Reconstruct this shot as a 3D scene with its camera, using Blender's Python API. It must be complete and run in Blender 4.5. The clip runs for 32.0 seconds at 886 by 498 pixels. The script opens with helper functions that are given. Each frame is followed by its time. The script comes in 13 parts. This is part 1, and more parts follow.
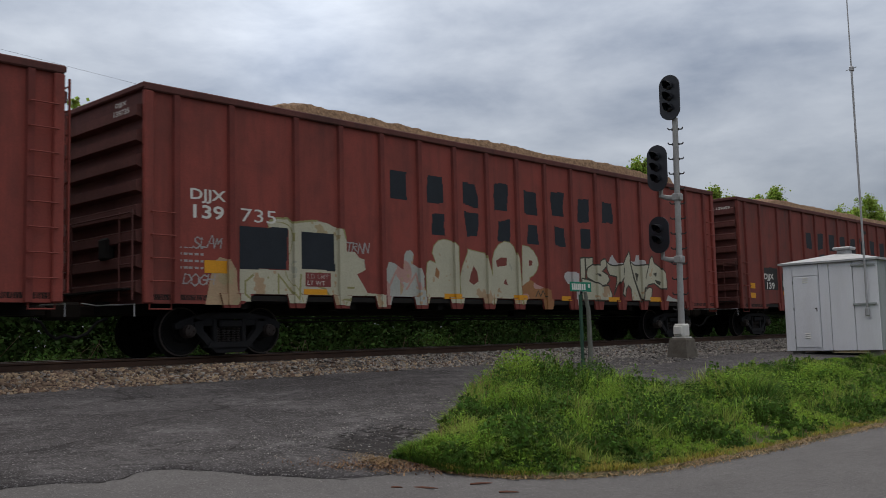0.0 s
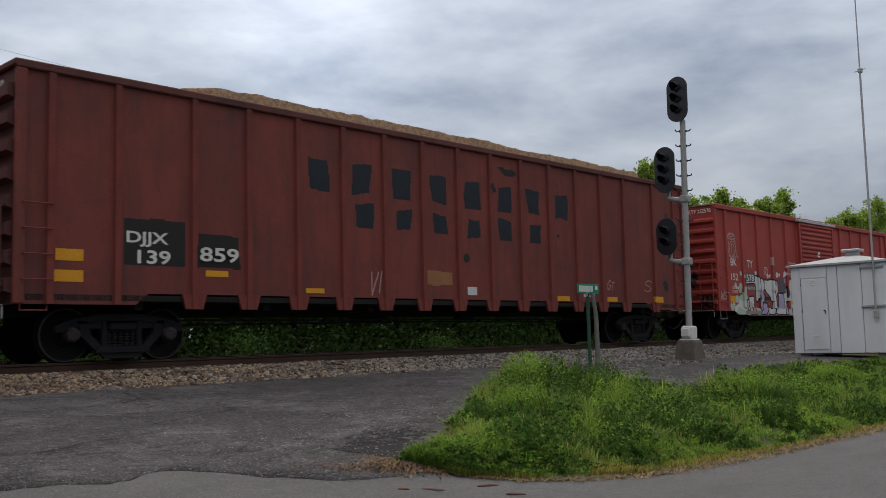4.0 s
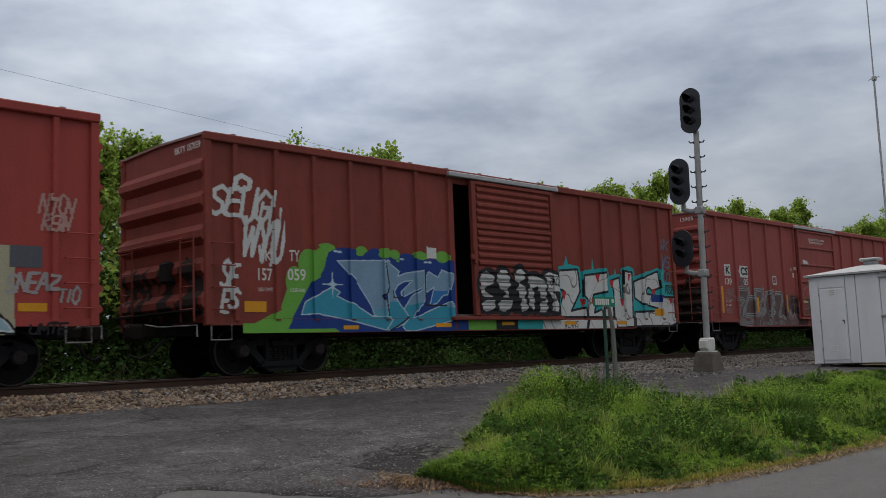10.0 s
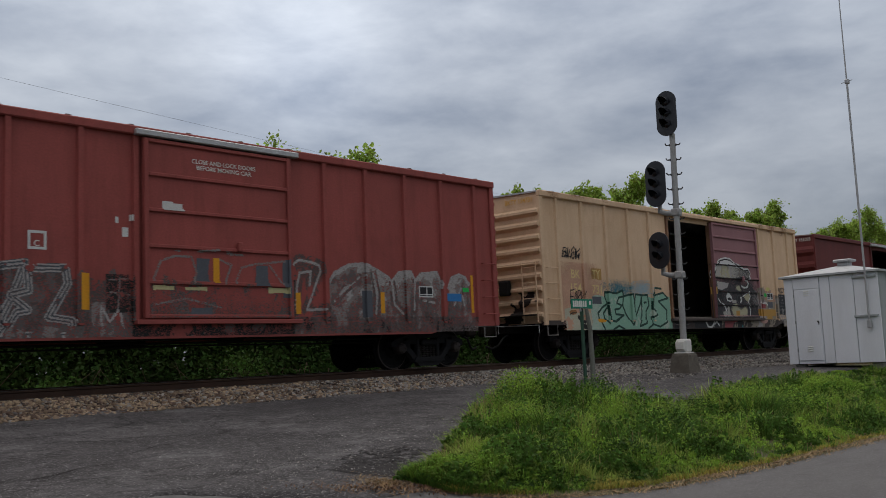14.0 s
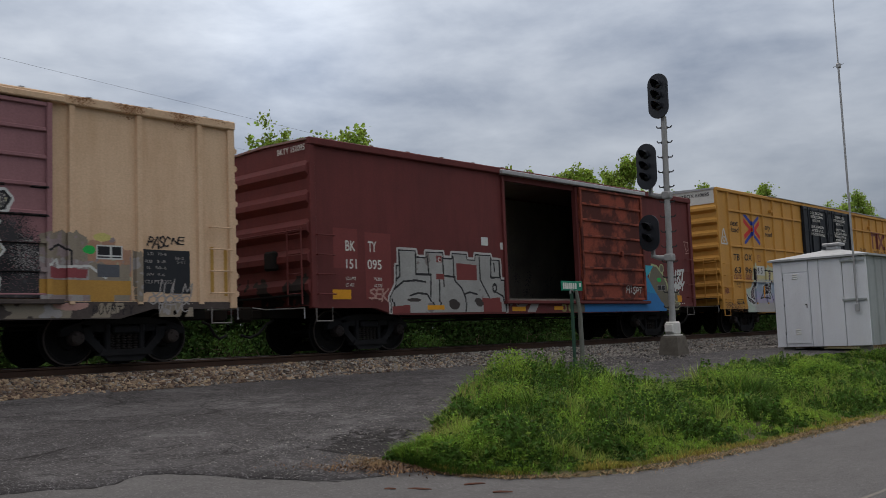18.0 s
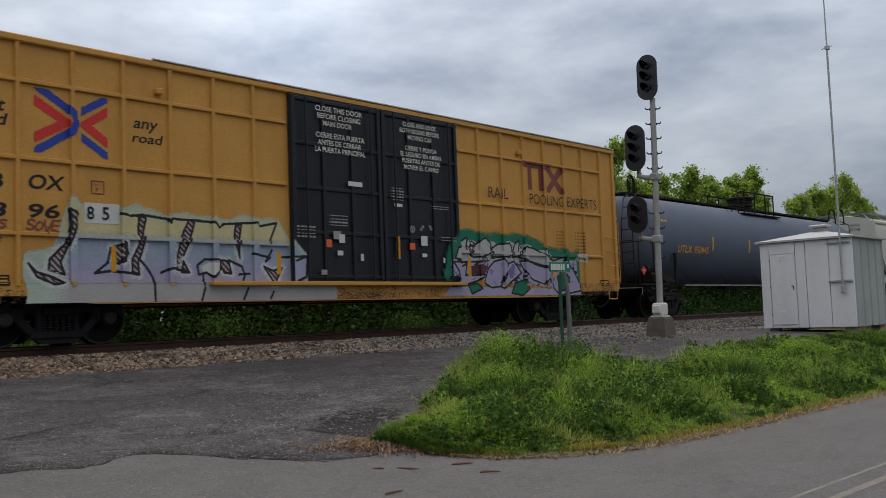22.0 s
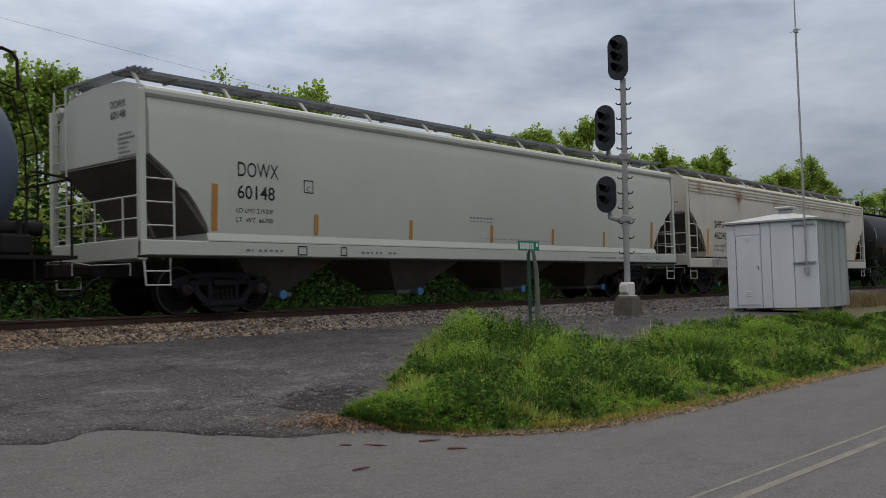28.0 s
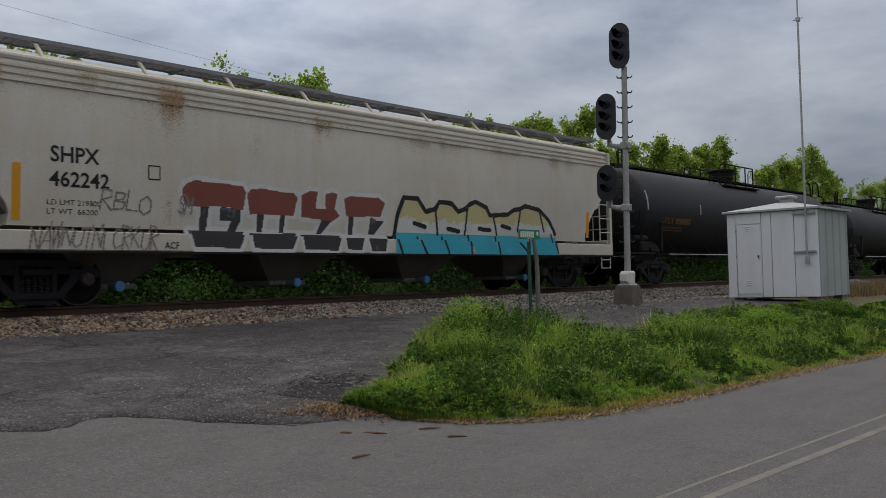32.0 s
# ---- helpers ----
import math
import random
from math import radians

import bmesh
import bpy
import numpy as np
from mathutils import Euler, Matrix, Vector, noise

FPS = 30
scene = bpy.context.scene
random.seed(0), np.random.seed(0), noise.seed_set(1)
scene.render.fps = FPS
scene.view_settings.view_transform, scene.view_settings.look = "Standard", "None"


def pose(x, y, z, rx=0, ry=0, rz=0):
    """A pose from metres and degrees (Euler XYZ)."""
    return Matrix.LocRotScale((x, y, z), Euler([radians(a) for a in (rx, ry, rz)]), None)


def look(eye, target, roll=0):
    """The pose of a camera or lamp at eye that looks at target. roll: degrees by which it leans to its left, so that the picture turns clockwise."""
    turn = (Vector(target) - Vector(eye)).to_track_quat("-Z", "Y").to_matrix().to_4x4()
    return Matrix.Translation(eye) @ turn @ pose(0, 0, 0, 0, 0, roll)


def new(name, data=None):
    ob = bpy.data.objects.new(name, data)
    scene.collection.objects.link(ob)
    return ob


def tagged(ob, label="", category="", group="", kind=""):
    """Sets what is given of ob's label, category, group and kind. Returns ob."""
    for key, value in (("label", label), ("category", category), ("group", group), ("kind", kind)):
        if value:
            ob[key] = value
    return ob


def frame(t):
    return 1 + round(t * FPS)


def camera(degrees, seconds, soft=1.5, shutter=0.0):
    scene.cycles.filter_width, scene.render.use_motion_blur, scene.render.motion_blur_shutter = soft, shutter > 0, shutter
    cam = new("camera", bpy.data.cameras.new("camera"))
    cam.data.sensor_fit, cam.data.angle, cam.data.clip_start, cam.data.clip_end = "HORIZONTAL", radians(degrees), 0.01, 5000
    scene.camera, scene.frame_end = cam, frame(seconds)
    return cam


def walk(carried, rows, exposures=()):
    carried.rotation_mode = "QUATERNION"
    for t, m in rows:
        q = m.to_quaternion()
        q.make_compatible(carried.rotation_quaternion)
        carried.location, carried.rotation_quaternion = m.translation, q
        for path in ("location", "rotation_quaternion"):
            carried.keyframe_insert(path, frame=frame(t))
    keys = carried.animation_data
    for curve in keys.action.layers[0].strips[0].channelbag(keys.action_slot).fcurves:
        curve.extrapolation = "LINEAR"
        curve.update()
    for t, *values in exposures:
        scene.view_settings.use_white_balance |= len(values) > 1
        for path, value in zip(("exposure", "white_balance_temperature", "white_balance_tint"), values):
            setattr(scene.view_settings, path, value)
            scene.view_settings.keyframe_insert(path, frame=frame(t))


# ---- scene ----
# The eye stands beside the road and only turns; the track runs along x, rail top at z = RAIL_Z.
cam = camera(50.0, 32.0, soft=0.8, shutter=0.15)
EYE, RAIL_Z, TRACK_Y = 1.6, 1.36, 16.35
TURNS = [
    (0.0, -46.70, 5.28, 1.49), (0.5, -46.53, 5.29, 1.48), (1.0, -46.34, 5.31, 1.48), (1.5, -46.11, 5.32, 1.49),
    (2.0, -46.46, 5.33, 1.58), (2.5, -46.48, 5.32, 1.51), (3.0, -46.39, 5.34, 1.45), (3.5, -46.35, 5.35, 1.40),
    (5.5, -45.83, 5.75, 1.81), (6.0, -45.73, 5.86, 1.92), (6.5, -45.67, 5.99, 2.04), (7.0, -45.68, 6.08, 2.02),
    (7.5, -45.68, 6.13, 2.05), (8.0, -45.80, 6.18, 2.08), (8.5, -45.64, 6.23, 2.14), (9.0, -45.56, 6.28, 2.06),
    (9.5, -45.46, 6.33, 2.09), (10.0, -45.28, 6.36, 2.22), (10.5, -44.96, 6.42, 2.33), (11.0, -44.55, 6.44, 2.61),
    (11.5, -44.26, 6.56, 3.07), (12.0, -43.99, 6.51, 3.01), (12.5, -43.99, 6.48, 2.97), (13.0, -44.61, 6.48, 3.08),
    (13.5, -46.21, 6.42, 2.89), (14.0, -46.59, 6.46, 2.52), (14.5, -46.59, 6.37, 2.28), (15.0, -47.05, 6.30, 2.22),
    (15.5, -47.44, 6.22, 2.18), (17.5, -47.40, 5.45, 2.18), (18.0, -47.19, 5.31, 2.22), (18.5, -47.11, 5.20, 2.19),
    (19.0, -47.15, 5.04, 2.17), (19.5, -47.21, 4.87, 2.18), (20.0, -47.25, 4.74, 2.12), (20.5, -47.25, 4.59, 2.10),
    (21.0, -47.61, 4.42, 2.13), (21.5, -47.58, 4.27, 2.07), (22.0, -47.90, 4.13, 2.13), (22.5, -48.20, 3.88, 2.06),
    (23.0, -48.62, 3.70, 2.03), (23.5, -48.62, 3.58, 2.09), (24.0, -48.58, 3.41, 2.03), (24.5, -48.86, 3.28, 1.98),
    (25.0, -49.12, 3.21, 1.80), (25.5, -49.61, 3.09, 1.66), (27.5, -49.73, 2.78, 1.67), (28.0, -49.78, 2.73, 1.66),
    (28.5, -49.78, 2.61, 1.62), (29.0, -49.83, 2.53, 1.67), (29.5, -49.83, 2.44, 1.65), (30.0, -49.87, 2.39, 1.60),
    (30.5, -49.83, 2.26, 1.64), (31.0, -49.81, 2.19, 1.59), (31.5, -49.76, 2.16, 1.58), (32.0, -49.76, 2.03, 1.53),
]
walk(cam, [(t, pose(0, 0, EYE, 90 + pitch, roll, yaw)) for t, yaw, pitch, roll in TURNS], exposures=[(t, stops, 6380, 12.0) for t, stops in ((0, 0.05), (3, 0.12), (6, 0.17), (7, 0.08), (8, 0.05), (9, 0.03), (10, 0.03), (11, 0.05), (12, -0.1), (13, -0.16), (15, -0.02), (18, 0.0), (20, 0.06), (22, 0.2), (25, 0.15), (28, 0.12), (30, -0.06), (32, -0.05))])

# ---- sky and sun ----
SUN_AZ, SUN_EL = radians(47), radians(48)
SUN_DIR = Vector((math.cos(SUN_AZ) * math.cos(SUN_EL), math.sin(SUN_AZ) * math.cos(SUN_EL), math.sin(SUN_EL)))


def make_world():
    w = bpy.data.worlds.new("overcast")
    scene.world = w
    w.use_nodes = True
    nt = w.node_tree
    nt.nodes.clear()
    N, L = nt.nodes.new, nt.links.new

    def math_node(op, a, b=0.0, clamp=False):
        n = N("ShaderNodeMath")
        n.operation, n.use_clamp = op, clamp
        for i, v in enumerate((a, b)):
            if isinstance(v, (int, float)):
                n.inputs[i].default_value = v
            else:
                L(v, n.inputs[i])
        return n.outputs[0]

    co = N("ShaderNodeTexCoord")
    sep = N("ShaderNodeSeparateXYZ")
    L(co.outputs["Generated"], sep.inputs[0])
    up = math_node("MAXIMUM", sep.outputs[2], 0.0)
    rot = N("ShaderNodeMapping")
    rot.inputs["Scale"].default_value = (1.0, 1.0, 2.7)
    rot.inputs["Rotation"].default_value = (0, 0, radians(-33))
    rot.inputs["Location"].default_value = (3.3, 1.7, 0.6)
    L(co.outputs["Generated"], rot.inputs[0])
    n1 = N("ShaderNodeTexNoise")
    n1.inputs["Scale"].default_value, n1.inputs["Detail"].default_value, n1.inputs["Roughness"].default_value = 6.5, 8, 0.55
    n1.inputs["Distortion"].default_value = 0.12
    L(rot.outputs[0], n1.inputs["Vector"])
    n2 = N("ShaderNodeTexNoise")
    n2.inputs["Scale"].default_value, n2.inputs["Detail"].default_value = 2.4, 3
    L(rot.outputs[0], n2.inputs["Vector"])
    fac = math_node("ADD", math_node("MULTIPLY", n1.outputs[0], 0.55), math_node("MULTIPLY", n2.outputs[0], 0.45))
    ramp = N("ShaderNodeValToRGB")
    ramp.color_ramp.elements[0].position, ramp.color_ramp.elements[0].color = 0.35, (0.225, 0.265, 0.33, 1)
    ramp.color_ramp.elements[1].position, ramp.color_ramp.elements[1].color = 0.62, (0.50, 0.54, 0.585, 1)
    L(fac, ramp.inputs[0])
    # an overcast sky grows brighter towards the zenith, and round the hidden sun
    gain = math_node("ADD", SKY_LOW, math_node("MULTIPLY", up, ZENITH))
    dot = N("ShaderNodeVectorMath")
    dot.operation = "DOT_PRODUCT"
    L(co.outputs["Generated"], dot.inputs[0])
    lo = Vector((math.cos(radians(51.5)) * math.cos(radians(17.5)), math.sin(radians(51.5)) * math.cos(radians(17.5)), math.sin(radians(17.5))))
    dot.inputs[1].default_value = lo
    near = math_node("MAXIMUM", dot.outputs["Value"], 0.0)
    glow = math_node("ADD", math_node("MULTIPLY", math_node("POWER", near, 220.0), 0.42), math_node("MULTIPLY", math_node("POWER", near, 25.0), 0.14))
    gain = math_node("ADD", gain, glow)
    sky = N("ShaderNodeTexSky")
    sky.sky_type, sky.sun_disc, sky.sun_elevation, sky.sun_rotation = "NISHITA", False, SUN_EL, radians(90) - SUN_AZ
    mul = N("ShaderNodeMixRGB")
    mul.blend_type = "MULTIPLY"
    mul.inputs[0].default_value = 1
    L(ramp.outputs[0], mul.inputs[1])
    L(gain, mul.inputs[2])
    # the thinner cloud overhead lets a warmer white through
    warm = N("ShaderNodeMixRGB")
    warm.blend_type = "MULTIPLY"
    warm.inputs[2].default_value = (1.17, 1.0, 0.85, 1)
    rng_ = N("ShaderNodeMapRange")
    rng_.inputs[1].default_value, rng_.inputs[2].default_value = 0.36, 0.7
    L(up, rng_.inputs[0])
    L(rng_.outputs[0], warm.inputs[0])
    L(mul.outputs[0], warm.inputs[1])
    bg1, bg2, add, out = N("ShaderNodeBackground"), N("ShaderNodeBackground"), N("ShaderNodeAddShader"), N("ShaderNodeOutputWorld")
    L(warm.outputs[0], bg1.inputs[0])
    bg1.inputs[1].default_value = CLOUD_LIGHT
    L(sky.outputs[0], bg2.inputs[0])
    bg2.inputs[1].default_value = 0.006
    L(bg1.outputs[0], add.inputs[0])
    L(bg2.outputs[0], add.inputs[1])
    L(add.outputs[0], out.inputs[0])


ZENITH, SKY_LOW, CLOUD_LIGHT = 2.5, 0.55, 0.85
make_world()
sun = new("sun", bpy.data.lights.new("sun", "SUN"))
sun.data.energy, sun.data.angle, sun.data.color = 0.8, radians(25), (1.0, 0.95, 0.88)
sun.matrix_world = look(SUN_DIR * 60, (0, 0, 0))

# ---- materials ----


def surf(name, col, col2=None, scale=2.0, grain=40.0, rough=0.6, metal=0.0, bump=0.15, streak=0.0, dirt=(0.03, 0.025, 0.02), rnd=0.0, island=0.0, spots=0.0, thin=0.0, contrast=0.28, spec=0.28):
    """A surface with variation at two scales, optional run-down streaks, blotches and see-through leaf light."""
    m = bpy.data.materials.new(name)
    m.use_nodes = True
    nt = m.node_tree
    N, L = nt.nodes.new, nt.links.new
    b = nt.nodes["Principled BSDF"]
    b.inputs["Roughness"].default_value, b.inputs["Metallic"].default_value = rough, metal
    b.inputs["Specular IOR Level"].default_value = spec
    co = N("ShaderNodeTexCoord").outputs["Object"]
    col2 = col2 or tuple(c * 0.6 for c in col)

    def tex(s, det, ro=0.6, stretch=None):
        src = co
        if stretch:
            mp = N("ShaderNodeMapping")
            mp.inputs["Scale"].default_value = stretch
            L(co, mp.inputs[0])
            src = mp.outputs[0]
        t = N("ShaderNodeTexNoise")
        t.inputs["Scale"].default_value, t.inputs["Detail"].default_value, t.inputs["Roughness"].default_value = s, det, ro
        L(src, t.inputs["Vector"])
        return t.outputs[0]

    def mix(f, a, c):
        x = N("ShaderNodeMixRGB")
        for i, v in enumerate((f, a, c)):
            if isinstance(v, (int, float)):
                x.inputs[i].default_value = v
            elif isinstance(v, tuple):
                x.inputs[i].default_value = (*v, 1)
            else:
                L(v, x.inputs[i])
        return x.outputs[0]

    def step(v, lo, hi, top=1.0):
        r = N("ShaderNodeMapRange")
        r.inputs[1].default_value, r.inputs[2].default_value, r.inputs[4].default_value = lo, hi, top
        L(v, r.inputs[0])
        return r.outputs[0]

    big, fine = tex(scale, 5), tex(grain, 3)
    c = mix(step(big, 0.5 - contrast, 0.5 + contrast), col, col2)
    c = mix(step(fine, 0.35, 0.75, 0.45), c, tuple(v * 0.62 for v in col2))
    if streak:
        c = mix(step(tex(3.0, 5, 0.65, (1.2, 1.2, 0.16)), 0.46, 0.80, streak * 0.75), c, dirt)
        c = mix(step(tex(9.0, 5, 0.7, (1.3, 1.3, 0.12)), 0.56, 0.80, streak * 0.35), c, tuple(v * 0.8 for v in dirt))
        c = mix(step(tex(0.8, 5, 0.65), 0.48, 0.80, streak * 0.75), c, dirt)
        c = mix(step(tex(2.2, 6, 0.7, (1.0, 1.0, 0.7)), 0.60, 0.74, streak * 0.35), c, dirt)
    if spots:
        c = mix(step(tex(5.0, 6, 0.7), 0.58, 0.68, spots), c, dirt)
    for amount, node, sock in ((rnd, "ShaderNodeObjectInfo", "Random"), (island, "ShaderNodeNewGeometry", "Random Per Island")):
        if amount:
            h = N("ShaderNodeHueSaturation")
            L(c, h.inputs["Color"])
            src = N(node).outputs[sock]
            L(step(src, 0, 1, 1.0), h.inputs["Value"])
            r = h.inputs["Value"].links[0].from_node
            r.inputs[3].default_value, r.inputs[4].default_value = 1 - amount, 1 + amount
            w = N("ShaderNodeMath")
            w.operation, w.inputs[1].default_value = "MULTIPLY_ADD", 0.06 * amount
            w.inputs[2].default_value = 0.5 - 0.03 * amount
            L(src, w.inputs[0])
            L(w.outputs[0], h.inputs["Hue"])
            c = h.outputs[0]
    L(c, b.inputs["Base Color"])
    if bump:
        bp = N("ShaderNodeBump")
        bp.inputs["Strength"].default_value, bp.inputs["Distance"].default_value = bump, 0.02
        L(fine, bp.inputs["Height"])
        L(bp.outputs[0], b.inputs["Normal"])
    if thin:
        tr, ms = N("ShaderNodeBsdfTranslucent"), N("ShaderNodeMixShader")
        L(c, tr.inputs[0])
        ms.inputs[0].default_value = thin
        L(b.outputs[0], ms.inputs[1])
        L(tr.outputs[0], ms.inputs[2])
        L(ms.outputs[0], nt.nodes["Material Output"].inputs[0])
    return m


def plain(name, col, rough=0.6, metal=0.0, wear=0.25):
    return surf(name, col, tuple(c * (1 - wear) for c in col), 4, 60, rough, metal, 0.05)


def asphalt(name, col, dark, pale, crack=0.6, seed=0.0, grit=0.8, blotch=1.0):
    """Worn asphalt: stone speckle, stains drawn out along the road, and a net of cracks."""
    m = surf(name, col, dark, 0.55, 70, 0.9, bump=0.6, spec=0.2)
    nt = m.node_tree
    N, L = nt.nodes.new, nt.links.new
    b = nt.nodes["Principled BSDF"]
    co = N("ShaderNodeTexCoord").outputs["Object"]

    def noise_(s, det, ro, stretch=(1, 1, 1), at=0.0):
        mp, t = N("ShaderNodeMapping"), N("ShaderNodeTexNoise")
        mp.inputs["Scale"].default_value, mp.inputs["Location"].default_value = stretch, (seed + at, at, 0)
        L(co, mp.inputs[0])
        L(mp.outputs[0], t.inputs["Vector"])
        t.inputs["Scale"].default_value, t.inputs["Detail"].default_value, t.inputs["Roughness"].default_value = s, det, ro
        return t

    def lay(c, v, lo, hi, top, to):
        r, x = N("ShaderNodeMapRange"), N("ShaderNodeMixRGB")
        r.inputs[1].default_value, r.inputs[2].default_value, r.inputs[4].default_value = lo, hi, top
        L(v, r.inputs[0])
        L(r.outputs[0], x.inputs[0])
        L(c, x.inputs[1])
        x.inputs[2].default_value = (*to, 1)
        return x.outputs[0]

    c = b.inputs["Base Color"].links[0].from_socket
    c = lay(c, noise_(1.3, 6, 0.65, (0.8, 1.5, 1), 3.0).outputs[0], 0.50, 0.60, 0.8 * blotch, tuple(v * 0.6 for v in dark))
    c = lay(c, noise_(1.0, 6, 0.7, (0.8, 1.3, 1), 9.0).outputs[0], 0.53, 0.64, 0.7 * blotch, pale)
    c = lay(c, noise_(0.33, 5, 0.65, (0.8, 1.4, 1), 44.0).outputs[0], 0.52, 0.66, 0.35 * blotch, pale)
    c = lay(c, noise_(0.45, 5, 0.7, (0.7, 1.6, 1), 51.0).outputs[0], 0.50, 0.62, 0.6 * blotch, tuple(v * 0.75 for v in dark))
    c = lay(c, noise_(4.0, 5, 0.7, (0.8, 1.5, 1), 63.0).outputs[0], 0.52, 0.62, 0.7 * blotch, tuple(v * 0.8 for v in dark))
    c = lay(c, noise_(9, 4, 0.75, at=25.0).outputs[0], 0.54, 0.68, grit, tuple(v * 0.55 for v in dark))
    c = lay(c, noise_(13, 4, 0.8, at=35.0).outputs[0], 0.56, 0.68, grit, tuple(v * 1.15 for v in pale))
    c = lay(c, noise_(42, 2, 0.7, at=5.0).outputs[0], 0.58, 0.68, grit, tuple(v * 1.9 for v in pale))
    c = lay(c, noise_(30, 2, 0.7, at=15.0).outputs[0], 0.58, 0.68, grit, tuple(v * 0.45 for v in dark))
    wob = noise_(1.6, 5, 0.6, at=2.0)
    for scale, wide, top in ((0.42, 0.012, crack), (1.5, 0.02, crack * 0.7)):
        mx = N("ShaderNodeVectorMath")
        mx.operation = "MULTIPLY_ADD"
        mx.inputs[1].default_value = (0.9, 0.9, 0)
        L(wob.outputs["Color"], mx.inputs[0])
        L(co, mx.inputs[2])
        vo = N("ShaderNodeTexVoronoi")
        vo.feature = "DISTANCE_TO_EDGE"
        vo.inputs["Scale"].default_value = scale
        L(mx.outputs[0], vo.inputs["Vector"])
        gate = noise_(0.5, 3, 0.6, at=scale * 7)
        r = N("ShaderNodeMapRange")
        r.inputs[1].default_value, r.inputs[2].default_value = 0.40, 0.58
        L(gate.outputs[0], r.inputs[0])
        line = N("ShaderNodeMapRange")
        line.inputs[1].default_value, line.inputs[2].default_value, line.inputs[3].default_value, line.inputs[4].default_value = wide * 0.3, wide, top, 0.0
        L(vo.outputs["Distance"], line.inputs[0])
        f, x = N("ShaderNodeMath"), N("ShaderNodeMixRGB")
        f.operation = "MULTIPLY"
        L(line.outputs[0], f.inputs[0])
        L(r.outputs[0], f.inputs[1])
        L(f.outputs[0], x.inputs[0])
        L(c, x.inputs[1])
        x.inputs[2].default_value = (0.012, 0.011, 0.010, 1)
        c = x.outputs[0]
    L(c, b.inputs["Base Color"])
    return m


asphalt_old = asphalt("old_asphalt", (0.100, 0.095, 0.096), (0.051, 0.048, 0.049), (0.155, 0.150, 0.151), 0.6, 0.0, 0.75)
asphalt_road = asphalt("grey_road", (0.140, 0.136, 0.135), (0.120, 0.116, 0.114), (0.158, 0.154, 0.152), 0.08, 20.0, 0.42, 0.3)
crack_tar_edge_shade = surf("crack_dirt_edge_shade", (0.022, 0.020, 0.019), (0.012, 0.011, 0.010), 6, 40, 0.95)
soil = surf("soil", (0.12, 0.095, 0.06), (0.07, 0.08, 0.03), 0.8, 30, 0.95, bump=0.5)
straw = surf("dry_straw", (0.42, 0.30, 0.16), (0.26, 0.17, 0.09), 3, 60, 0.9, island=0.35)
gravel_bed = surf("gravel_bed", (0.13, 0.115, 0.10), (0.06, 0.05, 0.043), 3, 25, 0.95, bump=0.8)
stone = surf("ballast_stone", (0.285, 0.205, 0.142), (0.125, 0.087, 0.062), 1.1, 30, 0.9, island=0.75, bump=0.3, contrast=0.12)
dark_bed = surf("dark_bed", (0.05, 0.044, 0.038), (0.025, 0.022, 0.02), 2, 22, 0.95, bump=1.0)
grey_stone = surf("grey_gravel_stone", (0.27, 0.252, 0.23), (0.115, 0.105, 0.095), 0.35, 30, 0.9, island=0.8, bump=0.3)
steel_rail = surf("rusty_rail", (0.10, 0.055, 0.035), (0.05, 0.03, 0.022), 2, 50, 0.8, 0.2)
steel_bright = surf("worn_railhead", (0.26, 0.25, 0.24), (0.16, 0.15, 0.14), 2, 40, 0.5, 0.8)
tie_wood = surf("creosote_wood", (0.07, 0.055, 0.04), (0.035, 0.028, 0.022), 3, 30, 0.9, rnd=0.3)
grime = surf("grimy_iron", (0.021, 0.019, 0.017), (0.010, 0.009, 0.0085), 3, 40, 0.85, spec=0.2)
grime_brown = surf("rusty_iron", (0.028, 0.020, 0.015), (0.012, 0.010, 0.008), 3, 40, 0.85, spec=0.2)
wheel_rim = surf("worn_wheel_rim", (0.10, 0.085, 0.078), (0.045, 0.036, 0.032), 5, 30, 0.5, 0.6)
galv = surf("galvanised_steel", (0.5, 0.51, 0.52), (0.36, 0.36, 0.36), 5, 30, 0.5, 0.5)
silver_paint = surf("silver_paint", (0.44, 0.45, 0.45), (0.27, 0.27, 0.265), 3.5, 60, 0.6, 0.1, streak=0.3, dirt=(0.25, 0.23, 0.2))
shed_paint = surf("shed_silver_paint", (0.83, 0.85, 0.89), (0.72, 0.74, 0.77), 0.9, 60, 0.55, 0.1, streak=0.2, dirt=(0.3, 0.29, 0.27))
# a darker grey than the front panels, for side walls, hinges and brackets
shed_side = surf("shed_darker_side", (0.40, 0.44, 0.44), (0.31, 0.34, 0.33), 0.9, 60, 0.6, 0.1, streak=0.35, dirt=(0.2, 0.19, 0.17))
black_paint = surf("black_paint", (0.015, 0.018, 0.026), (0.009, 0.011, 0.016), 3, 60, 0.45, spec=0.5)
lens_glass = plain("dark_lens", (0.012, 0.013, 0.015), 0.08)
concrete = surf("concrete", (0.32, 0.30, 0.27), (0.2, 0.185, 0.165), 4, 50, 0.9, bump=0.5, spots=0.3, dirt=(0.12, 0.1, 0.08))
sign_green = plain("sign_green", (0.0, 0.22, 0.13), 0.4, wear=0.15)
post_green = plain("post_green", (0.035, 0.09, 0.06), 0.6)
white_paint = plain("white_paint", (0.72, 0.72, 0.68), 0.6, wear=0.15)
yellow_line = surf("faded_yellow", (0.235, 0.215, 0.17), (0.14, 0.135, 0.127), 3, 30, 0.8, contrast=0.2)
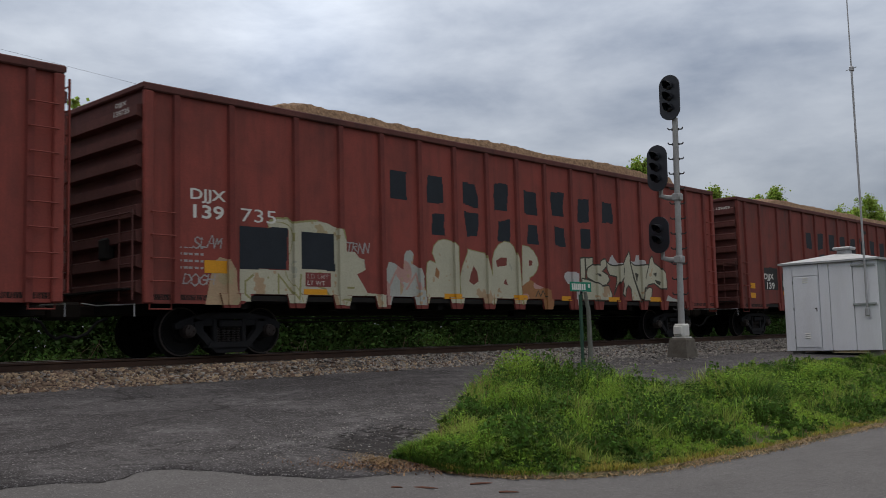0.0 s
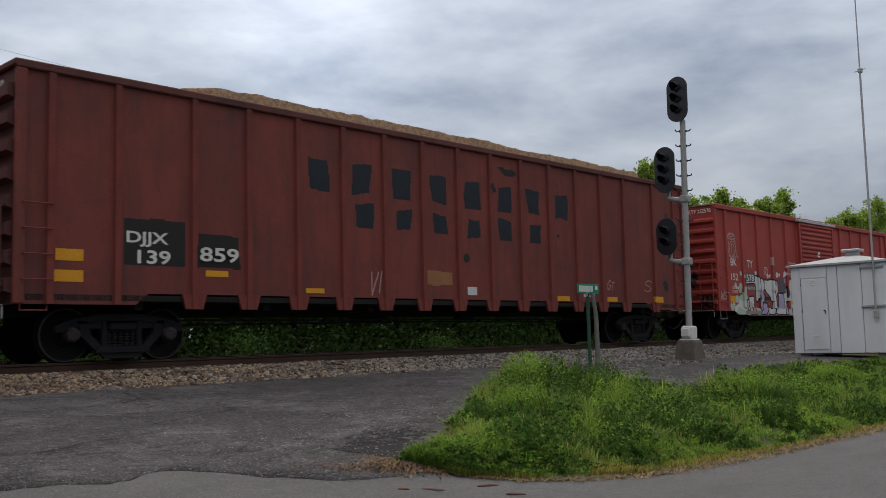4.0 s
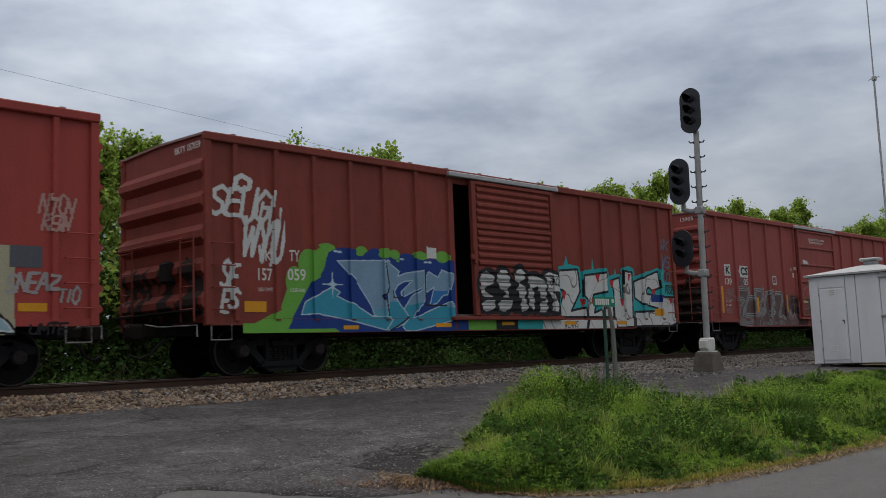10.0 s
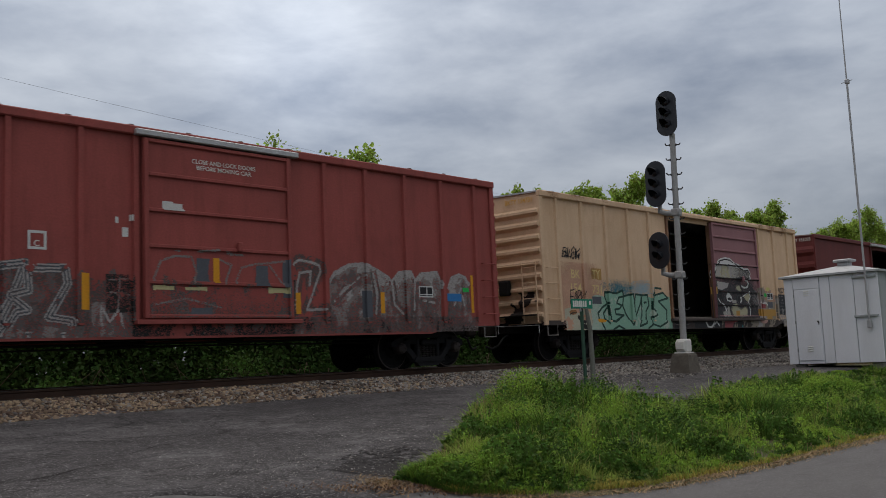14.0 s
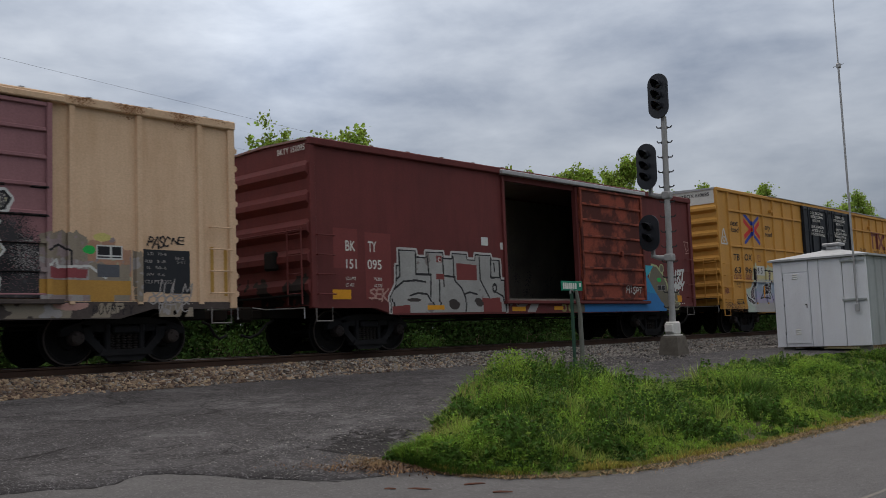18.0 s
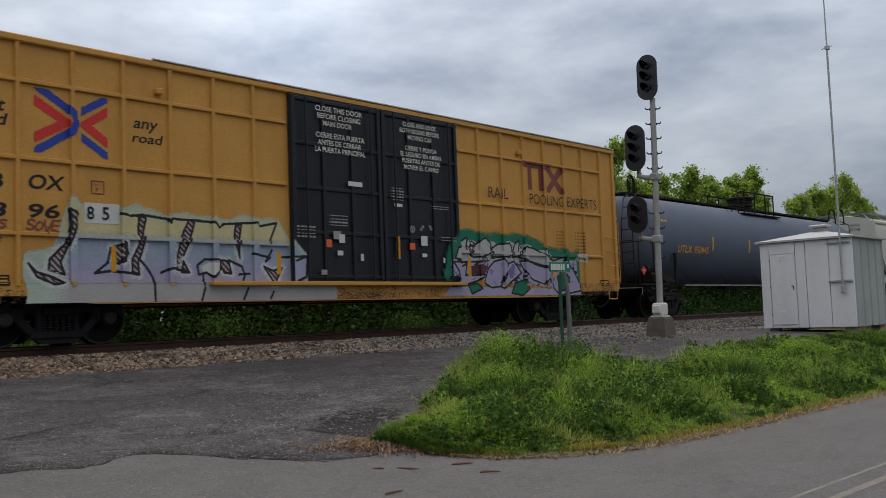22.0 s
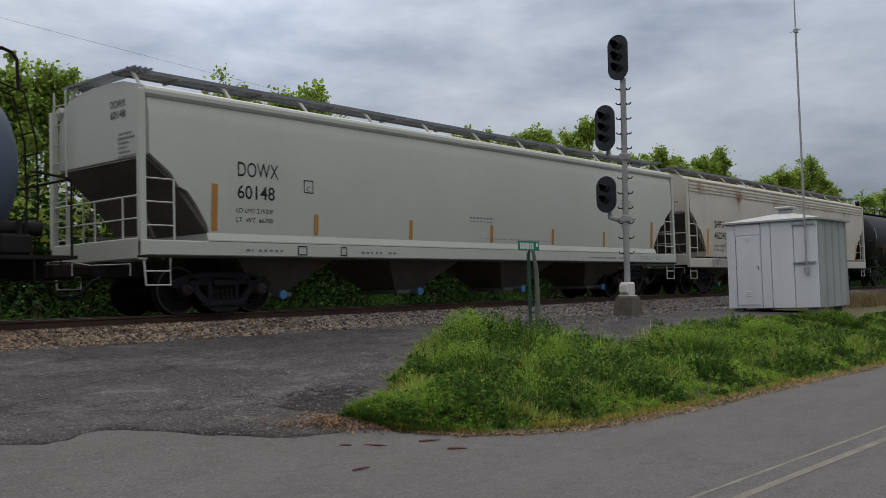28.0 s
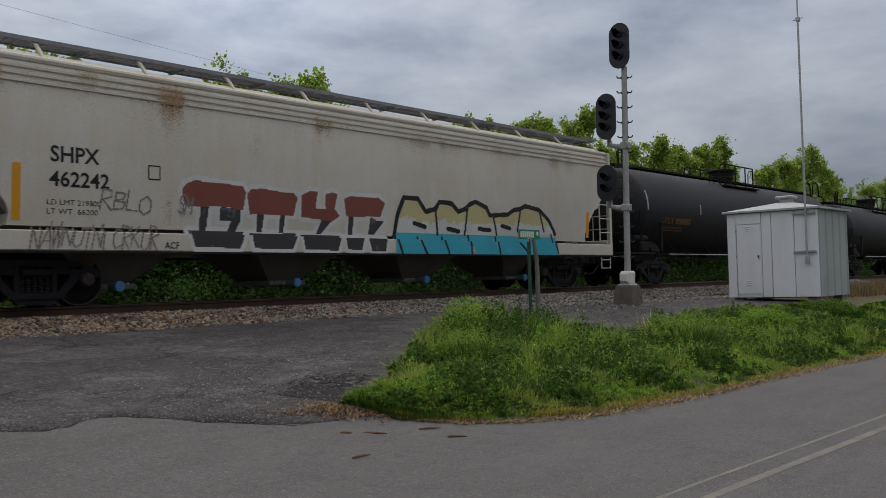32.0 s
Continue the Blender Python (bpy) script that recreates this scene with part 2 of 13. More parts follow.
bark = surf("bark", (0.09, 0.07, 0.05), (0.05, 0.04, 0.03), 3, 20, 0.95, bump=0.6)
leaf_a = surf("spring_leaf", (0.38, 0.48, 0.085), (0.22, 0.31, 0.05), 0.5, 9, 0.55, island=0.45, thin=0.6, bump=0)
leaf_t = surf("tree_leaf", (0.42, 0.54, 0.10), (0.20, 0.30, 0.05), 0.5, 9, 0.55, island=0.55, thin=0.5, bump=0)
# brush leaves in a lit and a shaded tone; the shade is in the colour
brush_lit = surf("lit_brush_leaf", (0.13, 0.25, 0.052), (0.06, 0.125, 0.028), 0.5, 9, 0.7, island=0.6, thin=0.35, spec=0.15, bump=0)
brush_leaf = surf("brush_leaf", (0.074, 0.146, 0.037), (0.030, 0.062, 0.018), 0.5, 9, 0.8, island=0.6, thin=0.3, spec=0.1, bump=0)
# leaf green darkened to stand for shade behind and under the cars
leaf_b = surf("shade_toned_leaf", (0.042, 0.08, 0.016), (0.017, 0.034, 0.008), 0.5, 9, 0.85, island=0.6, thin=0.2, spec=0.1, bump=0)
weed_a = surf("weed_green", (0.33, 0.50, 0.068), (0.145, 0.26, 0.037), 1.5, 9, 0.7, spec=0.15, island=0.45, thin=0.4, contrast=0.16, bump=0)
weed_b = surf("fine_grass_green", (0.36, 0.44, 0.095), (0.19, 0.26, 0.058), 1.5, 9, 0.7, spec=0.15, island=0.45, thin=0.4, contrast=0.18, bump=0)
chips = surf("wood_chips", (0.34, 0.22, 0.13), (0.16, 0.10, 0.06), 14, 45, 0.95, bump=1.0, contrast=0.14)
inside = surf("car_inside", (0.25, 0.22, 0.185), (0.13, 0.115, 0.10), 1, 20, 0.85, streak=0.3)
mark_white = surf("stencil_white", (0.74, 0.74, 0.70), (0.56, 0.55, 0.5), 2, 50, 0.7)
mark_black = plain("stencil_black", (0.015, 0.015, 0.017), 0.6)
patch_slate = surf("overpaint_slate", (0.018, 0.025, 0.034), (0.011, 0.015, 0.021), 2, 40, 0.7)
hose_rubber = plain("rubber", (0.012, 0.012, 0.012), 0.7)


# ---- mesh helpers ----
class Geo:
    """Collects vertices and faces for one mesh."""

    def __init__(self):
        self.v, self.f, self.m, self.smooth = [], [], [], False

    def add(self, vs, fs, mi=0):
        o = len(self.v)
        self.v += [tuple(p) for p in vs]
        self.f += [tuple(i + o for i in q) for q in fs]
        self.m += [mi] * len(fs)
        return self

    def box(self, x0, x1, y0, y1, z0, z1, c=0.0, mi=0):
        if c <= 0:
            vs = [(x, y, z) for x in (x0, x1) for y in (y0, y1) for z in (z0, z1)]
            return self.add(vs, [(0, 1, 3, 2), (4, 6, 7, 5), (0, 4, 5, 1), (2, 3, 7, 6), (0, 2, 6, 4), (1, 5, 7, 3)], mi)
        c = min(c, (x1 - x0) * 0.45, (y1 - y0) * 0.45, (z1 - z0) * 0.45)
        ring = lambda d: [(x0 + d, y0), (x0, y0 + d), (x0, y1 - d), (x0 + d, y1), (x1 - d, y1), (x1, y1 - d), (x1, y0 + d), (x1 - d, y0)]
        lev = [(z0, c), (z0 + c, 0), (z1 - c, 0), (z1, c)]
        vs = []
        for z, d in lev:
            for x, y in ring(c):
                vs.append((min(max(x, x0 + d), x1 - d), min(max(y, y0 + d), y1 - d), z))
        fs = [tuple(range(8)), tuple(reversed(range(24, 32)))]
        for k in range(3):
            for i in range(8):
                j = (i + 1) % 8
                fs.append((k * 8 + j, k * 8 + i, k * 8 + 8 + i, k * 8 + 8 + j))
        return self.add(vs, fs, mi)

    def prism(self, poly, y0, y1, axis="y", mi=0):
        """A flat outline (x, z) given depth along y (axis y), or an outline (y, z) given depth along x."""
        n = len(poly)
        put = (lambda a, b, d: (a, d, b)) if axis == "y" else (lambda a, b, d: (d, a, b)) if axis == "x" else (lambda a, b, d: (a, b, d))
        vs = [put(a, b, y0) for a, b in poly] + [put(a, b, y1) for a, b in poly]
        fs = [tuple(range(n)), tuple(reversed(range(n, 2 * n)))]
        fs += [((i + 1) % n, i, n + i, n + (i + 1) % n) for i in range(n)]
        return self.add(vs, fs, mi)

    def tube(self, pts, r, n=8, mi=0, closed=False):
        pts = [Vector(p) for p in pts]
        rings = []
        for i, p in enumerate(pts):
            a = pts[i - 1] if i or closed else p
            b = pts[(i + 1) % len(pts)] if i < len(pts) - 1 or closed else p
            d = (b - a).normalized()
            u = d.cross(Vector((0, 0, 1)) if abs(d.z) < 0.95 else Vector((1, 0, 0))).normalized()
            w = d.cross(u)
            rr = r[i] if isinstance(r, (list, tuple)) else r
            rings.append([p + (u * math.cos(2 * math.pi * k / n) + w * math.sin(2 * math.pi * k / n)) * rr for k in range(n)])
        vs = [p for q in rings for p in q]
        m = len(rings)
        fs = []
        for i in range(m if closed else m - 1):
            j = (i + 1) % m
            fs += [(i * n + k, i * n + (k + 1) % n, j * n + (k + 1) % n, j * n + k) for k in range(n)]
        if not closed:
            fs += [tuple(reversed(range(n))), tuple((m - 1) * n + k for k in range(n))]
        return self.add(vs, fs, mi)

    def lathe(self, prof, n=24, axis="y", at=(0, 0, 0), mi=0, caps=True):
        """Turns an outline of (distance along the axis, radius) about it."""
        vs = []
        for d, r in prof:
            for k in range(n):
                a, b = r * math.cos(2 * math.pi * k / n), r * math.sin(2 * math.pi * k / n)
                p = (a, d, b) if axis == "y" else (d, a, b) if axis == "x" else (a, b, d)
                vs.append((p[0] + at[0], p[1] + at[1], p[2] + at[2]))
        fs = [(i * n + k, i * n + (k + 1) % n, (i + 1) * n + (k + 1) % n, (i + 1) * n + k) for i in range(len(prof) - 1) for k in range(n)]
        if caps:
            fs += [tuple(range(n)), tuple((len(prof) - 1) * n + k for k in range(n))]
        return self.add(vs, fs, mi)

    def mesh(self, name, mats, smooth=False):
        me = bpy.data.meshes.new(name)
        me.from_pydata(self.v, [], self.f)
        for m in mats if isinstance(mats, (list, tuple)) else [mats]:
            me.materials.append(m)
        if any(self.m):
            me.polygons.foreach_set("material_index", self.m)
        bm = bmesh.new()
        bm.from_mesh(me)
        bmesh.ops.recalc_face_normals(bm, faces=bm.faces)
        bm.to_mesh(me)
        bm.free()
        if smooth:
            me.polygons.foreach_set("use_smooth", [True] * len(me.polygons))
            me.set_sharp_from_angle(angle=radians(38))
        me.update()
        return me


def part(name, geo, material, parent=None, label="", smooth=False, at=None):
    """Links one mesh object under a thing or a part. geo: a Geo, or a mesh to share."""
    me = geo if isinstance(geo, bpy.types.Mesh) else geo.mesh(name, material, smooth)
    ob = new(name, me)
    if parent:
        ob.parent = parent
    if at:
        ob.location = at
    if label:
        ob["label"] = label
    return ob


def thing(name, m, label, category, group="", kind=""):
    e = new(name)
    e.matrix_basis = m
    return tagged(e, label, category, group, kind)


def fast_mesh(name, verts, faces, material, per=3):
    """A mesh from arrays; every face has the same number of corners."""
    me = bpy.data.meshes.new(name)
    verts, faces = np.asarray(verts, np.float32), np.asarray(faces, np.int32)
    me.vertices.add(len(verts))
    me.vertices.foreach_set("co", verts.ravel())
    me.loops.add(faces.size)
    me.loops.foreach_set("vertex_index", faces.ravel())
    me.polygons.add(len(faces))
    me.polygons.foreach_set("loop_start", np.arange(len(faces), dtype=np.int32) * per)
    me.polygons.foreach_set("loop_total", np.full(len(faces), per, np.int32))
    me.materials.append(material)
    me.update(calc_edges=True)
    return me


def rise(x, y):
    """Height of the ground: level by the road, rising to the foot of the ballast."""
    x, y = np.asarray(x, float), np.asarray(y, float)
    foot = np.interp(x, [0, 16, 24, 32, 60], [1.0, 1.0, 0.92, 0.86, 0.86])
    far = np.interp(y, [-4000, 5.4, 7.0, 13.9, 18.9, 20.5, 40, 4000], [0, 0, 0.12, 1.0, 1.0, 0.7, 0.4, 0.4])
    bank = np.interp(y, [5.4, 7.0, 8.1, 9.0, 11.0, 13.9], [0, 0.22, 0.62, 0.9, 0.98, 1.0])
    s = np.clip((x - 19) / 5, 0, 1)
    far = np.where(y < 13.9, far * (1 - s) + bank * s, far)
    return far * np.where(y < 18.9, foot, 1.0)


def sheet(name, xs, ys, zfun, material, label="", kind="structure"):
    X, Y = np.meshgrid(xs, ys, indexing="ij")
    Z = zfun(X, Y)
    n, m = X.shape
    idx = np.arange(n * m).reshape(n, m)
    faces = np.stack([idx[:-1, :-1], idx[1:, :-1], idx[1:, 1:], idx[:-1, 1:]], -1).reshape(-1, 4)
    ob = new(name, fast_mesh(name, np.stack([X, Y, Z], -1).reshape(-1, 3), faces, material, 4))
    ob.data.polygons.foreach_set("use_smooth", [True] * len(ob.data.polygons))
    return tagged(ob, label, kind=kind)


def wobble(x, y, s, seed=0.0):
    return np.array([noise.noise(Vector((a * s, b * s, seed))) for a, b in zip(np.ravel(x), np.ravel(y))]).reshape(np.shape(x))


# ---- ground, road, apron, ballast ----
gx = np.concatenate([[-4000, -800, -200, -60, -20], np.arange(-8, 60, 1.0), [64, 70, 80, 100, 140, 250, 800, 4000]])
gy = np.concatenate([[-4000, -800, -200, -40, -10, 0, 3], np.arange(5, 30, 0.7), [34, 40, 60, 120, 400, 4000]])
sheet("ground", gx, gy, lambda X, Y: rise(X, Y) - 0.06, soil, "brown soil ground with sparse green cover")

ROAD_EDGE = ([-200, 6.6, 7.1, 7.5, 7.63, 7.95, 8.43, 9.37, 10.66, 12.22, 13.8, 16.6, 19.7, 40, 200], [10.6, 10.5, 8.6, 7.6, 7.05, 6.63, 6.29, 5.95, 5.80, 5.69, 5.68, 5.58, 5.42, 5.1, 5.1])
WEED_FRONT = ([7.3, 7.5, 7.55, 7.63, 7.95, 8.43, 9.37, 10.66, 12.22, 13.8, 16.6, 19.7, 40, 200], [7.75, 7.6, 7.2, 6.98, 6.55, 6.2, 5.85, 5.70, 5.60, 5.60, 5.50, 5.35, 5.0, 5.0])


def road():
    xs = np.concatenate([np.linspace(-200, -10, 20), np.arange(-8, 30, 0.5), np.linspace(31, 200, 30)])
    rows = 16
    X, S = np.meshgrid(xs, np.linspace(0, 1, rows), indexing="ij")
    edge = np.interp(X, *ROAD_EDGE) + 0.06 * wobble(X, 0 * X, 1.7) * (X > -9) * (X < 30)
    Y = 1.1 + (edge - 1.1) * S
    Z = rise(X, Y) + 0.004
    idx = np.arange(X.size).reshape(X.shape)
    f = np.stack([idx[:-1, :-1], idx[1:, :-1], idx[1:, 1:], idx[:-1, 1:]], -1).reshape(-1, 4)
    ob = tagged(new("road", fast_mesh("road", np.stack([X, Y, Z], -1).reshape(-1, 3), f, asphalt_road, 4)), "worn grey asphalt two-lane country road", "road", kind="structure")
    for off, half in ((0.0, 0.022), (-0.28, 0.045)):
        xs2 = np.linspace(-60, 160, 90)
        yc = np.interp(xs2, [-60, 6.3, 11.4, 160], [4.53, 3.32, 3.11, 2.53]) + off
        g = Geo()
        vs = [(x, y + d, rise(x, y) + 0.006) for x, y in zip(xs2, yc) for d in (-half, half)]
        g.add(vs, [(2 * i, 2 * i + 2, 2 * i + 3, 2 * i + 1) for i in range(len(xs2) - 1)])
        part("centre_line", g, yellow_line, ob, "faded yellow painted line")
    return ob


def apron():
    """The dark asphalt approach, with a ragged lower edge on the road."""
    xs = np.concatenate([np.linspace(-40, -3, 16), np.arange(-2, 27, 0.22)])
    low_x, low_y = [-40, 3.0, 4.0, 4.3, 4.6, 4.95, 5.2, 5.58, 5.72, 6.1, 6.4, 7.6, 9.4, 11, 13, 27], [9.4, 8.85, 8.76, 8.60, 8.60, 8.82, 8.70, 8.38, 8.12, 7.80, 7.50, 7.3, 7.2, 7.2, 7.3, 7.4]
    X, S = np.meshgrid(xs, np.linspace(0, 1, 26), indexing="ij")
    lo = np.interp(X, low_x, low_y) + 0.03 * wobble(X, 0 * X, 2.3, 3.0) + 0.05 * wobble(X, 0 * X, 7, 5.0)
    S[:, 1] = 0.003
    Y = lo + (14.15 - lo) * S
    Z = rise(X, Y) + 0.024 + 0.012 * wobble(X, Y, 0.8, 2.0) + 0.008 * wobble(X, Y, 3.0, 4.0)
    Z[:, 0] = rise(X[:, 0], Y[:, 0]) + 0.001
    idx = np.arange(X.size).reshape(X.shape)
    f = np.stack([idx[:-1, :-1], idx[1:, :-1], idx[1:, 1:], idx[:-1, 1:]], -1).reshape(-1, 4)
    ob = tagged(new("pavement", fast_mesh("pavement", np.stack([X, Y, Z], -1).reshape(-1, 3), f, asphalt_old, 4)), "dark cracked asphalt approach with ragged edge", "pavement", kind="structure")
    top = lambda x, y: rise(x, y) + 0.024 + 0.012 * wobble(x, y, 0.8, 2.0) + 0.008 * wobble(x, y, 3.0, 4.0)
    # dark strip drawn for the broken lip's shadow line on the road
    edge_x = np.arange(2.0, 7.2, 0.05)
    edge_y = np.interp(edge_x, low_x, low_y) + 0.03 * wobble(edge_x, 0 * edge_x, 2.3, 3.0) + 0.05 * wobble(edge_x, 0 * edge_x, 7, 5.0)
    seam(edge_x, edge_y - 0.012, rise, 0.012, "broken_edge", ob, 3.0, 0.007)
    for k, line in enumerate((((5.0, 11.86), (5.45, 11.79), (5.91, 11.64), (6.44, 11.58), (7.1, 11.7)), ((5.6, 10.62), (5.84, 10.71), (6.37, 10.91), (7.02, 11.18), (8.41, 11.55), (9.68, 12.17), (10.77, 12.48)), ((4.3, 10.0), (4.67, 10.11), (4.91, 10.23), (5.04, 10.23), (5.5, 10.3)), ((6.0, 9.0), (6.15, 9.11), (6.64, 9.45)), ((9.0, 10.75), (9.28, 10.69), (9.8, 10.59), (10.06, 10.14)), ((6.4, 12.4), (7.5, 12.6), (8.8, 12.55)), ((5.1, 9.35), (5.6, 9.5), (6.2, 9.75)), ((11.5, 13.0), (12.5, 12.6), (13.4, 12.5)), ((4.0, 11.0), (4.6, 11.1), (5.2, 11.0)))):
        d = np.cumsum([0] + [math.dist(p, q) for p, q in zip(line, line[1:])])
        t = np.arange(0, d[-1], 0.06)
        cx, cy = np.interp(t, d, [p[0] for p in line]), np.interp(t, d, [p[1] for p in line])
        cy = cy + 0.07 * wobble(t, 0 * t, 2.1, k + 40.0) + 0.03 * wobble(t, 0 * t, 8.0, k + 60.0)
        seam(cx, cy, top, 0.010, "crack", ob, k + 1.0, 0.004)


def seam(x, y, ground_, w, name, ob, seed, lift):
    """A dark uneven strip along a line on the asphalt: a crack, or the edge's painted shade."""
    wide = w * np.clip(0.6 + 1.5 * wobble(np.arange(len(x)) * 0.35, 0 * x, 1.0, seed), 0.05, 1.8)
    nx, ny = np.gradient(y), -np.gradient(x)
    m = np.hypot(nx, ny) + 1e-9
    vs = np.concatenate([np.stack([x + sgn * wide * nx / m, y + sgn * wide * ny / m], 1) for sgn in (-1, 1)])
    z = ground_(vs[:, 0], vs[:, 1]) + lift
    k = len(x)
    part(name, Geo().add(np.column_stack([vs, z]), [(i, i + 1, k + i + 1, k + i) for i in range(k - 1)]), crack_tar_edge_shade, ob)


def ballast():
    prof = [(13.75, -0.42), (14.75, -0.17), (15.05, -0.15), (17.65, -0.15), (17.95, -0.17), (19.2, -0.5)]
    xs = np.concatenate([[-300, -100, -40], np.arange(-10, 70, 1.0), [90, 140, 300, 600]])
    ys = [p[0] for p in prof]
    zs = [p[1] for p in prof]
    sheet("ballast", xs, ys, lambda X, Y: RAIL_Z + np.interp(Y, ys, zs) + np.where(Y < 14, rise(X, Y) - 1.0, 0), gravel_bed, "grey and tan crushed stone track bed")
    # a darker strip of bed between the ballast shoulders
    sheet("oiled_ballast", xs, [14.86, 15.05, 17.65, 17.9], lambda X, Y: RAIL_Z + np.interp(Y, ys, zs) + 0.008, dark_bed, "dark stone bed under the rails")
    # loose stones on the shoulder
    rng = np.random.default_rng(5)
    n = 38000
    x = rng.random(n) ** 1.5 * 48 + 1.5
    y = 13.45 + rng.random(n) ** 0.8 * 1.45
    z = RAIL_Z + np.interp(y, ys, zs) + np.where(y < 13.75, rise(x, y) - 0.94 - 0.0, 0) - 0.01
    z = np.where(y < 13.9, np.maximum(z, rise(x, y) + 0.01), z)
    t = (1 + 5 ** 0.5) / 2
    ico = np.array([(-1, t, 0), (1, t, 0), (-1, -t, 0), (1, -t, 0), (0, -1, t), (0, 1, t), (0, -1, -t), (0, 1, -t), (t, 0, -1), (t, 0, 1), (-t, 0, -1), (-t, 0, 1)]) / 1.9
    fc = np.array([(0, 11, 5), (0, 5, 1), (0, 1, 7), (0, 7, 10), (0, 10, 11), (1, 5, 9), (5, 11, 4), (11, 10, 2), (10, 7, 6), (7, 1, 8), (3, 9, 4), (3, 4, 2), (3, 2, 6), (3, 6, 8), (3, 8, 9), (4, 9, 5), (2, 4, 11), (6, 2, 10), (8, 6, 7), (9, 8, 1)])
    size = rng.uniform(0.018, 0.046, (n, 1, 1)) * rng.uniform(0.4, 1.5, (n, 1, 3)) * (1, 1, 0.75)
    shape = ico[None] * rng.uniform(0.4, 1.4, (n, 12, 1)) * size
    a = rng.random(n) * 6.283
    ca, sa = np.cos(a)[:, None], np.sin(a)[:, None]
    shape = np.stack([shape[..., 0] * ca - shape[..., 1] * sa, shape[..., 0] * sa + shape[..., 1] * ca, shape[..., 2]], -1)
    v = shape + np.stack([x, y, z + 0.012], -1)[:, None, :]
    f = fc[None] + (np.arange(n) * 12)[:, None, None]
    for p0, p1, q0, q1, k in ((18.5, 36.0, 11.9, 13.9, 4200),):
        xg, yg = p0 + (p1 - p0) * rng.random(k), q0 + (q1 - q0) * rng.random(k) ** 0.8
        sc = rng.uniform(0.6, 1.1, (k, 1, 1))
        vg = shape[:k] * sc + np.stack([xg, yg, rise(xg, yg) + 0.02], -1)[:, None, :]
        fg = fc[None] + (np.arange(k) * 12)[:, None, None]
        tagged(new("grey_gravel", fast_mesh("grey_gravel", vg.reshape(-1, 3), fg.reshape(-1, 3), grey_stone)), "grey crushed gravel round the signal foot", "gravel", kind="stuff")
    yard = np.arange(18.0, 37, 1.0)
    sheet("gravel_yard", yard, np.arange(11.8, 14.2, 0.6), lambda X, Y: rise(X, Y) + 0.006, gravel_bed, "grey gravel ground beside the track")
    grey = rng.random(n) < np.interp(x, [6, 10, 15, 20], [0.12, 0.3, 0.75, 0.95])
    for name, sel, mat_, lab in (("ballast_stones", ~grey, stone, "loose tan crushed ballast stones"), ("grey_ballast_stones", grey, grey_stone, "loose grey crushed ballast stones")):
        k = int(sel.sum())
        fk = fc[None] + (np.arange(k) * 12)[:, None, None]
        tagged(new(name, fast_mesh(name, v[sel].reshape(-1, 3), fk.reshape(-1, 3), mat_)), lab, "gravel", kind="stuff")


def track():
    tr = thing("railway_track", pose(0, TRACK_Y, RAIL_Z), "single railway track with rusty rails on wooden ties", "railway track", kind="structure")
    for s in (-1, 1):
        o = s * 0.755
        prof = [(o - 0.07, -0.18), (o + 0.07, -0.18), (o + 0.07, -0.165), (o + 0.012, -0.14), (o + 0.012, -0.05), (o + 0.036, -0.035), (o + 0.036, -0.006), (o - 0.036, -0.006), (o - 0.036, -0.035), (o - 0.012, -0.05), (o - 0.012, -0.14), (o - 0.07, -0.165)]
        rail = part("rail", Geo().prism(prof, -300, 600, "x"), steel_rail, tr, "rusty steel rail")
        part("rail_head", Geo().prism([(o - 0.032, -0.006), (o + 0.032, -0.006), (o + 0.026, 0.0), (o - 0.026, 0.0)], -300, 600, "x"), steel_bright, rail, "bright worn running surface")
    me = Geo().box(-0.115, 0.115, -1.3, 1.3, -0.36, -0.165, 0.01).mesh("tie", tie_wood)
    for i in range(150):
        part("tie", me, None, tr, at=(-10 + i * 0.52, 0, 0))


road()
apron()
ballast()
track()


# ---- the train ----
SPEED, GAIN = 6.1456, 0.00294          # metres a second, and its slow growth
HALF = 1.6                             # half a car's width
CARS, WHEELSETS = [], []


def car_empty(name, left, label, category):
    e = thing(name, pose(left, TRACK_Y, RAIL_Z), label, category, "cars of the freight train")
    CARS.append((e, left))
    return e


def wheelset_mesh():
    g = Geo()
    for s in (-1, 1):
        y = s * 0.755
        prof = [(y - s * 0.065, 0.10), (y - s * 0.065, 0.16), (y - s * 0.03, 0.19), (y - s * 0.02, 0.36), (y - s * 0.075, 0.39), (y - s * 0.075, 0.485), (y - s * 0.045, 0.485), (y - s * 0.03, 0.457), (y + s * 0.06, 0.450), (y + s * 0.066, 0.44), (y + s * 0.066, 0.39), (y + s * 0.025, 0.365), (y + s * 0.015, 0.20), (y + s * 0.085, 0.165), (y + s * 0.085, 0.10)]
        g.lathe(prof, 36, "y")
        for k in range(3):
            a = k * 2.094
            c = (0.27 * math.cos(a), y + s * 0.03, 0.27 * math.sin(a))
            g.lathe([(-0.012, 0.02), (0.012, 0.02)], 8, "y", c)
    g.lathe([(-1.0, 0.075), (1.0, 0.075)], 14, "y")
    return g.mesh("wheelset", wheel_iron, True)


def wheel_band_mesh(s):
    """The rubbed bright edge of a rim's outer face."""
    y = s * 0.755
    g = Geo().lathe([(y + s * 0.058, 0.4525), (y + s * 0.068, 0.446), (y + s * 0.0695, 0.425), (y + s * 0.064, 0.425)], 36, "y", caps=False)
    return g.mesh("rim_edge", wheel_rim, True)


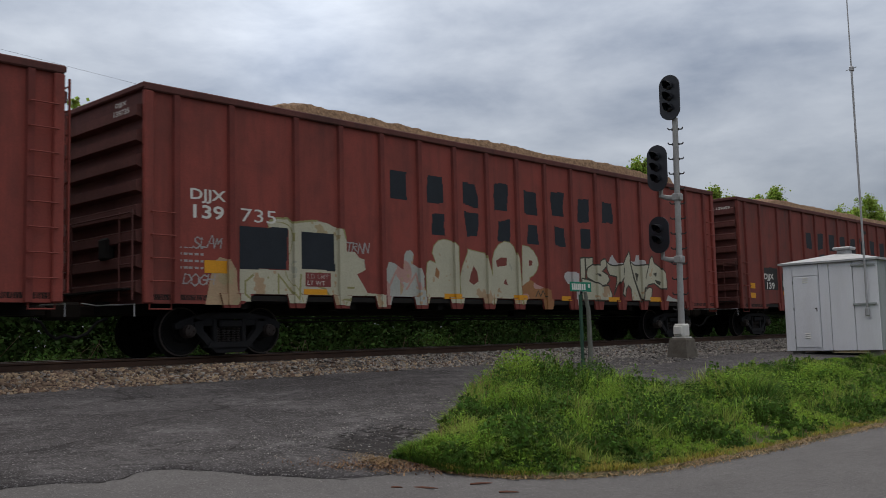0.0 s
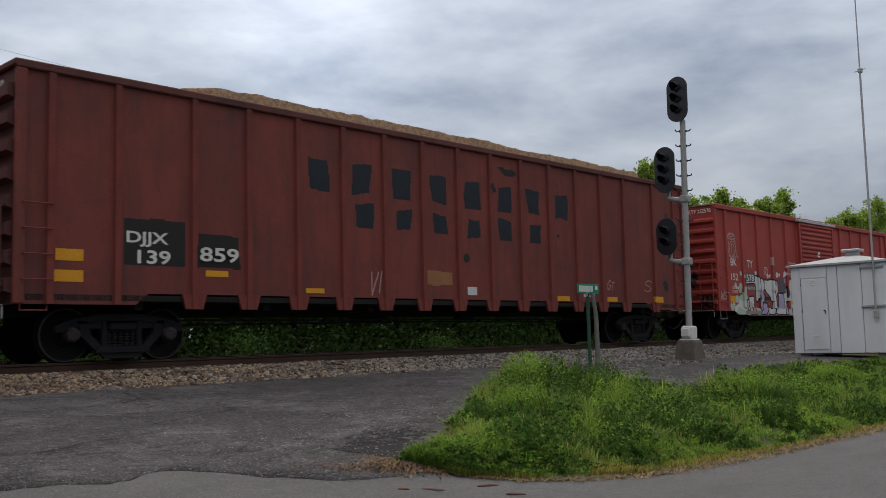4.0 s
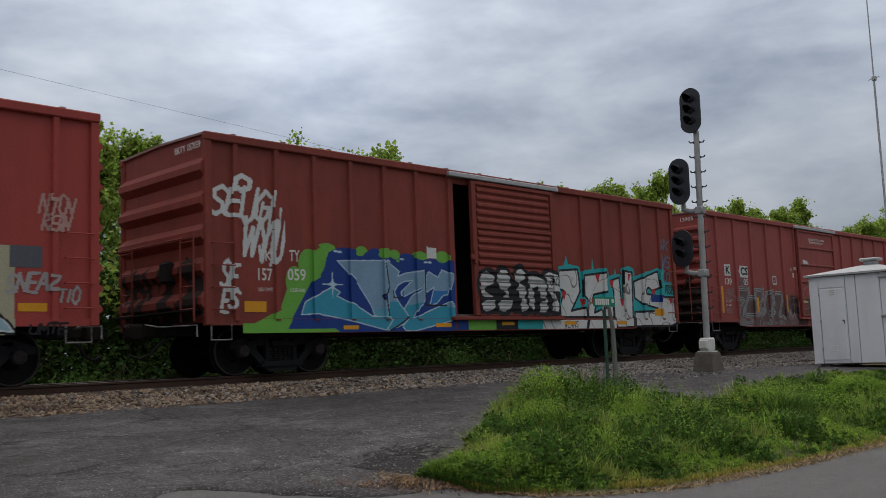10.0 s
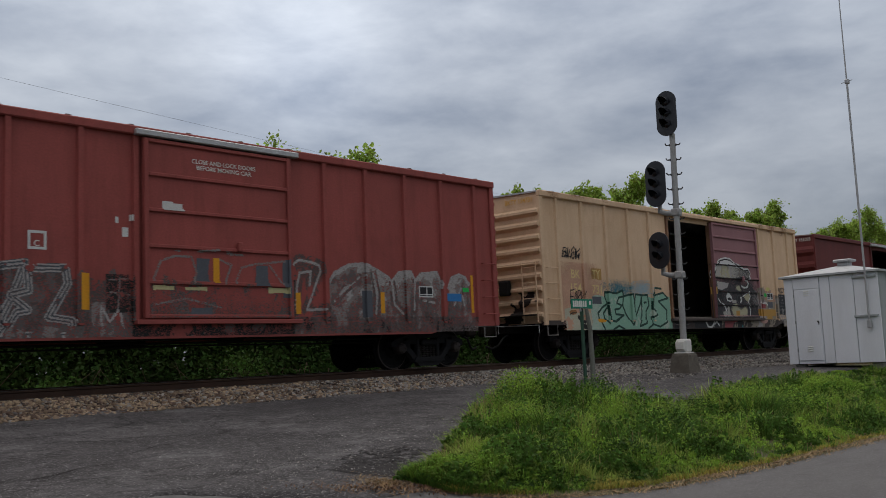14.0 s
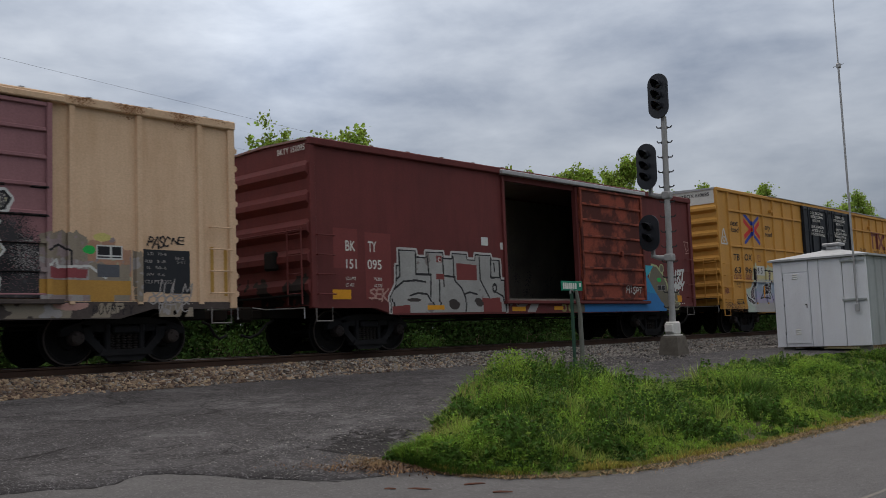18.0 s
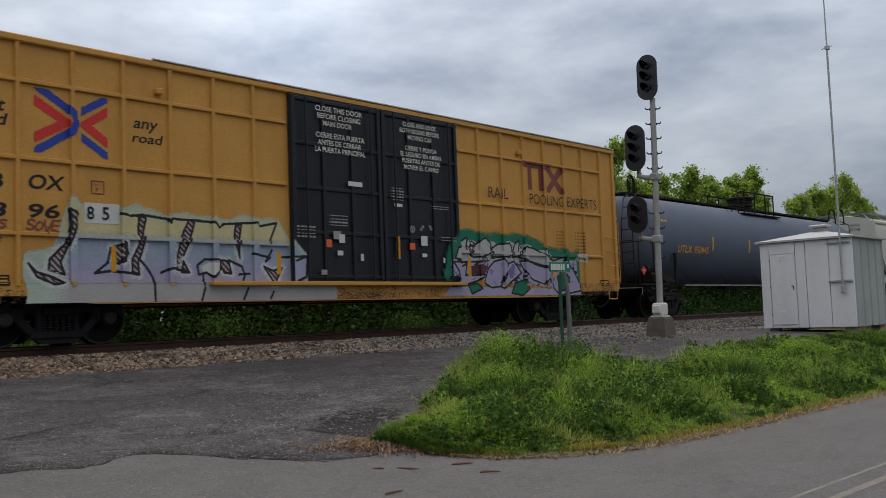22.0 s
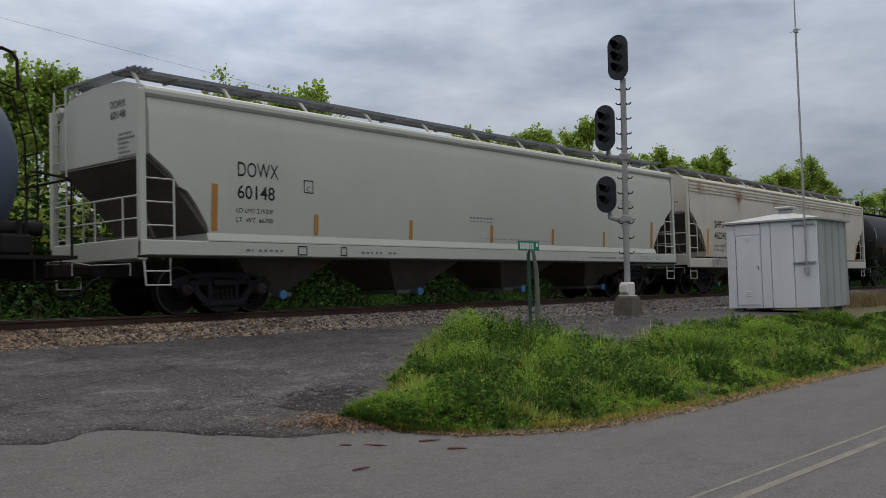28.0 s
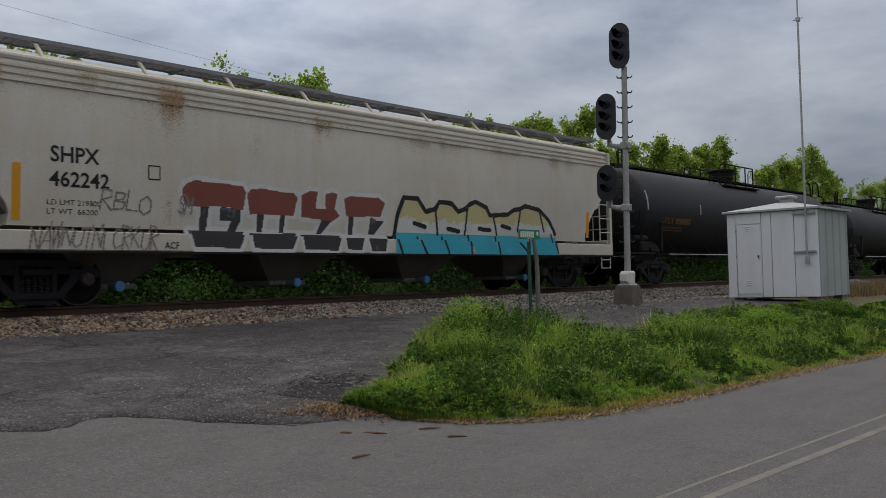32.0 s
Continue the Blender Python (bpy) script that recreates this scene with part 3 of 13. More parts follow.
def frame_mesh():
    """Cast side frames on both sides, with window openings and jaws over the axles, and the bolster between them."""
    g = Geo()
    for s in (-1, 1):
        y0, y1 = sorted((s * 0.95, s * 1.08))
        yi, yo = s * 0.95, s * 1.08
        # arched upper member running down into the pedestal jaws
        g.prism([(-1.16, 0.60), (-1.05, 0.66), (-0.80, 0.735), (-0.42, 0.80), (0.42, 0.80), (0.80, 0.735), (1.05, 0.66), (1.16, 0.60), (1.16, 0.50), (1.02, 0.50), (0.98, 0.60), (0.76, 0.63), (0.42, 0.685), (-0.42, 0.685), (-0.76, 0.63), (-0.98, 0.60), (-1.02, 0.50), (-1.16, 0.50)], y0, y1)
        for k in (-1, 1):
            # diagonal tension member, inner jaw leg and column
            g.prism([(k * 0.60, 0.66), (k * 0.80, 0.70), (k * 0.74, 0.44), (k * 0.46, 0.17), (k * 0.36, 0.25), (k * 0.58, 0.47)], y0, y1)
            g.box(k * 0.32 - 0.05, k * 0.32 + 0.05, y0, y1, 0.22, 0.72, 0.02)
            g.prism([(k * 0.37, 0.55), (k * 0.37, 0.69), (k * 0.62, 0.66), (k * 0.60, 0.56)], y0 + 0.03, y1 - 0.03)
            g.box(k * 0.89 - 0.13, k * 0.89 + 0.13, y0 + 0.01, y1 - 0.01, 0.53, 0.66, 0.03)
        # spring seat
        g.prism([(-0.50, 0.15), (0.50, 0.15), (0.44, 0.255), (-0.44, 0.255)], y0 - 0.04, y1 + 0.03)
        g.prism([(-0.30, 0.05), (0.30, 0.05), (0.42, 0.15), (-0.42, 0.15)], y0, y1 - 0.03)
        # bolster end with its pocket
        b0, b1 = sorted((s * 0.85, s * 1.13))
        g.box(-0.25, 0.25, b0, b1, 0.52, 0.655, 0.03)
    g.box(-0.18, 0.18, -0.9, 0.9, 0.50, 0.76, 0.03)
    # brake beams with shoes
    for k in (-1, 1):
        g.box(k * 0.36 - 0.03, k * 0.36 + 0.03, -0.85, 0.85, 0.34, 0.42, 0.01)
        for y in (-0.755, 0.755):
            g.box(min(k * 0.385, k * 0.45), max(k * 0.385, k * 0.45), y - 0.045, y + 0.045, 0.30, 0.58, 0.015)
    return g.mesh("side_frame", truck_iron)


def springs_mesh():
    g = Geo()
    for j in range(6):
        g.lathe([(0.255 + j * 0.044, 0.03), (0.265 + j * 0.044, 0.05), (0.283 + j * 0.044, 0.05), (0.293 + j * 0.044, 0.03)], 8, "z")
    g.lathe([(0.25, 0.03), (0.53, 0.03)], 8, "z")
    return g.mesh("coil_spring", spring_iron)


def cap_mesh(s):
    g = Geo()
    g.lathe([(s * 0.96, 0.125), (s * 1.09, 0.125), (s * 1.10, 0.115), (s * 1.15, 0.112), (s * 1.165, 0.09), (s * 1.165, 0.03)], 18, "y")
    for k in range(3):
        g.lathe([(s * 1.155, 0.022), (s * 1.19, 0.022)], 6, "y", (0.065 * math.cos(k * 2.09), 0, 0.065 * math.sin(k * 2.09)))
    return g.mesh("bearing_cap", cap_iron, True)


wheel_iron = surf("dusty_wheel_iron", (0.016, 0.015, 0.015), (0.009, 0.009, 0.009), 4, 40, 0.85, spec=0.1)
truck_iron = surf("dusty_cast_iron", (0.016, 0.016, 0.018), (0.009, 0.009, 0.010), 3, 40, 0.8, spec=0.25, bump=0.3)
spring_iron = surf("rusty_spring", (0.034, 0.027, 0.025), (0.018, 0.015, 0.014), 6, 40, 0.8, spec=0.25)
cap_iron = surf("worn_bearing_cap", (0.055, 0.042, 0.038), (0.03, 0.024, 0.022), 8, 40, 0.65, 0.2, rnd=0.5)
WHEELS, BANDS, FRAME_ME, SPRINGS, CAPS = wheelset_mesh(), (wheel_band_mesh(-1), wheel_band_mesh(1)), frame_mesh(), springs_mesh(), (cap_mesh(-1), cap_mesh(1))


def truck(car, x):
    t = part("truck", FRAME_ME, None, car, "cast iron two-axle freight truck", at=(x, 0, 0))
    for s in (-1, 1):
        for k in range(5):
            part("coil_spring", SPRINGS, None, t, at=(-0.22 + 0.11 * k, s * 1.0, 0))
    for k in (-0.89, 0.89):
        w = part("wheelset", WHEELS, None, t, "rust-brown steel wheels on an axle", at=(k, 0, 0.457))
        for band in BANDS:
            part("rim_edge", band, None, t, "bright worn rim edge", at=(k, 0, 0.457))
        for cap in CAPS:
            part("bearing_cap", cap, None, t, at=(k, 0, 0.457))
        WHEELSETS.append((w, k))




def coupler(car, x, s):
    """The knuckle coupler, its hose and its lifting lever at one end; s is the outward direction."""
    g = Geo()
    g.box(min(x - s * 0.25, x + s * 0.52), max(x - s * 0.25, x + s * 0.52), -0.08, 0.08, 0.76, 0.96, 0.03)
    g.box(min(x + s * 0.42, x + s * 0.74), max(x + s * 0.42, x + s * 0.74), -0.17, 0.13, 0.70, 1.02, 0.05)
    g.box(min(x + s * 0.60, x + s * 0.80), max(x + s * 0.60, x + s * 0.80), -0.17, -0.04, 0.73, 0.99, 0.05)
    c = part("coupler", g, grime_brown, car, "rusty knuckle coupler")
    g = Geo().tube([(x + s * 0.05, -0.35, 0.72), (x + s * 0.22, -0.34, 0.66), (x + s * 0.38, -0.28, 0.46), (x + s * 0.55, -0.2, 0.38), (x + s * 0.74, -0.16, 0.44)], 0.028, 8)
    part("air_hose", g, hose_rubber, car, smooth=True)
    g = Geo().tube([(x + s * 0.12, -1.45, 0.72), (x + s * 0.12, -1.45, 0.93), (x + s * 0.2, -1.2, 0.93), (x + s * 0.22, -0.3, 0.95), (x + s * 0.4, -0.1, 1.0)], 0.013, 6)
    part("uncoupling_lever", g, galv, car)
    return c


def step_mesh(mat):
    g = Geo().tube([(0, 0, 0.28), (0, 0, 0), (0.42, 0, 0), (0.42, 0, 0.28)], 0.018, 6)
    return g.mesh("sill_step", mat)


def rung_mesh(w, mat):
    return Geo().tube([(0, 0.07, 0), (0, 0, 0), (w, 0, 0), (w, 0.07, 0)], 0.014, 6).mesh("grab_iron", mat)


def rungs(car, me, x, y, zs):
    for z in zs:
        part("grab_iron", me, None, car, at=(x, y, z))


def end_wall(car, x, s, mat, z0, z1, n, depth=0.10, smooth_top=0.35, w=HALF - 0.05, boxy=False):
    """A ribbed steel end: n deep horizontal ribs under a plain top panel."""
    if boxy:
        # flat-faced pressed ribs that stop short of the corner posts
        g = Geo().box(*sorted((x - s * 0.06, x)), -w, w, z0, z1)
        h = (z1 - smooth_top - z0) / n
        wall = part("end_wall", g, mat, car)
        rib = Geo().prism([(x - s * 0.01, h * 0.34), (x + s * depth, h * 0.46), (x + s * depth, h * 0.86), (x - s * 0.01, h * 0.98)], -w + 0.07, w - 0.07).mesh("end_rib", mat)
        for k in range(n):
            part("end_rib", rib, None, wall, at=(0, 0, z0 + k * h))
        return wall
    prof = [(x - s * 0.06, z0), (x, z0)]
    h = (z1 - smooth_top - z0) / n
    for k in range(n):
        a = z0 + k * h
        prof += [(x, a + h * 0.30), (x + s * depth, a + h * 0.52), (x + s * depth, a + h * 0.72), (x, a + h * 0.94)]
    prof += [(x, z1), (x - s * 0.06, z1)]
    return part("end_wall", Geo().prism(prof, -w, w), mat, car)


def brake_gear(car, x, s, mat):
    """What hangs on a car's end: a cross-over platform, short ladders at both corners, a handrail and the brake box."""
    part("brake_box", Geo().box(min(x, x + s * 0.16), max(x, x + s * 0.16), -0.55, -0.2, 1.75, 2.15, 0.04), grime, car)
    part("crossover_platform", Geo().box(min(x, x + s * 0.3), max(x, x + s * 0.3), -1.4, 1.4, 1.18, 1.21), grime, car)
    part("handrail", Geo().tube([(x, -1.45, 2.5), (x + s * 0.2, -1.45, 2.5), (x + s * 0.2, 1.45, 2.5), (x, 1.45, 2.5)], 0.016, 6), mat, car)
    for y in (-1.5, 0.75):
        g = Geo()
        for d in (0.0, 0.45):
            g.tube([(x + s * 0.19, y + d, 1.0), (x + s * 0.19, y + d, 2.55)], 0.017, 6)
        for k in range(4):
            g.tube([(x + s * 0.19, y, 1.22 + 0.4 * k), (x + s * 0.19, y + 0.45, 1.22 + 0.4 * k)], 0.014, 6)
        part("end_ladder", g, mat, car, "short steel end ladder")


def underframe(car, L, mat=None):
    g = Geo()
    g.box(-0.15, L + 0.15, -0.32, 0.32, 0.78, 1.02)
    for k in range(7):
        x = 2.2 + (L - 4.4) * k / 6
        g.box(x - 0.08, x + 0.08, -1.35, 1.35, 0.86, 1.02)
    u = part("underframe", g, mat or grime, car, "grimy steel underframe")
    a = Geo()
    a.lathe([(L * 0.42, 0.05), (L * 0.42 + 0.05, 0.15), (L * 0.42 + 0.9, 0.15), (L * 0.42 + 0.95, 0.05)], 14, "x", (0, 0.5, 0.80))
    part("brake_cylinder", Geo().lathe([(L * 0.55, 0.12), (L * 0.55 + 0.5, 0.12)], 12, "x", (0, -0.4, 0.80)), grime, car, smooth=True)
    part("air_reservoir", a, grime, car, smooth=True)
    p = Geo().tube([(2.5, -0.75, 0.70), (L - 2.5, -0.75, 0.70)], 0.022, 6)
    p.tube([(2.8, -0.45, 0.62), (L * 0.5, -0.4, 0.66), (L - 2.8, -0.45, 0.62)], 0.018, 6)
    part("brake_pipe", p, grime, car)
    return u


def running_gear(car, L, inset=2.0):
    truck(car, inset)
    truck(car, L - inset)
    coupler(car, 0, -1)
    coupler(car, L, 1)


def post_mesh(name, w, d, z0, z1, mat, foot=0.0):
    """A pressed hat-section post, standing d proud of the side sheet, with an optional gusset foot."""
    g = Geo()
    a, b = w / 2, w / 2 - 0.02
    poly = [(-a, 0.0), (-b, -d), (b, -d), (a, 0.0)]
    g.prism(poly, z0, z1, "z")
    if foot:
        g.prism([(-0.25, z0 + foot), (-0.17, z0), (0.17, z0), (0.25, z0 + foot)], -d * 0.55, 0.02)
    return g.mesh(name, mat)


SHEET = HALF - 0.065


red_soot = surf("sooty_end_red", (0.155, 0.058, 0.050), (0.095, 0.040, 0.036), 0.8, 30, 0.8, streak=0.6, dirt=(0.04, 0.024, 0.022), spec=0.2)


def chip_car(left, L, paint, heap_seed, posts, label, name="woodchip_gondola"):
    car = car_empty(name, left, label, "gondola car")
    Z1, Z0 = 4.70, 0.94
    high = 1.13
    outline = [(0, Z0), (2.04, Z0), (2.28, high), (L - 2.28, high), (L - 2.04, Z0), (L, Z0), (L, Z1), (0, Z1)]
    for s in (-1, 1):
        y0, y1 = sorted((s * SHEET, s * (SHEET - 0.05)))
        part("side_sheet", Geo().prism(outline, y0, y1), paint, car)
        c0, c1 = sorted((s * (SHEET - 0.02), s * (HALF + 0.01)))
        part("top_chord", Geo().box(-0.02, L + 0.02, c0, c1, Z1 - 0.05, Z1 + 0.09, 0.02), red_soot, car)
        corner = Geo().box(-0.02, 0.16, c0, c1 - 0 * s, Z0, Z1 - 0.05, 0.02)
        part("corner_post", corner, paint, car)
        part("corner_post", Geo().box(L - 0.16, L + 0.02, c0, c1, Z0, Z1 - 0.05, 0.02), paint, car)
        mid = post_mesh("side_post", 0.15, 0.065, 0.87, Z1 - 0.05, red_post, 0.27)
        short = post_mesh("side_post", 0.15, 0.065, Z0, Z1 - 0.05, red_post)
        for x in posts:
            ob = part("side_post", mid if 1.7 < x < L - 1.7 else short, None, car, at=(x, s * SHEET, 0))
            if s > 0:
                ob.rotation_euler = (0, 0, math.pi)
    for x, s in ((0.03, -1), (L - 0.03, 1)):
        end_wall(car, x, s, red_soot, Z0, Z1 + 0.05, 8, 0.14, 0.30, boxy=True)
        part("top_chord", Geo().box(x - 0.08, x + 0.08, -HALF, HALF, Z1 - 0.02, Z1 + 0.09, 0.02), red_soot, car)
    part("floor_sheet", Geo().box(0.1, L - 0.1, -SHEET, SHEET, 1.0, 1.1), grime, car)
    # the heap of chips
    xs, ys = np.linspace(0.08, L - 0.08, 230), np.linspace(-SHEET + 0.06, SHEET - 0.06, 34)
    X, Y = np.meshgrid(xs, ys, indexing="ij")
    prof = np.clip(np.minimum((X - 1.6) / 2.2, (L - 1.45 - X) / 0.75), -0.2, 1)
    Z = Z1 - 0.20 + 0.70 * prof * (1 - 0.30 * (Y / SHEET) ** 2) + 0.09 * wobble(X, Y, 0.45, heap_seed) * prof + 0.05 * wobble(X, Y, 2.4, heap_seed + 3) + 0.025 * wobble(X, Y, 9.0, heap_seed + 7)
    idx = np.arange(X.size).reshape(X.shape)
    f = np.stack([idx[:-1, :-1], idx[1:, :-1], idx[1:, 1:], idx[:-1, 1:]], -1).reshape(-1, 4)
    Z = Z - 0.9 * np.clip((np.abs(Y) / (SHEET - 0.06) - 0.9) / 0.1, 0, 1) - 0.5 * np.clip(0.3 - prof, 0, 1)
    load = new("woodchip_load", fast_mesh("woodchip_load", np.stack([X, Y, Z], -1).reshape(-1, 3), f, chips, 4))
    load.parent = car
    load["label"] = "heaped tan wood chips"
    underframe(car, L)
    running_gear(car, L, 2.05)
    rm = rung_mesh(0.46, paint)
    rungs(car, rm, 0.1, -HALF - 0.05, [1.32, 1.72, 2.12, 2.52])
    rungs(car, rm, L - 0.56, -HALF - 0.05, [1.32, 1.72, 2.12, 2.52, 2.92, 3.32, 3.72, 4.12])
    for x, s in ((-0.16, -1), (L + 0.16, 1)):
        g = Geo()
        for y in (1.45, 1.05):
            g.tube([(x, -s * y, 1.1), (x, -s * y, Z1 - 0.08)], 0.022, 6)
        for k in range(9):
            g.tube([(x, -s * 1.45, 1.3 + 0.4 * k), (x, -s * 1.05, 1.3 + 0.4 * k)], 0.014, 5)
        part("end_ladder", g, paint, car)
    brake_gear(car, 0.0, -1, red_soot)
    sm = step_mesh(paint)
    for x in (0.1, L - 0.52):
        part("sill_step", sm, None, car, at=(x, -HALF + 0.04, 0.84))
    return car


def corrugated_door(d, mat, x0, x1, z0, z1, y):
    """Stiles, rails and fine horizontal ribs in three groups on a sliding door's sheet."""
    stile = Geo().box(0, 0.14, y - 0.055, y, z0, z1, 0.012).mesh("door_stile", mat)
    for a in (x0, x1 - 0.14):
        part("door_stile", stile, None, d, at=(a, 0, 0))
    rail = Geo().box(x0 + 0.14, x1 - 0.14, y - 0.05, y, -0.045, 0.045, 0.012).mesh("door_rail", mat)
    cuts = [z0 + (z1 - z0) * q for q in (0.012, 0.34, 0.66, 0.988)]
    for z in cuts:
        part("door_rail", rail, None, d, at=(0, 0, z))
    rib = Geo().prism([(y, -0.075), (y - 0.045, -0.025), (y - 0.045, 0.025), (y, 0.075)], x0 + 0.2, x1 - 0.2, "x").mesh("door_rib", mat)
    for a, b in zip(cuts[:-1], cuts[1:]):
        for k in range(5):
            part("door_rib", rib, None, d, at=(0, 0, a + (b - a) * (k + 0.9) / 5.8))


def panel_door(d, mat, x0, x1, z0, z1, y, n=5):
    stile = Geo().box(0, 0.09, y - 0.055, y, z0, z1, 0.012).mesh("door_stile", mat)
    for a in (x0, x1 - 0.09):
        part("door_stile", stile, None, d, at=(a, 0, 0))
    rail = Geo().box(x0 + 0.09, x1 - 0.09, y - 0.045, y, -0.034, 0.034, 0.012).mesh("door_rail", mat)
    for k in range(n + 1):
        part("door_rail", rail, None, d, at=(0, 0, min(max(z0 + (z1 - z0) * k / n, z0 + 0.035), z1 - 0.035)))


def boxcar(name, left, L, H, paint, posts, door, style, gap, label, end_ribs=9, sill_mat=None, door_mat=None, roof_mat=None, track_mat=None):
    """A fifty-foot boxcar. door: the near door's span; gap: the open part of the doorway, or None."""
    car = car_empty(name, left, label, "boxcar")
    Z0 = 1.0
    low = gap[0] if gap else door[0]
    high = max(door[1], gap[1] if gap else door[1])
    for s in (-1, 1):
        y0, y1 = sorted((s * SHEET, s * (SHEET - 0.06)))
        if s < 0 and gap:
            spans = [(0, gap[0], Z0, H - 0.02), (gap[0], gap[1], H - 0.30, H - 0.02), (gap[1], L, Z0, H - 0.02)]
        else:
            spans = [(0, L, Z0, H - 0.02)]
        for a, b, za, zb in spans:
            part("side_sheet", Geo().box(a, b, y0, y1, za, zb), paint, car)
        c0, c1 = sorted((s * (SHEET - 0.03), s * (HALF + 0.02)))
        part("eave_rail", Geo().box(-0.03, L + 0.03, c0, c1, H - 0.16, H, 0.02), paint, car)
        pm = post_mesh("side_post", 0.13, 0.06, Z0, H - 0.15, paint)
        for x in posts:
            ob = part("side_post", pm, None, car, at=(x, s * SHEET, 0))
            if s > 0:
                ob.rotation_euler = (0, 0, math.pi)
        k0, k1 = sorted((s * (SHEET - 0.09), s * (SHEET + 0.035)))
        part("side_sill", Geo().prism([(0, 0.92), (1.7, 0.92), (2.3, 0.76), (L - 2.3, 0.76), (L - 1.7, 0.92), (L, 0.92), (L, 1.04), (0, 1.04)], k0, k1), sill_mat or paint, car)
        e0, e1 = sorted((s * (SHEET - 0.02), s * (HALF - 0.005)))
        for a, b in ((-0.02, 0.13), (L - 0.13, L + 0.02)):
            part("corner_post", Geo().box(a, b, e0, e1, Z0 - 0.08, H - 0.15, 0.015), paint, car)
    # door, tracks and door posts
    dy = -HALF - 0.035
    d = part("sliding_door", Geo().box(door[0], door[1], dy, dy + 0.04, 1.1, H - 0.2), door_mat or paint, car, "closed ribbed sliding door" if not gap else "sliding door pushed partly open")
    (corrugated_door if style == "ribs" else panel_door)(d, door_mat or paint, door[0], door[1], 1.1, H - 0.2, dy, *((7,) if gap and style == "panels" else ()))
    if style == "panels":
        mid = (door[0] + door[1]) / 2 + 0.3
        h = Geo().box(mid, mid + 0.1, dy - 0.1, dy - 0.03, 2.33, 2.5, 0.015)
    else:
        h = Geo().box(door[0] - 0.1, door[0] + 0.12, dy - 0.09, dy - 0.02, 2.38, 2.5, 0.015)
        h.box(door[0] - 0.02, door[0] + 0.06, dy - 0.11, dy - 0.03, 2.28, 2.62, 0.015)
    part("door_latch", h, door_mat or paint, d)
    part("door_track", Geo().box(low - 0.15, high + 0.2, -HALF - 0.11, -HALF + 0.04, H - 0.17, H - 0.06, 0.015), track_mat or galv, car, "pale weathered upper door track")
    part("door_track", Geo().box(low - 0.15, high + 0.2, -HALF - 0.10, -HALF + 0.03, 1.0, 1.08, 0.01), sill_mat or paint, car)
    if gap:
        for x in gap:
            part("door_post", Geo().box(x - 0.05, x + 0.05, -HALF - 0.0, -SHEET + 0.08, Z0 + 0.08, H - 0.2, 0.01), post_rust if door_mat and sill_mat else paint, car, "worn door post")
        for y in (SHEET - 0.075, ):
            part("inner_lining", Geo().box(0.1, L - 0.1, y - 0.02, y, 1.15, H - 0.1), inside, car, "dark scuffed inner lining")
    part("floor", Geo().box(0.05, L - 0.05, -SHEET + 0.06, SHEET - 0.06, 1.04, 1.14), inside, car)
    # roof with its seams
    rf = Geo().prism([(-HALF - 0.01, H - 0.01), (0, H + 0.045), (HALF + 0.01, H - 0.01), (HALF + 0.01, H - 0.05), (0, H + 0.0), (-HALF - 0.01, H - 0.05)], -0.02, L + 0.02, "x")
    for k in range(14):
        x = 0.6 + (L - 1.2) * k / 13
        rf.prism([(-HALF, H - 0.01), (0, H + 0.045), (HALF, H - 0.01), (HALF, H + 0.02), (0, H + 0.075), (-HALF, H + 0.02)], x - 0.04, x + 0.04, "x")
    part("roof", rf, roof_mat or galv, car, "galvanised ribbed roof")
    for x, s in ((0.03, -1), (L - 0.03, 1)):
        end_wall(car, x, s, paint, Z0 - 0.02, H, end_ribs, 0.12, 0.42)
        peak = Geo().prism([(-HALF + 0.05, H - 0.02), (HALF - 0.05, H - 0.02), (0, H + 0.03)], min(x, x + s * 0.02), max(x, x + s * 0.02), "x")
        part("end_peak", peak, paint, car)
    underframe(car, L)
    running_gear(car, L, 1.95)
    rm = rung_mesh(0.46, paint)
    rungs(car, rm, 0.1, -HALF - 0.05, [1.2, 1.6, 2.0, 2.4])
    rungs(car, rm, L - 0.56, -HALF - 0.05, [1.2, 1.6, 2.0, 2.4])
    brake_gear(car, -0.02, -1, paint)
    sm = step_mesh(surf("worn_step_steel", (0.26, 0.25, 0.24), (0.15, 0.14, 0.13), 4, 40, 0.6, 0.3))
    for x in (0.1, L - 0.52):
        part("sill_step", sm, None, car, at=(x, -HALF + 0.04, 0.66))
    return car


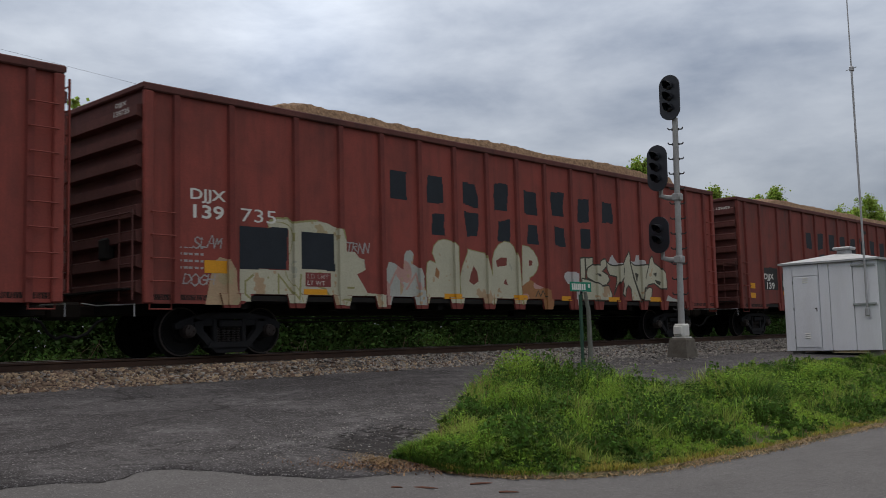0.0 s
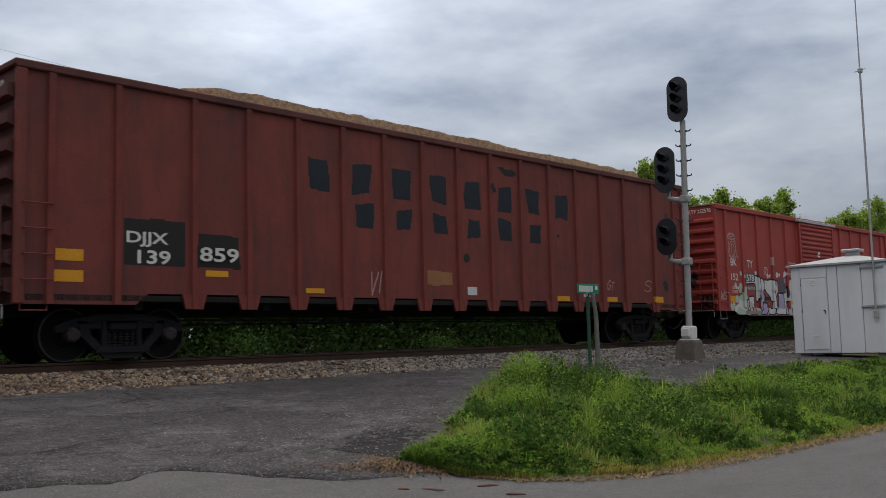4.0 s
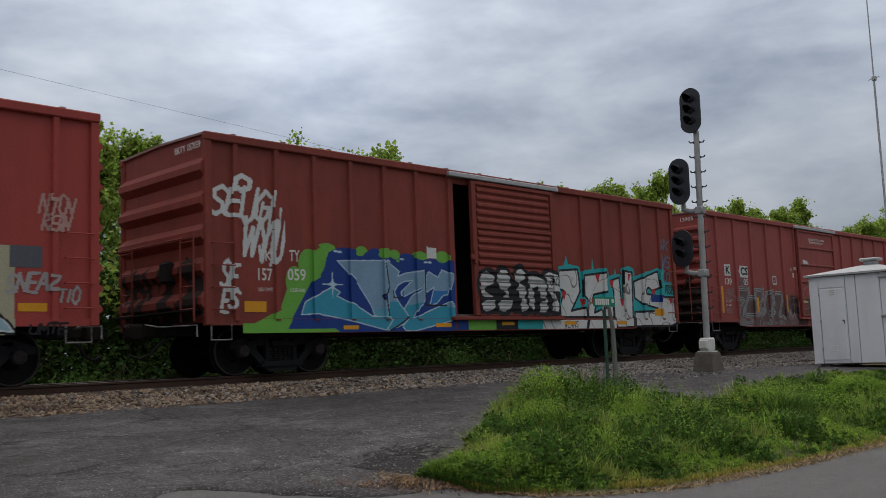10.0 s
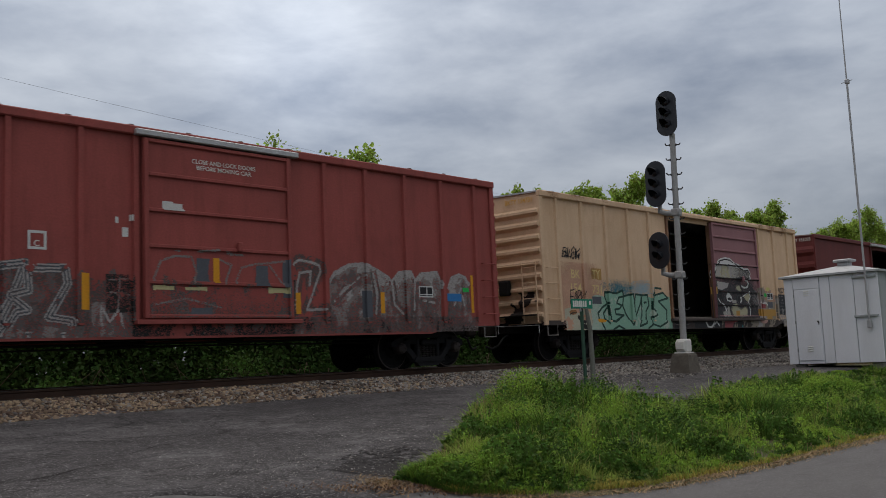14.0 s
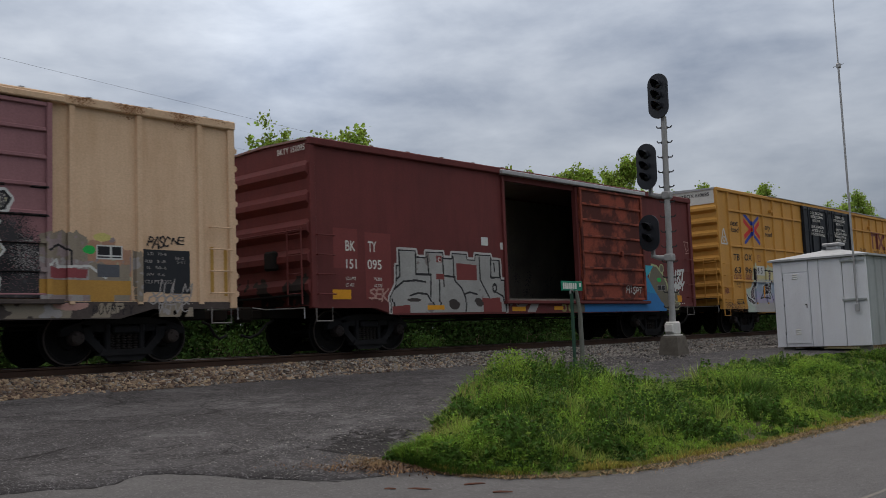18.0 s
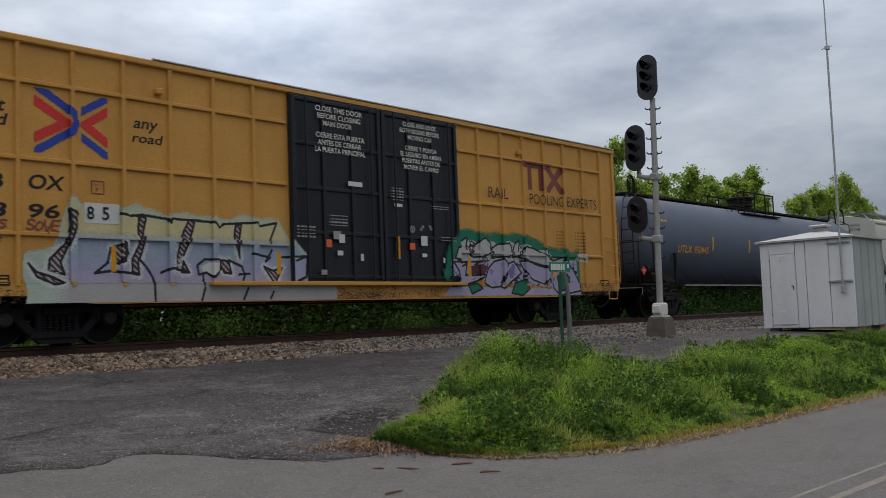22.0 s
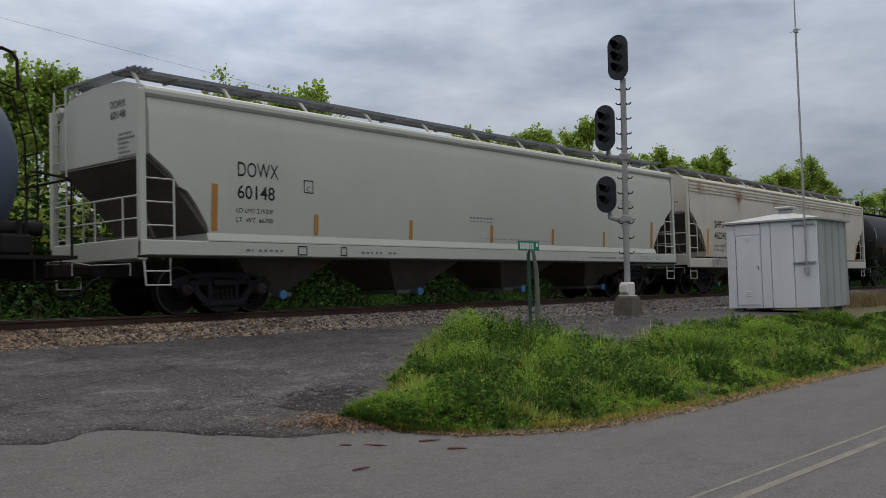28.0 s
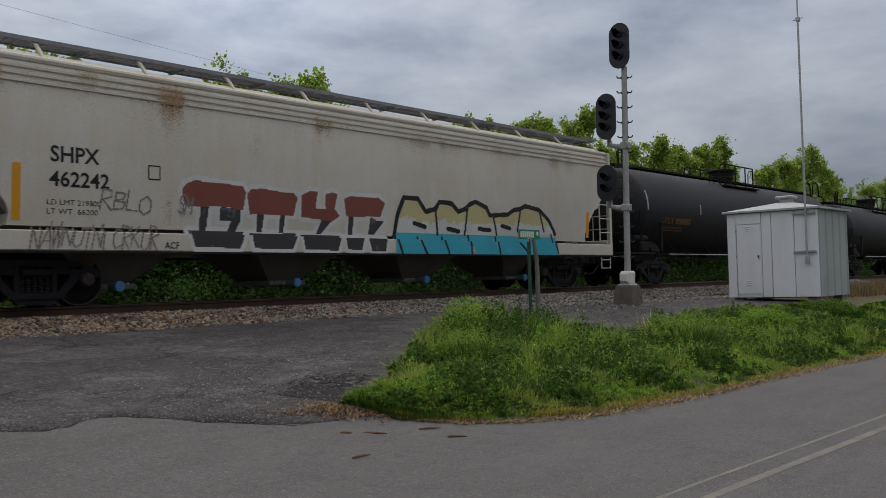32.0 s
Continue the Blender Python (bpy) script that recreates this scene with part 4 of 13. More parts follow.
def hicube(left, paint, label):
    """The tall yellow boxcar with two black plug doors and a grid of stiffeners."""
    L, H, Z0 = 19.25, 4.97, 0.98
    car = car_empty("tall_boxcar", left, label, "boxcar")
    spacing = 0.91
    posts = [0.81 + spacing * k for k in range(7)] + [13.02 + spacing * k for k in range(7)]
    for s in (-1, 1):
        y0, y1 = sorted((s * SHEET, s * (SHEET - 0.06)))
        part("side_sheet", Geo().box(0, L, y0, y1, Z0, H - 0.02), paint, car)
        c0, c1 = sorted((s * (SHEET - 0.03), s * (HALF + 0.015)))
        part("eave_rail", Geo().box(-0.03, L + 0.03, c0, c1, H - 0.12, H, 0.02), paint, car)
        pm = post_mesh("side_post", 0.10, 0.06, Z0, H - 0.1, paint)
        for x in posts:
            ob = part("side_post", pm, None, car, at=(x, s * SHEET, 0))
            if s > 0:
                ob.rotation_euler = (0, 0, math.pi)
        e0, e1 = sorted((s * (SHEET - 0.02), s * (SHEET + 0.055)))
        for z in (1.80, 3.0, 4.24):
            for a, b in ((0.81, 7.05), (12.25, 18.5)):
                part("stiffener", Geo().box(a, b, e0, e1, z - 0.035, z + 0.035, 0.012), paint, car)
        k0, k1 = sorted((s * (SHEET - 0.09), s * (SHEET + 0.03)))
        part("side_sill", Geo().prism([(0, 0.82), (2.2, 0.82), (3.0, 0.68), (L - 3.0, 0.68), (L - 2.2, 0.82), (L, 0.82), (L, 1.02), (0, 1.02)], k0, k1), paint, car)
        q0, q1 = sorted((s * (SHEET - 0.02), s * (HALF - 0.01)))
        for a, b in ((-0.02, 0.12), (L - 0.12, L + 0.02)):
            part("corner_post", Geo().box(a, b, q0, q1, Z0 - 0.1, H - 0.1, 0.015), paint, car)
    dark = surf("black_door_paint", (0.011, 0.015, 0.022), (0.007, 0.009, 0.013), 1.2, 40, 0.5, streak=0.12, dirt=(0.06, 0.055, 0.05))
    for a, b in ((7.12, 9.62), (9.64, 12.15)):
        g = Geo().box(a, b, -HALF - 0.02, -HALF + 0.05, 1.06, H - 0.1, 0.01)
        d = part("plug_door", g, dark, car, "black ribbed plug door")
        upright = Geo().box(-0.05, 0.05, -HALF - 0.07, -HALF - 0.02, 1.1, H - 0.14, 0.012).mesh("door_upright", dark)
        cross = Geo().box(a + 0.02, b - 0.02, -HALF - 0.055, -HALF - 0.02, -0.04, 0.04, 0.012).mesh("door_rail", dark)
        for k in range(4):
            part("door_upright", upright, None, d, at=(a + 0.06 + (b - a - 0.12) * k / 3, 0, 0))
        for k in range(5):
            part("door_rail", cross, None, d, at=(0, 0, 1.16 + (H - 1.36) * k / 4))
        for x in (a + 0.35, b - 0.35):
            part("lock_rod", Geo().tube([(x, -HALF - 0.1, 1.1), (x, -HALF - 0.1, H - 0.15)], 0.02, 6), dark, d)
    part("door_track", Geo().box(5.2, 12.3, -HALF - 0.12, -HALF, 0.98, 1.06, 0.012), paint, car)
    rf = Geo().prism([(-HALF, H - 0.01), (0, H + 0.05), (HALF, H - 0.01), (HALF, H - 0.05), (-HALF, H - 0.05)], -0.02, L + 0.02, "x")
    part("roof", rf, galv, car)
    for x, s in ((0.03, -1), (L - 0.03, 1)):
        end_wall(car, x, s, paint, Z0 - 0.02, H, 8, 0.12, 0.55)
        b0, b1 = sorted((x + s * 0.002, x + s * 0.012))
        part("end_band", Geo().prism([(-HALF + 0.06, H - 0.53), (HALF - 0.06, H - 0.53), (HALF - 0.06, H), (0, H + 0.035), (-HALF + 0.06, H)], b0, b1, "x"), white_paint, car, "white excess-height band")
    part("roof_edge", Geo().box(4.1, L, -HALF - 0.03, -HALF + 0.06, H + 0.0, H + 0.035, 0.008), galv, car, "pale galvanised roof edge strip")
    for x in (4.15, 14.6):
        part("lift_bracket", Geo().box(x, x + 0.13, -SHEET - 0.12, -SHEET, 4.36, 4.48, 0.02), paint, car)
    underframe(car, L)
    running_gear(car, L, 2.6)
    rm = rung_mesh(0.5, paint)
    rungs(car, rm, 0.12, -HALF - 0.05, [1.15, 1.55, 1.95, 2.35])
    rungs(car, rm, L - 0.6, -HALF - 0.05, [1.15, 1.55, 1.95, 2.35])
    for x in (L + 0.14, ):
        g = Geo()
        for k in range(5):
            g.tube([(x, -HALF + 0.05, 1.15 + 0.4 * k), (x, -HALF + 0.5, 1.15 + 0.4 * k)], 0.014, 6)
        for y in (-HALF + 0.05, -HALF + 0.5):
            g.tube([(x, y, 1.05), (x, y, 2.85)], 0.014, 6)
        part("end_ladder", g, paint, car)
    brake_gear(car, -0.02, -1, paint)
    sm = step_mesh(paint)
    for x in (0.1, L - 0.52):
        part("sill_step", sm, None, car, at=(x, -HALF + 0.04, 0.6))
    return car


def tank_car(left, L, R, zc, paint, label, name="tank_car", rail_z=1.0):
    """A welded tank on stub sills, with platform, dome, ladders and railings."""
    car = car_empty(name, left, label, "tank car")
    g = Geo()
    prof, head = [], 0.75
    for k in range(9):
        a = k / 8 * math.pi / 2
        prof.append((0.35 + head - head * math.cos(a), max(R * math.sin(a), 0.03)))
    prof += [(0.35 + head + (L - 0.7 - 2 * head) * q, R) for q in (0.25, 0.5, 0.75)]
    prof += [(L - d, r) for d, r in reversed(prof[:9])]
    g.lathe(prof, 56, "x", (0, 0, zc))
    part("tank_shell", g, paint, car, smooth=True)
    for q in (0.06, 0.28, 0.5, 0.72, 0.94):
        x = 0.35 + (L - 0.7) * q
        seam = Geo().lathe([(x - 0.03, R - 0.004), (x - 0.012, R + 0.0015), (x + 0.012, R + 0.0015), (x + 0.03, R - 0.004)], 56, "x", (0, 0, zc))
        part("weld_seam", seam, paint, car, smooth=True)
    for s, x in ((1, 0.0), (-1, L)):
        p = Geo()
        a, b = sorted((x - s * 0.25, x + s * 3.6))
        p.box(a, b, -0.35, 0.35, 0.72, 1.12, 0.02)
        a, b = sorted((x - s * 0.2, x + s * 1.5))
        p.box(a, b, -1.5, 1.5, 1.0, 1.06)
        a, b = sorted((x + s * 1.75, x + s * 2.35))
        p.prism([(-1.25, 1.1), (1.25, 1.1), (1.0, 1.45), (0, 1.25), (-1.0, 1.45)], a, b, "x")
        part("stub_sill", p, grime, car, "black stub sill and bolster")
        rl = Geo()
        xo = x - s * 0.15
        rl.tube([(xo, 1.4, 1.05), (xo, 1.4, 2.35), (xo, -1.4, 2.35), (x + s * 0.5, -1.45, 2.42), (x + s * 0.62, -1.45, 2.36), (x + s * 0.68, -1.45, 1.05)], 0.022, 6)
        rl.tube([(xo, -1.4, 1.05), (xo, -1.4, 2.35)], 0.022, 6)
        part("end_railing", rl, grime, car)
        b = Geo()
        b.box(*sorted((x + s * 0.55, x + s * 1.1)), -1.5, -1.15, 1.06, 1.4, 0.05)
        part("air_reservoir", Geo().lathe([(x + s * 0.35, 0.12), (x + s * 1.2, 0.12)], 12, "x", (0, -1.3, 1.5)), grime, car, smooth=True)
        part("valve_stem", Geo().lathe([(1.06, 0.05), (1.62, 0.05)], 8, "z", (x + s * 0.75, -1.42, 0)), grime, car)
        part("tank_strap", Geo().box(*sorted((x + s * 2.0, x + s * 2.1)), -1.48, -1.4, 1.05, 2.05, 0.01), grime, car)
        part("brake_valve", b, grime, car)
        st = Geo().tube([(x + s * 0.1, -1.5, 1.0), (x + s * 0.1, -1.5, 0.62), (x + s * 0.55, -1.5, 0.62), (x + s * 0.55, -1.5, 1.0)], 0.018, 6)
        part("sill_step", st, grime, car)
        ld = Geo()
        for y in (-1.0, -0.6):
            ld.tube([(x + s * (0.28 + 0.02), y, 1.1), (x + s * 0.22, y, 1.9), (x + s * 0.25, y, 3.0), (x + s * 0.45, y, 3.8), (x + s * 0.95, y * 0.8, zc + R)], 0.018, 6)
        for k in range(8):
            z = 1.35 + 0.36 * k
            xx = x + s * float(np.interp(z, [1.1, 1.9, 3.0, 3.8, 4.4], [0.30, 0.22, 0.25, 0.45, 0.95]))
            ld.tube([(xx, -1.0, z), (xx, -0.6, z)], 0.014, 5)
        for dx in (0.0, 0.45):
            ld.tube([(x + s * (0.45 + dx), -0.8 + dx * 0.5, zc + R - 0.12), (x + s * (0.46 + dx), -0.78 + dx * 0.5, zc + R + 0.38), (x + s * (0.54 + dx), -0.76 + dx * 0.5, zc + R + 0.5), (x + s * (0.70 + dx), -0.74 + dx * 0.5, zc + R + 0.55), (x + s * (0.86 + dx), -0.72 + dx * 0.5, zc + R + 0.5), (x + s * (0.94 + dx), -0.70 + dx * 0.5, zc + R + 0.38), (x + s * (0.95 + dx), -0.68 + dx * 0.5, zc + R)], 0.032, 8)
        part("end_ladder", ld, grime, car, "bent steel end ladder with hoops")
        part("coupler_pocket", Geo().box(*sorted((x - s * 0.35, x + s * 0.1)), -0.25, 0.25, 0.7, 1.0, 0.03), grime, car)
    wk = Geo().box(1.0, L - 1.0, -0.35, 0.35, zc + R + 0.03, zc + R + 0.09)
    for k in range(12):
        x = 1.2 + (L - 2.4) * k / 11
        wk.box(x - 0.03, x + 0.03, -0.33, 0.33, zc + R - 0.08, zc + R + 0.03)
    part("walkway", wk, grime, car, "dark steel top walkway")
    c = L / 2
    k_ = R / 1.47
    for y in (-1, 1):
        part("platform", Geo().box(c - 1.6, c + 1.8, *sorted((y * 1.0 * k_, y * 0.5 * k_)), zc + R - 0.27, zc + R - 0.23), grime, car)
    dm = part("dome", Geo().lathe([(zc + R - 0.1, 0.42), (zc + R + 0.14, 0.44), (zc + R + 0.18, 0.49), (zc + R + 0.23, 0.49), (zc + R + 0.26, 0.46), (zc + R + 0.44, 0.48), (zc + R + 0.47, 0.53), (zc + R + 0.54, 0.53), (zc + R + 0.57, 0.47), (zc + R + 0.6, 0.1)], 28, "z", (c + 0.27, 0, 0)), grime, car, "round valve housing", smooth=True)
    part("dome_handle", Geo().tube([(c + 0.1, -0.3, zc + R + 0.56), (c + 0.1, -0.3, zc + R + 0.66), (c + 0.4, -0.3, zc + R + 0.66), (c + 0.4, -0.3, zc + R + 0.56)], 0.018, 6), grime, dm)
    rr = Geo()
    zt = zc + R - 0.25
    for y in (-0.75 * k_, 0.75 * k_):
        rr.tube([(c - 1.55, y, zt), (c - 1.55, y, zt + 0.68), (c - 1.46, y, zt + 0.82), (c - 1.3, y, zt + 0.88), (c + 1.7, y, zt + 0.88), (c + 1.72, y, zt)], 0.03, 6)
        rr.tube([(c + 1.7, y, zt + 0.78), (c + 1.35, y, zt + 0.76), (c + 1.22, y, zt + 0.62), (c + 1.2, y, zt + 0.1)], 0.022, 6)
        for dx in (-1.0, -0.06, 0.93):
            rr.tube([(c + dx, y, zt), (c + dx, y, zt + 0.87)], 0.028, 6)
        rr.tube([(c - 2.5, y, zt - 0.02), (c - 2.5, y, zt + 0.3), (c - 1.0, y, zt + 0.3)], 0.022, 6)
        rr.tube([(c - 2.1, y, zt - 0.02), (c - 2.1, y, zt + 0.3)], 0.02, 6)
    part("platform_railing", rr, grime, car)
    pipe = Geo().tube([(2.6, -1.45, rail_z), (L - 2.6, -1.45, rail_z)], 0.02, 6)
    stay = Geo().tube([(0, -1.45, rail_z), (0, -1.1, zc - R + 0.35)], 0.015, 5).mesh("rail_stay", grime)
    for k in range(6):
        part("rail_stay", stay, None, car, at=(3.2 + (L - 6.4) * k / 5, 0, 0))
    part("side_rail", pipe, galv, car, "thin pale side handrail")
    br = Geo().tube([(3.0, -0.3, 0.9), (L - 3.0, -0.3, 0.9)], 0.03, 6)
    br.box(L * 0.4, L * 0.4 + 1.0, -0.3, 0.1, 0.92, 1.15, 0.03)
    part("brake_rigging", br, grime, car)
    running_gear(car, L, 2.1)
    return car


def hopper_car(left, L, paint, shade_paint, label, ribbed=False, sill=(1.08, 1.36), walk_z=4.48):
    """A long covered hopper: bowed sides, sloping end sheets, four bays and a roof walk."""
    car = car_empty("covered_hopper", left, label, "covered hopper car")
    g = Geo()
    levels = [(1.33, 1.45, 1.52), (1.54, 1.48, 1.545), (1.66, 1.44, 1.553), (2.02, 1.20, 1.575), (2.28, 0.98, 1.588), (2.34, 0.80, 1.59), (2.57, 0.64, 1.595), (2.9, 0.20, 1.60), (3.6, 0.20, 1.585), (3.95, 0.20, 1.53), (4.08, 0.20, 1.42), (4.22, 0.20, 1.18), (4.32, 0.20, 0.8), (4.36, 0.20, 0.3)]
    vs, n = [], 4
    for z, inset, w in levels:
        vs += [(inset, -w, z), (L - inset, -w, z), (L - inset, w, z), (inset, w, z)]
    fs = [(0, 3, 2, 1), tuple(len(vs) - 4 + i for i in range(4))]
    for k in range(len(levels) - 1):
        for i in range(4):
            j = (i + 1) % 4
            fs.append((k * 4 + i, k * 4 + j, k * 4 + 4 + j, k * 4 + 4 + i))
    g.add(vs, fs)
    part("body_shell", g, paint, car, smooth=True)
    for s in (-1, 1):
        y0, y1 = sorted((s * 1.50, s * 1.61))
        part("side_sill", Geo().box(0, L, y0, y1, sill[0], sill[1], 0.02), paint, car)
        if not ribbed:
            part("sill_flange", Geo().prism([(s * 1.548, 1.52), (s * 1.612, 1.385), (s * 1.612, 1.362), (s * 1.50, 1.362)], 1.42, L - 1.42, "x"), paint, car)
        part("lower_flange", Geo().box(0.0, L, min(y0, y1), max(y0, y1) + 0.02, sill[0] - 0.04, sill[0]), grime, car)
        e0, e1 = sorted((s * 1.36, s * 1.46))
        if ribbed:
            part("roof_edge_rail", Geo().tube([(0.15, s * 1.50, 4.03), (L - 0.15, s * 1.50, 4.03)], 0.06, 8), paint, car, smooth=True)
        else:
            part("roof_edge_rail", Geo().prism([(s * 1.50, 3.90), (s * 1.56, 3.93), (s * 1.60, 3.98), (s * 1.60, 4.05), (s * 1.56, 4.11), (s * 1.44, 4.16), (s * 1.40, 4.05)], 0.13, L - 0.13, "x"), paint, car)
        if ribbed:
            for z, yy in ((3.88, 1.545), (3.76, 1.565), (3.64, 1.58)):
                rb = Geo().prism([(s * (yy - 0.03), z - 0.045), (s * (yy + 0.035), z - 0.02), (s * (yy + 0.035), z + 0.02), (s * (yy - 0.03), z + 0.045)], 0.2, L - 0.2, "x")
                part("side_bead", rb, paint, car)
        # end frame: corner post, ladder and curved filler plate
        for q, x in ((1, 0.0), (-1, L)):
            cp = Geo().box(*sorted((x, x + q * 0.13)), *sorted((s * 1.48, s * 1.60)), 1.0, 4.05, 0.012)
            part("corner_post", cp, paint, car)
            ld = Geo()
            ld.tube([(x + q * 0.70, s * 1.58, 1.36), (x + q * 0.70, s * 1.58, 2.45)], 0.022, 6)
            for k in range(3):
                ld.tube([(x + q * 0.06, s * 1.58, 1.62 + 0.42 * k), (x + q * 0.70, s * 1.58, 1.62 + 0.42 * k)], 0.016, 6)
            part("side_ladder", ld, paint, car)
            st = Geo().tube([(x + q * 0.08, s * 1.56, 1.04), (x + q * 0.12, s * 1.56, 0.55), (x + q * 0.62, s * 1.56, 0.55), (x + q * 0.62, s * 1.56, 1.04)], 0.022, 6)
            st.tube([(x + q * 0.1, s * 1.56, 0.8), (x + q * 0.62, s * 1.56, 0.8)], 0.018, 6)
            part("sill_step", st, paint, car)
    for q, x in ((1, 0.0), (-1, L)):
        # slope sheet, coloured dark for the overhang's shade, and the end platform
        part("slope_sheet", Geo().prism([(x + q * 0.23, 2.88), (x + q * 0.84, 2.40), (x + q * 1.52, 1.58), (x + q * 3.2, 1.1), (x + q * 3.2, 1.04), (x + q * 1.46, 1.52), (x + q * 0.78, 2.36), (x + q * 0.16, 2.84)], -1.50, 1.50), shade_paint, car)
        part("end_sill", Geo().box(*sorted((x, x + q * 0.16)), -1.5, 1.5, 1.02, 1.40, 0.02), paint, car)
        part("draft_sill", Geo().box(*sorted((x - q * 0.1, x + q * 3.3)), -0.3, 0.3, 0.72, 1.02, 0.02), grime, car)
        rl = Geo()
        for y in (-0.95, 0.0, 0.95):
            rl.tube([(x + q * 0.05, y, 1.38), (x + q * 0.05, y, 2.15)], 0.02, 6)
        rl.tube([(x + q * 0.05, -1.5, 2.15), (x + q * 0.05, 1.5, 2.15)], 0.02, 6)
        rl.tube([(x + q * 0.05, -1.5, 1.75), (x + q * 0.05, 1.5, 1.75)], 0.016, 6)
        part("end_railing", rl, paint, car)
        el = Geo()
        for y in (1.05, 1.5):
            el.tube([(x + q * 0.06, y, 1.3), (x + q * 0.06, y, 4.45)], 0.02, 6)
        for k in range(8):
            el.tube([(x + q * 0.06, 1.05, 1.5 + 0.38 * k), (x + q * 0.06, 1.5, 1.5 + 0.38 * k)], 0.014, 5)
        part("end_ladder", el, paint, car)
        part("air_reservoir", Geo().box(*sorted((x + q * 0.5, x + q * 1.0)), -0.5, 0.0, 1.1, 1.5, 0.04), shade_paint, car)
        part("brake_cylinder", Geo().lathe([(x + q * 0.3, 0.14), (x + q * 1.0, 0.14)], 12, "x", (0, 0.6, 1.4)), shade_paint, car, smooth=False)
        for y in (-0.9, 0.9):
            part("brace_rod", Geo().tube([(x + q * 0.9, y, 1.05), (x + q * 0.45, y, 2.0)], 0.035, 6), shade_paint, car)
    # hopper bays
    for k in range(4):
        c = 3.75 + (L - 7.5) * k / 3
        h = Geo()
        top, bot = 1.65, 0.42
        vs = [(c - top, -1.40, 1.36), (c + top, -1.40, 1.36), (c + top, 1.40, 1.36), (c - top, 1.40, 1.36), (c - bot, -0.5, 0.38), (c + bot, -0.5, 0.38), (c + bot, 0.5, 0.38), (c - bot, 0.5, 0.38)]
        h.add(vs, [(0, 1, 5, 4), (1, 2, 6, 5), (2, 3, 7, 6), (3, 0, 4, 7), (4, 5, 6, 7), (0, 3, 2, 1)])
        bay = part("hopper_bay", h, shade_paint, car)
        gt = Geo().box(c - 0.5, c + 0.5, -0.65, 0.65, 0.28, 0.38, 0.02)
        gt.lathe([(-0.9, 0.07), (-0.62, 0.07)], 12, "y", (c, 0, 0.33))
        part("outlet_gate", gt, gate_steel, bay, "dusty pale outlet gate")
        part("outlet_cap", Geo().lathe([(-0.97, 0.05), (-0.96, 0.095), (-0.89, 0.095), (-0.89, 0.06)], 14, "y", (c, 0, 0.33)), cap_blue, bay, "blue outlet cap")
    # roof walk
    rw = Geo()
    for s in (-1, 1):
        for k in range(2):
            y = s * (0.56 + 0.50 * k)
            rw.box(0.1, L - 0.1, y - 0.015, y + 0.015, walk_z - 0.02, walk_z + 0.05)
        for k in range(230):
            x = 0.15 + (L - 0.3) * k / 229
            rw.box(x - 0.024, x + 0.024, s * 0.81 - 0.25, s * 0.81 + 0.25, walk_z + 0.005 * (k % 2), walk_z + 0.04)
        for k in range(10):
            x = 1.2 + (L - 2.4) * k / 9
            rw.box(x - 0.03, x + 0.03, s * 0.81 - 0.3, s * 0.81 + 0.25, walk_z - 0.06, walk_z - 0.02)
    for q in (0.12, L - 0.5):
        for k in range(4):
            rw.box(q + 0.11 * k, q + 0.03 + 0.11 * k, -1.3, 1.3, walk_z, walk_z + 0.04)
    part("roof_walk", rw, walk_steel, car, "dark steel grating roof walk")
    for k in range(11):
        x = 0.25 + (L - 0.5) * k / 10
        for s in (-1, 1):
            br = Geo().prism([(s * 1.46, 4.0), (s * 1.40, 4.02), (s * 0.94, walk_z + 0.02), (s * 1.0, walk_z + 0.02)], x - 0.03, x + 0.03, "x")
            part("roof_bracket", br, paint, car)
    part("hatch_trough", Geo().box(0.7, L - 0.7, -0.28, 0.28, 4.35, 4.45, 0.03), paint, car)
    running_gear(car, L, 2.15)
    return car


walk_steel = surf("roof_walk_steel", (0.26, 0.27, 0.29), (0.16, 0.165, 0.175), 3, 40, 0.6, 0.1)
POST_G = [0.62, 1.77] + [3.28 + 1.158 * k for k in range(13)] + [18.71, 19.88]
POST_B = [0.70, 1.85, 2.99, 4.12, 5.30, 6.28, 9.55, 10.45, 11.58, 12.74, 13.90, 15.06]
POST_E = [0.63, 1.54, 2.46, 3.39, 4.31, 5.25, 6.28, 10.1, 11.27, 12.2, 13.16, 14.09, 15.02]
red_post = surf("sooty_post_red", (0.235, 0.053, 0.042), (0.150, 0.041, 0.035), 0.8, 30, 0.75, streak=0.7, dirt=(0.05, 0.026, 0.024), spec=0.2)
red_a = surf("faded_oxide_red", (0.290, 0.060, 0.045), (0.215, 0.050, 0.039), 0.5, 30, 0.7, streak=0.85, dirt=(0.075, 0.028, 0.023), spec=0.3)
red_b = surf("sooty_oxide_red", (0.248, 0.054, 0.040), (0.132, 0.037, 0.030), 0.5, 30, 0.75, spec=0.3, streak=0.9, dirt=(0.055, 0.031, 0.028))
red_d = surf("bright_boxcar_red", (0.375, 0.058, 0.047), (0.305, 0.051, 0.042), 0.4, 30, 0.65, streak=0.55, dirt=(0.16, 0.03, 0.022), contrast=0.2)
red_e = surf("brown_boxcar_red", (0.265, 0.054, 0.037), (0.194, 0.041, 0.030), 0.5, 30, 0.7, streak=0.7, dirt=(0.09, 0.025, 0.018), contrast=0.2)
red_f = surf("plum_boxcar_red", (0.335, 0.077, 0.066), (0.262, 0.065, 0.056), 0.5, 30, 0.7, streak=0.6, dirt=(0.12, 0.03, 0.025), contrast=0.2)
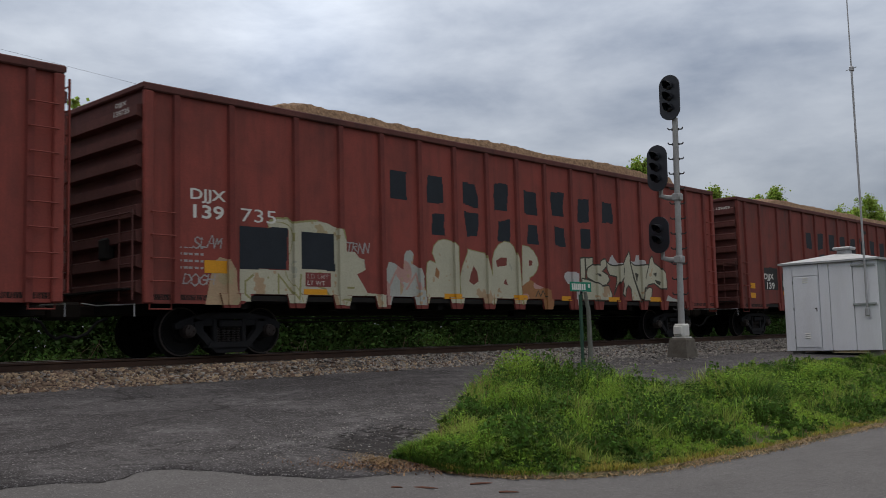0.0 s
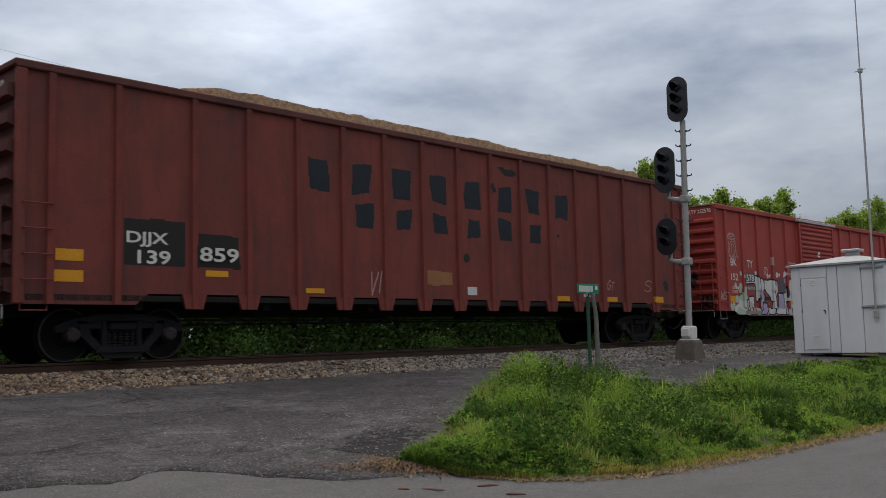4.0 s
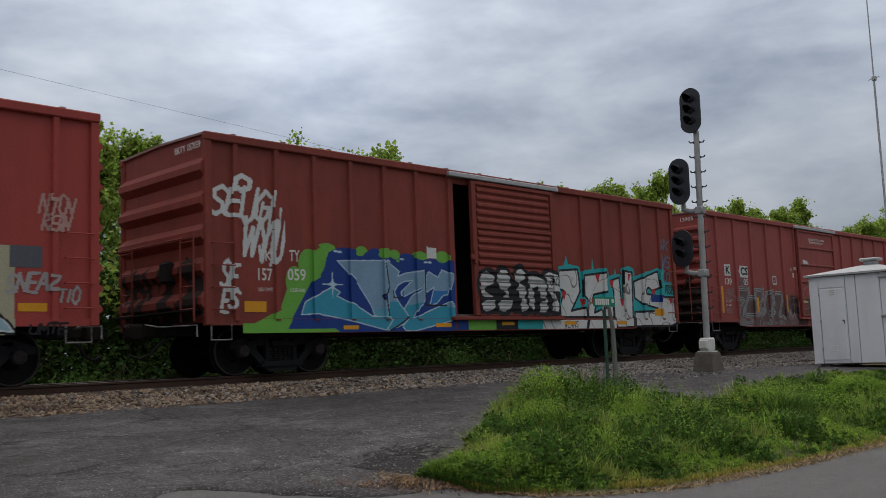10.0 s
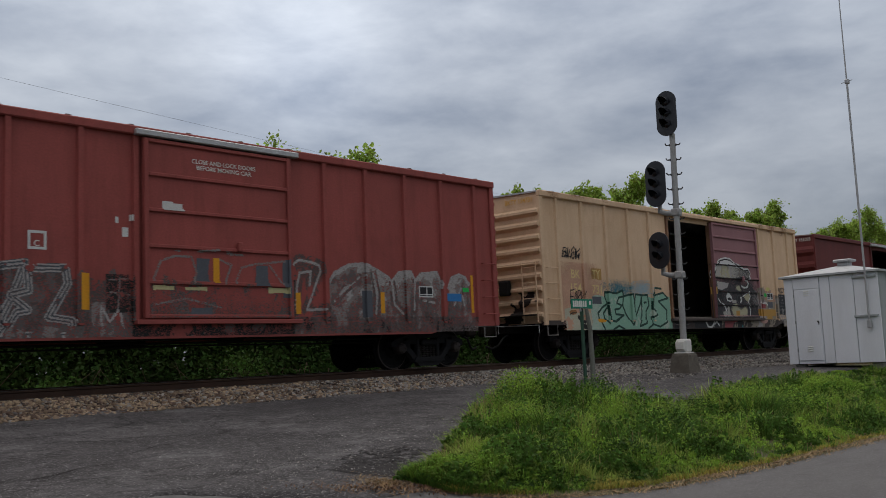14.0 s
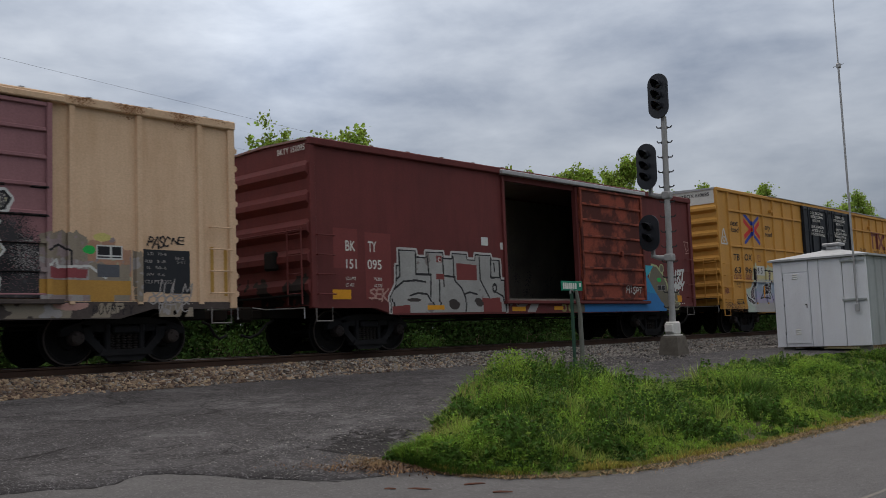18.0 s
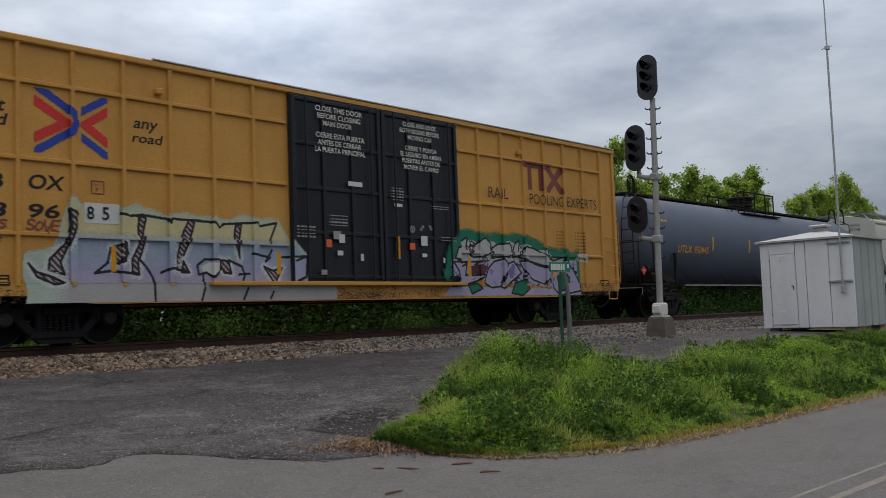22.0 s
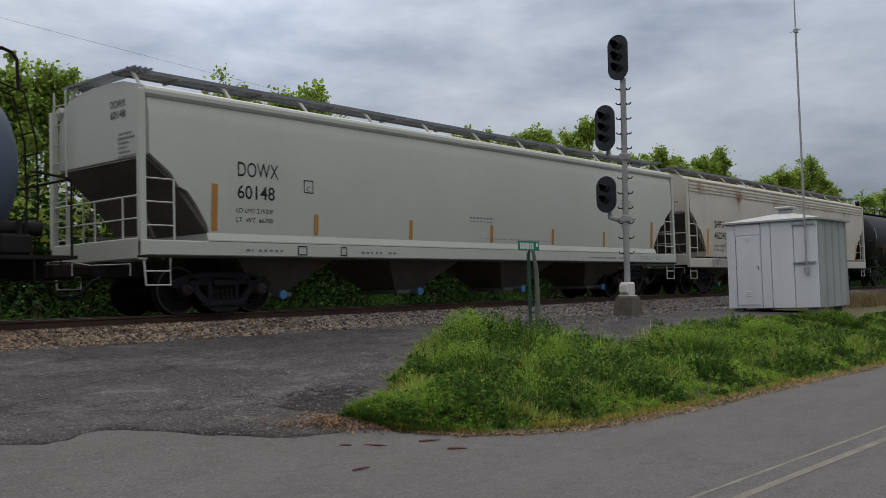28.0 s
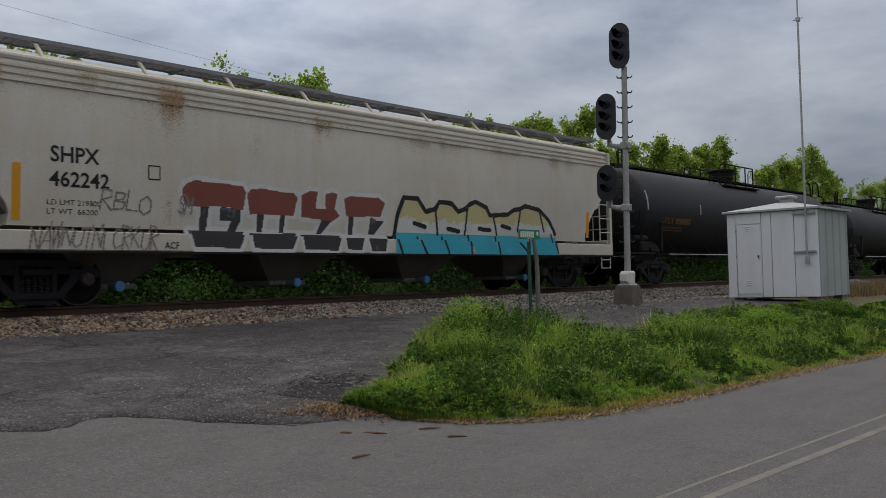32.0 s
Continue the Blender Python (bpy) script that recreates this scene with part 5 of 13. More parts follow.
cream = surf("faded_cream", (0.74, 0.54, 0.365), (0.63, 0.45, 0.29), 0.5, 30, 0.75, streak=0.5, dirt=(0.38, 0.2, 0.09), contrast=0.2)
purple = surf("faded_purple", (0.33, 0.17, 0.185), (0.26, 0.13, 0.14), 0.5, 30, 0.75, streak=0.3, dirt=(0.12, 0.06, 0.06))
red_h = surf("dark_maroon", (0.158, 0.035, 0.033), (0.118, 0.028, 0.027), 0.5, 30, 0.7, streak=0.6, dirt=(0.06, 0.016, 0.014), contrast=0.2)
rust_door = surf("rusty_door_red", (0.30, 0.07, 0.04), (0.085, 0.022, 0.016), 1.5, 25, 0.8, streak=0.3, dirt=(0.06, 0.02, 0.015), contrast=0.06)
yellow_i = surf("faded_yellow_paint", (0.60, 0.315, 0.07), (0.51, 0.265, 0.055), 0.5, 40, 0.6, streak=0.35, dirt=(0.30, 0.13, 0.025), contrast=0.2)
tank_grey = surf("blue_black_tank", (0.092, 0.119, 0.172), (0.075, 0.098, 0.142), 0.4, 60, 0.68, spec=0.35, streak=0.2, dirt=(0.04, 0.04, 0.042))
tank_black = surf("black_tank", (0.012, 0.0135, 0.016), (0.008, 0.009, 0.011), 0.5, 60, 0.55, spec=0.25, streak=0.3, dirt=(0.035, 0.03, 0.028))
hop_a = surf("pale_grey_paint", (0.535, 0.55, 0.50), (0.475, 0.487, 0.44), 0.3, 60, 0.55, streak=0.2, dirt=(0.40, 0.40, 0.35), contrast=0.2)
hop_b = surf("stained_grey_paint", (0.60, 0.58, 0.52), (0.52, 0.50, 0.44), 0.4, 50, 0.6, streak=0.5, dirt=(0.48, 0.38, 0.24), contrast=0.2)
# one colour for dust and for the shade beneath the hopper body
hop_under = surf("dusty_shaded_underside", (0.17, 0.15, 0.132), (0.10, 0.088, 0.078), 1.0, 40, 0.8, streak=0.3)
post_rust = surf("rusted_door_post", (0.30, 0.17, 0.10), (0.12, 0.055, 0.03), 1.5, 25, 0.8, streak=0.4)
sooty_sill = surf("sooty_sill", (0.105, 0.085, 0.078), (0.05, 0.042, 0.04), 1.2, 25, 0.85, streak=0.3)
gate_steel = surf("dusty_gate_steel", (0.24, 0.24, 0.235), (0.12, 0.118, 0.112), 2, 30, 0.75)
cap_blue = surf("blue_cap_paint", (0.10, 0.28, 0.55), (0.07, 0.2, 0.4), 3, 30, 0.6)
roof_red = surf("roof_red", (0.2, 0.06, 0.05), (0.3, 0.25, 0.22), 1.0, 30, 0.7)

car_a = chip_car(-13.55, 20.4, red_a, 11.0, POST_G, "weathered oxide-red gondola car heaped with wood chips")
car_b = chip_car(8.30, 20.5, red_a, 4.0, POST_G, "oxide-red gondola with cream graffiti and dark patches")
car_c = chip_car(30.60, 20.4, red_b, 8.0, [0.56, 1.70] + [3.16 + 1.158 * k for k in range(13)] + [18.61, 19.78], "soot-stained red gondola heaped with wood chips")
car_d = boxcar("boxcar", 53.02, 15.76, 4.425, red_d, POST_B, (6.30, 9.52), "ribs", None, "bright red boxcar with silver and blue graffiti", 9, roof_mat=roof_red)
car_e = boxcar("boxcar", 70.78, 15.80, 4.425, red_e, POST_E, (6.91, 9.97), "ribs", (6.34, 9.4), "brown-red boxcar with large blue graffiti, door ajar", 5, roof_mat=roof_red)
car_f = boxcar("boxcar", 88.48, 15.76, 4.43, red_f, POST_B, (6.38, 9.52), "panels", None, "plum-red boxcar with grey faded graffiti along its foot", 9, roof_mat=roof_red)
car_g = boxcar("boxcar", 106.10, 15.82, 4.43, cream, [0.72, 1.86, 3.01, 4.18, 5.33, 12.67, 13.88, 15.08], (9.05, 12.3), "panels", (6.39, 9.1), "cream boxcar with open doorway and purple door", 9, sill_mat=sooty_sill, door_mat=purple, roof_mat=galv, track_mat=cream)
car_h = boxcar("boxcar", 123.75, 15.75, 4.40, red_h, [], (9.38, 12.62), "panels", (6.18, 9.34), "dark maroon boxcar with open doorway and rusty door", 5, door_mat=rust_door, roof_mat=roof_red)
car_i = hicube(141.45, yellow_i, "tall yellow boxcar with black plug doors and graffiti")
TANK_R, TANK_Z = 1.47, 2.53
car_j = tank_car(162.35, 20.0, TANK_R, TANK_Z, tank_grey, "dark blue-grey pressure tank car with yellow marks")
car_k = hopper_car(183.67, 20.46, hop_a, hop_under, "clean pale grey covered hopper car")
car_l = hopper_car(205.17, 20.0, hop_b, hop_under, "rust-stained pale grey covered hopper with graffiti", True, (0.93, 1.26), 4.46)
car_m = tank_car(226.6, 20.0, TANK_R, TANK_Z, tank_black, "grimy black tank car")
car_n = tank_car(248.3, 15.5, 1.35, 2.4, tank_black, "grimy black short tank car")


# ---- lineside things ----


stained_concrete = surf("stained_concrete", (0.19, 0.172, 0.145), (0.085, 0.075, 0.062), 4, 50, 0.95, bump=0.6, spots=0.5, dirt=(0.06, 0.05, 0.04))


def signal():
    bx, by = 22.51, 12.63
    z0 = float(rise(bx, by)) - 0.03
    e = thing("railway_signal", pose(bx, by, 0, 1.05), "silver signal mast with three black colour-light heads", "railway signal")
    g = Geo()
    lev = [(z0, 0.31), (1.1, 0.285), (1.36, 0.25), (1.41, 0.22)]
    vs = [(sx * w * 0.95, sy * w * 0.95, z) for z, w in lev for sx, sy in ((-1, -1), (1, -1), (1, 1), (-1, 1))]
    fs = [(0, 3, 2, 1), (12, 13, 14, 15)] + [(k * 4 + i, k * 4 + (i + 1) % 4, k * 4 + 4 + (i + 1) % 4, k * 4 + 4 + i) for k in range(3) for i in range(4)]
    part("foundation", g.add(vs, fs), stained_concrete, e, "stained concrete foundation block")
    b = Geo().box(-0.17, 0.17, -0.15, 0.15, 1.43, 1.78, 0.04)
    b.box(-0.2, 0.2, -0.18, 0.18, 1.40, 1.44, 0.01)
    b.box(-0.24, -0.17, -0.12, 0.12, 1.5, 1.72, 0.02)
    part("junction_base", b, white_paint, e, "white-silver cast junction base")
    m = Geo().tube([(0, 0, 1.76), (0, 0, 4.6), (0, 0, 7.25)], [0.085, 0.08, 0.075], 14)
    mast = part("mast", m, silver_paint, e, smooth=True)
    st = Geo().tube([(0, 0.17, 0), (0, 0, 0.0), (0, -0.17, 0)], 0.018, 6)
    st.tube([(0, 0.17, 0), (0, 0.2, 0.05)], 0.018, 6).tube([(0, -0.17, 0), (0, -0.2, 0.05)], 0.018, 6)
    st.box(-0.03, 0.03, -0.1, 0.1, -0.03, 0.03, 0.01)
    sme = st.mesh("mast_step", surf("dull_step_steel", (0.07, 0.07, 0.072), (0.04, 0.04, 0.04), 3, 40, 0.7, 0.2))
    for k in range(13):
        o = part("mast_step", sme, None, mast, at=(0, 0, 2.15 + 0.4 * k))
        o.rotation_euler = (0, 0, radians(30))
    heads = [(0.02, 0.06, 7.80, 3, 1.22), (-0.08, 0.44, 5.93, 3, 1.24), (-0.08, 0.44, 4.14, 2, 0.98)]
    for dx, dy, z, n, h in heads:
        w = 0.30
        x = dx - 0.16
        poly = [(dy + w * math.cos(a), z + (h / 2 - w) * (1 if math.sin(a) > 0 else -1) + w * math.sin(a)) for a in np.linspace(0.001, 2 * math.pi + 0.001, 33)[:-1]]
        hd = part("signal_head", Geo().prism(poly, x - 0.02, x + 0.02, "x"), black_paint, e, "black oval backing plate")
        hb = Geo().box(x + 0.02, x + 0.2, dy - 0.15, dy + 0.15, z - h * 0.36, z + h * 0.36, 0.03)
        part("lamp_case", hb, black_paint, hd)
        for k in range(n):
            zl = z + (k - (n - 1) / 2) * 0.30
            part("lens", Geo().lathe([(x - 0.03, 0.10), (x - 0.05, 0.07), (x - 0.055, 0.01)], 16, "x", (0, dy, zl)), lens_glass, hd, smooth=True)
            hood = Geo()
            arc = np.linspace(-0.35, math.pi + 0.35, 15)
            vs = []
            for a in arc:
                d = 0.30 * (0.35 + 0.65 * max(math.sin(a), 0.0))
                for xx, r in ((x - 0.02, 0.125), (x - 0.02 - d, 0.12), (x - 0.02 - d, 0.113), (x - 0.02, 0.118)):
                    vs.append((xx, dy + r * math.cos(a), zl + r * math.sin(a)))
            fs = [(i * 4 + j, i * 4 + (j + 1) % 4, i * 4 + 4 + (j + 1) % 4, i * 4 + 4 + j) for i in range(len(arc) - 1) for j in range(4)]
            part("hood", hood.add(vs, fs), black_paint, hd, smooth=True)
        if dy > 0.2:
            arm = Geo().tube([(0.0, 0.0, z - h / 2 - 0.18), (0, dy * 0.6, z - h / 2 - 0.18), (dx, dy, z - h / 2 - 0.12), (dx, dy, z - h / 2 + 0.12)], 0.075, 10)
            arm.box(-0.11, 0.11, -0.12, 0.12, z - h / 2 - 0.28, z - h / 2 - 0.08, 0.03)
            part("bracket_arm", arm, silver_paint, e, smooth=True)
        else:
            part("bracket_arm", Geo().tube([(0, 0, 7.2), (dx, dy, 7.4)], 0.06, 10), silver_paint, e)


def shed():
    x0, x1, y0, y1, z0, z1 = 25.0, 27.41, 8.42, 10.88, 0.98, 3.27
    e = thing("signal_bungalow", pose(x0, y0, 0), "silver-painted metal equipment shed with low hipped roof", "shed")
    W, D = y1 - y0, x1 - x0
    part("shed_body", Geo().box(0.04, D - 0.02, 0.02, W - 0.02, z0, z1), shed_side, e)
    # front panels: narrow, door bay, narrow, plain, plain
    cuts = [0, 0.62, 1.23, 1.50, 2.20, W]
    for a, b in zip(cuts[:-1], cuts[1:]):
        part("front_panel", Geo().box(0.0, 0.045, a + 0.008, b - 0.008, z0, z1 - 0.01, 0.008), shed_paint, e)
    door = part("door", Geo().box(-0.025, 0.0, 1.52, 2.18, z0 + 0.09, z1 - 0.34, 0.008), shed_paint, e, "grey metal door with louvred vents")
    part("door_header", Geo().box(-0.018, 0.0, 1.50, 2.2, z1 - 0.31, z1 - 0.02, 0.006), shed_paint, e)
    for z in (z0 + 0.32, z1 - 0.5):
        for k in range(3):
            part("louvre", Geo().prism([(-0.025, z + 0.055 * k), (-0.045, z + 0.055 * k + 0.01), (-0.025, z + 0.055 * k + 0.035)], 1.78, 1.92), white_paint, door)
    part("door_handle", Geo().box(-0.045, -0.025, 1.565, 1.585, 2.0, 2.1, 0.006), grime, door)
    part("door_handle", Geo().tube([(-0.05, 1.575, 2.1), (-0.08, 1.60, 2.08)], 0.012, 6), grime, door)
    for z in (1.3, 2.05, 2.75):
        part("hinge", Geo().lathe([(z, 0.015), (z + 0.08, 0.015)], 8, "z", (-0.03, 2.19, 0)), shed_side, door)
    for z in (z1 - 0.14, z1 - 1.14):
        part("mast_bracket", Geo().box(-0.06, -0.0, 0.05, 0.64, z, z + 0.055, 0.008), shed_side, e, "dark steel mast bracket")
    for k in range(5):
        x = 0.12 + k * (D - 0.24) / 4
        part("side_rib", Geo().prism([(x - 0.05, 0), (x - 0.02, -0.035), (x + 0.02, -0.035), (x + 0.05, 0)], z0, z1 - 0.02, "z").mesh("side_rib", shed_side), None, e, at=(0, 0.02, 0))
    ov = 0.09
    r = Geo()
    c = (D / 2, W / 2, z1 + 0.30)
    lo = [(-ov, -ov, z1), (D + ov, -ov, z1), (D + ov, W + ov, z1), (-ov, W + ov, z1)]
    hi = [(x, y, z1 + 0.05) for x, y, _ in lo]
    top = [(D / 2 - 0.12, W / 2 - 0.12, c[2]), (D / 2 + 0.12, W / 2 - 0.12, c[2]), (D / 2 + 0.12, W / 2 + 0.12, c[2]), (D / 2 - 0.12, W / 2 + 0.12, c[2])]
    r.add(lo + hi + top, [(0, 3, 2, 1), (8, 9, 10, 11)] + [(i, (i + 1) % 4, 4 + (i + 1) % 4, 4 + i) for i in range(4)] + [(4 + i, 4 + (i + 1) % 4, 8 + (i + 1) % 4, 8 + i) for i in range(4)])
    roof = part("roof", r, surf("weathered_roof_sheet", (0.52, 0.54, 0.55), (0.38, 0.39, 0.39), 1.2, 40, 0.6, 0.2, streak=0.4), e, "low hipped sheet roof")
    v = Geo().box(D / 2 - 0.15, D / 2 + 0.15, W / 2 - 0.15, W / 2 + 0.15, c[2] - 0.02, c[2] + 0.09, 0.02)
    v.box(D / 2 - 0.22, D / 2 + 0.22, W / 2 - 0.24, W / 2 + 0.24, c[2] + 0.09, c[2] + 0.17, 0.025)
    part("roof_vent", v, galv, roof)
    for x in (0.12, D - 0.35):
        for y in (0.1, W - 0.35):
            part("foot_block", Geo().box(x, x + 0.25, y, y + 0.25, float(rise(x0 + x, y0 + y)) - 0.15, z0, 0.02), concrete, e)
    a = thing("antenna_mast", pose(x0 - 0.09, 8.69, 0), "slender grey radio antenna mast clamped to the shed", "antenna")
    part("pole", Geo().tube([(0, 0, 1.95), (0.0, 0, 8.25)], 0.028, 8), galv, a, smooth=True)
    part("clamp", Geo().box(-0.04, 0.08, -0.05, 0.05, 8.18, 8.3, 0.015), galv, a)
    part("clamp", Geo().box(-0.05, 0.06, -0.05, 0.05, 1.85, 2.05, 0.015), galv, a)
    part("whip", Geo().tube([(0, 0, 8.3), (0, 0, 12.4)], [0.02, 0.009], 6), galv, a)
    part("radial", Geo().tube([(0, -0.14, 8.26), (0, 0.14, 8.22)], 0.009, 5), galv, a)


def street_sign():
    x, y = 15.56, 10.9
    z0 = float(rise(x, y)) - 0.1
    e = thing("street_sign", pose(x, y, 0), "green street name sign on a green channel post", "street sign")
    u = [(-0.035, 0.02), (-0.03, -0.02), (0.03, -0.02), (0.035, 0.02), (0.022, 0.02), (0.018, -0.008), (-0.018, -0.008), (-0.022, 0.02)]
    part("post", Geo().prism(u, z0, 2.43, "z"), post_green, e)
    p = part("name_plate", Geo().box(-0.34, 0.38, -0.008, 0.008, 2.42, 2.61, 0.004), sign_green, e, "green plate with white lettering bars")
    for k, w in enumerate((0.05, 0.055, 0.05, 0.055, 0.045, 0.045, 0.05)):
        part("lettering_bar", Geo().box(-0.29 + 0.068 * k, -0.29 + 0.068 * k + w, -0.0125, -0.0085, 2.455, 2.575), white_paint, p)
    part("lettering_bar", Geo().box(0.26, 0.33, -0.0125, -0.0085, 2.50, 2.575), white_paint, p)
    part("bracket", Geo().box(-0.05, 0.05, -0.02, 0.02, 2.36, 2.44, 0.01), galv, e)
    q = thing("wooden_stake", pose(x + 0.15, y - 0.06, 0), "grey weathered leaning stake behind the sign post", "post")
    part("stake", Geo().tube([(0, 0, z0), (0.03, 0, 1.3), (0.02, 0, 2.0), (-0.07, 0, 2.42)], [0.05, 0.05, 0.045, 0.035], 8), surf("weathered_grey_wood", (0.2, 0.2, 0.18), (0.12, 0.13, 0.11), 4, 30, 0.9), q, smooth=True)


wire_grey = plain("weathered_wire", (0.10, 0.10, 0.11), 0.7)


def wires():
    for k, dz in enumerate((0.0, -0.9)):
        g = Geo()
        pts = [(x, 25.0 + 0.6 * k, 10.05 - 0.066 * x + 0.0002 * x * x + dz) for x in range(-60, 91, 6)]
        g.tube(pts, 0.0035, 5)
        part("overhead_wire", g, wire_grey).name = "overhead_wire"
        tagged(bpy.data.objects["overhead_wire" if k == 0 else "overhead_wire.001"], "thin dark overhead utility wire", "wire", "overhead wires")
    for x in (-60, 90):
        e = thing("utility_pole", pose(x, 25.3, 0), "plain brown wooden utility pole among trees", "utility pole", "utility poles")
        h = 10.05 - 0.066 * x + 0.0002 * x * x + 0.3
        part("pole", Geo().tube([(0, 0, 0.2), (0, 0, h)], [0.16, 0.12], 10), bark, e, smooth=True)


signal()
shed()
street_sign()
wires()

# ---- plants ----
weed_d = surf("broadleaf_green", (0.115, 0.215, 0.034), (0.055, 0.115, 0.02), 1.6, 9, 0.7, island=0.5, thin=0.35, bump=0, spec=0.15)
# dark weed green, deepened to stand for shade in the hollows
weed_c = surf("dark_shaded_weed_green", (0.075, 0.15, 0.026), (0.034, 0.072, 0.014), 1.6, 9, 0.6, island=0.5, thin=0.25, bump=0, spec=0.1)
turf = surf("yellowed_turf", (0.46, 0.36, 0.085), (0.28, 0.26, 0.055), 1.5, 20, 0.8, island=0.45, thin=0.3, bump=0)


def leaf_cloud(points, size, rng, flat=0.5, wide=0.55):
    """Small pointed leaves at the given places, each a folded pair of triangles."""
    n = len(points)
    s = rng.uniform(0.6, 1.3, (n, 1)) * size
    a = rng.normal(size=(n, 3))
    a[:, 2] *= flat
    a /= np.linalg.norm(a, axis=1, keepdims=True) + 1e-9
    b = np.cross(a, rng.normal(size=(n, 3)))
    b /= np.linalg.norm(b, axis=1, keepdims=True) + 1e-9
    c = np.cross(a, b)
    tip, base = points + a * s, points - a * s * 0.9
    l = points + b * s * wide + c * s * 0.12
    r = points - b * s * wide + c * s * 0.12
    v = np.stack([base, l, tip, r], 1).reshape(-1, 3)
    i = np.arange(n)[:, None] * 4
    f = np.concatenate([i + [0, 1, 2], i + [0, 2, 3]], 1).reshape(-1, 3)
    return v, f


def blades(x, y, z, h, w, rng, lean=0.35):
    """Bent grass blades: two stacked quads narrowing to a tip."""
    n = len(x)
    a = rng.random(n) * 6.283
    d = np.stack([np.cos(a), np.sin(a), 0 * a], 1)
    side = np.stack([-d[:, 1], d[:, 0], 0 * a], 1) * w[:, None]
    k = (rng.random(n) * lean * h)[:, None] * d
    p = np.stack([x, y, z], 1)
    up = np.stack([0 * h, 0 * h, h], 1)
    mid, tip = p + up * 0.55 + k * 0.4, p + up * 0.96 + k
    v = np.stack([p - side, p + side, mid + side * 0.8, mid - side * 0.8, tip], 1).reshape(-1, 3)
    i = np.arange(n)[:, None] * 5
    f = np.concatenate([i + [0, 1, 2], i + [0, 2, 3], i + [3, 2, 4]], 1).reshape(-1, 3)
    return v, f


BACK_X, BACK_Y = [7.3, 8.0, 8.8, 10.2, 11.4, 12.6, 13.6, 14.4, 14.9, 15.3, 15.8, 16.4, 17.2, 18.0, 21.0, 23.2, 24.0, 24.6, 25.0, 27.5, 28.0, 45], [7.8, 8.0, 8.4, 9.4, 10.3, 10.9, 10.9, 10.7, 10.2, 9.3, 8.95, 8.9, 9.2, 9.7, 10.0, 9.0, 8.8, 8.8, 8.2, 8.1, 8.3, 9.0]
RIDGE_X, RIDGE_H = [7.0, 8.2, 8.8, 10.6, 11.6, 12.0, 12.4, 12.8, 13.7, 14.0, 14.3, 14.6, 14.9, 15.2, 15.6, 16.0, 17.0, 18.0, 19.3, 21.6, 22.4, 24.0, 24.6, 25.2, 26.0, 30], [0.12, 0.24, 0.33, 0.36, 0.37, 0.43, 0.52, 0.66, 0.66, 0.48, 0.46, 0.60, 0.45, 0.22, 0.40, 0.55, 0.46, 0.39, 0.31, 0.28, 0.12, 0.06, 0.27, 0.23, 0.10, 0.10]


def verge_height(x, y):
    """How tall the weeds stand: low turf by the road, lumpy growth behind it, and a taller uneven ridge at the back."""
    yf, yb = np.interp(x, *WEED_FRONT), np.interp(x, BACK_X, BACK_Y)
    depth = np.clip((y - yf) / np.maximum(yb - yf, 0.3), 0, 1)
    lump = 0.5 + 0.5 * np.sin(x * 2.3 + 0.9 * np.sin(y * 2.1)) * np.cos(y * 2.1 + 0.4 * x)
    body = 0.20 + 0.26 * lump ** 1.3
    body = body * np.interp(x, [7.3, 8.6, 10.2, 12, 20, 24, 30], [0.75, 0.9, 1.0, 1.1, 1.0, 0.8, 0.5])
    ridge = np.interp(x, RIDGE_X, RIDGE_H)
    k = np.clip((depth - 0.42) / 0.38, 0, 1) ** 1.3
    h = body * (1 - k) + ridge * k
    for cx, cy, r, a in ((12.3, 7.2, 0.55, 0.20), (11.0, 8.2, 0.8, 0.12), (10.2, 7.0, 0.6, 0.10), (16.4, 7.4, 0.9, 0.12), (20.8, 7.6, 1.0, 0.06)):
        h = h + a * np.exp(-((x - cx) ** 2 + (y - cy) ** 2) / r ** 2)
    front = np.clip((y - yf - 0.06) / np.interp(x, [7.5, 9, 12, 20], [0.35, 0.6, 0.95, 0.9]), 0, 1)
    return h * (0.12 + 0.88 * front ** 1.1) * np.clip((yb - y) / 0.25, 0, 1) ** 0.5


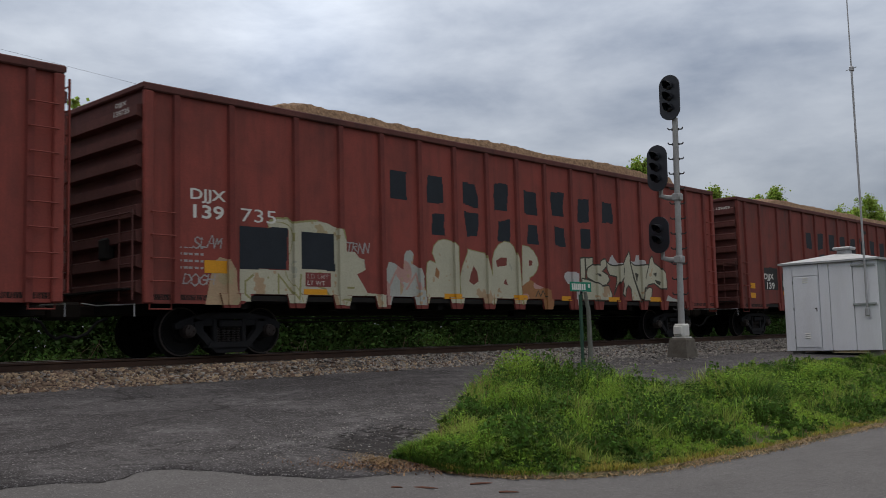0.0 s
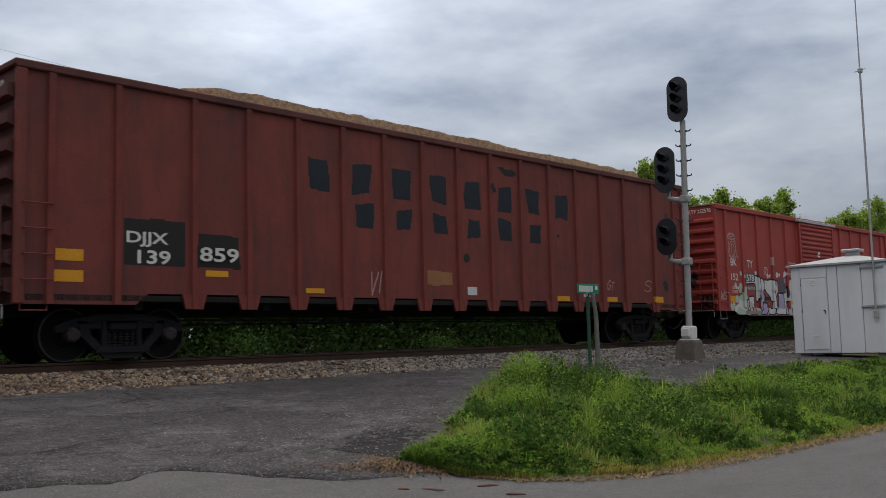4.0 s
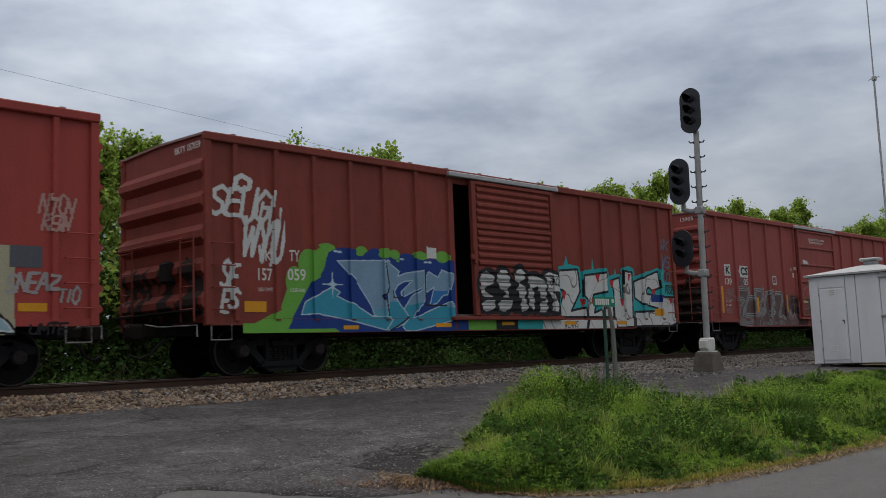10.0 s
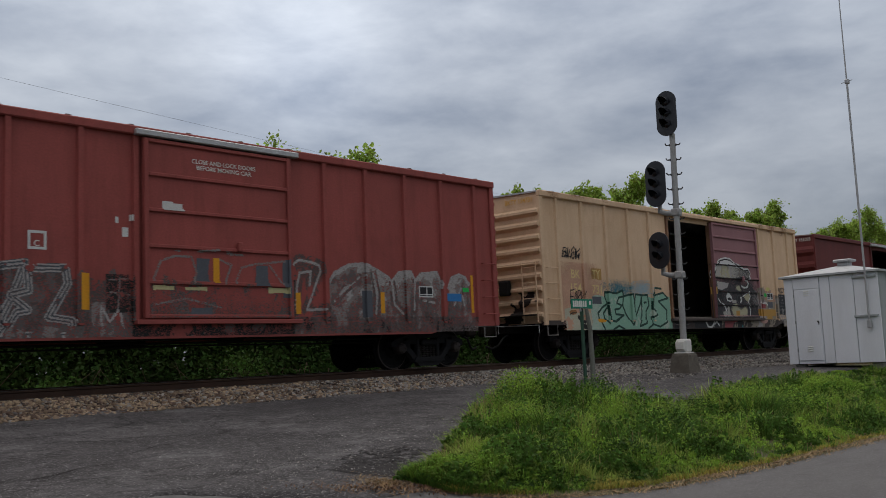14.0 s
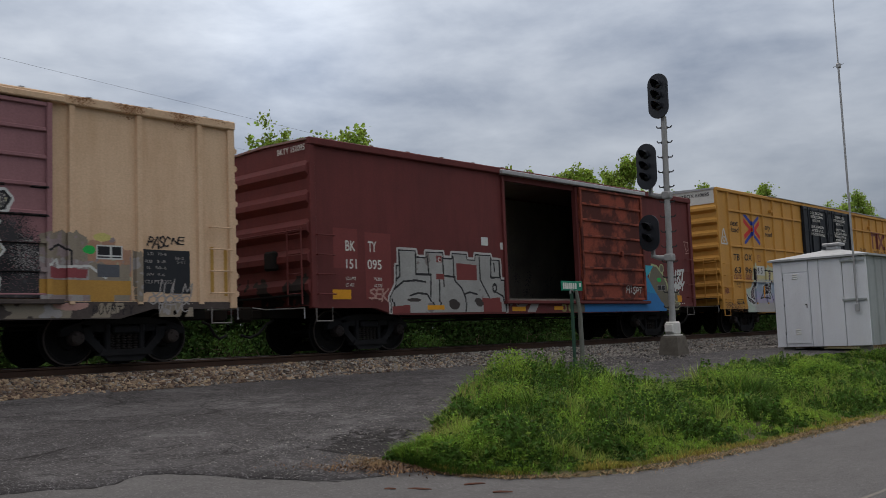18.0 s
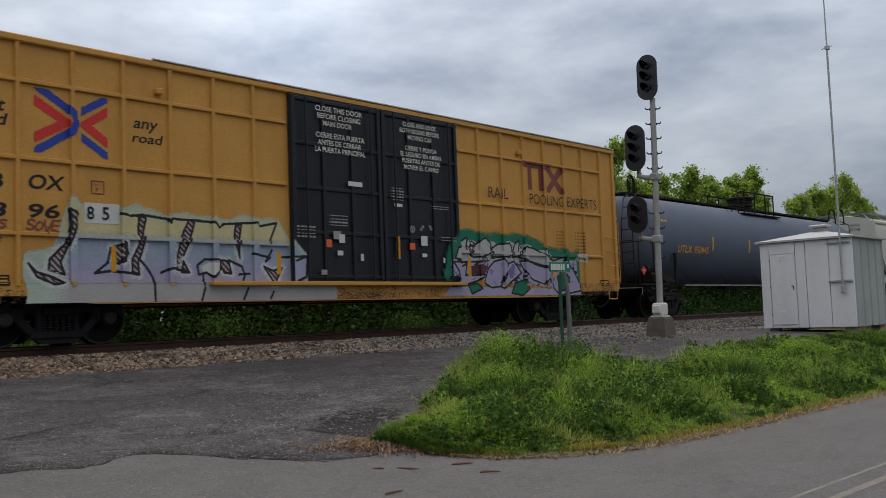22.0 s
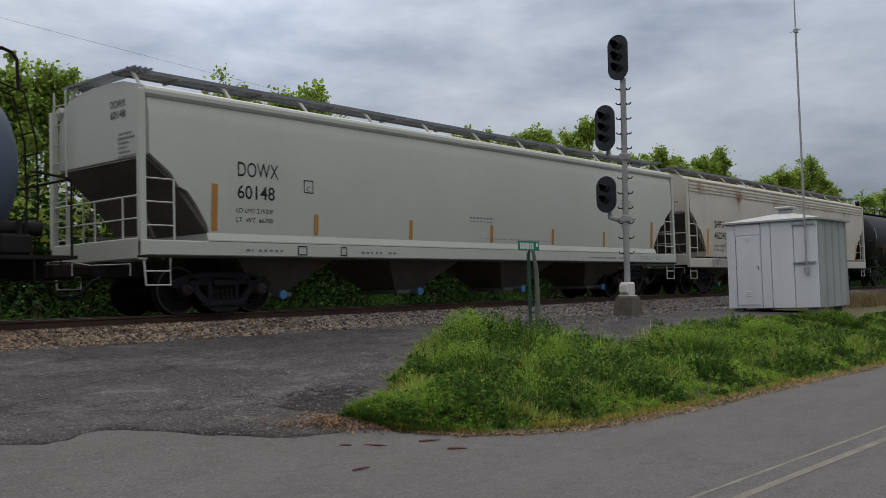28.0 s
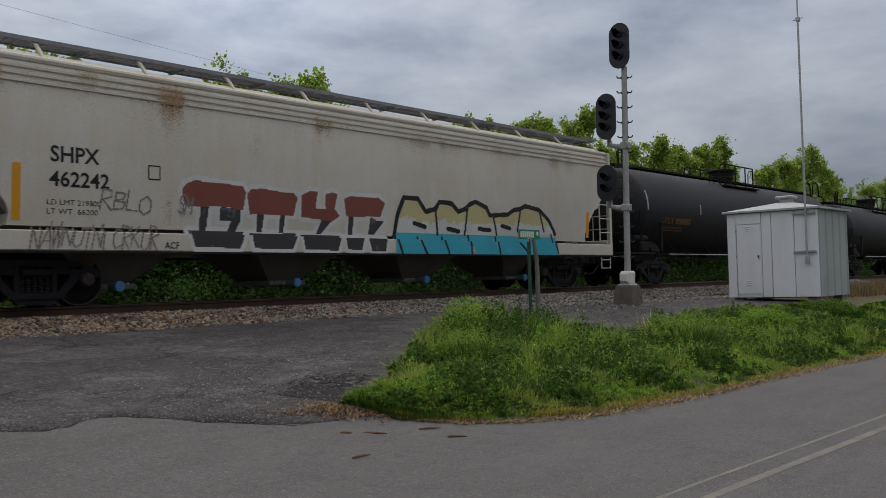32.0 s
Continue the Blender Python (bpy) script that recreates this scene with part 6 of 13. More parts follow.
def tussocks(cx, cy, ch, per, rng, spread_=0.07, wide=0.0042, lean=0.55):
    """Tufts of arching grass: each blade bends outward from its tuft and narrows to a tip."""
    who = np.repeat(np.arange(len(cx)), per)
    n = len(who)
    a, q = rng.random(n) * 6.283, np.sqrt(rng.random(n))
    tilt = rng.random(len(cx)) * 6.283
    d = np.stack([np.cos(a) + 0.5 * np.cos(tilt[who]), np.sin(a) + 0.5 * np.sin(tilt[who])], 1)
    d /= np.linalg.norm(d, axis=1, keepdims=True)
    bx, by = cx[who] + q * spread_ * np.cos(a), cy[who] + q * spread_ * np.sin(a)
    h = ch[who] * rng.uniform(0.45, 1.12, n)
    out = h * lean * rng.uniform(0.15, 1.1, n)
    base = np.stack([bx, by, rise(bx, by) + 0.02], 1)
    w = wide * rng.uniform(0.6, 1.4, n) * np.clip(h / 0.35, 0.6, 1.3)
    side = np.stack([-d[:, 1], d[:, 0]], 1) * w[:, None]
    rows = []
    for t, k in ((0.0, 0.8), (0.4, 1.0), (0.75, 0.75)):
        p = base.copy()
        p[:, :2] += d * (out * t * t)[:, None]
        p[:, 2] += h * (t - 0.25 * lean * t * t)
        l, r = p.copy(), p.copy()
        l[:, :2] -= side * k
        r[:, :2] += side * k
        rows += [l, r]
    tip = base.copy()
    tip[:, :2] += d * out[:, None]
    tip[:, 2] += h * (1 - 0.25 * lean)
    v = np.stack(rows + [tip], 1).reshape(-1, 3)
    i = np.arange(n)[:, None] * 7
    f = np.concatenate([i + [0, 1, 3], i + [0, 3, 2], i + [2, 3, 5], i + [2, 5, 4], i + [4, 5, 6]], 1).reshape(-1, 3)
    return v, f


def verge():
    rng = np.random.default_rng(3)

    def spread(n, x0=7.6, x1=42.0, power=1.7):
        x = x0 + (x1 - x0) * rng.random(n) ** power
        yf, yb = np.interp(x, *WEED_FRONT) + 0.05, np.interp(x, BACK_X, BACK_Y)
        y = yf + (yb - yf) * rng.random(n)
        return x, y

    sx = np.concatenate([np.arange(7.45, 45, 0.4), [60, 90]])
    sheet("verge_soil", sx, np.linspace(0, 1, 12), lambda X, S: S, soil, "soil bank under the roadside weeds")
    ob = bpy.data.objects["verge_soil"]
    co = np.empty(len(ob.data.vertices) * 3)
    ob.data.vertices.foreach_get("co", co)
    co = co.reshape(-1, 3)
    yf, yb = np.interp(co[:, 0], *WEED_FRONT) - 0.13 - 0.05 * wobble(co[:, 0], 0 * co[:, 0], 2.1, 3.0), np.interp(co[:, 0], BACK_X, BACK_Y)
    s = co[:, 1].copy()
    co[:, 1] = yf + (yb - yf) * s
    co[:, 2] = rise(co[:, 0], co[:, 1]) + 0.007 + 0.10 * np.clip((yb - yf) / 1.6 - 0.3, 0, 1) * np.sin(np.pi * np.clip(s, 0, 1))
    ob.data.vertices.foreach_set("co", co.ravel())
    ob.data.update()
    # tufts of arching grass of three colours, growing in drifts
    n = 6000
    cx, cy = spread(n)
    hold = wobble(cx, cy, 1.7, 77.0) + 0.5 * wobble(cx, cy, 4.4, 79.0) + rng.normal(0, 0.1, n) > -0.33
    cx, cy = cx[hold], cy[hold]
    n = len(cx)
    tone = wobble(cx, cy, 0.9, 21.0) + 0.6 * wobble(cx, cy, 2.6, 25.0) + rng.normal(0, 0.12, n)
    lumps = np.clip(0.95 + 0.9 * wobble(cx, cy, 1.5, 12.0) + 0.6 * wobble(cx, cy, 4.0, 15.0), 0.35, 1.12)
    ch = verge_height(cx, cy) * lumps * rng.uniform(0.85, 1.2, n) + 0.05
    for name, mat_, sel, lab in (("sunlit_grass", weed_b, tone > 0.12, "tall yellow-green roadside grass in tufts"), ("green_grass", weed_a, (tone <= 0.12) & (tone > -0.14), "arching mid-green roadside grass"), ("deep_grass", weed_d, tone <= -0.14, "dark green roadside grass")):
        v, f = tussocks(cx[sel], cy[sel], ch[sel], 24, rng, 0.09, 0.0042, 0.85)
        tagged(new(name, fast_mesh(name, v, f, mat_)), lab, "grass", kind="stuff")
    # a low undergrowth coloured dark as shade, and upright leafy stalks of several kinds standing out of it
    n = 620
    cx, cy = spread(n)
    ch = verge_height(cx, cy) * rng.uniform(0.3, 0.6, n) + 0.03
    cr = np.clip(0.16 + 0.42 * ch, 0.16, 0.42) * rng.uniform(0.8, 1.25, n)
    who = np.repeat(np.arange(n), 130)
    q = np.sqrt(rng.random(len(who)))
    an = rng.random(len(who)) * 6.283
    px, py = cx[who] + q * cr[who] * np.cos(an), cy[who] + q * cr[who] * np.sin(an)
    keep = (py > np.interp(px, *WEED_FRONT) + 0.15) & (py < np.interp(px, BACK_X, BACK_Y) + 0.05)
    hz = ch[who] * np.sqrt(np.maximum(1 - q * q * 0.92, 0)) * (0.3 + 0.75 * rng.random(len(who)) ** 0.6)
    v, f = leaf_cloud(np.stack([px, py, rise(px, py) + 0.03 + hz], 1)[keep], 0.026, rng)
    tagged(new("weed_undergrowth", fast_mesh("weed_undergrowth", v, f, weed_c)), "broadleaf undergrowth, its dark green deepened for shade", "weeds", kind="stuff")
    n = 7000
    bx, by = spread(n)
    lumps = np.clip(0.92 + 1.5 * wobble(bx, by, 1.35, 12.0) + 0.8 * wobble(bx, by, 3.2, 15.0), 0.3, 1.15)
    sh = verge_height(bx, by) * lumps * rng.uniform(0.6, 1.05, n) + 0.03
    sh = np.where((lumps > 0.72) | (rng.random(n) < 0.25), sh, 0.03)
    which = wobble(bx, by, 1.1, 31.0) + 0.5 * wobble(bx, by, 3.0, 35.0) + rng.normal(0, 0.10, n)
    kinds = (("leafy_weeds", weed_a, which > 0.05, 0.026, 0.34, "upright bushy yellow-green roadside weeds"),
             ("dark_weeds", weed_d, which < -0.05, 0.034, 0.5, "clumps of dark green broadleaf weeds"),
             ("feathery_weeds", weed_b, (which >= -0.05) & (which <= 0.05), 0.022, 0.2, "feathery pale green roadside weeds"))
    for name, mat_, sel, size, wide, lab in kinds:
        k = np.nonzero(sel)[0]
        who = np.repeat(k, 34)
        u = rng.random(len(who)) ** 0.75
        la, ll = rng.random(n) * 6.283, rng.random(n) * 0.35
        out = 0.012 + 0.065 * (1.15 - u) * np.clip(sh[who] / 0.4, 0.4, 1.3)
        an = rng.random(len(who)) * 6.283
        px = bx[who] + sh[who] * u * u * ll[who] * np.cos(la[who]) + out * np.cos(an)
        py = by[who] + sh[who] * u * u * ll[who] * np.sin(la[who]) + out * np.sin(an)
        p = np.stack([px, py, rise(bx[who], by[who]) + 0.03 + sh[who] * (0.15 + 0.87 * u)], 1)
        keep = py > np.interp(px, *WEED_FRONT) + 0.12
        v, f = leaf_cloud(p[keep], size, rng, 0.8, wide)
        tagged(new(name, fast_mesh(name, v, f, mat_)), lab, "weeds", kind="stuff")
    # rounded clumps that stand out of the mass, some darkened as shaded hollows
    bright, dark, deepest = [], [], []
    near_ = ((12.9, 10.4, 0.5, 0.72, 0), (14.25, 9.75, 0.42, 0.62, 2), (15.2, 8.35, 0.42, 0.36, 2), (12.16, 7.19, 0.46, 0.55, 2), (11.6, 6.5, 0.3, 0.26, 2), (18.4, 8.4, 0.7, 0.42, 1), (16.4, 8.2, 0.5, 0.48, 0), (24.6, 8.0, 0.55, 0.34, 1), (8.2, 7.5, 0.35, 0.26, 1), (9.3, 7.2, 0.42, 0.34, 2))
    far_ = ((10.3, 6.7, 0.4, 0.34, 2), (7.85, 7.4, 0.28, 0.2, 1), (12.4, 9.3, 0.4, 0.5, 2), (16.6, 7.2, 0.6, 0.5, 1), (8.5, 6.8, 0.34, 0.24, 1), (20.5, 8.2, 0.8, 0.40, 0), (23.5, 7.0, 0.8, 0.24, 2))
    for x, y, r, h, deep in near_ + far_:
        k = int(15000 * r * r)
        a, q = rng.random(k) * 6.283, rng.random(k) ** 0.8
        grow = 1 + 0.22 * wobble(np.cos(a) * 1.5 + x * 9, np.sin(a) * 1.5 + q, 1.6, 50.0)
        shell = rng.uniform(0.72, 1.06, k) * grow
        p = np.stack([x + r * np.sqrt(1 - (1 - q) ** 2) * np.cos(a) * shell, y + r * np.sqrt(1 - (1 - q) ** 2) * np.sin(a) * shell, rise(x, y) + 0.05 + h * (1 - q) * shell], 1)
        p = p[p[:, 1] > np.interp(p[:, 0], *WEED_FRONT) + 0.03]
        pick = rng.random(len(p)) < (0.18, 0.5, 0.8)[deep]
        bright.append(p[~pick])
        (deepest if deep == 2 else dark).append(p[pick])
    for name, pts, mat_, lab in (("weed_clumps", bright, weed_a, "rounded bright green weed clumps"), ("deep_green_clumps", dark, weed_d, "rounded deep green broadleaf clumps"), ("dark_clumps", deepest, weed_c, "dense dark green weed clumps, coloured as shaded hollows")):
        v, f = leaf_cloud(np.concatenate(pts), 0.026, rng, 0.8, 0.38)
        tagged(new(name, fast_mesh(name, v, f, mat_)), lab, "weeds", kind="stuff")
    # dry reddish weeds on the slope past the shed
    m = 7000
    x, y = 28.0 + 14 * rng.random(m), 9.2 + 2.9 * rng.random(m)
    v, f = blades(x, y, rise(x, y) + 0.01, rng.uniform(0.12, 0.5, m), rng.uniform(0.004, 0.009, m), rng, 0.5)
    tagged(new("dry_weeds", fast_mesh("dry_weeds", v, f, surf("dry_red_weed", (0.26, 0.18, 0.10), (0.15, 0.12, 0.05), 1.0, 20, 0.9, island=0.5))), "dry brown weeds on the gravel slope", "weeds", kind="stuff")
    # seed stalks standing out of the mass
    x, y = spread(1500)
    x[:420] = rng.uniform(8.0, 12.5, 420)
    y[:420] = np.interp(x[:420], BACK_X, BACK_Y) - 0.5 * rng.random(420)
    h = verge_height(x, y)
    h = h * rng.uniform(0.85, 1.15, len(x)) + 0.05
    v, f = blades(x, y, rise(x, y) + 0.02, h, np.full(len(x), 0.0035), rng, 0.35)
    tagged(new("seed_stalks", fast_mesh("seed_stalks", v, f, straw)), "thin tan seed stalks among the weeds", "grass", kind="stuff")
    # short yellowed turf and dead grass along the road edge
    x = 7.6 + 27 * rng.random(22000) ** 1.5
    y = np.interp(x, *WEED_FRONT) + np.abs(rng.normal(0, 0.30, len(x))) * np.interp(x, [7.6, 9.5, 12], [0.4, 0.6, 1.0]) + 0.03
    v, f = blades(x, y, rise(x, y) + 0.012, rng.uniform(0.015, 0.06, len(x)) * np.clip(1.1 + 1.6 * wobble(x, y, 1.6, 70.0), 0.3, 2.4), rng.uniform(0.003, 0.007, len(x)), rng, 1.5)
    tagged(new("edge_turf", fast_mesh("edge_turf", v, f, turf)), "short yellow-green turf along the road", "grass", kind="stuff")
    x = np.concatenate([7.5 + 24 * rng.random(9200) ** 1.2, np.abs(rng.normal(0, 0.4, 2600)) + 7.0 + 0.3 * rng.random(2600)])
    y = np.interp(x, *WEED_FRONT) + rng.normal(0, 0.09, len(x)) - 0.03
    y[9200:] += np.abs(rng.normal(0, 0.22, 2600))
    v, f = blades(x, y, rise(x, y) + 0.012, rng.uniform(0.008, 0.035, len(x)), rng.uniform(0.003, 0.008, len(x)), rng, 6.0)
    tagged(new("dead_grass", fast_mesh("dead_grass", v, f, straw)), "tan dead grass along the road edge", "dead grass", kind="stuff")
    m = 420
    cx = np.array([(7.3, 9.1), (8.6, 9.3), (7.6, 8.3), (10.4, 10.4), (9.0, 10.6), (6.2, 9.0)])[rng.integers(0, 6, m)]
    p = np.stack([cx[:, 0] + rng.normal(0, 0.9, m), cx[:, 1] + rng.normal(0, 0.55, m), np.zeros(m)], 1)
    p[:, 2] = rise(p[:, 0], p[:, 1]) + 0.036
    keep = p[:, 1] > np.interp(p[:, 0], [5, 6.7, 9.4, 30], [8.9, 7.8, 7.6, 8.0])
    p = p[keep]
    box_ = np.array([(-1, -1, 0), (1, -1, 0), (1, 1, 0), (-1, 1, 0), (-0.6, -0.5, 1), (0.5, -0.6, 1), (0.6, 0.6, 1), (-0.5, 0.5, 1)])
    v = p[:, None, :] + box_[None] * rng.uniform(0.004, 0.009, (len(p), 1, 1)) * rng.uniform(0.6, 1.4, (len(p), 1, 3))
    f = np.array([(4, 5, 6, 7), (0, 1, 5, 4), (1, 2, 6, 5), (2, 3, 7, 6), (3, 0, 4, 7)])[None] + (np.arange(len(p)) * 8)[:, None, None]
    tagged(new("loose_chippings", fast_mesh("loose_chippings", v.reshape(-1, 3), f.reshape(-1, 4), surf("chipping", (0.29, 0.285, 0.275), (0.13, 0.125, 0.12), 2, 30, 0.9, island=0.7), 4)), "loose stone chippings scattered on the asphalt", "gravel", kind="stuff")
    xs_, ys_ = np.linspace(5.6, 10.6, 167), np.linspace(7.2, 10.8, 121)
    X, Y = np.meshgrid(xs_, ys_, indexing="ij")
    grain_ = 0.7 * wobble(X, Y, 2.2, 60.0) + 0.8 * wobble(X, Y, 6.0, 61.0) + 1.0 * wobble(X, Y, 19.0, 63.0)
    body = 1.1 * np.exp(-((X - 7.4 + 0.6 * (Y - 8.35)) / 0.95) ** 2 - ((Y - 8.35) / 0.5) ** 2) + 0.55 * np.exp(-((X - 8.5) / 1.0) ** 2 - ((Y - 9.0) / 0.5) ** 2)
    keep = (((body + 0.42 * grain_) > 0.55) & (Y > np.interp(X, *ROAD_EDGE) + 0.25) & (Y > 7.75 + 0.45 * np.clip(6.9 - X, 0, 2)))[:-1, :-1]
    idx = np.arange(X.size).reshape(X.shape)
    f = np.stack([idx[:-1, :-1], idx[1:, :-1], idx[1:, 1:], idx[:-1, 1:]], -1)[keep]
    Z = rise(X, Y) + 0.029 + 0.012 * wobble(X, Y, 0.8, 2.0) + 0.008 * wobble(X, Y, 3.0, 4.0) + 0.003 * np.clip(grain_, -1, 1)
    tagged(new("washed_dirt", fast_mesh("washed_dirt", np.stack([X, Y, Z], -1).reshape(-1, 3), f, surf("washed_grit", (0.040, 0.037, 0.037), (0.022, 0.020, 0.020), 9, 60, 0.95, bump=1.0, contrast=0.12), 4)), "dark washed-out grit beside the weeds", "dirt", kind="stuff")
    m = 900
    x, y = 6.85 + rng.normal(0, 0.28, m) + 0.75 * rng.random(m), 7.75 + rng.normal(0, 0.16, m)
    y -= (x - 6.85) * 0.75
    v, f = blades(x, y, rise(x, y) + 0.03, rng.uniform(0.01, 0.035, m), rng.uniform(0.004, 0.009, m), rng, 5.0)
    tagged(new("brown_litter", fast_mesh("brown_litter", v, f, surf("brown_leaf_litter", (0.26, 0.15, 0.08), (0.12, 0.07, 0.04), 3, 40, 0.9, island=0.6))), "brown leaf litter by the road edge", "litter", kind="stuff")
    # pale litter lying on the old asphalt
    c = np.array([(7.26, 9.15), (6.9, 9.3), (7.7, 8.3), (8.6, 9.4), (9.6, 10.0), (6.6, 8.0)])[rng.integers(0, 6, 700)]
    x, y = c[:, 0] + rng.normal(0, 0.5, 700), c[:, 1] + rng.normal(0, 0.33, 700)
    v, f = blades(x, y, rise(x, y) + 0.04, rng.uniform(0.006, 0.016, 700), rng.uniform(0.003, 0.008, 700), rng, 6.0)
    tagged(new("straw_litter", fast_mesh("straw_litter", v, f, surf("pale_straw", (0.36, 0.345, 0.32), (0.22, 0.21, 0.19), 3, 40, 0.9))), "pale dry straw litter on asphalt", "litter", kind="stuff")


def tree(x, y, top, seed, reach=1.6, leaf=None, leaves=9000, label="young spring-green broadleaf tree in the lineside thicket"):
    """A young tree: a forked trunk, side limbs with twigs, and leaves gathered in small sprays along the twigs."""
    rng = np.random.default_rng(seed)
    z0 = float(rise(x, y)) - 0.1
    H = top - z0
    e = thing("broadleaf_tree", pose(x, y, z0, 0, 0, float(rng.random() * 360)), label, "tree", "trees behind the track")
    g = Geo()
    bend = rng.normal(0, 0.03 * H, (4, 2))
    trunk = [(0, 0, 0)] + [(bend[k, 0] * (k + 1) / 4, bend[k, 1] * (k + 1) / 4, H * q) for k, q in enumerate((0.25, 0.5, 0.75, 0.97))]
    g.tube(trunk, [0.012 * H, 0.010 * H, 0.008 * H, 0.005 * H, 0.008], 8)
    sprays = []
    for k in range(22):
        q = 0.30 + 0.66 * (k + rng.random()) / 22
        i = min(int(q * 4), 3)
        base = Vector(trunk[i]).lerp(Vector(trunk[i + 1]), min(max(q * 4 - i, 0), 1))
        a = k * 2.4 + rng.random()
        r = reach * (1.15 - 0.85 * q) * rng.uniform(0.6, 1.25) + 0.15
        end = base + Vector((math.cos(a) * r, math.sin(a) * r, r * rng.uniform(0.5, 1.2)))
        if end.z > H:
            end.z = H - 0.3 * rng.random()
        mid = base.lerp(end, 0.5) + Vector((0, 0, -0.04 * r))
        g.tube([base, mid, end], [0.028, 0.018, 0.007], 5)
        for j in range(7):
            u = 0.25 + 0.75 * (j + rng.random()) / 7
            p = base.lerp(end, u)
            tip = p + Vector(rng.normal(0, 1, 3)) * 0.28 + Vector((0, 0, 0.12))
            sprays += [tip, p.lerp(tip, 0.5)]
    sprays += [Vector(trunk[-1]) + Vector(rng.normal(0, 1, 3)) * (0.16, 0.16, 0.3)[j % 3] for j in range(10)]
    part("trunk", g, bark, e, smooth=True)
    c = np.array(sprays)
    odds = np.clip(c[:, 2] / H, 0.05, 1) ** 3
    who = rng.choice(len(c), leaves, p=odds / odds.sum())
    size = rng.uniform(0.08, 0.19, len(c))
    p = c[who] + rng.normal(size=(leaves, 3)) * size[who, None]
    v, f = leaf_cloud(p, 0.085, rng, 0.7, 0.62)
    crown_ob = new("crown", fast_mesh("crown", v, f, leaf or leaf_a))
    crown_ob.parent = e
    return e


def thicket():
    rng = np.random.default_rng(9)
    # place, height of the top, reach of the limbs
    west = [(-9, 27, 7.6, 2), (-4.5, 25.5, 6.6, 2), (0, 26, 7.4, 2), (4.6, 25.6, 7.4, 1.9), (8.3, 26.4, 7.7, 1.9), (11.2, 27, 8.2, 1.7), (12.6, 26.6, 8.7, 1.5), (14.1, 27, 9.1, 1.2), (17.0, 27.4, 7.0, 1.7),
            (20.6, 27, 9.2, 0.9), (22.8, 27, 9.35, 1.1), (23.6, 26.6, 9.45, 1.0), (24.7, 27, 9.65, 1.2), (28.5, 26.6, 7.2, 1.6), (32, 27.2, 7.6, 1.5)]
    mid = [(34.3, 27, 9.2, 0.9), (36.0, 27.4, 8.8, 1.3), (37.9, 27, 9.5, 1.1), (40.3, 27, 10.0, 1.3), (42.5, 26.8, 10.7, 1.4), (44.4, 27.2, 9.9, 1.2), (46.6, 27.4, 9.1, 1.5), (49.2, 27, 9.5, 1.5), (52.2, 27, 10.1, 1.6), (55.3, 27.2, 9.9, 1.5), (58.3, 27, 10.2, 1.5), (61.2, 27, 11.0, 1.3), (63.6, 27.4, 9.7, 1.4)]
    east = [(66.5, 28, 8.6, 1.6), (69.3, 27, 9.7, 1.5), (72.6, 27, 10.5, 1.6), (75.6, 27.2, 10.8, 1.6), (78.8, 27, 12.0, 1.9), (82.0, 27.2, 11.3, 1.8), (85, 27.6, 10.4, 1.7), (90, 28, 9.6, 2), (95, 27.4, 10, 2), (101, 27.4, 10.8, 2.2), (110, 29, 11, 2.4), (120, 29, 12, 2.6), (134, 30, 12, 3)]
    for i, (x, y, top, reach) in enumerate(west + mid + east):
        tree(x, y, top - (0.55 if x < 30 else 0.3), 40 + i, reach, leaf_t, 7500 if 10 < x < 90 else 4500)
    # brush along the far side of the track
    n = 90000
    x = -8 + rng.random(n) ** 1.25 * 110
    y = 20.3 + np.abs(rng.normal(0, 1, n)) * 2.0
    lump = wobble(x[::10], y[::10], 0.55, 6.0)
    top = 0.9 + np.repeat(lump, 10)[:n] * 1.6 + (y - 20.3) * 0.42
    z = rise(x, y) - 0.05 + rng.random(n) * np.clip(top, 0.25, 4.2)
    z = np.minimum(z, rise(x, y) + 3.9)
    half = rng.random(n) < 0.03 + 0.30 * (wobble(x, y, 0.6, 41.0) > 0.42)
    for name, sel, mat_, lab in (("lineside_brush", half, brush_lit, "bright green brush along the track"), ("shaded_brush", ~half, brush_leaf, "brush and brambles along the track, coloured as if shaded")):
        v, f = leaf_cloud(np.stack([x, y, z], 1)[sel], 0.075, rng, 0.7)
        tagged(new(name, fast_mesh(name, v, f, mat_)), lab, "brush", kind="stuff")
    # the deep thicket behind it
    m = 70000
    x = -14 + rng.random(m) ** 1.15 * 150
    y = 23.0 + rng.random(m) * 7
    lump = np.repeat(wobble(x[::10], y[::10], 0.4, 16.0), 10)[:m]
    z = rise(x, y) + rng.random(m) * np.clip(3.6 + 1.6 * lump, 1.2, 5.2)
    v, f = leaf_cloud(np.stack([x, y, z], 1), 0.17, rng, 0.7)
    tagged(new("deep_thicket", fast_mesh("deep_thicket", v, f, brush_leaf)), "dense dark green thicket behind the track", "thicket", kind="stuff")
    # thicket foot with shade in its leaf colour, closing the view under the cars
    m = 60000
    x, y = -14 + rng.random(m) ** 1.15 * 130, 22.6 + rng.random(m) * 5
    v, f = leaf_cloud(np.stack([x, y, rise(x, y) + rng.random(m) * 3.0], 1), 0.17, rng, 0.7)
    tagged(new("thicket_foot", fast_mesh("thicket_foot", v, f, leaf_b)), "dark green thicket foot, shade put into its leaf colour", "thicket", kind="stuff")
    # boughs added over the brush to keep it dark, most coloured as shaded
    m = 40000
    x = -12 + rng.random(m) ** 1.1 * 120
    y = 20.6 + rng.random(m) * 3.2
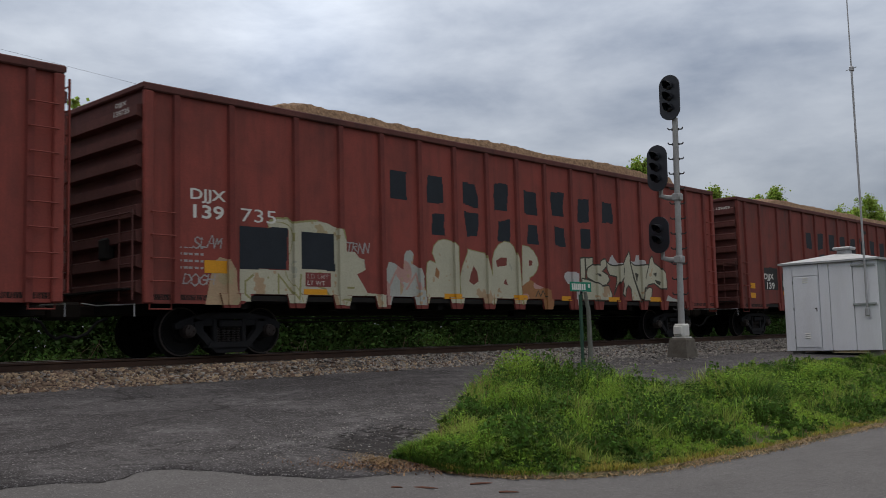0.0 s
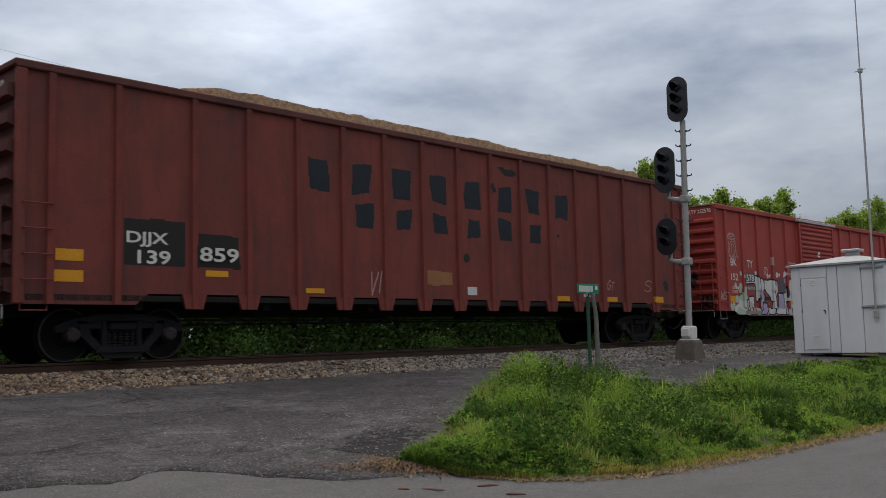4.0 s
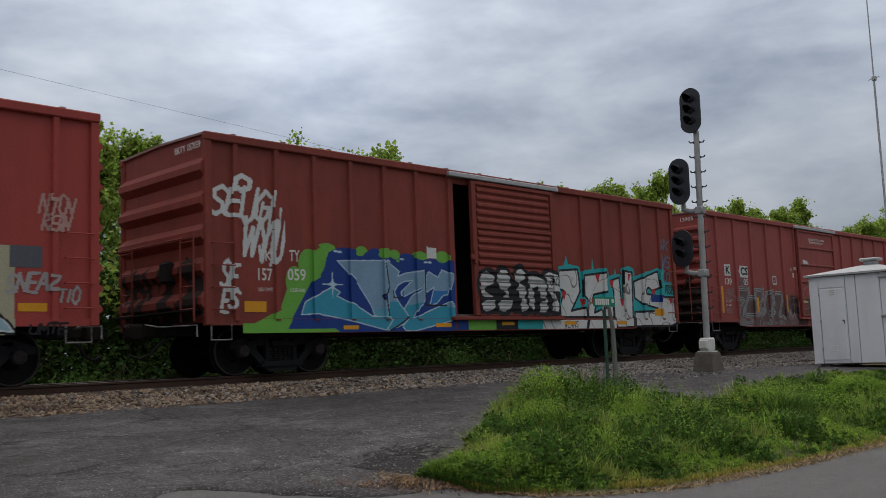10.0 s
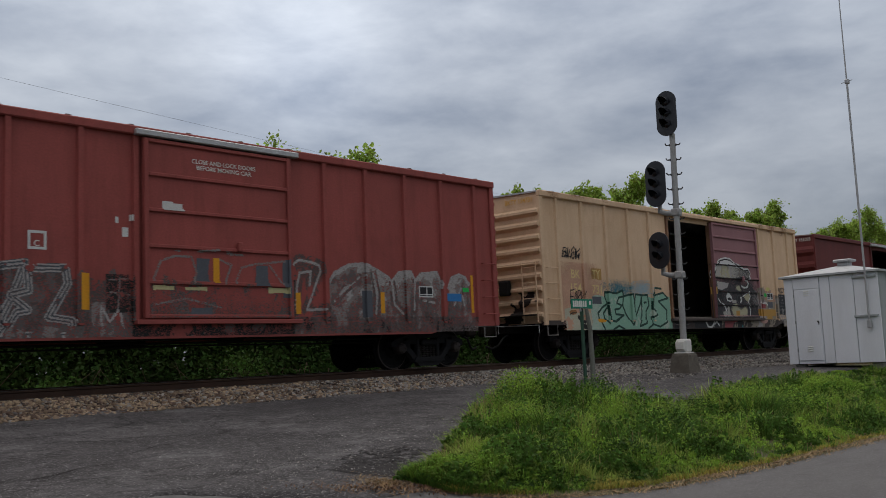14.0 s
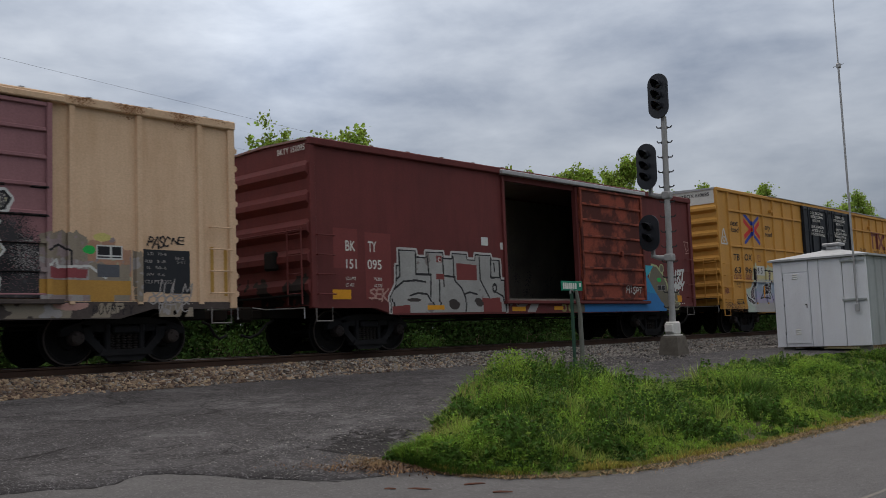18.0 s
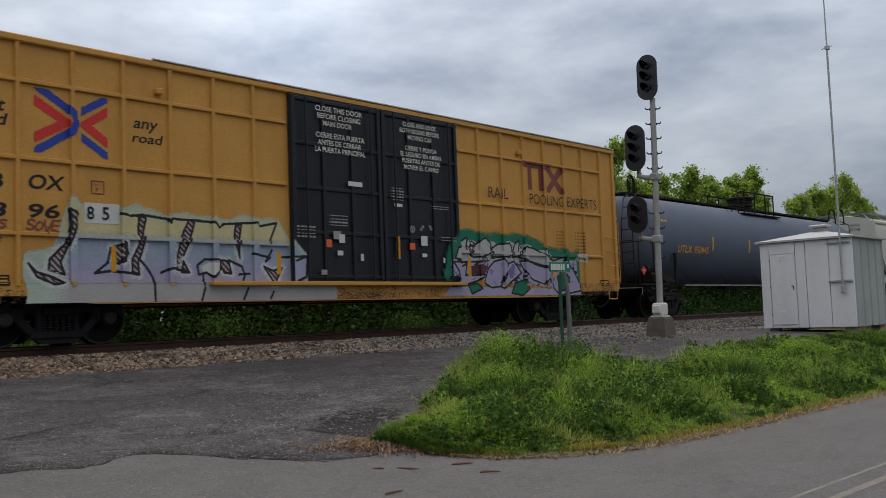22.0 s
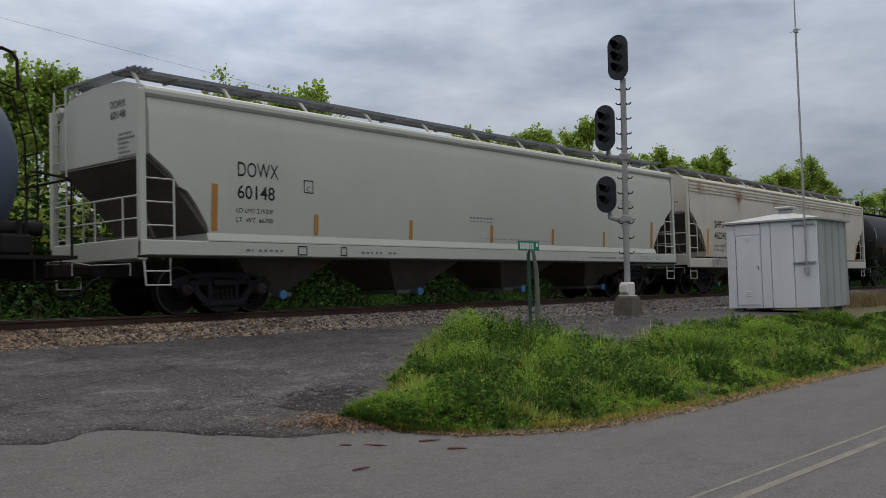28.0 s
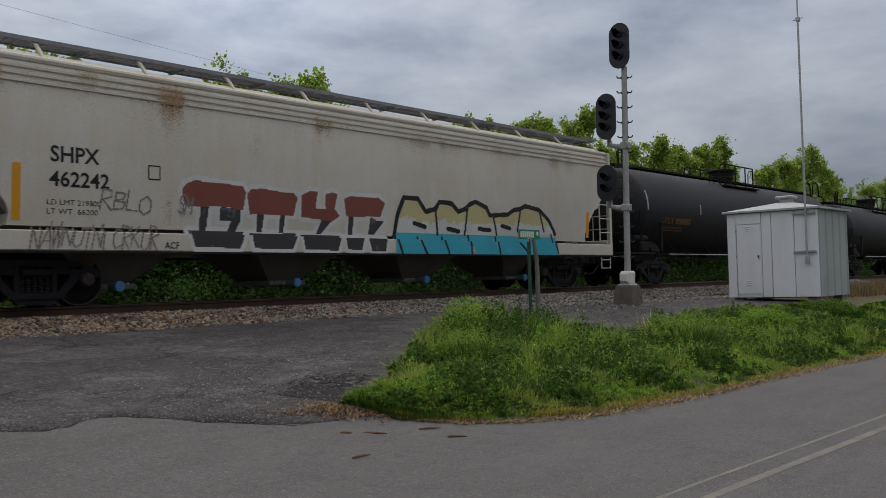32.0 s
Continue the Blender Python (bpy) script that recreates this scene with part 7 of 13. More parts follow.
    lump = np.repeat(wobble(x[::10], y[::10], 0.7, 26.0), 10)[:m]
    z = 3.1 + 0.5 * lump + rng.random(m) * (1.3 + 0.9 * lump)
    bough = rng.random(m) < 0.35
    for name, sel, mat_, lab in (("overhanging_boughs", bough, leaf_a, "bright green boughs overhanging the track side"), ("shaded_boughs", ~bough, leaf_b, "leafy boughs behind the track, coloured dark as if shaded")):
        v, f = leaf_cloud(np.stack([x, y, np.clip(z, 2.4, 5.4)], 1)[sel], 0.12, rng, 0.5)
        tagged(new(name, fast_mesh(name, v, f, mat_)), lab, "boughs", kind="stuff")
    g = Geo()
    for k in range(260):
        bx, by = 2 + 60 * rng.random(), 19.9 + 2.2 * rng.random()
        z = float(rise(bx, by))
        a, l = rng.random() * 6.28, rng.uniform(0.5, 1.8)
        g.tube([(bx, by, z + 0.05), (bx + l * 0.5 * math.cos(a), by + l * 0.2 * math.sin(a), z + rng.uniform(0.2, 0.9)), (bx + l * math.cos(a), by + l * 0.5 * math.sin(a), z + rng.uniform(0.1, 1.2))], [0.012, 0.009, 0.003], 4)
    tagged(part("dead_branches", g, surf("dead_twig", (0.22, 0.17, 0.12), (0.12, 0.09, 0.07), 3, 30, 0.9)), "tangled bare dead branches by the track", "branches", kind="stuff")
    # a few bright self-sown shoots close to the ballast
    for k, (bx, by, h) in enumerate(((13.6, 19.6, 0.95), (20.5, 19.7, 0.8), (9.0, 19.7, 0.6), (27.5, 19.8, 0.7))):
        e = thing("seedling_bush", pose(bx, by, float(rise(bx, by)) - 0.1), "bright green leafy seedling beside the ballast", "bush", "seedlings")
        st = Geo()
        for j in range(7):
            a = j * 0.9
            st.tube([(0, 0, 0), (0.12 * math.cos(a), 0.12 * math.sin(a), h * 0.6), (0.3 * math.cos(a), 0.25 * math.sin(a), h)], [0.012, 0.009, 0.004], 4)
        part("stems", st, bark, e)
        p = rng.normal(size=(420, 3)) * (0.34, 0.24, 0.22 * h) + (0, 0, h * 0.85)
        v, f = leaf_cloud(p, 0.05, rng, 0.7)
        o = new("leaves", fast_mesh("leaves", v, f, brush_lit))
        o.parent = e


verge()
thicket()


def sticks():
    twig = surf("red_twig", (0.22, 0.10, 0.07), (0.12, 0.06, 0.04), 5, 40, 0.9)
    for x, y, l, a in ((6.83, 6.72, 0.26, 1.15), (7.42, 6.51, 0.23, 0.6), (7.33, 6.07, 0.2, 0.98), (6.03, 6.11, 0.2, 0.1), (6.62, 6.92, 0.12, 0.9)):
        e = thing("stick", pose(x, y, float(rise(x, y)) + 0.018, 0, 0, math.degrees(-a)), "short reddish-brown stick lying on the road", "stick", "sticks on the road")
        part("twig", Geo().tube([(-l / 2, 0, 0), (-l / 6, 0.006, 0.003), (l / 4, 0.0, 0.002), (l / 2, -0.004, 0)], [0.009, 0.011, 0.009, 0.004], 5), twig, e)


sticks()

# ---- lettering and painted marks on the cars ----


def on_boxcar(posts, door=None, H=4.43, post_w=0.155, panels=0, ribs=False):
    """Depth of a boxcar's near side at (x, z): sheet, posts, door or sill."""

    def depth(X, Z):
        Y = np.full(X.shape, -SHEET)
        for p in posts:
            Y = np.where((np.abs(X - p) < post_w / 2) & (Z > 1.0), -SHEET - 0.062, Y)
        if door:
            on = (X > door[0]) & (X < door[1]) & (Z > 1.08)
            if panels:
                step_ = (H - 1.3) / panels
                seam_ = np.abs(np.mod(Z - 1.1 + step_ / 2, step_) - step_ / 2) < 0.04
                stile = np.minimum(X - door[0], door[1] - X) < 0.1
                Y = np.where(on, np.where(stile, -HALF - 0.092, np.where(seam_, -HALF - 0.082, -HALF - 0.037)), Y)
            elif ribs:
                cuts = [1.1 + (H - 1.3) * q for q in (0.012, 0.34, 0.66, 0.988)]
                proud = np.zeros(X.shape)
                for a, b in zip(cuts[:-1], cuts[1:]):
                    for k in range(5):
                        off = np.abs(Z - (a + (b - a) * (k + 0.9) / 5.8))
                        proud = np.maximum(proud, np.clip((0.075 - off) / 0.05, 0, 1) * 0.045)
                proud = np.where(np.minimum(X - door[0], door[1] - X) < 0.2, 0.0, proud)
                for z in cuts:
                    proud = np.where(np.abs(Z - z) < 0.05, 0.05, proud)
                proud = np.where(np.minimum(X - door[0], door[1] - X) < 0.145, 0.055, proud)
                Y = np.where(on, -HALF - 0.035 - proud - 0.006, Y)
            else:
                Y = np.where(on, -HALF - 0.093, Y)
        return np.where(Z < 1.04, -SHEET - 0.037, Y)

    return depth


def on_gondola(posts):
    def depth(X, Z):
        Y = np.full(X.shape, -SHEET)
        for p in posts:
            Y = np.where((Z < 1.135) & (np.abs(X - p) < 0.17 + 0.08 * (Z - 0.87) / 0.27), -SHEET - 0.039, Y)
            Y = np.where(np.abs(X - p) < 0.085, -SHEET - 0.067, Y)
        return Y

    return depth


def on_tank(R, zc):
    return lambda X, Z: -np.sqrt(np.maximum(R * R - (Z - zc) ** 2, 0.01))


def on_hopper(X, Z):
    y = np.interp(Z, [1.36, 1.62, 2.2, 2.9, 3.6, 4.05], [1.525, 1.55, 1.585, 1.60, 1.585, 1.53])
    return -np.where(Z < 1.365, 1.612, y)


def DKL(X, Z):
    return np.where(Z < 1.265, -1.612, on_hopper(X, np.maximum(Z, 1.37)))


def stroke_mesh_text(body, bold=0.0):
    cu = bpy.data.curves.new("lettering", "FONT")
    cu.body, cu.size, cu.offset, cu.resolution_u = body, 1.0, bold, 3
    ob = bpy.data.objects.new("lettering", cu)
    me = bpy.data.meshes.new_from_object(ob)
    v = np.array([p.co[:2] for p in me.vertices])
    f = [tuple(p.vertices) for p in me.polygons]
    bpy.data.objects.remove(ob)
    bpy.data.curves.remove(cu)
    bpy.data.meshes.remove(me)
    return v, f


def letter(car, body, x0, z0, x1, z1, material, depth, bold=0.012, end=None, slant=0.0):
    """Stencils a line of writing into the rectangle on the near side, or on the end face at x = end."""
    v, f = stroke_mesh_text(body, bold)
    lo, hi = v.min(0), v.max(0)
    q = (v - lo) / (hi - lo)
    X, Z = x0 + (x1 - x0) * q[:, 0], z0 + (z1 - z0) * q[:, 1]
    X = X + slant * (Z - z0)
    g = Geo()
    if end is None:
        Y = depth(X, Z)
        g.add(np.stack([X, np.where(np.ptp(Y) < 0.04, Y, Y.min()) - 0.006, Z], 1), f)
    else:
        g.add(np.stack([np.full(len(X), end - 0.004), -X, Z], 1), f)
    me = bpy.data.meshes.new("lettering")
    me.from_pydata(g.v, [], g.f)
    me.materials.append(material)
    return part("lettering", me, None, car)


def plate(car, x0, z0, x1, z1, material, depth, name="painted_patch", ragged=0.0, seed=0.0, lift=0.003):
    """A painted rectangle following the side."""

    def fn(X, Z):
        e = np.minimum(np.minimum(X - x0, x1 - X), np.minimum(Z - z0, z1 - Z))
        if ragged:
            e = e + ragged * soft_noise(X, Z, 3.2, seed)
        return np.where(e > 0, 0, -1)

    return spray(car, name, x0 - ragged, x1 + ragged, z0 - ragged, z1 + ragged, fn, [material], depth, 0.02 if not ragged else 0.025, lift)


def soft_noise(X, Z, s, seed):
    """Smooth wandering values between about -1 and 1."""
    rng = np.random.default_rng(int(seed * 10) + 1)
    out = np.zeros(X.shape)
    for k in range(9):
        a, p = rng.random() * 6.283, rng.random(2) * 6.283
        w = s * rng.uniform(0.6, 2.2)
        out += np.sin(w * (X * np.cos(a) + Z * np.sin(a)) + p[0]) * np.cos(w * 0.7 * (Z * np.cos(a) - X * np.sin(a)) + p[1])
    return out / 3.2


def mottle(X, Z, seed, s=6.0):
    """Streaky smears at several sizes."""
    return 0.55 * soft_noise(X, Z, s, seed) + 0.35 * soft_noise(X * 1.3, Z * 0.6, s * 2.6, seed + 1.3) + 0.25 * soft_noise(X, Z, s * 6.0, seed + 2.6)


def outlined(c, X, Z, corners, fill, line, w, glow=None, keep=True):
    """Fills a letter shape, with a dark edge and a pale line inside it."""
    body = within(X, Z, corners)
    edge = trail(X, Z, [corners + corners[:1]])
    c = np.where(body & keep, fill, c)
    if glow is not None:
        c = np.where(body & keep & (np.abs(edge - w * 1.7) < w * 0.55), glow, c)
    return np.where((edge < w) & keep, line, c)


def spray(car, name, x0, x1, z0, z1, fn, mats, depth, cell=0.022, lift=0.004, label=""):
    """Lays paint on the near side in small flat pieces: fn gives each spot's paint, or -1 for none."""
    nx, nz = max(int((x1 - x0) / cell), 1), max(int((z1 - z0) / cell), 1)
    ex, ez = np.linspace(x0, x1, nx + 1), np.linspace(z0, z1, nz + 1)
    X, Z = np.meshgrid((ex[:-1] + ex[1:]) / 2, (ez[:-1] + ez[1:]) / 2)
    C, Y = fn(X, Z), depth(X, Z)
    verts, faces, mi = [], [], []
    for j in range(nz):
        c, y = C[j], Y[j]
        cut = np.nonzero((np.diff(c) != 0) | (np.abs(np.diff(y)) > 1e-6))[0] + 1
        starts, ends = np.concatenate([[0], cut]), np.concatenate([cut, [nx]])
        for a, b in zip(starts, ends):
            if c[a] >= 0:
                o = len(verts)
                yy = y[a] - lift
                yl = float(depth(np.array([[X[j, a]]]), np.array([[ez[j]]]))[0, 0]) - lift if CURVED[0] else yy
                yh = float(depth(np.array([[X[j, a]]]), np.array([[ez[j + 1]]]))[0, 0]) - lift if CURVED[0] else yy
                verts += [(ex[a], yl, ez[j]), (ex[b], yl, ez[j]), (ex[b], yh, ez[j + 1]), (ex[a], yh, ez[j + 1])]
                faces.append((o, o + 1, o + 2, o + 3))
                mi.append(int(c[a]))
                if a and c[a - 1] >= 0 and 0.01 < abs(y[a] - y[a - 1]) < 0.08 and not CURVED[0]:
                    verts += [(ex[a], y[a - 1] - lift, ez[j]), (ex[a], yy, ez[j]), (ex[a], yy, ez[j + 1]), (ex[a], y[a - 1] - lift, ez[j + 1])]
                    faces.append((o + 4, o + 5, o + 6, o + 7))
                    mi.append(int(c[a]))
    if not faces:
        return None
    me = fast_mesh(name, verts, faces, mats[0], 4)
    for m in mats[1:]:
        me.materials.append(m)
    me.polygons.foreach_set("material_index", mi)
    ob = part(name, me, None, car, label)
    if name in ("data_lines", "stencil_lines", "scribbled_tag", "door_label", "stains", "rust_run", "logo_panel"):
        ob["kind"] = "stuff"
    return ob


CURVED = [False]
GLYPH = {
    "S": [[(.9, .85), (.55, 1), (.15, .85), (.2, .6), (.75, .42), (.88, .18), (.5, 0), (.08, .12)]],
    "O": [[(.5, 1), (.1, .75), (.08, .25), (.5, 0), (.92, .25), (.9, .75), (.5, 1)]],
    "U": [[(.08, 1), (.1, .25), (.45, 0), (.85, .2), (.92, 1)]],
    "A": [[(.02, 0), (.45, 1), (.6, 1), (.98, 0)], [(.22, .38), (.8, .38)]],
    "P": [[(.12, 0), (.12, 1), (.7, .95), (.9, .7), (.7, .45), (.15, .42)]],
    "R": [[(.12, 0), (.12, 1), (.75, .95), (.85, .65), (.2, .5), (.9, 0)]],
}
GLYPH.update({
    "T": [[(.02, .97), (.98, .97)], [(.5, .95), (.5, 0)]],
    "E": [[(.92, 1), (.1, .95), (.1, .05), (.92, 0)], [(.12, .5), (.75, .52)]],
    "F": [[(.92, 1), (.1, .95), (.1, 0)], [(.12, .52), (.75, .54)]],
    "I": [[(.5, 0), (.5, 1)]],
    "L": [[(.12, 1), (.1, .05), (.95, .02)]],
    "N": [[(.08, 0), (.1, .98), (.85, .05), (.92, 1)]],
})
GLYPH.update({
    "J": [[(.75, 1), (.75, .2), (.4, 0), (.1, .2)]],
    "Q": [[(.12, 0), (.15, .7), (.45, 1), (.8, .85), (.82, 0)], [(.82, .42), (.4, .4), (.35, .1), (.8, .1)]],
    "4": [[(.1, 1), (.12, .5), (.9, .5)], [(.72, 1), (.62, 0)]],
    "n": [[(.12, 0), (.12, 1), (.88, 1), (.88, 0)]],
    "M": [[(.04, 0), (.12, 1), (.5, .4), (.88, 1), (.96, 0)]],
    "H": [[(.1, 1), (.1, 0)], [(.9, 1), (.9, 0)], [(.1, .5), (.9, .5)]],
})
GLYPH.update({
    "B": [[(.1, 0), (.1, 1), (.75, .95), (.75, .6), (.12, .52), (.88, .42), (.85, .05), (.1, 0)]],
    "Z": [[(.05, .98), (.95, .95), (.08, .05), (.95, .02)]],
    "K": [[(.1, 0), (.1, 1)], [(.9, 1), (.15, .48), (.92, 0)]],
    "C": [[(.92, .85), (.5, 1), (.1, .7), (.1, .28), (.5, 0), (.92, .15)]],
    "V": [[(.02, 1), (.5, 0), (.98, 1)]],
    "W": [[(.02, 1), (.25, 0), (.5, .75), (.75, 0), (.98, 1)]],
})
GLYPH.update({
    "Y": [[(.05, 1), (.5, .5), (.95, 1)], [(.5, .5), (.5, 0)]],
    "X": [[(.05, 1), (.95, 0)], [(.95, 1), (.05, 0)]],
    "D": [[(.1, 0), (.1, 1), (.6, .95), (.95, .5), (.6, .03), (.1, 0)]],
    "G": [[(.92, .85), (.5, 1), (.1, .6), (.15, .15), (.6, 0), (.92, .2), (.9, .48), (.55, .48)]],
})


def strokes(X, Z, word, x0, x1, z0, z1, seed=0, slant=0.0, overlap=0.0, wave=0.06):
    """Distance in metres from each spot to the nearest line of a row of letter shapes."""
    rng = np.random.default_rng(seed)
    n = len(word)
    step_ = (x1 - x0) / n
    best = np.full(X.shape, 9.0)
    for k, ch in enumerate(word):
        w = step_ * (1 + overlap)
        bx = x0 + step_ * k - step_ * overlap / 2
        dz0, dz1 = rng.uniform(-wave, wave, 2) * (z1 - z0)
        for line in GLYPH[ch]:
            pts = [(bx + w * (0.1 + 0.8 * (u + rng.normal(0, 0.03))) + slant * v * (z1 - z0), z0 + dz0 + (z1 - z0 + dz1 - dz0) * v) for u, v in line]
            for (ax, az), (cx, cz) in zip(pts[:-1], pts[1:]):
                dx, dz = cx - ax, cz - az
                t = np.clip(((X - ax) * dx + (Z - az) * dz) / (dx * dx + dz * dz + 1e-9), 0, 1)
                best = np.minimum(best, np.hypot(X - ax - t * dx, Z - az - t * dz))
    return best


def word(X, Z, letters, seed=0, slant=0.0):
    """Distance to letter shapes that each fill their own box (character, left, right, foot, top)."""
    best = np.full(X.shape, 9.0)
    for k, (ch, x0, x1, z0, z1) in enumerate(letters):
        best = np.minimum(best, strokes(X, Z, ch, x0, x1, z0, z1, seed + k, slant, 0.1, 0.0))
    return best


def within(X, Z, corners):
    """True within a plain outline."""
    hit = np.zeros(X.shape, bool)
    for (ax, az), (bx, bz) in zip(corners, corners[1:] + corners[:1]):
        if az != bz:
            hit ^= ((Z > az) != (Z > bz)) & (X < (bx - ax) * (Z - az) / (bz - az) + ax)
    return hit


def trail(X, Z, lines):
    """Distance to freehand spray lines."""
    best = np.full(X.shape, 9.0)
    for line in lines:
        for (ax, az), (cx, cz) in zip(line[:-1], line[1:]):
            dx, dz = cx - ax, cz - az
            t = np.clip(((X - ax) * dx + (Z - az) * dz) / (dx * dx + dz * dz + 1e-9), 0, 1)
            best = np.minimum(best, np.hypot(X - ax - t * dx, Z - az - t * dz))
    return best


def haze(density, seed):
    """Scattered specks of spray or soot: True where a spot is covered."""
    return np.random.default_rng(seed).random(density.shape) < density


def puffs(X, Z, x0, x1, z, r, n, seed):
    """A row of round cloud puffs along a line."""
    rng = np.random.default_rng(seed)
    hit = np.zeros(X.shape, bool)
    for k in range(n):
        c = x0 + (x1 - x0) * (k + rng.random() * 0.7) / n
        hit |= np.hypot(X - c, (Z - z - rng.normal(0, r * 0.25)) * 1.1) < r * rng.uniform(0.7, 1.25)
    return hit


def paint(name, col, wear=0.25, rough=0.6):
    return surf(name, col, tuple(c * (1 - wear) for c in col), 1.5, 40, rough, bump=0.05, contrast=0.35)


P_CREAM = paint("spray_cream", (0.52, 0.505, 0.38))
P_CREAM2 = paint("spray_cream_rust", (0.50, 0.36, 0.22), 0.4)
P_WHITE = paint("spray_white", (0.66, 0.68, 0.66))
P_SILVER = paint("spray_silver", (0.48, 0.50, 0.50))
P_LAV = paint("spray_lavender", (0.40, 0.37, 0.56))
P_BLACK = paint("spray_black", (0.015, 0.015, 0.018))
P_SOOT = paint("soot_black", (0.02, 0.018, 0.017))
P_CREAMG = paint("spray_cream_green", (0.44, 0.42, 0.28))
P_SKYW = paint("spray_washed_blue", (0.33, 0.50, 0.58))
P_TEALD = paint("spray_dull_teal", (0.07, 0.22, 0.27))
P_MINTPALE = paint("spray_pale_mint", (0.46, 0.56, 0.47))
P_SLATE2 = paint("spray_slate", (0.10, 0.11, 0.13))
P_PERI = paint("spray_periwinkle", (0.24, 0.30, 0.52))
P_GREENLABEL = paint("label_green", (0.02, 0.45, 0.08), 0.1)
P_NAVY = paint("spray_navy", (0.010, 0.048, 0.25))
P_TEAL = paint("spray_teal", (0.03, 0.42, 0.44))
P_GREEN = paint("spray_green", (0.16, 0.44, 0.06))
P_EMER = paint("spray_emerald", (0.012, 0.18, 0.105))
P_MINT = paint("spray_mint", (0.27, 0.49, 0.37))
P_GREY = paint("spray_faded_grey", (0.26, 0.23, 0.22), 0.4)
P_GREYD = paint("spray_dim_grey", (0.155, 0.13, 0.125), 0.45)
P_GREY2 = paint("spray_pale_grey", (0.40, 0.38, 0.37), 0.3)
P_PALEOUT = paint("spray_thin_white", (0.52, 0.51, 0.50))
P_RED = paint("spray_red", (0.5, 0.03, 0.03))
P_ORANGE = paint("reflector_orange", (0.72, 0.33, 0.015), 0.2)
P_AMBER = paint("stencil_amber", (0.72, 0.38, 0.03), 0.2)
P_BROWN = paint("spray_taupe", (0.30, 0.26, 0.20))
P_PURPLE = paint("spray_purple", (0.20, 0.15, 0.42))
P_PINKISH = paint("spray_faded_pink", (0.5, 0.30, 0.26), 0.3)
P_BRICK = paint("spray_brick", (0.24, 0.075, 0.055))
P_YELLOW = paint("spray_yellow", (0.66, 0.60, 0.20))
P_AQUA = paint("spray_aqua", (0.05, 0.42, 0.55))
P_BLUE = paint("spray_blue", (0.03, 0.20, 0.50))
P_PALEYEL = paint("spray_straw_yellow", (0.60, 0.54, 0.28))
P_HOPBACK = paint("bare_hopper_grey", (0.54, 0.50, 0.42))
P_OLIVE = paint("spray_olive", (0.30, 0.29, 0.12))
P_REDPATCH = paint("fresh_red_patch", (0.205, 0.045, 0.042))
P_BRIGHT_RED = paint("logo_red", (0.62, 0.04, 0.035), 0.15)
P_LOGO_BLUE = paint("logo_blue", (0.03, 0.06, 0.36), 0.15)
P_RUSTMARK = paint("rust_mark", (0.36, 0.17, 0.07), 0.4)
P_OXBROWN = paint("oxide_brown_letter", (0.26, 0.05, 0.035), 0.2)


def reflectors(car, rects, depth, mat_=None):
    for x0, z0, x1, z1 in rects:
        plate(car, x0, z0, x1, z1, mat_ or P_ORANGE, depth, "reflector_strip", lift=0.007)


def pair_marks(car, a, b, depth, mat_):
    for body, x0, z0, x1, z1 in a + b:
        letter(car, body, x0, z0, x1, z1, mat_, depth)


# gondola with cream graffiti
DG = on_gondola(POST_G)


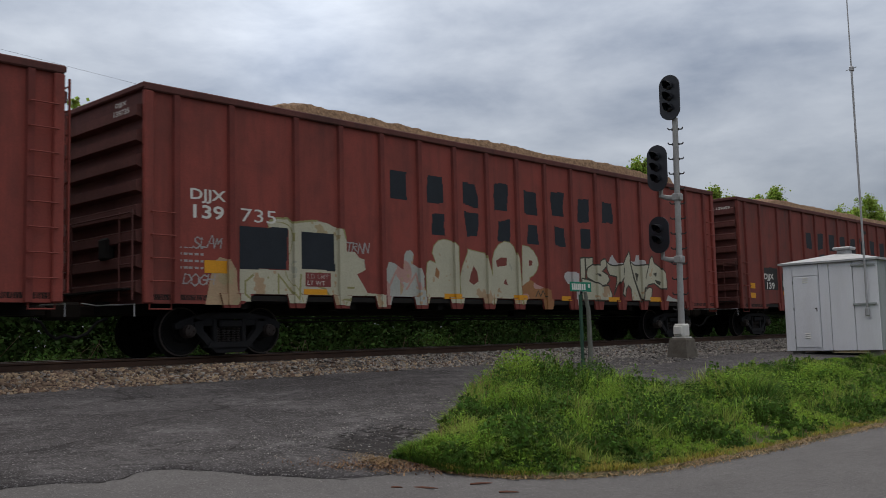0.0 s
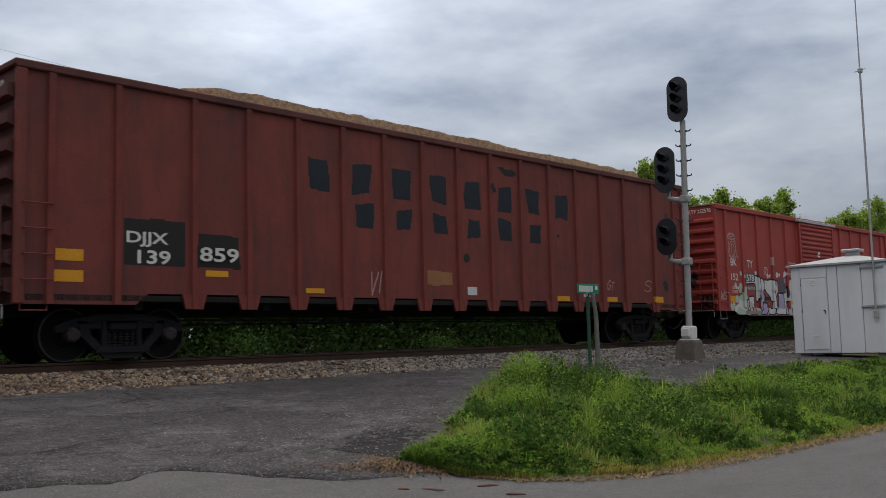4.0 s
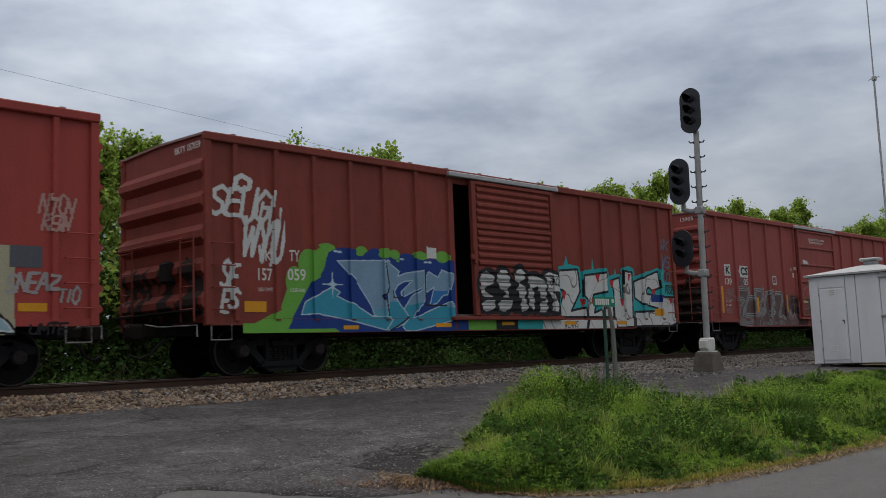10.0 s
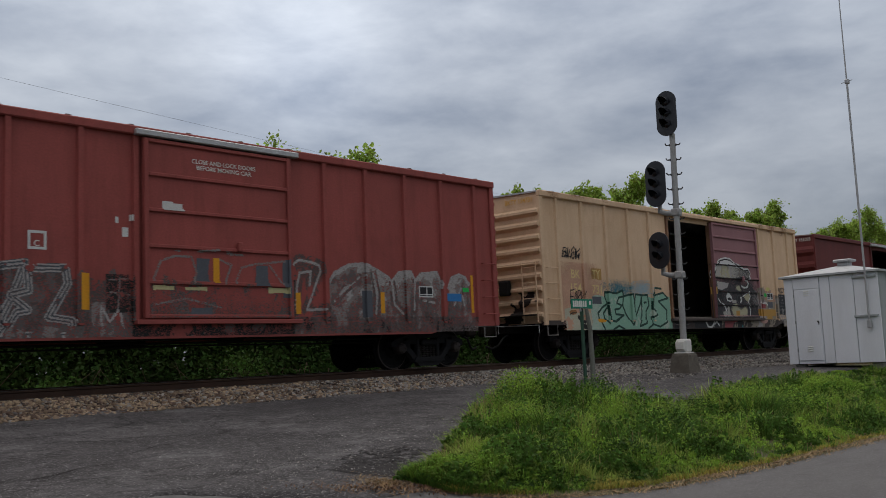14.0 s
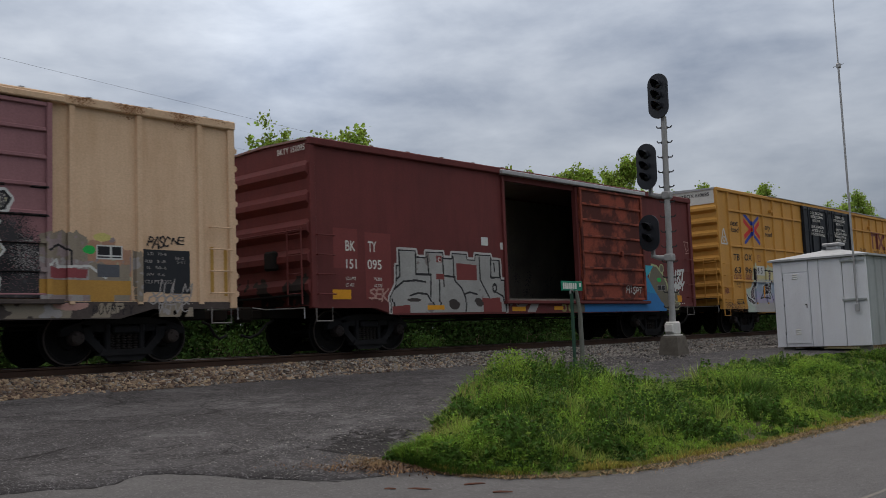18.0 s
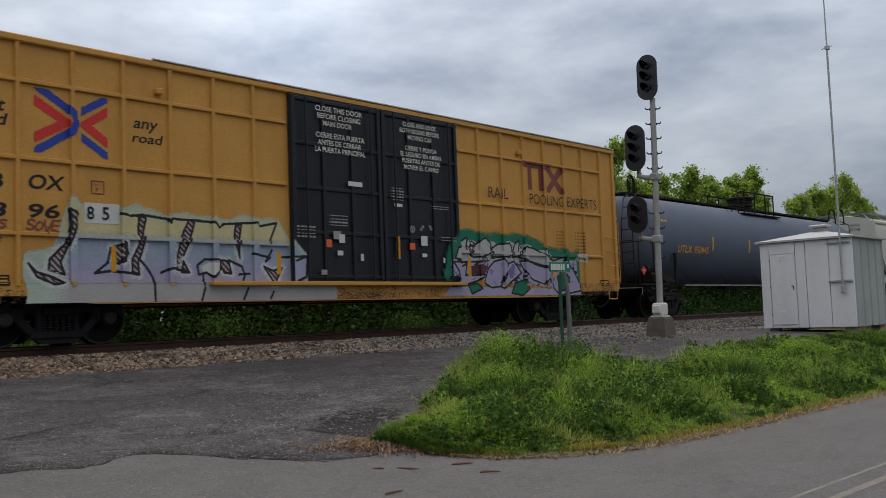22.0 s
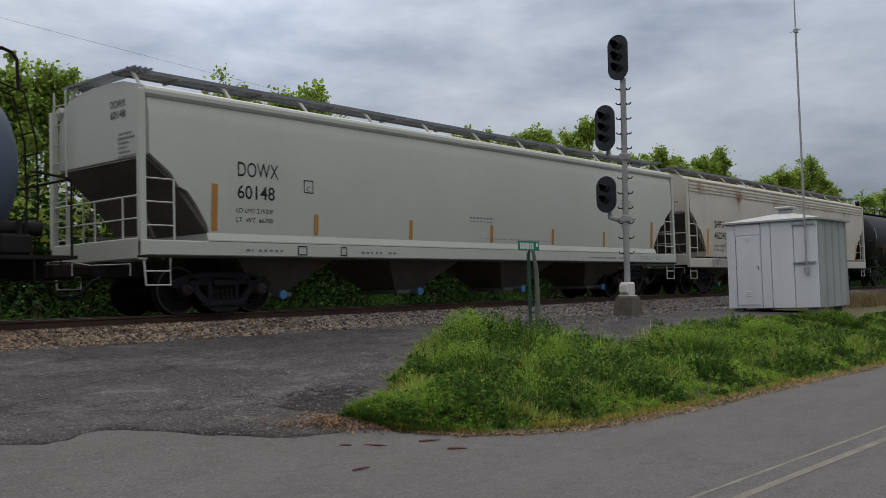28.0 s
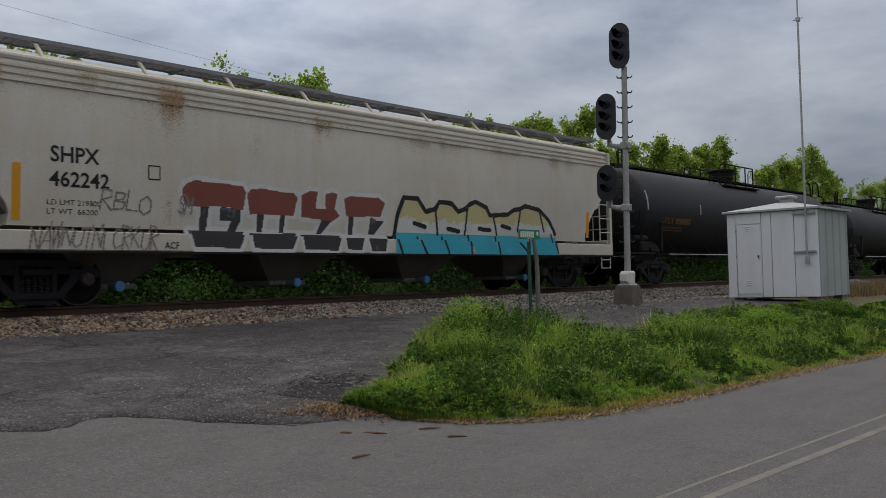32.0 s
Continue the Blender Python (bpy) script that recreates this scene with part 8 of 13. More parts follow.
def cream_graffiti(X, Z):
    c = np.full(X.shape, -1)
    n = soft_noise(X, Z, 4.0, 2.0)
    g = mottle(X, Z, 15.0, 4.0)
    low = np.clip((1.75 - Z) / 0.6, 0, 1)
    body = np.where((g + 0.5 * low > 0.85), 1, np.where(g < -0.75, 7, 0))
    # pale block round the two dark patches, and the foot below them
    frame_ = [(1.95, 1.0), (1.95, 1.62), (3.1, 1.6), (3.1, 2.4), (2.62, 2.42), (2.58, 2.52), (2.82, 2.61), (3.07, 2.62), (3.2, 2.54), (3.4, 2.58), (3.75, 2.63), (4.06, 2.6), (4.27, 2.53), (4.46, 2.48), (4.6, 2.05), (4.82, 2.04), (4.92, 1.93), (5.07, 1.9), (5.10, 1.68), (4.86, 1.58), (5.15, 1.2), (5.62, 1.16), (5.62, 0.9)]
    c = np.where(within(X, Z, frame_), np.where((g > 0.3) & (Z > 2.2) & (X > 3.4), 8, body), c)
    c = np.where((trail(X, Z, [frame_[4:20]]) < 0.02) & (n > -0.2), 2, c)
    c = np.where(within(X, Z, [(1.22, 0.93), (1.33, 1.44), (1.41, 1.7), (1.52, 1.8), (1.71, 1.76), (1.87, 1.52), (1.95, 1.0), (1.9, 0.93)]), np.where(g > 0.1, 8, 1), c)
    c = np.where(((strokes(X, Z, "CNSE", 1.95, 5.0, 1.0, 1.55, 3) < 0.02) & (c >= 0) & (n > -0.4)) | ((c == 0) & (np.abs(soft_noise(X, Z, 2.0, 77.0)) < 0.02) & (X < 5.6)), 2, c)
    # a pale faded piece before the large plain letters
    pale = within(X, Z, [(5.68, 0.95), (5.70, 1.70), (5.78, 1.88), (5.95, 1.86), (6.05, 1.80), (6.21, 1.72), (6.25, 2.05), (6.33, 2.15), (6.45, 2.16), (6.55, 2.08), (6.50, 1.86), (6.72, 1.76), (6.80, 1.60), (6.79, 1.35), (6.90, 1.16), (6.90, 0.95)])
    c = np.where(pale, np.where((g > 0.15) & (X > 6.1), 1, np.where(n > 0.5, 3, 9)), c)
    c = np.where(pale & (trail(X, Z, [[(5.75, 1.3), (6.0, 1.7), (6.2, 1.35)], [(6.3, 1.3), (6.6, 1.65), (6.7, 1.3)]]) < 0.025), 3, c)
    # four large plain letters
    big = ([(6.94, 1.0), (6.93, 1.62), (6.97, 1.90), (7.06, 1.95), (7.25, 1.90), (7.22, 2.0), (7.14, 2.14), (7.2, 2.30), (7.35, 2.42), (7.55, 2.46), (7.78, 2.43), (7.95, 2.32), (7.97, 1.0)],
           [(8.0, 1.0), (8.02, 1.5), (8.16, 1.88), (8.36, 2.22), (8.34, 2.27), (8.96, 2.20), (9.06, 1.9), (9.17, 1.6), (9.17, 1.0)],
           [(9.23, 1.0), (9.23, 2.05), (9.32, 2.28), (9.48, 2.44), (9.72, 2.53), (9.92, 2.51), (10.06, 2.42), (10.2, 2.13), (10.27, 1.0)],
           [(10.35, 1.0), (10.41, 2.47), (10.66, 2.45), (10.86, 2.34), (11.0, 2.18), (11.04, 2.02), (10.96, 1.86), (10.82, 1.74), (10.66, 1.68), (10.62, 1.42), (10.62, 1.0)])
    for q in big:
        c = np.where(trail(X, Z, [q]) < 0.02, 2, c)
        c = np.where(within(X, Z, q), body, c)
    for q in ([(7.25, 1.82), (7.36, 1.72), (7.32, 1.55), (7.2, 1.62)], [(8.54, 1.90), (8.44, 1.72), (8.36, 1.52), (8.52, 1.44), (8.70, 1.53), (8.66, 1.75)], [(9.36, 2.05), (9.55, 2.13), (9.79, 2.13), (9.76, 1.94), (9.41, 1.90)], [(9.62, 1.5), (9.72, 1.62), (9.8, 1.45)], [(10.66, 2.12), (10.8, 2.1), (10.78, 1.98), (10.66, 1.97)]):
        c = np.where(within(X, Z, q), 4 if q[0][0] < 8 else 10, c)
    rust = within(X, Z, [(10.35, 1.45), (10.7, 1.62), (10.95, 1.5), (11.2, 1.44), (11.55, 1.34), (11.64, 0.87), (11.2, 0.87), (11.17, 1.13), (10.35, 1.13)])
    c = np.where(rust, np.where(n > 0.3, 3, 4), c)
    c = np.where(rust & (trail(X, Z, [[(10.9, 1.2), (11.0, 1.34), (11.1, 1.2), (11.2, 1.36), (11.3, 1.2)]]) < 0.014), 5, c)
    # pale lilac tail, then fat cream letters with dark edges
    tail = within(X, Z, [(12.13, 1.73), (12.17, 1.82), (12.27, 1.87), (12.54, 1.88), (12.82, 1.84), (12.86, 0.9), (12.70, 0.9), (12.68, 1.08), (12.64, 1.32), (12.45, 1.42), (12.54, 1.53), (12.27, 1.56)])
    c = np.where(tail & (g > -0.8), 6, c)
    for q in ([(14.25, 2.18), (14.36, 2.34), (14.47, 2.42), (14.58, 2.30), (14.72, 2.20), (14.95, 2.2), (14.9, 2.08), (14.3, 2.1)], [(15.42, 2.28), (15.62, 2.26), (15.72, 2.46), (15.86, 2.47), (15.89, 2.33), (16.23, 2.32), (16.28, 2.2), (15.6, 2.1)]):
        c = np.where(within(X, Z, q), 6, c)
    first = ([(12.90, 2.26), (13.12, 2.29), (13.10, 1.12), (12.90, 1.12)], [(13.14, 2.28), (13.49, 2.30), (13.49, 2.08), (13.16, 1.95)], [(12.95, 1.72), (13.21, 1.69), (13.67, 1.60), (13.98, 1.53), (14.24, 1.55), (14.38, 1.32), (14.40, 1.12), (12.95, 1.12)],
             [(13.75, 2.10), (13.90, 2.23), (14.02, 2.28), (14.13, 2.28), (14.17, 2.20), (14.17, 2.08), (13.95, 1.94), (14.20, 1.85), (14.30, 1.70), (14.11, 1.56), (13.87, 1.53), (13.36, 1.69), (13.21, 1.73), (13.17, 1.86), (13.24, 2.01), (13.47, 2.11)],
             [(14.17, 2.21), (14.35, 2.13), (14.58, 2.11), (15.03, 2.18), (15.08, 1.99), (14.99, 1.82), (14.68, 1.55), (14.49, 1.30), (14.62, 1.60), (14.66, 1.80), (14.30, 1.84), (14.19, 1.99)])
    second = ([(15.03, 2.18), (15.17, 2.37), (15.35, 2.56), (15.41, 2.39), (15.38, 2.27), (15.55, 1.77), (15.90, 1.12), (15.42, 1.12), (15.39, 1.46), (15.25, 1.57), (15.13, 1.47), (15.07, 1.24), (14.83, 1.30), (14.93, 1.56), (15.02, 1.80), (15.08, 1.99)],
              [(15.38, 2.27), (15.56, 2.18), (15.74, 2.16), (16.42, 2.22), (16.51, 1.96), (16.32, 1.88), (16.22, 1.63), (16.03, 1.50), (15.95, 1.14), (15.80, 1.40), (15.61, 1.73), (15.52, 1.94)],
              [(16.42, 2.22), (16.50, 2.40), (16.62, 2.48), (16.70, 2.28), (17.02, 2.16), (17.28, 1.98), (17.42, 1.75), (17.40, 1.50), (17.05, 1.50), (16.66, 1.66), (16.34, 1.61), (16.03, 1.38), (16.16, 1.70)],
              [(16.03, 1.40), (16.40, 1.55), (16.55, 1.50), (16.45, 1.14), (15.98, 1.14)])
    for q in first + second:
        c = outlined(c, X, Z, q, np.where((g + 0.35 * low > 0.75), 1, 0), 5, 0.02, None, Z > 0.95)
    for q in ([(13.59, 1.86), (13.72, 1.86), (13.83, 1.79), (13.7, 1.78)], [(16.62, 1.95), (16.85, 2.0), (16.8, 1.85)], [(16.68, 1.78), (17.05, 1.72), (17.0, 1.6), (16.8, 1.66)], [(15.62, 1.95), (15.82, 1.92), (15.7, 1.65)]):
        c = np.where(within(X, Z, q), 5, c)
    # pale smear at the car's far foot
    c = np.where(within(X, Z, [(17.3, 1.13), (17.45, 1.32), (17.7, 1.24), (18.1, 1.18), (18.2, 1.13)]), 9, c)
    return np.where((Z < 1.135) & (X > 2.2) & (DG(X, Z) > -SHEET - 0.01), -1, c)


spray(car_b, "graffiti", 1.2, 18.3, 0.86, 2.8, cream_graffiti, [P_CREAM, P_CREAM2, P_OLIVE, P_PINKISH, P_RUSTMARK, paint("dull_black_line", (0.05, 0.05, 0.035)), P_PALEOUT, paint("spray_dull_cream", (0.40, 0.41, 0.33)), paint("rust_stained_cream", (0.46, 0.38, 0.22), 0.4), paint("spray_ash", (0.42, 0.44, 0.40)), paint("bare_oxide_red", (0.20, 0.05, 0.036))], DG, 0.013, label="cream and rust graffiti lettering")
for x0, z0, x1, z1 in ((1.95, 1.59, 3.06, 2.41), (3.35, 1.64, 4.25, 2.39)):
    plate(car_b, x0, z0, x1, z1, patch_slate, DG, "overpaint_patch", 0.02, x0, 0.007)
for i in range(8):
    plate(car_b, 5.86 + 1.168 * i, 3.27 + 0.03 * (i % 3), 6.38 + 1.168 * i, 3.9 + 0.03 * (i % 2), patch_slate, DG, "overpaint_patch", 0.05, 1.0 + i)
    if 0 < i < 7:
        plate(car_b, 5.97 + 1.168 * i, 2.55, 6.40 + 1.168 * i, 3.05 + 0.08 * (i == 2), patch_slate, DG, "overpaint_patch", 0.05, 20.0 + i)
letter(car_b, "DJJX", 0.91, 2.76, 1.66, 3.02, mark_white, DG, 0.02)
letter(car_b, "139", 0.97, 2.48, 1.62, 2.73, mark_white, DG, 0.02)
letter(car_b, "735", 1.99, 2.49, 2.80, 2.74, mark_white, DG, 0.0)
reflectors(car_b, [(1.2, 1.5, 1.68, 1.73), (3.45, 1.14, 4.05, 1.25), (7.5, 1.1, 8.1, 1.22), (10.0, 1.1, 10.55, 1.22), (12.0, 1.1, 12.4, 1.22), (14.2, 1.1, 14.75, 1.22), (16.4, 1.12, 17.0, 1.25)], DG)
plate(car_b, 3.5, 1.3, 4.15, 1.58, P_REDPATCH, DG, "stencil_panel", lift=0.006)
letter(car_b, "LD LMT", 3.55, 1.46, 4.1, 1.55, mark_white, DG, 0.01)
letter(car_b, "LT WT", 3.55, 1.33, 4.0, 1.42, mark_white, DG, 0.01)


def thin_tags(spots):
    def fn(X, Z):
        c = np.full(X.shape, -1)
        for word, x0, x1, z0, z1, w, seed in spots:
            c = np.where(strokes(X, Z, word, x0, x1, z0, z1, seed, 0.2, 0.3, 0.15) < w, 0, c)
        return c
    return fn


spray(car_b, "scribbled_tag", 0.7, 5.4, 1.2, 2.5, thin_tags([("SLAM", 0.95, 1.55, 1.95, 2.15, 0.012, 2), ("DOGH", 0.75, 1.4, 1.28, 1.45, 0.012, 5), ("TRNN", 4.55, 5.2, 2.05, 2.25, 0.013, 6)]), [P_GREY2], DG, 0.014, 0.009)
spray(car_b, "stencil_lines", 0.7, 1.2, 1.5, 1.95, lambda X, Z: np.where((np.mod(Z, 0.12) < 0.045) & (np.mod(X * 9.0, 1.0) < 0.7), 0, -1), [P_GREY2], DG, 0.02, 0.004)
letter(car_b, "DJJX", 0.75, 4.42, 1.15, 4.52, mark_white, DG, 0.01, end=-0.115)
letter(car_b, "139735", 0.70, 4.28, 1.25, 4.38, mark_white, DG, 0.01, end=-0.115)

# soot-stained gondola
DC = on_gondola([0.56, 1.70] + [3.16 + 1.158 * k for k in range(13)] + [18.61, 19.78])
plate(car_c, 1.83, 1.62, 2.98, 2.40, P_SOOT, DC, "overpaint_patch", 0.03, 3.0)
plate(car_c, 3.22, 1.63, 4.12, 2.22, P_SOOT, DC, "overpaint_patch", 0.03, 4.0)
letter(car_c, "DJJX", 1.87, 1.93, 2.65, 2.19, mark_white, DC, 0.02)
letter(car_c, "139", 2.07, 1.64, 2.70, 1.88, mark_white, DC, 0.02)
letter(car_c, "859", 3.24, 1.72, 4.06, 1.98, mark_white, DC, 0.02)
for i in range(8):
    plate(car_c, 5.76 + 1.158 * i, 3.30, 6.26 + 1.158 * i, 3.92, patch_slate, DC, "overpaint_patch", 0.06, 31.0 + i)
    if 0 < i < 7:
        plate(car_c, 5.82 + 1.158 * i, 2.6, 6.28 + 1.158 * i, 3.07, patch_slate, DC, "overpaint_patch", 0.06, 51.0 + i)
reflectors(car_c, [(0.63, 1.64, 1.12, 1.83), (0.64, 1.3, 1.12, 1.49), (3.4, 1.46, 3.87, 1.57), (5.66, 1.2, 6.12, 1.3), (13.83, 1.14, 14.36, 1.27), (16.1, 1.15, 16.6, 1.28), (18.5, 1.15, 19.05, 1.32)], DC)
plate(car_c, 9.02, 1.45, 9.88, 1.75, P_RUSTMARK, DC, "rust_placard", 0.02, 7.0)
plate(car_c, 10.4, 1.25, 10.7, 1.42, P_WHITE, DC, "white_card", 0.01, 8.0)
spray(car_c, "data_label", 15.0, 15.5, 1.26, 1.58, lambda X, Z: np.where((np.abs(X - 15.25) > 0.22) | (np.abs(Z - 1.42) > 0.135) | (np.mod(Z, 0.1) < 0.025), 0, 1), [P_WHITE, P_BLACK], DC, 0.02)
spray(car_c, "stains", 0.2, 20.0, 1.2, 4.4, lambda X, Z: np.where(soft_noise(X, Z, 1.6, 12.0) * 0.6 + 0.6 * soft_noise(X, Z, 5.0, 13.0) > 1.05, 0, -1), [P_SOOT], DC, 0.04, 0.003)
spray(car_c, "scribbled_tag", 6.9, 18.6, 1.1, 2.2, thin_tags([("VI", 7.3, 7.7, 1.25, 1.7, 0.018, 3), ("GT", 16.1, 16.45, 1.45, 1.72, 0.012, 5), ("S", 18.0, 18.4, 1.45, 1.75, 0.014, 7)]), [P_PINKISH], DC, 0.016, 0.009)
letter(car_c, "DJJX 139859", 0.45, 4.35, 1.35, 4.47, mark_white, DC, 0.01, end=-0.115)
DA = DG
reflectors(car_a, [(18.0, 1.45, 18.5, 1.66)], DA)
reflectors(car_a, [(15.6, 1.15, 16.1, 1.27), (13.2, 1.15, 13.7, 1.27)], DA)



def end_soot(car, ribs, H, z1, seed, mat_, depth_=0.12, top_=0.42, thick=0.0):
    """Soot caught in blotches on the lower ribs of a car's end."""
    z0, h = 0.98, (H - top_ - 0.98) / ribs
    ez, ey = np.linspace(1.0, z1, 72), np.linspace(-1.44, 1.44, 73)
    Y, Z = np.meshgrid((ey[:-1] + ey[1:]) / 2, (ez[:-1] + ez[1:]) / 2)
    keep = mottle(Y, Z, seed, 3.0) + thick > 0.55 * np.clip((Z - z1 + 0.5) / 0.5, 0, 1)
    u = np.mod((ez - z0) / h, 1.0)
    ex = 0.03 - depth_ * np.interp(u, [0, 0.3, 0.52, 0.72, 0.94, 1], [0, 0, 1, 1, 0, 0]) - 0.008
    verts, faces = [], []
    for j, i in zip(*np.nonzero(keep)):
        o = len(verts)
        verts += [(ex[j], ey[i], ez[j]), (ex[j], ey[i + 1], ez[j]), (ex[j + 1], ey[i + 1], ez[j + 1]), (ex[j + 1], ey[i], ez[j + 1])]
        faces.append((o, o + 1, o + 2, o + 3))
    part("soot_stain", fast_mesh("soot_stain", verts, faces, mat_, 4), None, car)


soot_brown = surf("caked_brake_soot", (0.05, 0.038, 0.033), (0.022, 0.018, 0.016), 3, 30, 0.9)
for car, ribs, H, z1, seed in ((car_d, 9, 4.425, 2.3, 3.0), (car_e, 5, 4.425, 2.2, 4.0), (car_f, 9, 4.43, 2.5, 5.0), (car_g, 9, 4.43, 1.8, 6.0), (car_h, 5, 4.40, 1.9, 7.0)):
    end_soot(car, ribs, H, z1, seed, soot_brown, thick=0.2 if car in (car_e, car_f) else -0.1)

# bright red boxcar
DD = on_boxcar(POST_B, (6.30, 9.52), 4.425, ribs=True)


def silver_words(X, Z):
    c = np.full(X.shape, -1)
    n = soft_noise(X, Z, 4.0, 3.0)
    m = soft_noise(X, Z, 3.0, 4.0)
    # round bubbles, a mint corner, then silver letters edged in black
    for cx, cz, r in ((1.70, 2.18, 0.075), (1.88, 2.09, 0.055), (1.29, 1.78, 0.09), (1.47, 1.67, 0.05), (1.65, 1.75, 0.12), (1.61, 1.61, 0.09), (2.81, 2.24, 0.075), (3.74, 2.16, 0.08), (3.91, 2.17, 0.055), (4.49, 2.22, 0.10), (4.68, 2.23, 0.06), (5.15, 2.28, 0.10), (5.05, 2.20, 0.05), (5.75, 2.2, 0.1), (1.35, 1.32, 0.13), (0.93, 1.05, 0.13), (1.10, 1.14, 0.09), (5.95, 2.12, 0.06)):
        c = np.where(np.hypot(X - cx, Z - cz) < r, 8 if cx < 2 else 0, c)
    c = np.where((Z < 1.02 + 0.03 * n) & (Z > 0.79) & (X > 2.0) & (X < 6.3), 9, c)
    c = np.where(within(X, Z, [(1.81, 1.73), (2.07, 1.76), (2.09, 1.46), (2.14, 1.37), (1.98, 1.05), (1.95, 0.80), (1.34, 0.80), (1.05, 0.92), (1.12, 1.05), (1.44, 1.18), (1.50, 1.41), (1.75, 1.50)]), np.where(m > 0.35, 0, 8), c)
    pick = np.where(Z + 0.25 * m > 1.75, 0, np.where(m > 0.1, 9, 0))
    lilac = np.where(m > 0.5, 0, 1)
    for q, fill in (([(2.06, 1.30), (2.23, 1.31), (2.23, 0.94), (2.06, 0.94)], 9), ([(2.21, 1.42), (2.58, 1.43), (2.60, 0.98), (2.76, 0.80), (2.24, 0.80), (2.21, 0.94)], pick),
                    ([(1.94, 1.89), (1.92, 2.08), (2.07, 2.15), (2.39, 2.19), (2.84, 2.15), (3.00, 2.09), (3.06, 1.82), (2.94, 1.34), (2.79, 1.20), (2.74, 1.34), (2.73, 1.85), (2.50, 1.87), (2.12, 1.83)], pick),
                    ([(3.28, 1.22), (3.60, 1.20), (3.60, 0.96), (3.44, 0.80), (3.01, 0.80), (3.04, 0.91)], lilac), ([(3.12, 2.01), (3.27, 2.09), (3.44, 1.95), (3.44, 1.78), (3.34, 1.54), (3.61, 1.35), (3.28, 1.22), (3.22, 1.01), (3.10, 0.94), (2.93, 1.05), (2.99, 1.34), (3.14, 1.44), (3.05, 1.72)], lilac),
                    ([(3.44, 2.03), (3.71, 2.01), (3.92, 2.05), (4.14, 2.03), (4.30, 1.94), (4.29, 1.71), (4.16, 1.61), (4.31, 1.36), (4.27, 1.06), (4.11, 0.81), (3.62, 0.80), (3.60, 0.96), (3.69, 1.11), (3.81, 1.01), (3.96, 1.03), (4.03, 1.26), (3.85, 1.30), (3.88, 1.40), (3.58, 1.57), (3.41, 1.71)], pick),
                    ([(4.36, 2.04), (4.51, 1.99), (4.51, 1.61), (4.34, 1.41), (4.31, 1.16), (4.49, 1.08), (4.54, 1.56), (4.96, 1.57), (5.04, 0.81), (4.36, 0.80), (4.17, 0.86), (4.29, 1.06)], lilac),
                    ([(5.21, 1.84), (5.26, 1.42), (5.41, 1.74), (5.38, 2.05), (5.63, 2.12), (6.01, 2.00), (6.04, 1.84), (5.83, 1.78), (5.72, 1.72), (5.78, 1.38), (6.07, 1.49), (6.20, 1.28), (6.19, 1.01), (5.58, 0.80), (5.46, 1.30), (5.15, 1.27), (5.24, 0.80), (5.04, 0.81), (4.96, 1.52)], pick)):
        c = outlined(c, X, Z, q, fill, 3, 0.026, None, Z > 0.79)
    c = np.where((np.abs(X - 3.62) < 0.24) & (np.abs(Z - 1.36) < 0.065), 3, c)
    c = np.where(within(X, Z, [(4.65, 2.10), (5.05, 2.12), (5.16, 1.58), (4.64, 1.57)]), np.where((np.abs(Z - 1.59) < 0.03) | (X < 4.67), 3, 10), c)
    c = np.where((X > 5.04) & (X < 5.16) & (Z > 1.95) & (Z < 2.1), 1, c)
    c = np.where((X > 1.87) & (X < 2.98) & (Z > 0.82) & (Z < 0.94), 4, c)
    c = np.where((X > 2.35) & (X < 2.48) & (Z > 0.94) & (Z < 1.06), 14, c)
    # soot round the door edge and the low tag
    g = mottle(X, Z, 7.0)
    c = np.where(haze(1.35 - np.hypot((X - 6.5) / 0.36, (Z - 1.7) / 0.8) - 0.6 * g, 3), 3, c)
    c = np.where((X > 6.3) & haze(0.9 - np.hypot((X - 6.9) / 0.5, (Z - 1.35) / 0.4) - 0.6 * g, 4), 3, c)
    c = np.where((X > 6.05) & (X < 7.05) & (Z < 1.02) & (np.hypot((X - 6.5) / 0.55, (Z - 0.9) / 0.13) < 1), 9, c)
    c = np.where((X > 7.6) & (X < 8.25) & (Z < 1.0) & (Z > 0.79) & (X > 7.9 - 0.4 * (Z - 0.79)), 2, c)
    # pale green wedge on the door, smeared with soot
    wedge = within(X, Z, [(7.95, 1.06), (8.3, 1.35), (8.49, 1.75), (8.75, 1.93), (9.3, 2.0), (9.56, 2.05), (9.56, 1.06)])
    c = np.where(wedge, np.where(g > 0.55, 4, 2), c)
    c = np.where((X > 8.3) & (X < 9.6) & (Z < 1.05) & (Z > 0.79), np.where(n > 0.3, 4, 2), c)
    smear = np.hypot((X - 9.2) / 0.42, (Z - 1.47) / 0.3) + 0.45 * g
    c = np.where(haze(1.6 - 1.2 * smear, 5) & (X > 8.2) & (Z > 1.05), 10, c)
    c = np.where(haze(1.4 - 1.5 * smear, 6) & (X > 8.2) & (Z > 1.05), 3, c)
    c = np.where((np.abs(X - 9.42 + 0.04 * n) < 0.07 + 0.07 * g) & (Z > 1.3) & (Z < 2.38), 10, c)
    c = np.where(np.hypot((X - 9.42) / 0.1, (Z - 2.33) / 0.07) < 1, 10, c)
    c = np.where((strokes(X, Z, "HAMM", 8.36, 8.75, 1.42, 1.62, 4, 0.1, 0.2) < 0.016), 3, c)
    c = np.where((strokes(X, Z, "ZBQS", 8.79, 9.24, 0.82, 0.95, 6, 0.1, 0.1) < 0.014), 3, c)
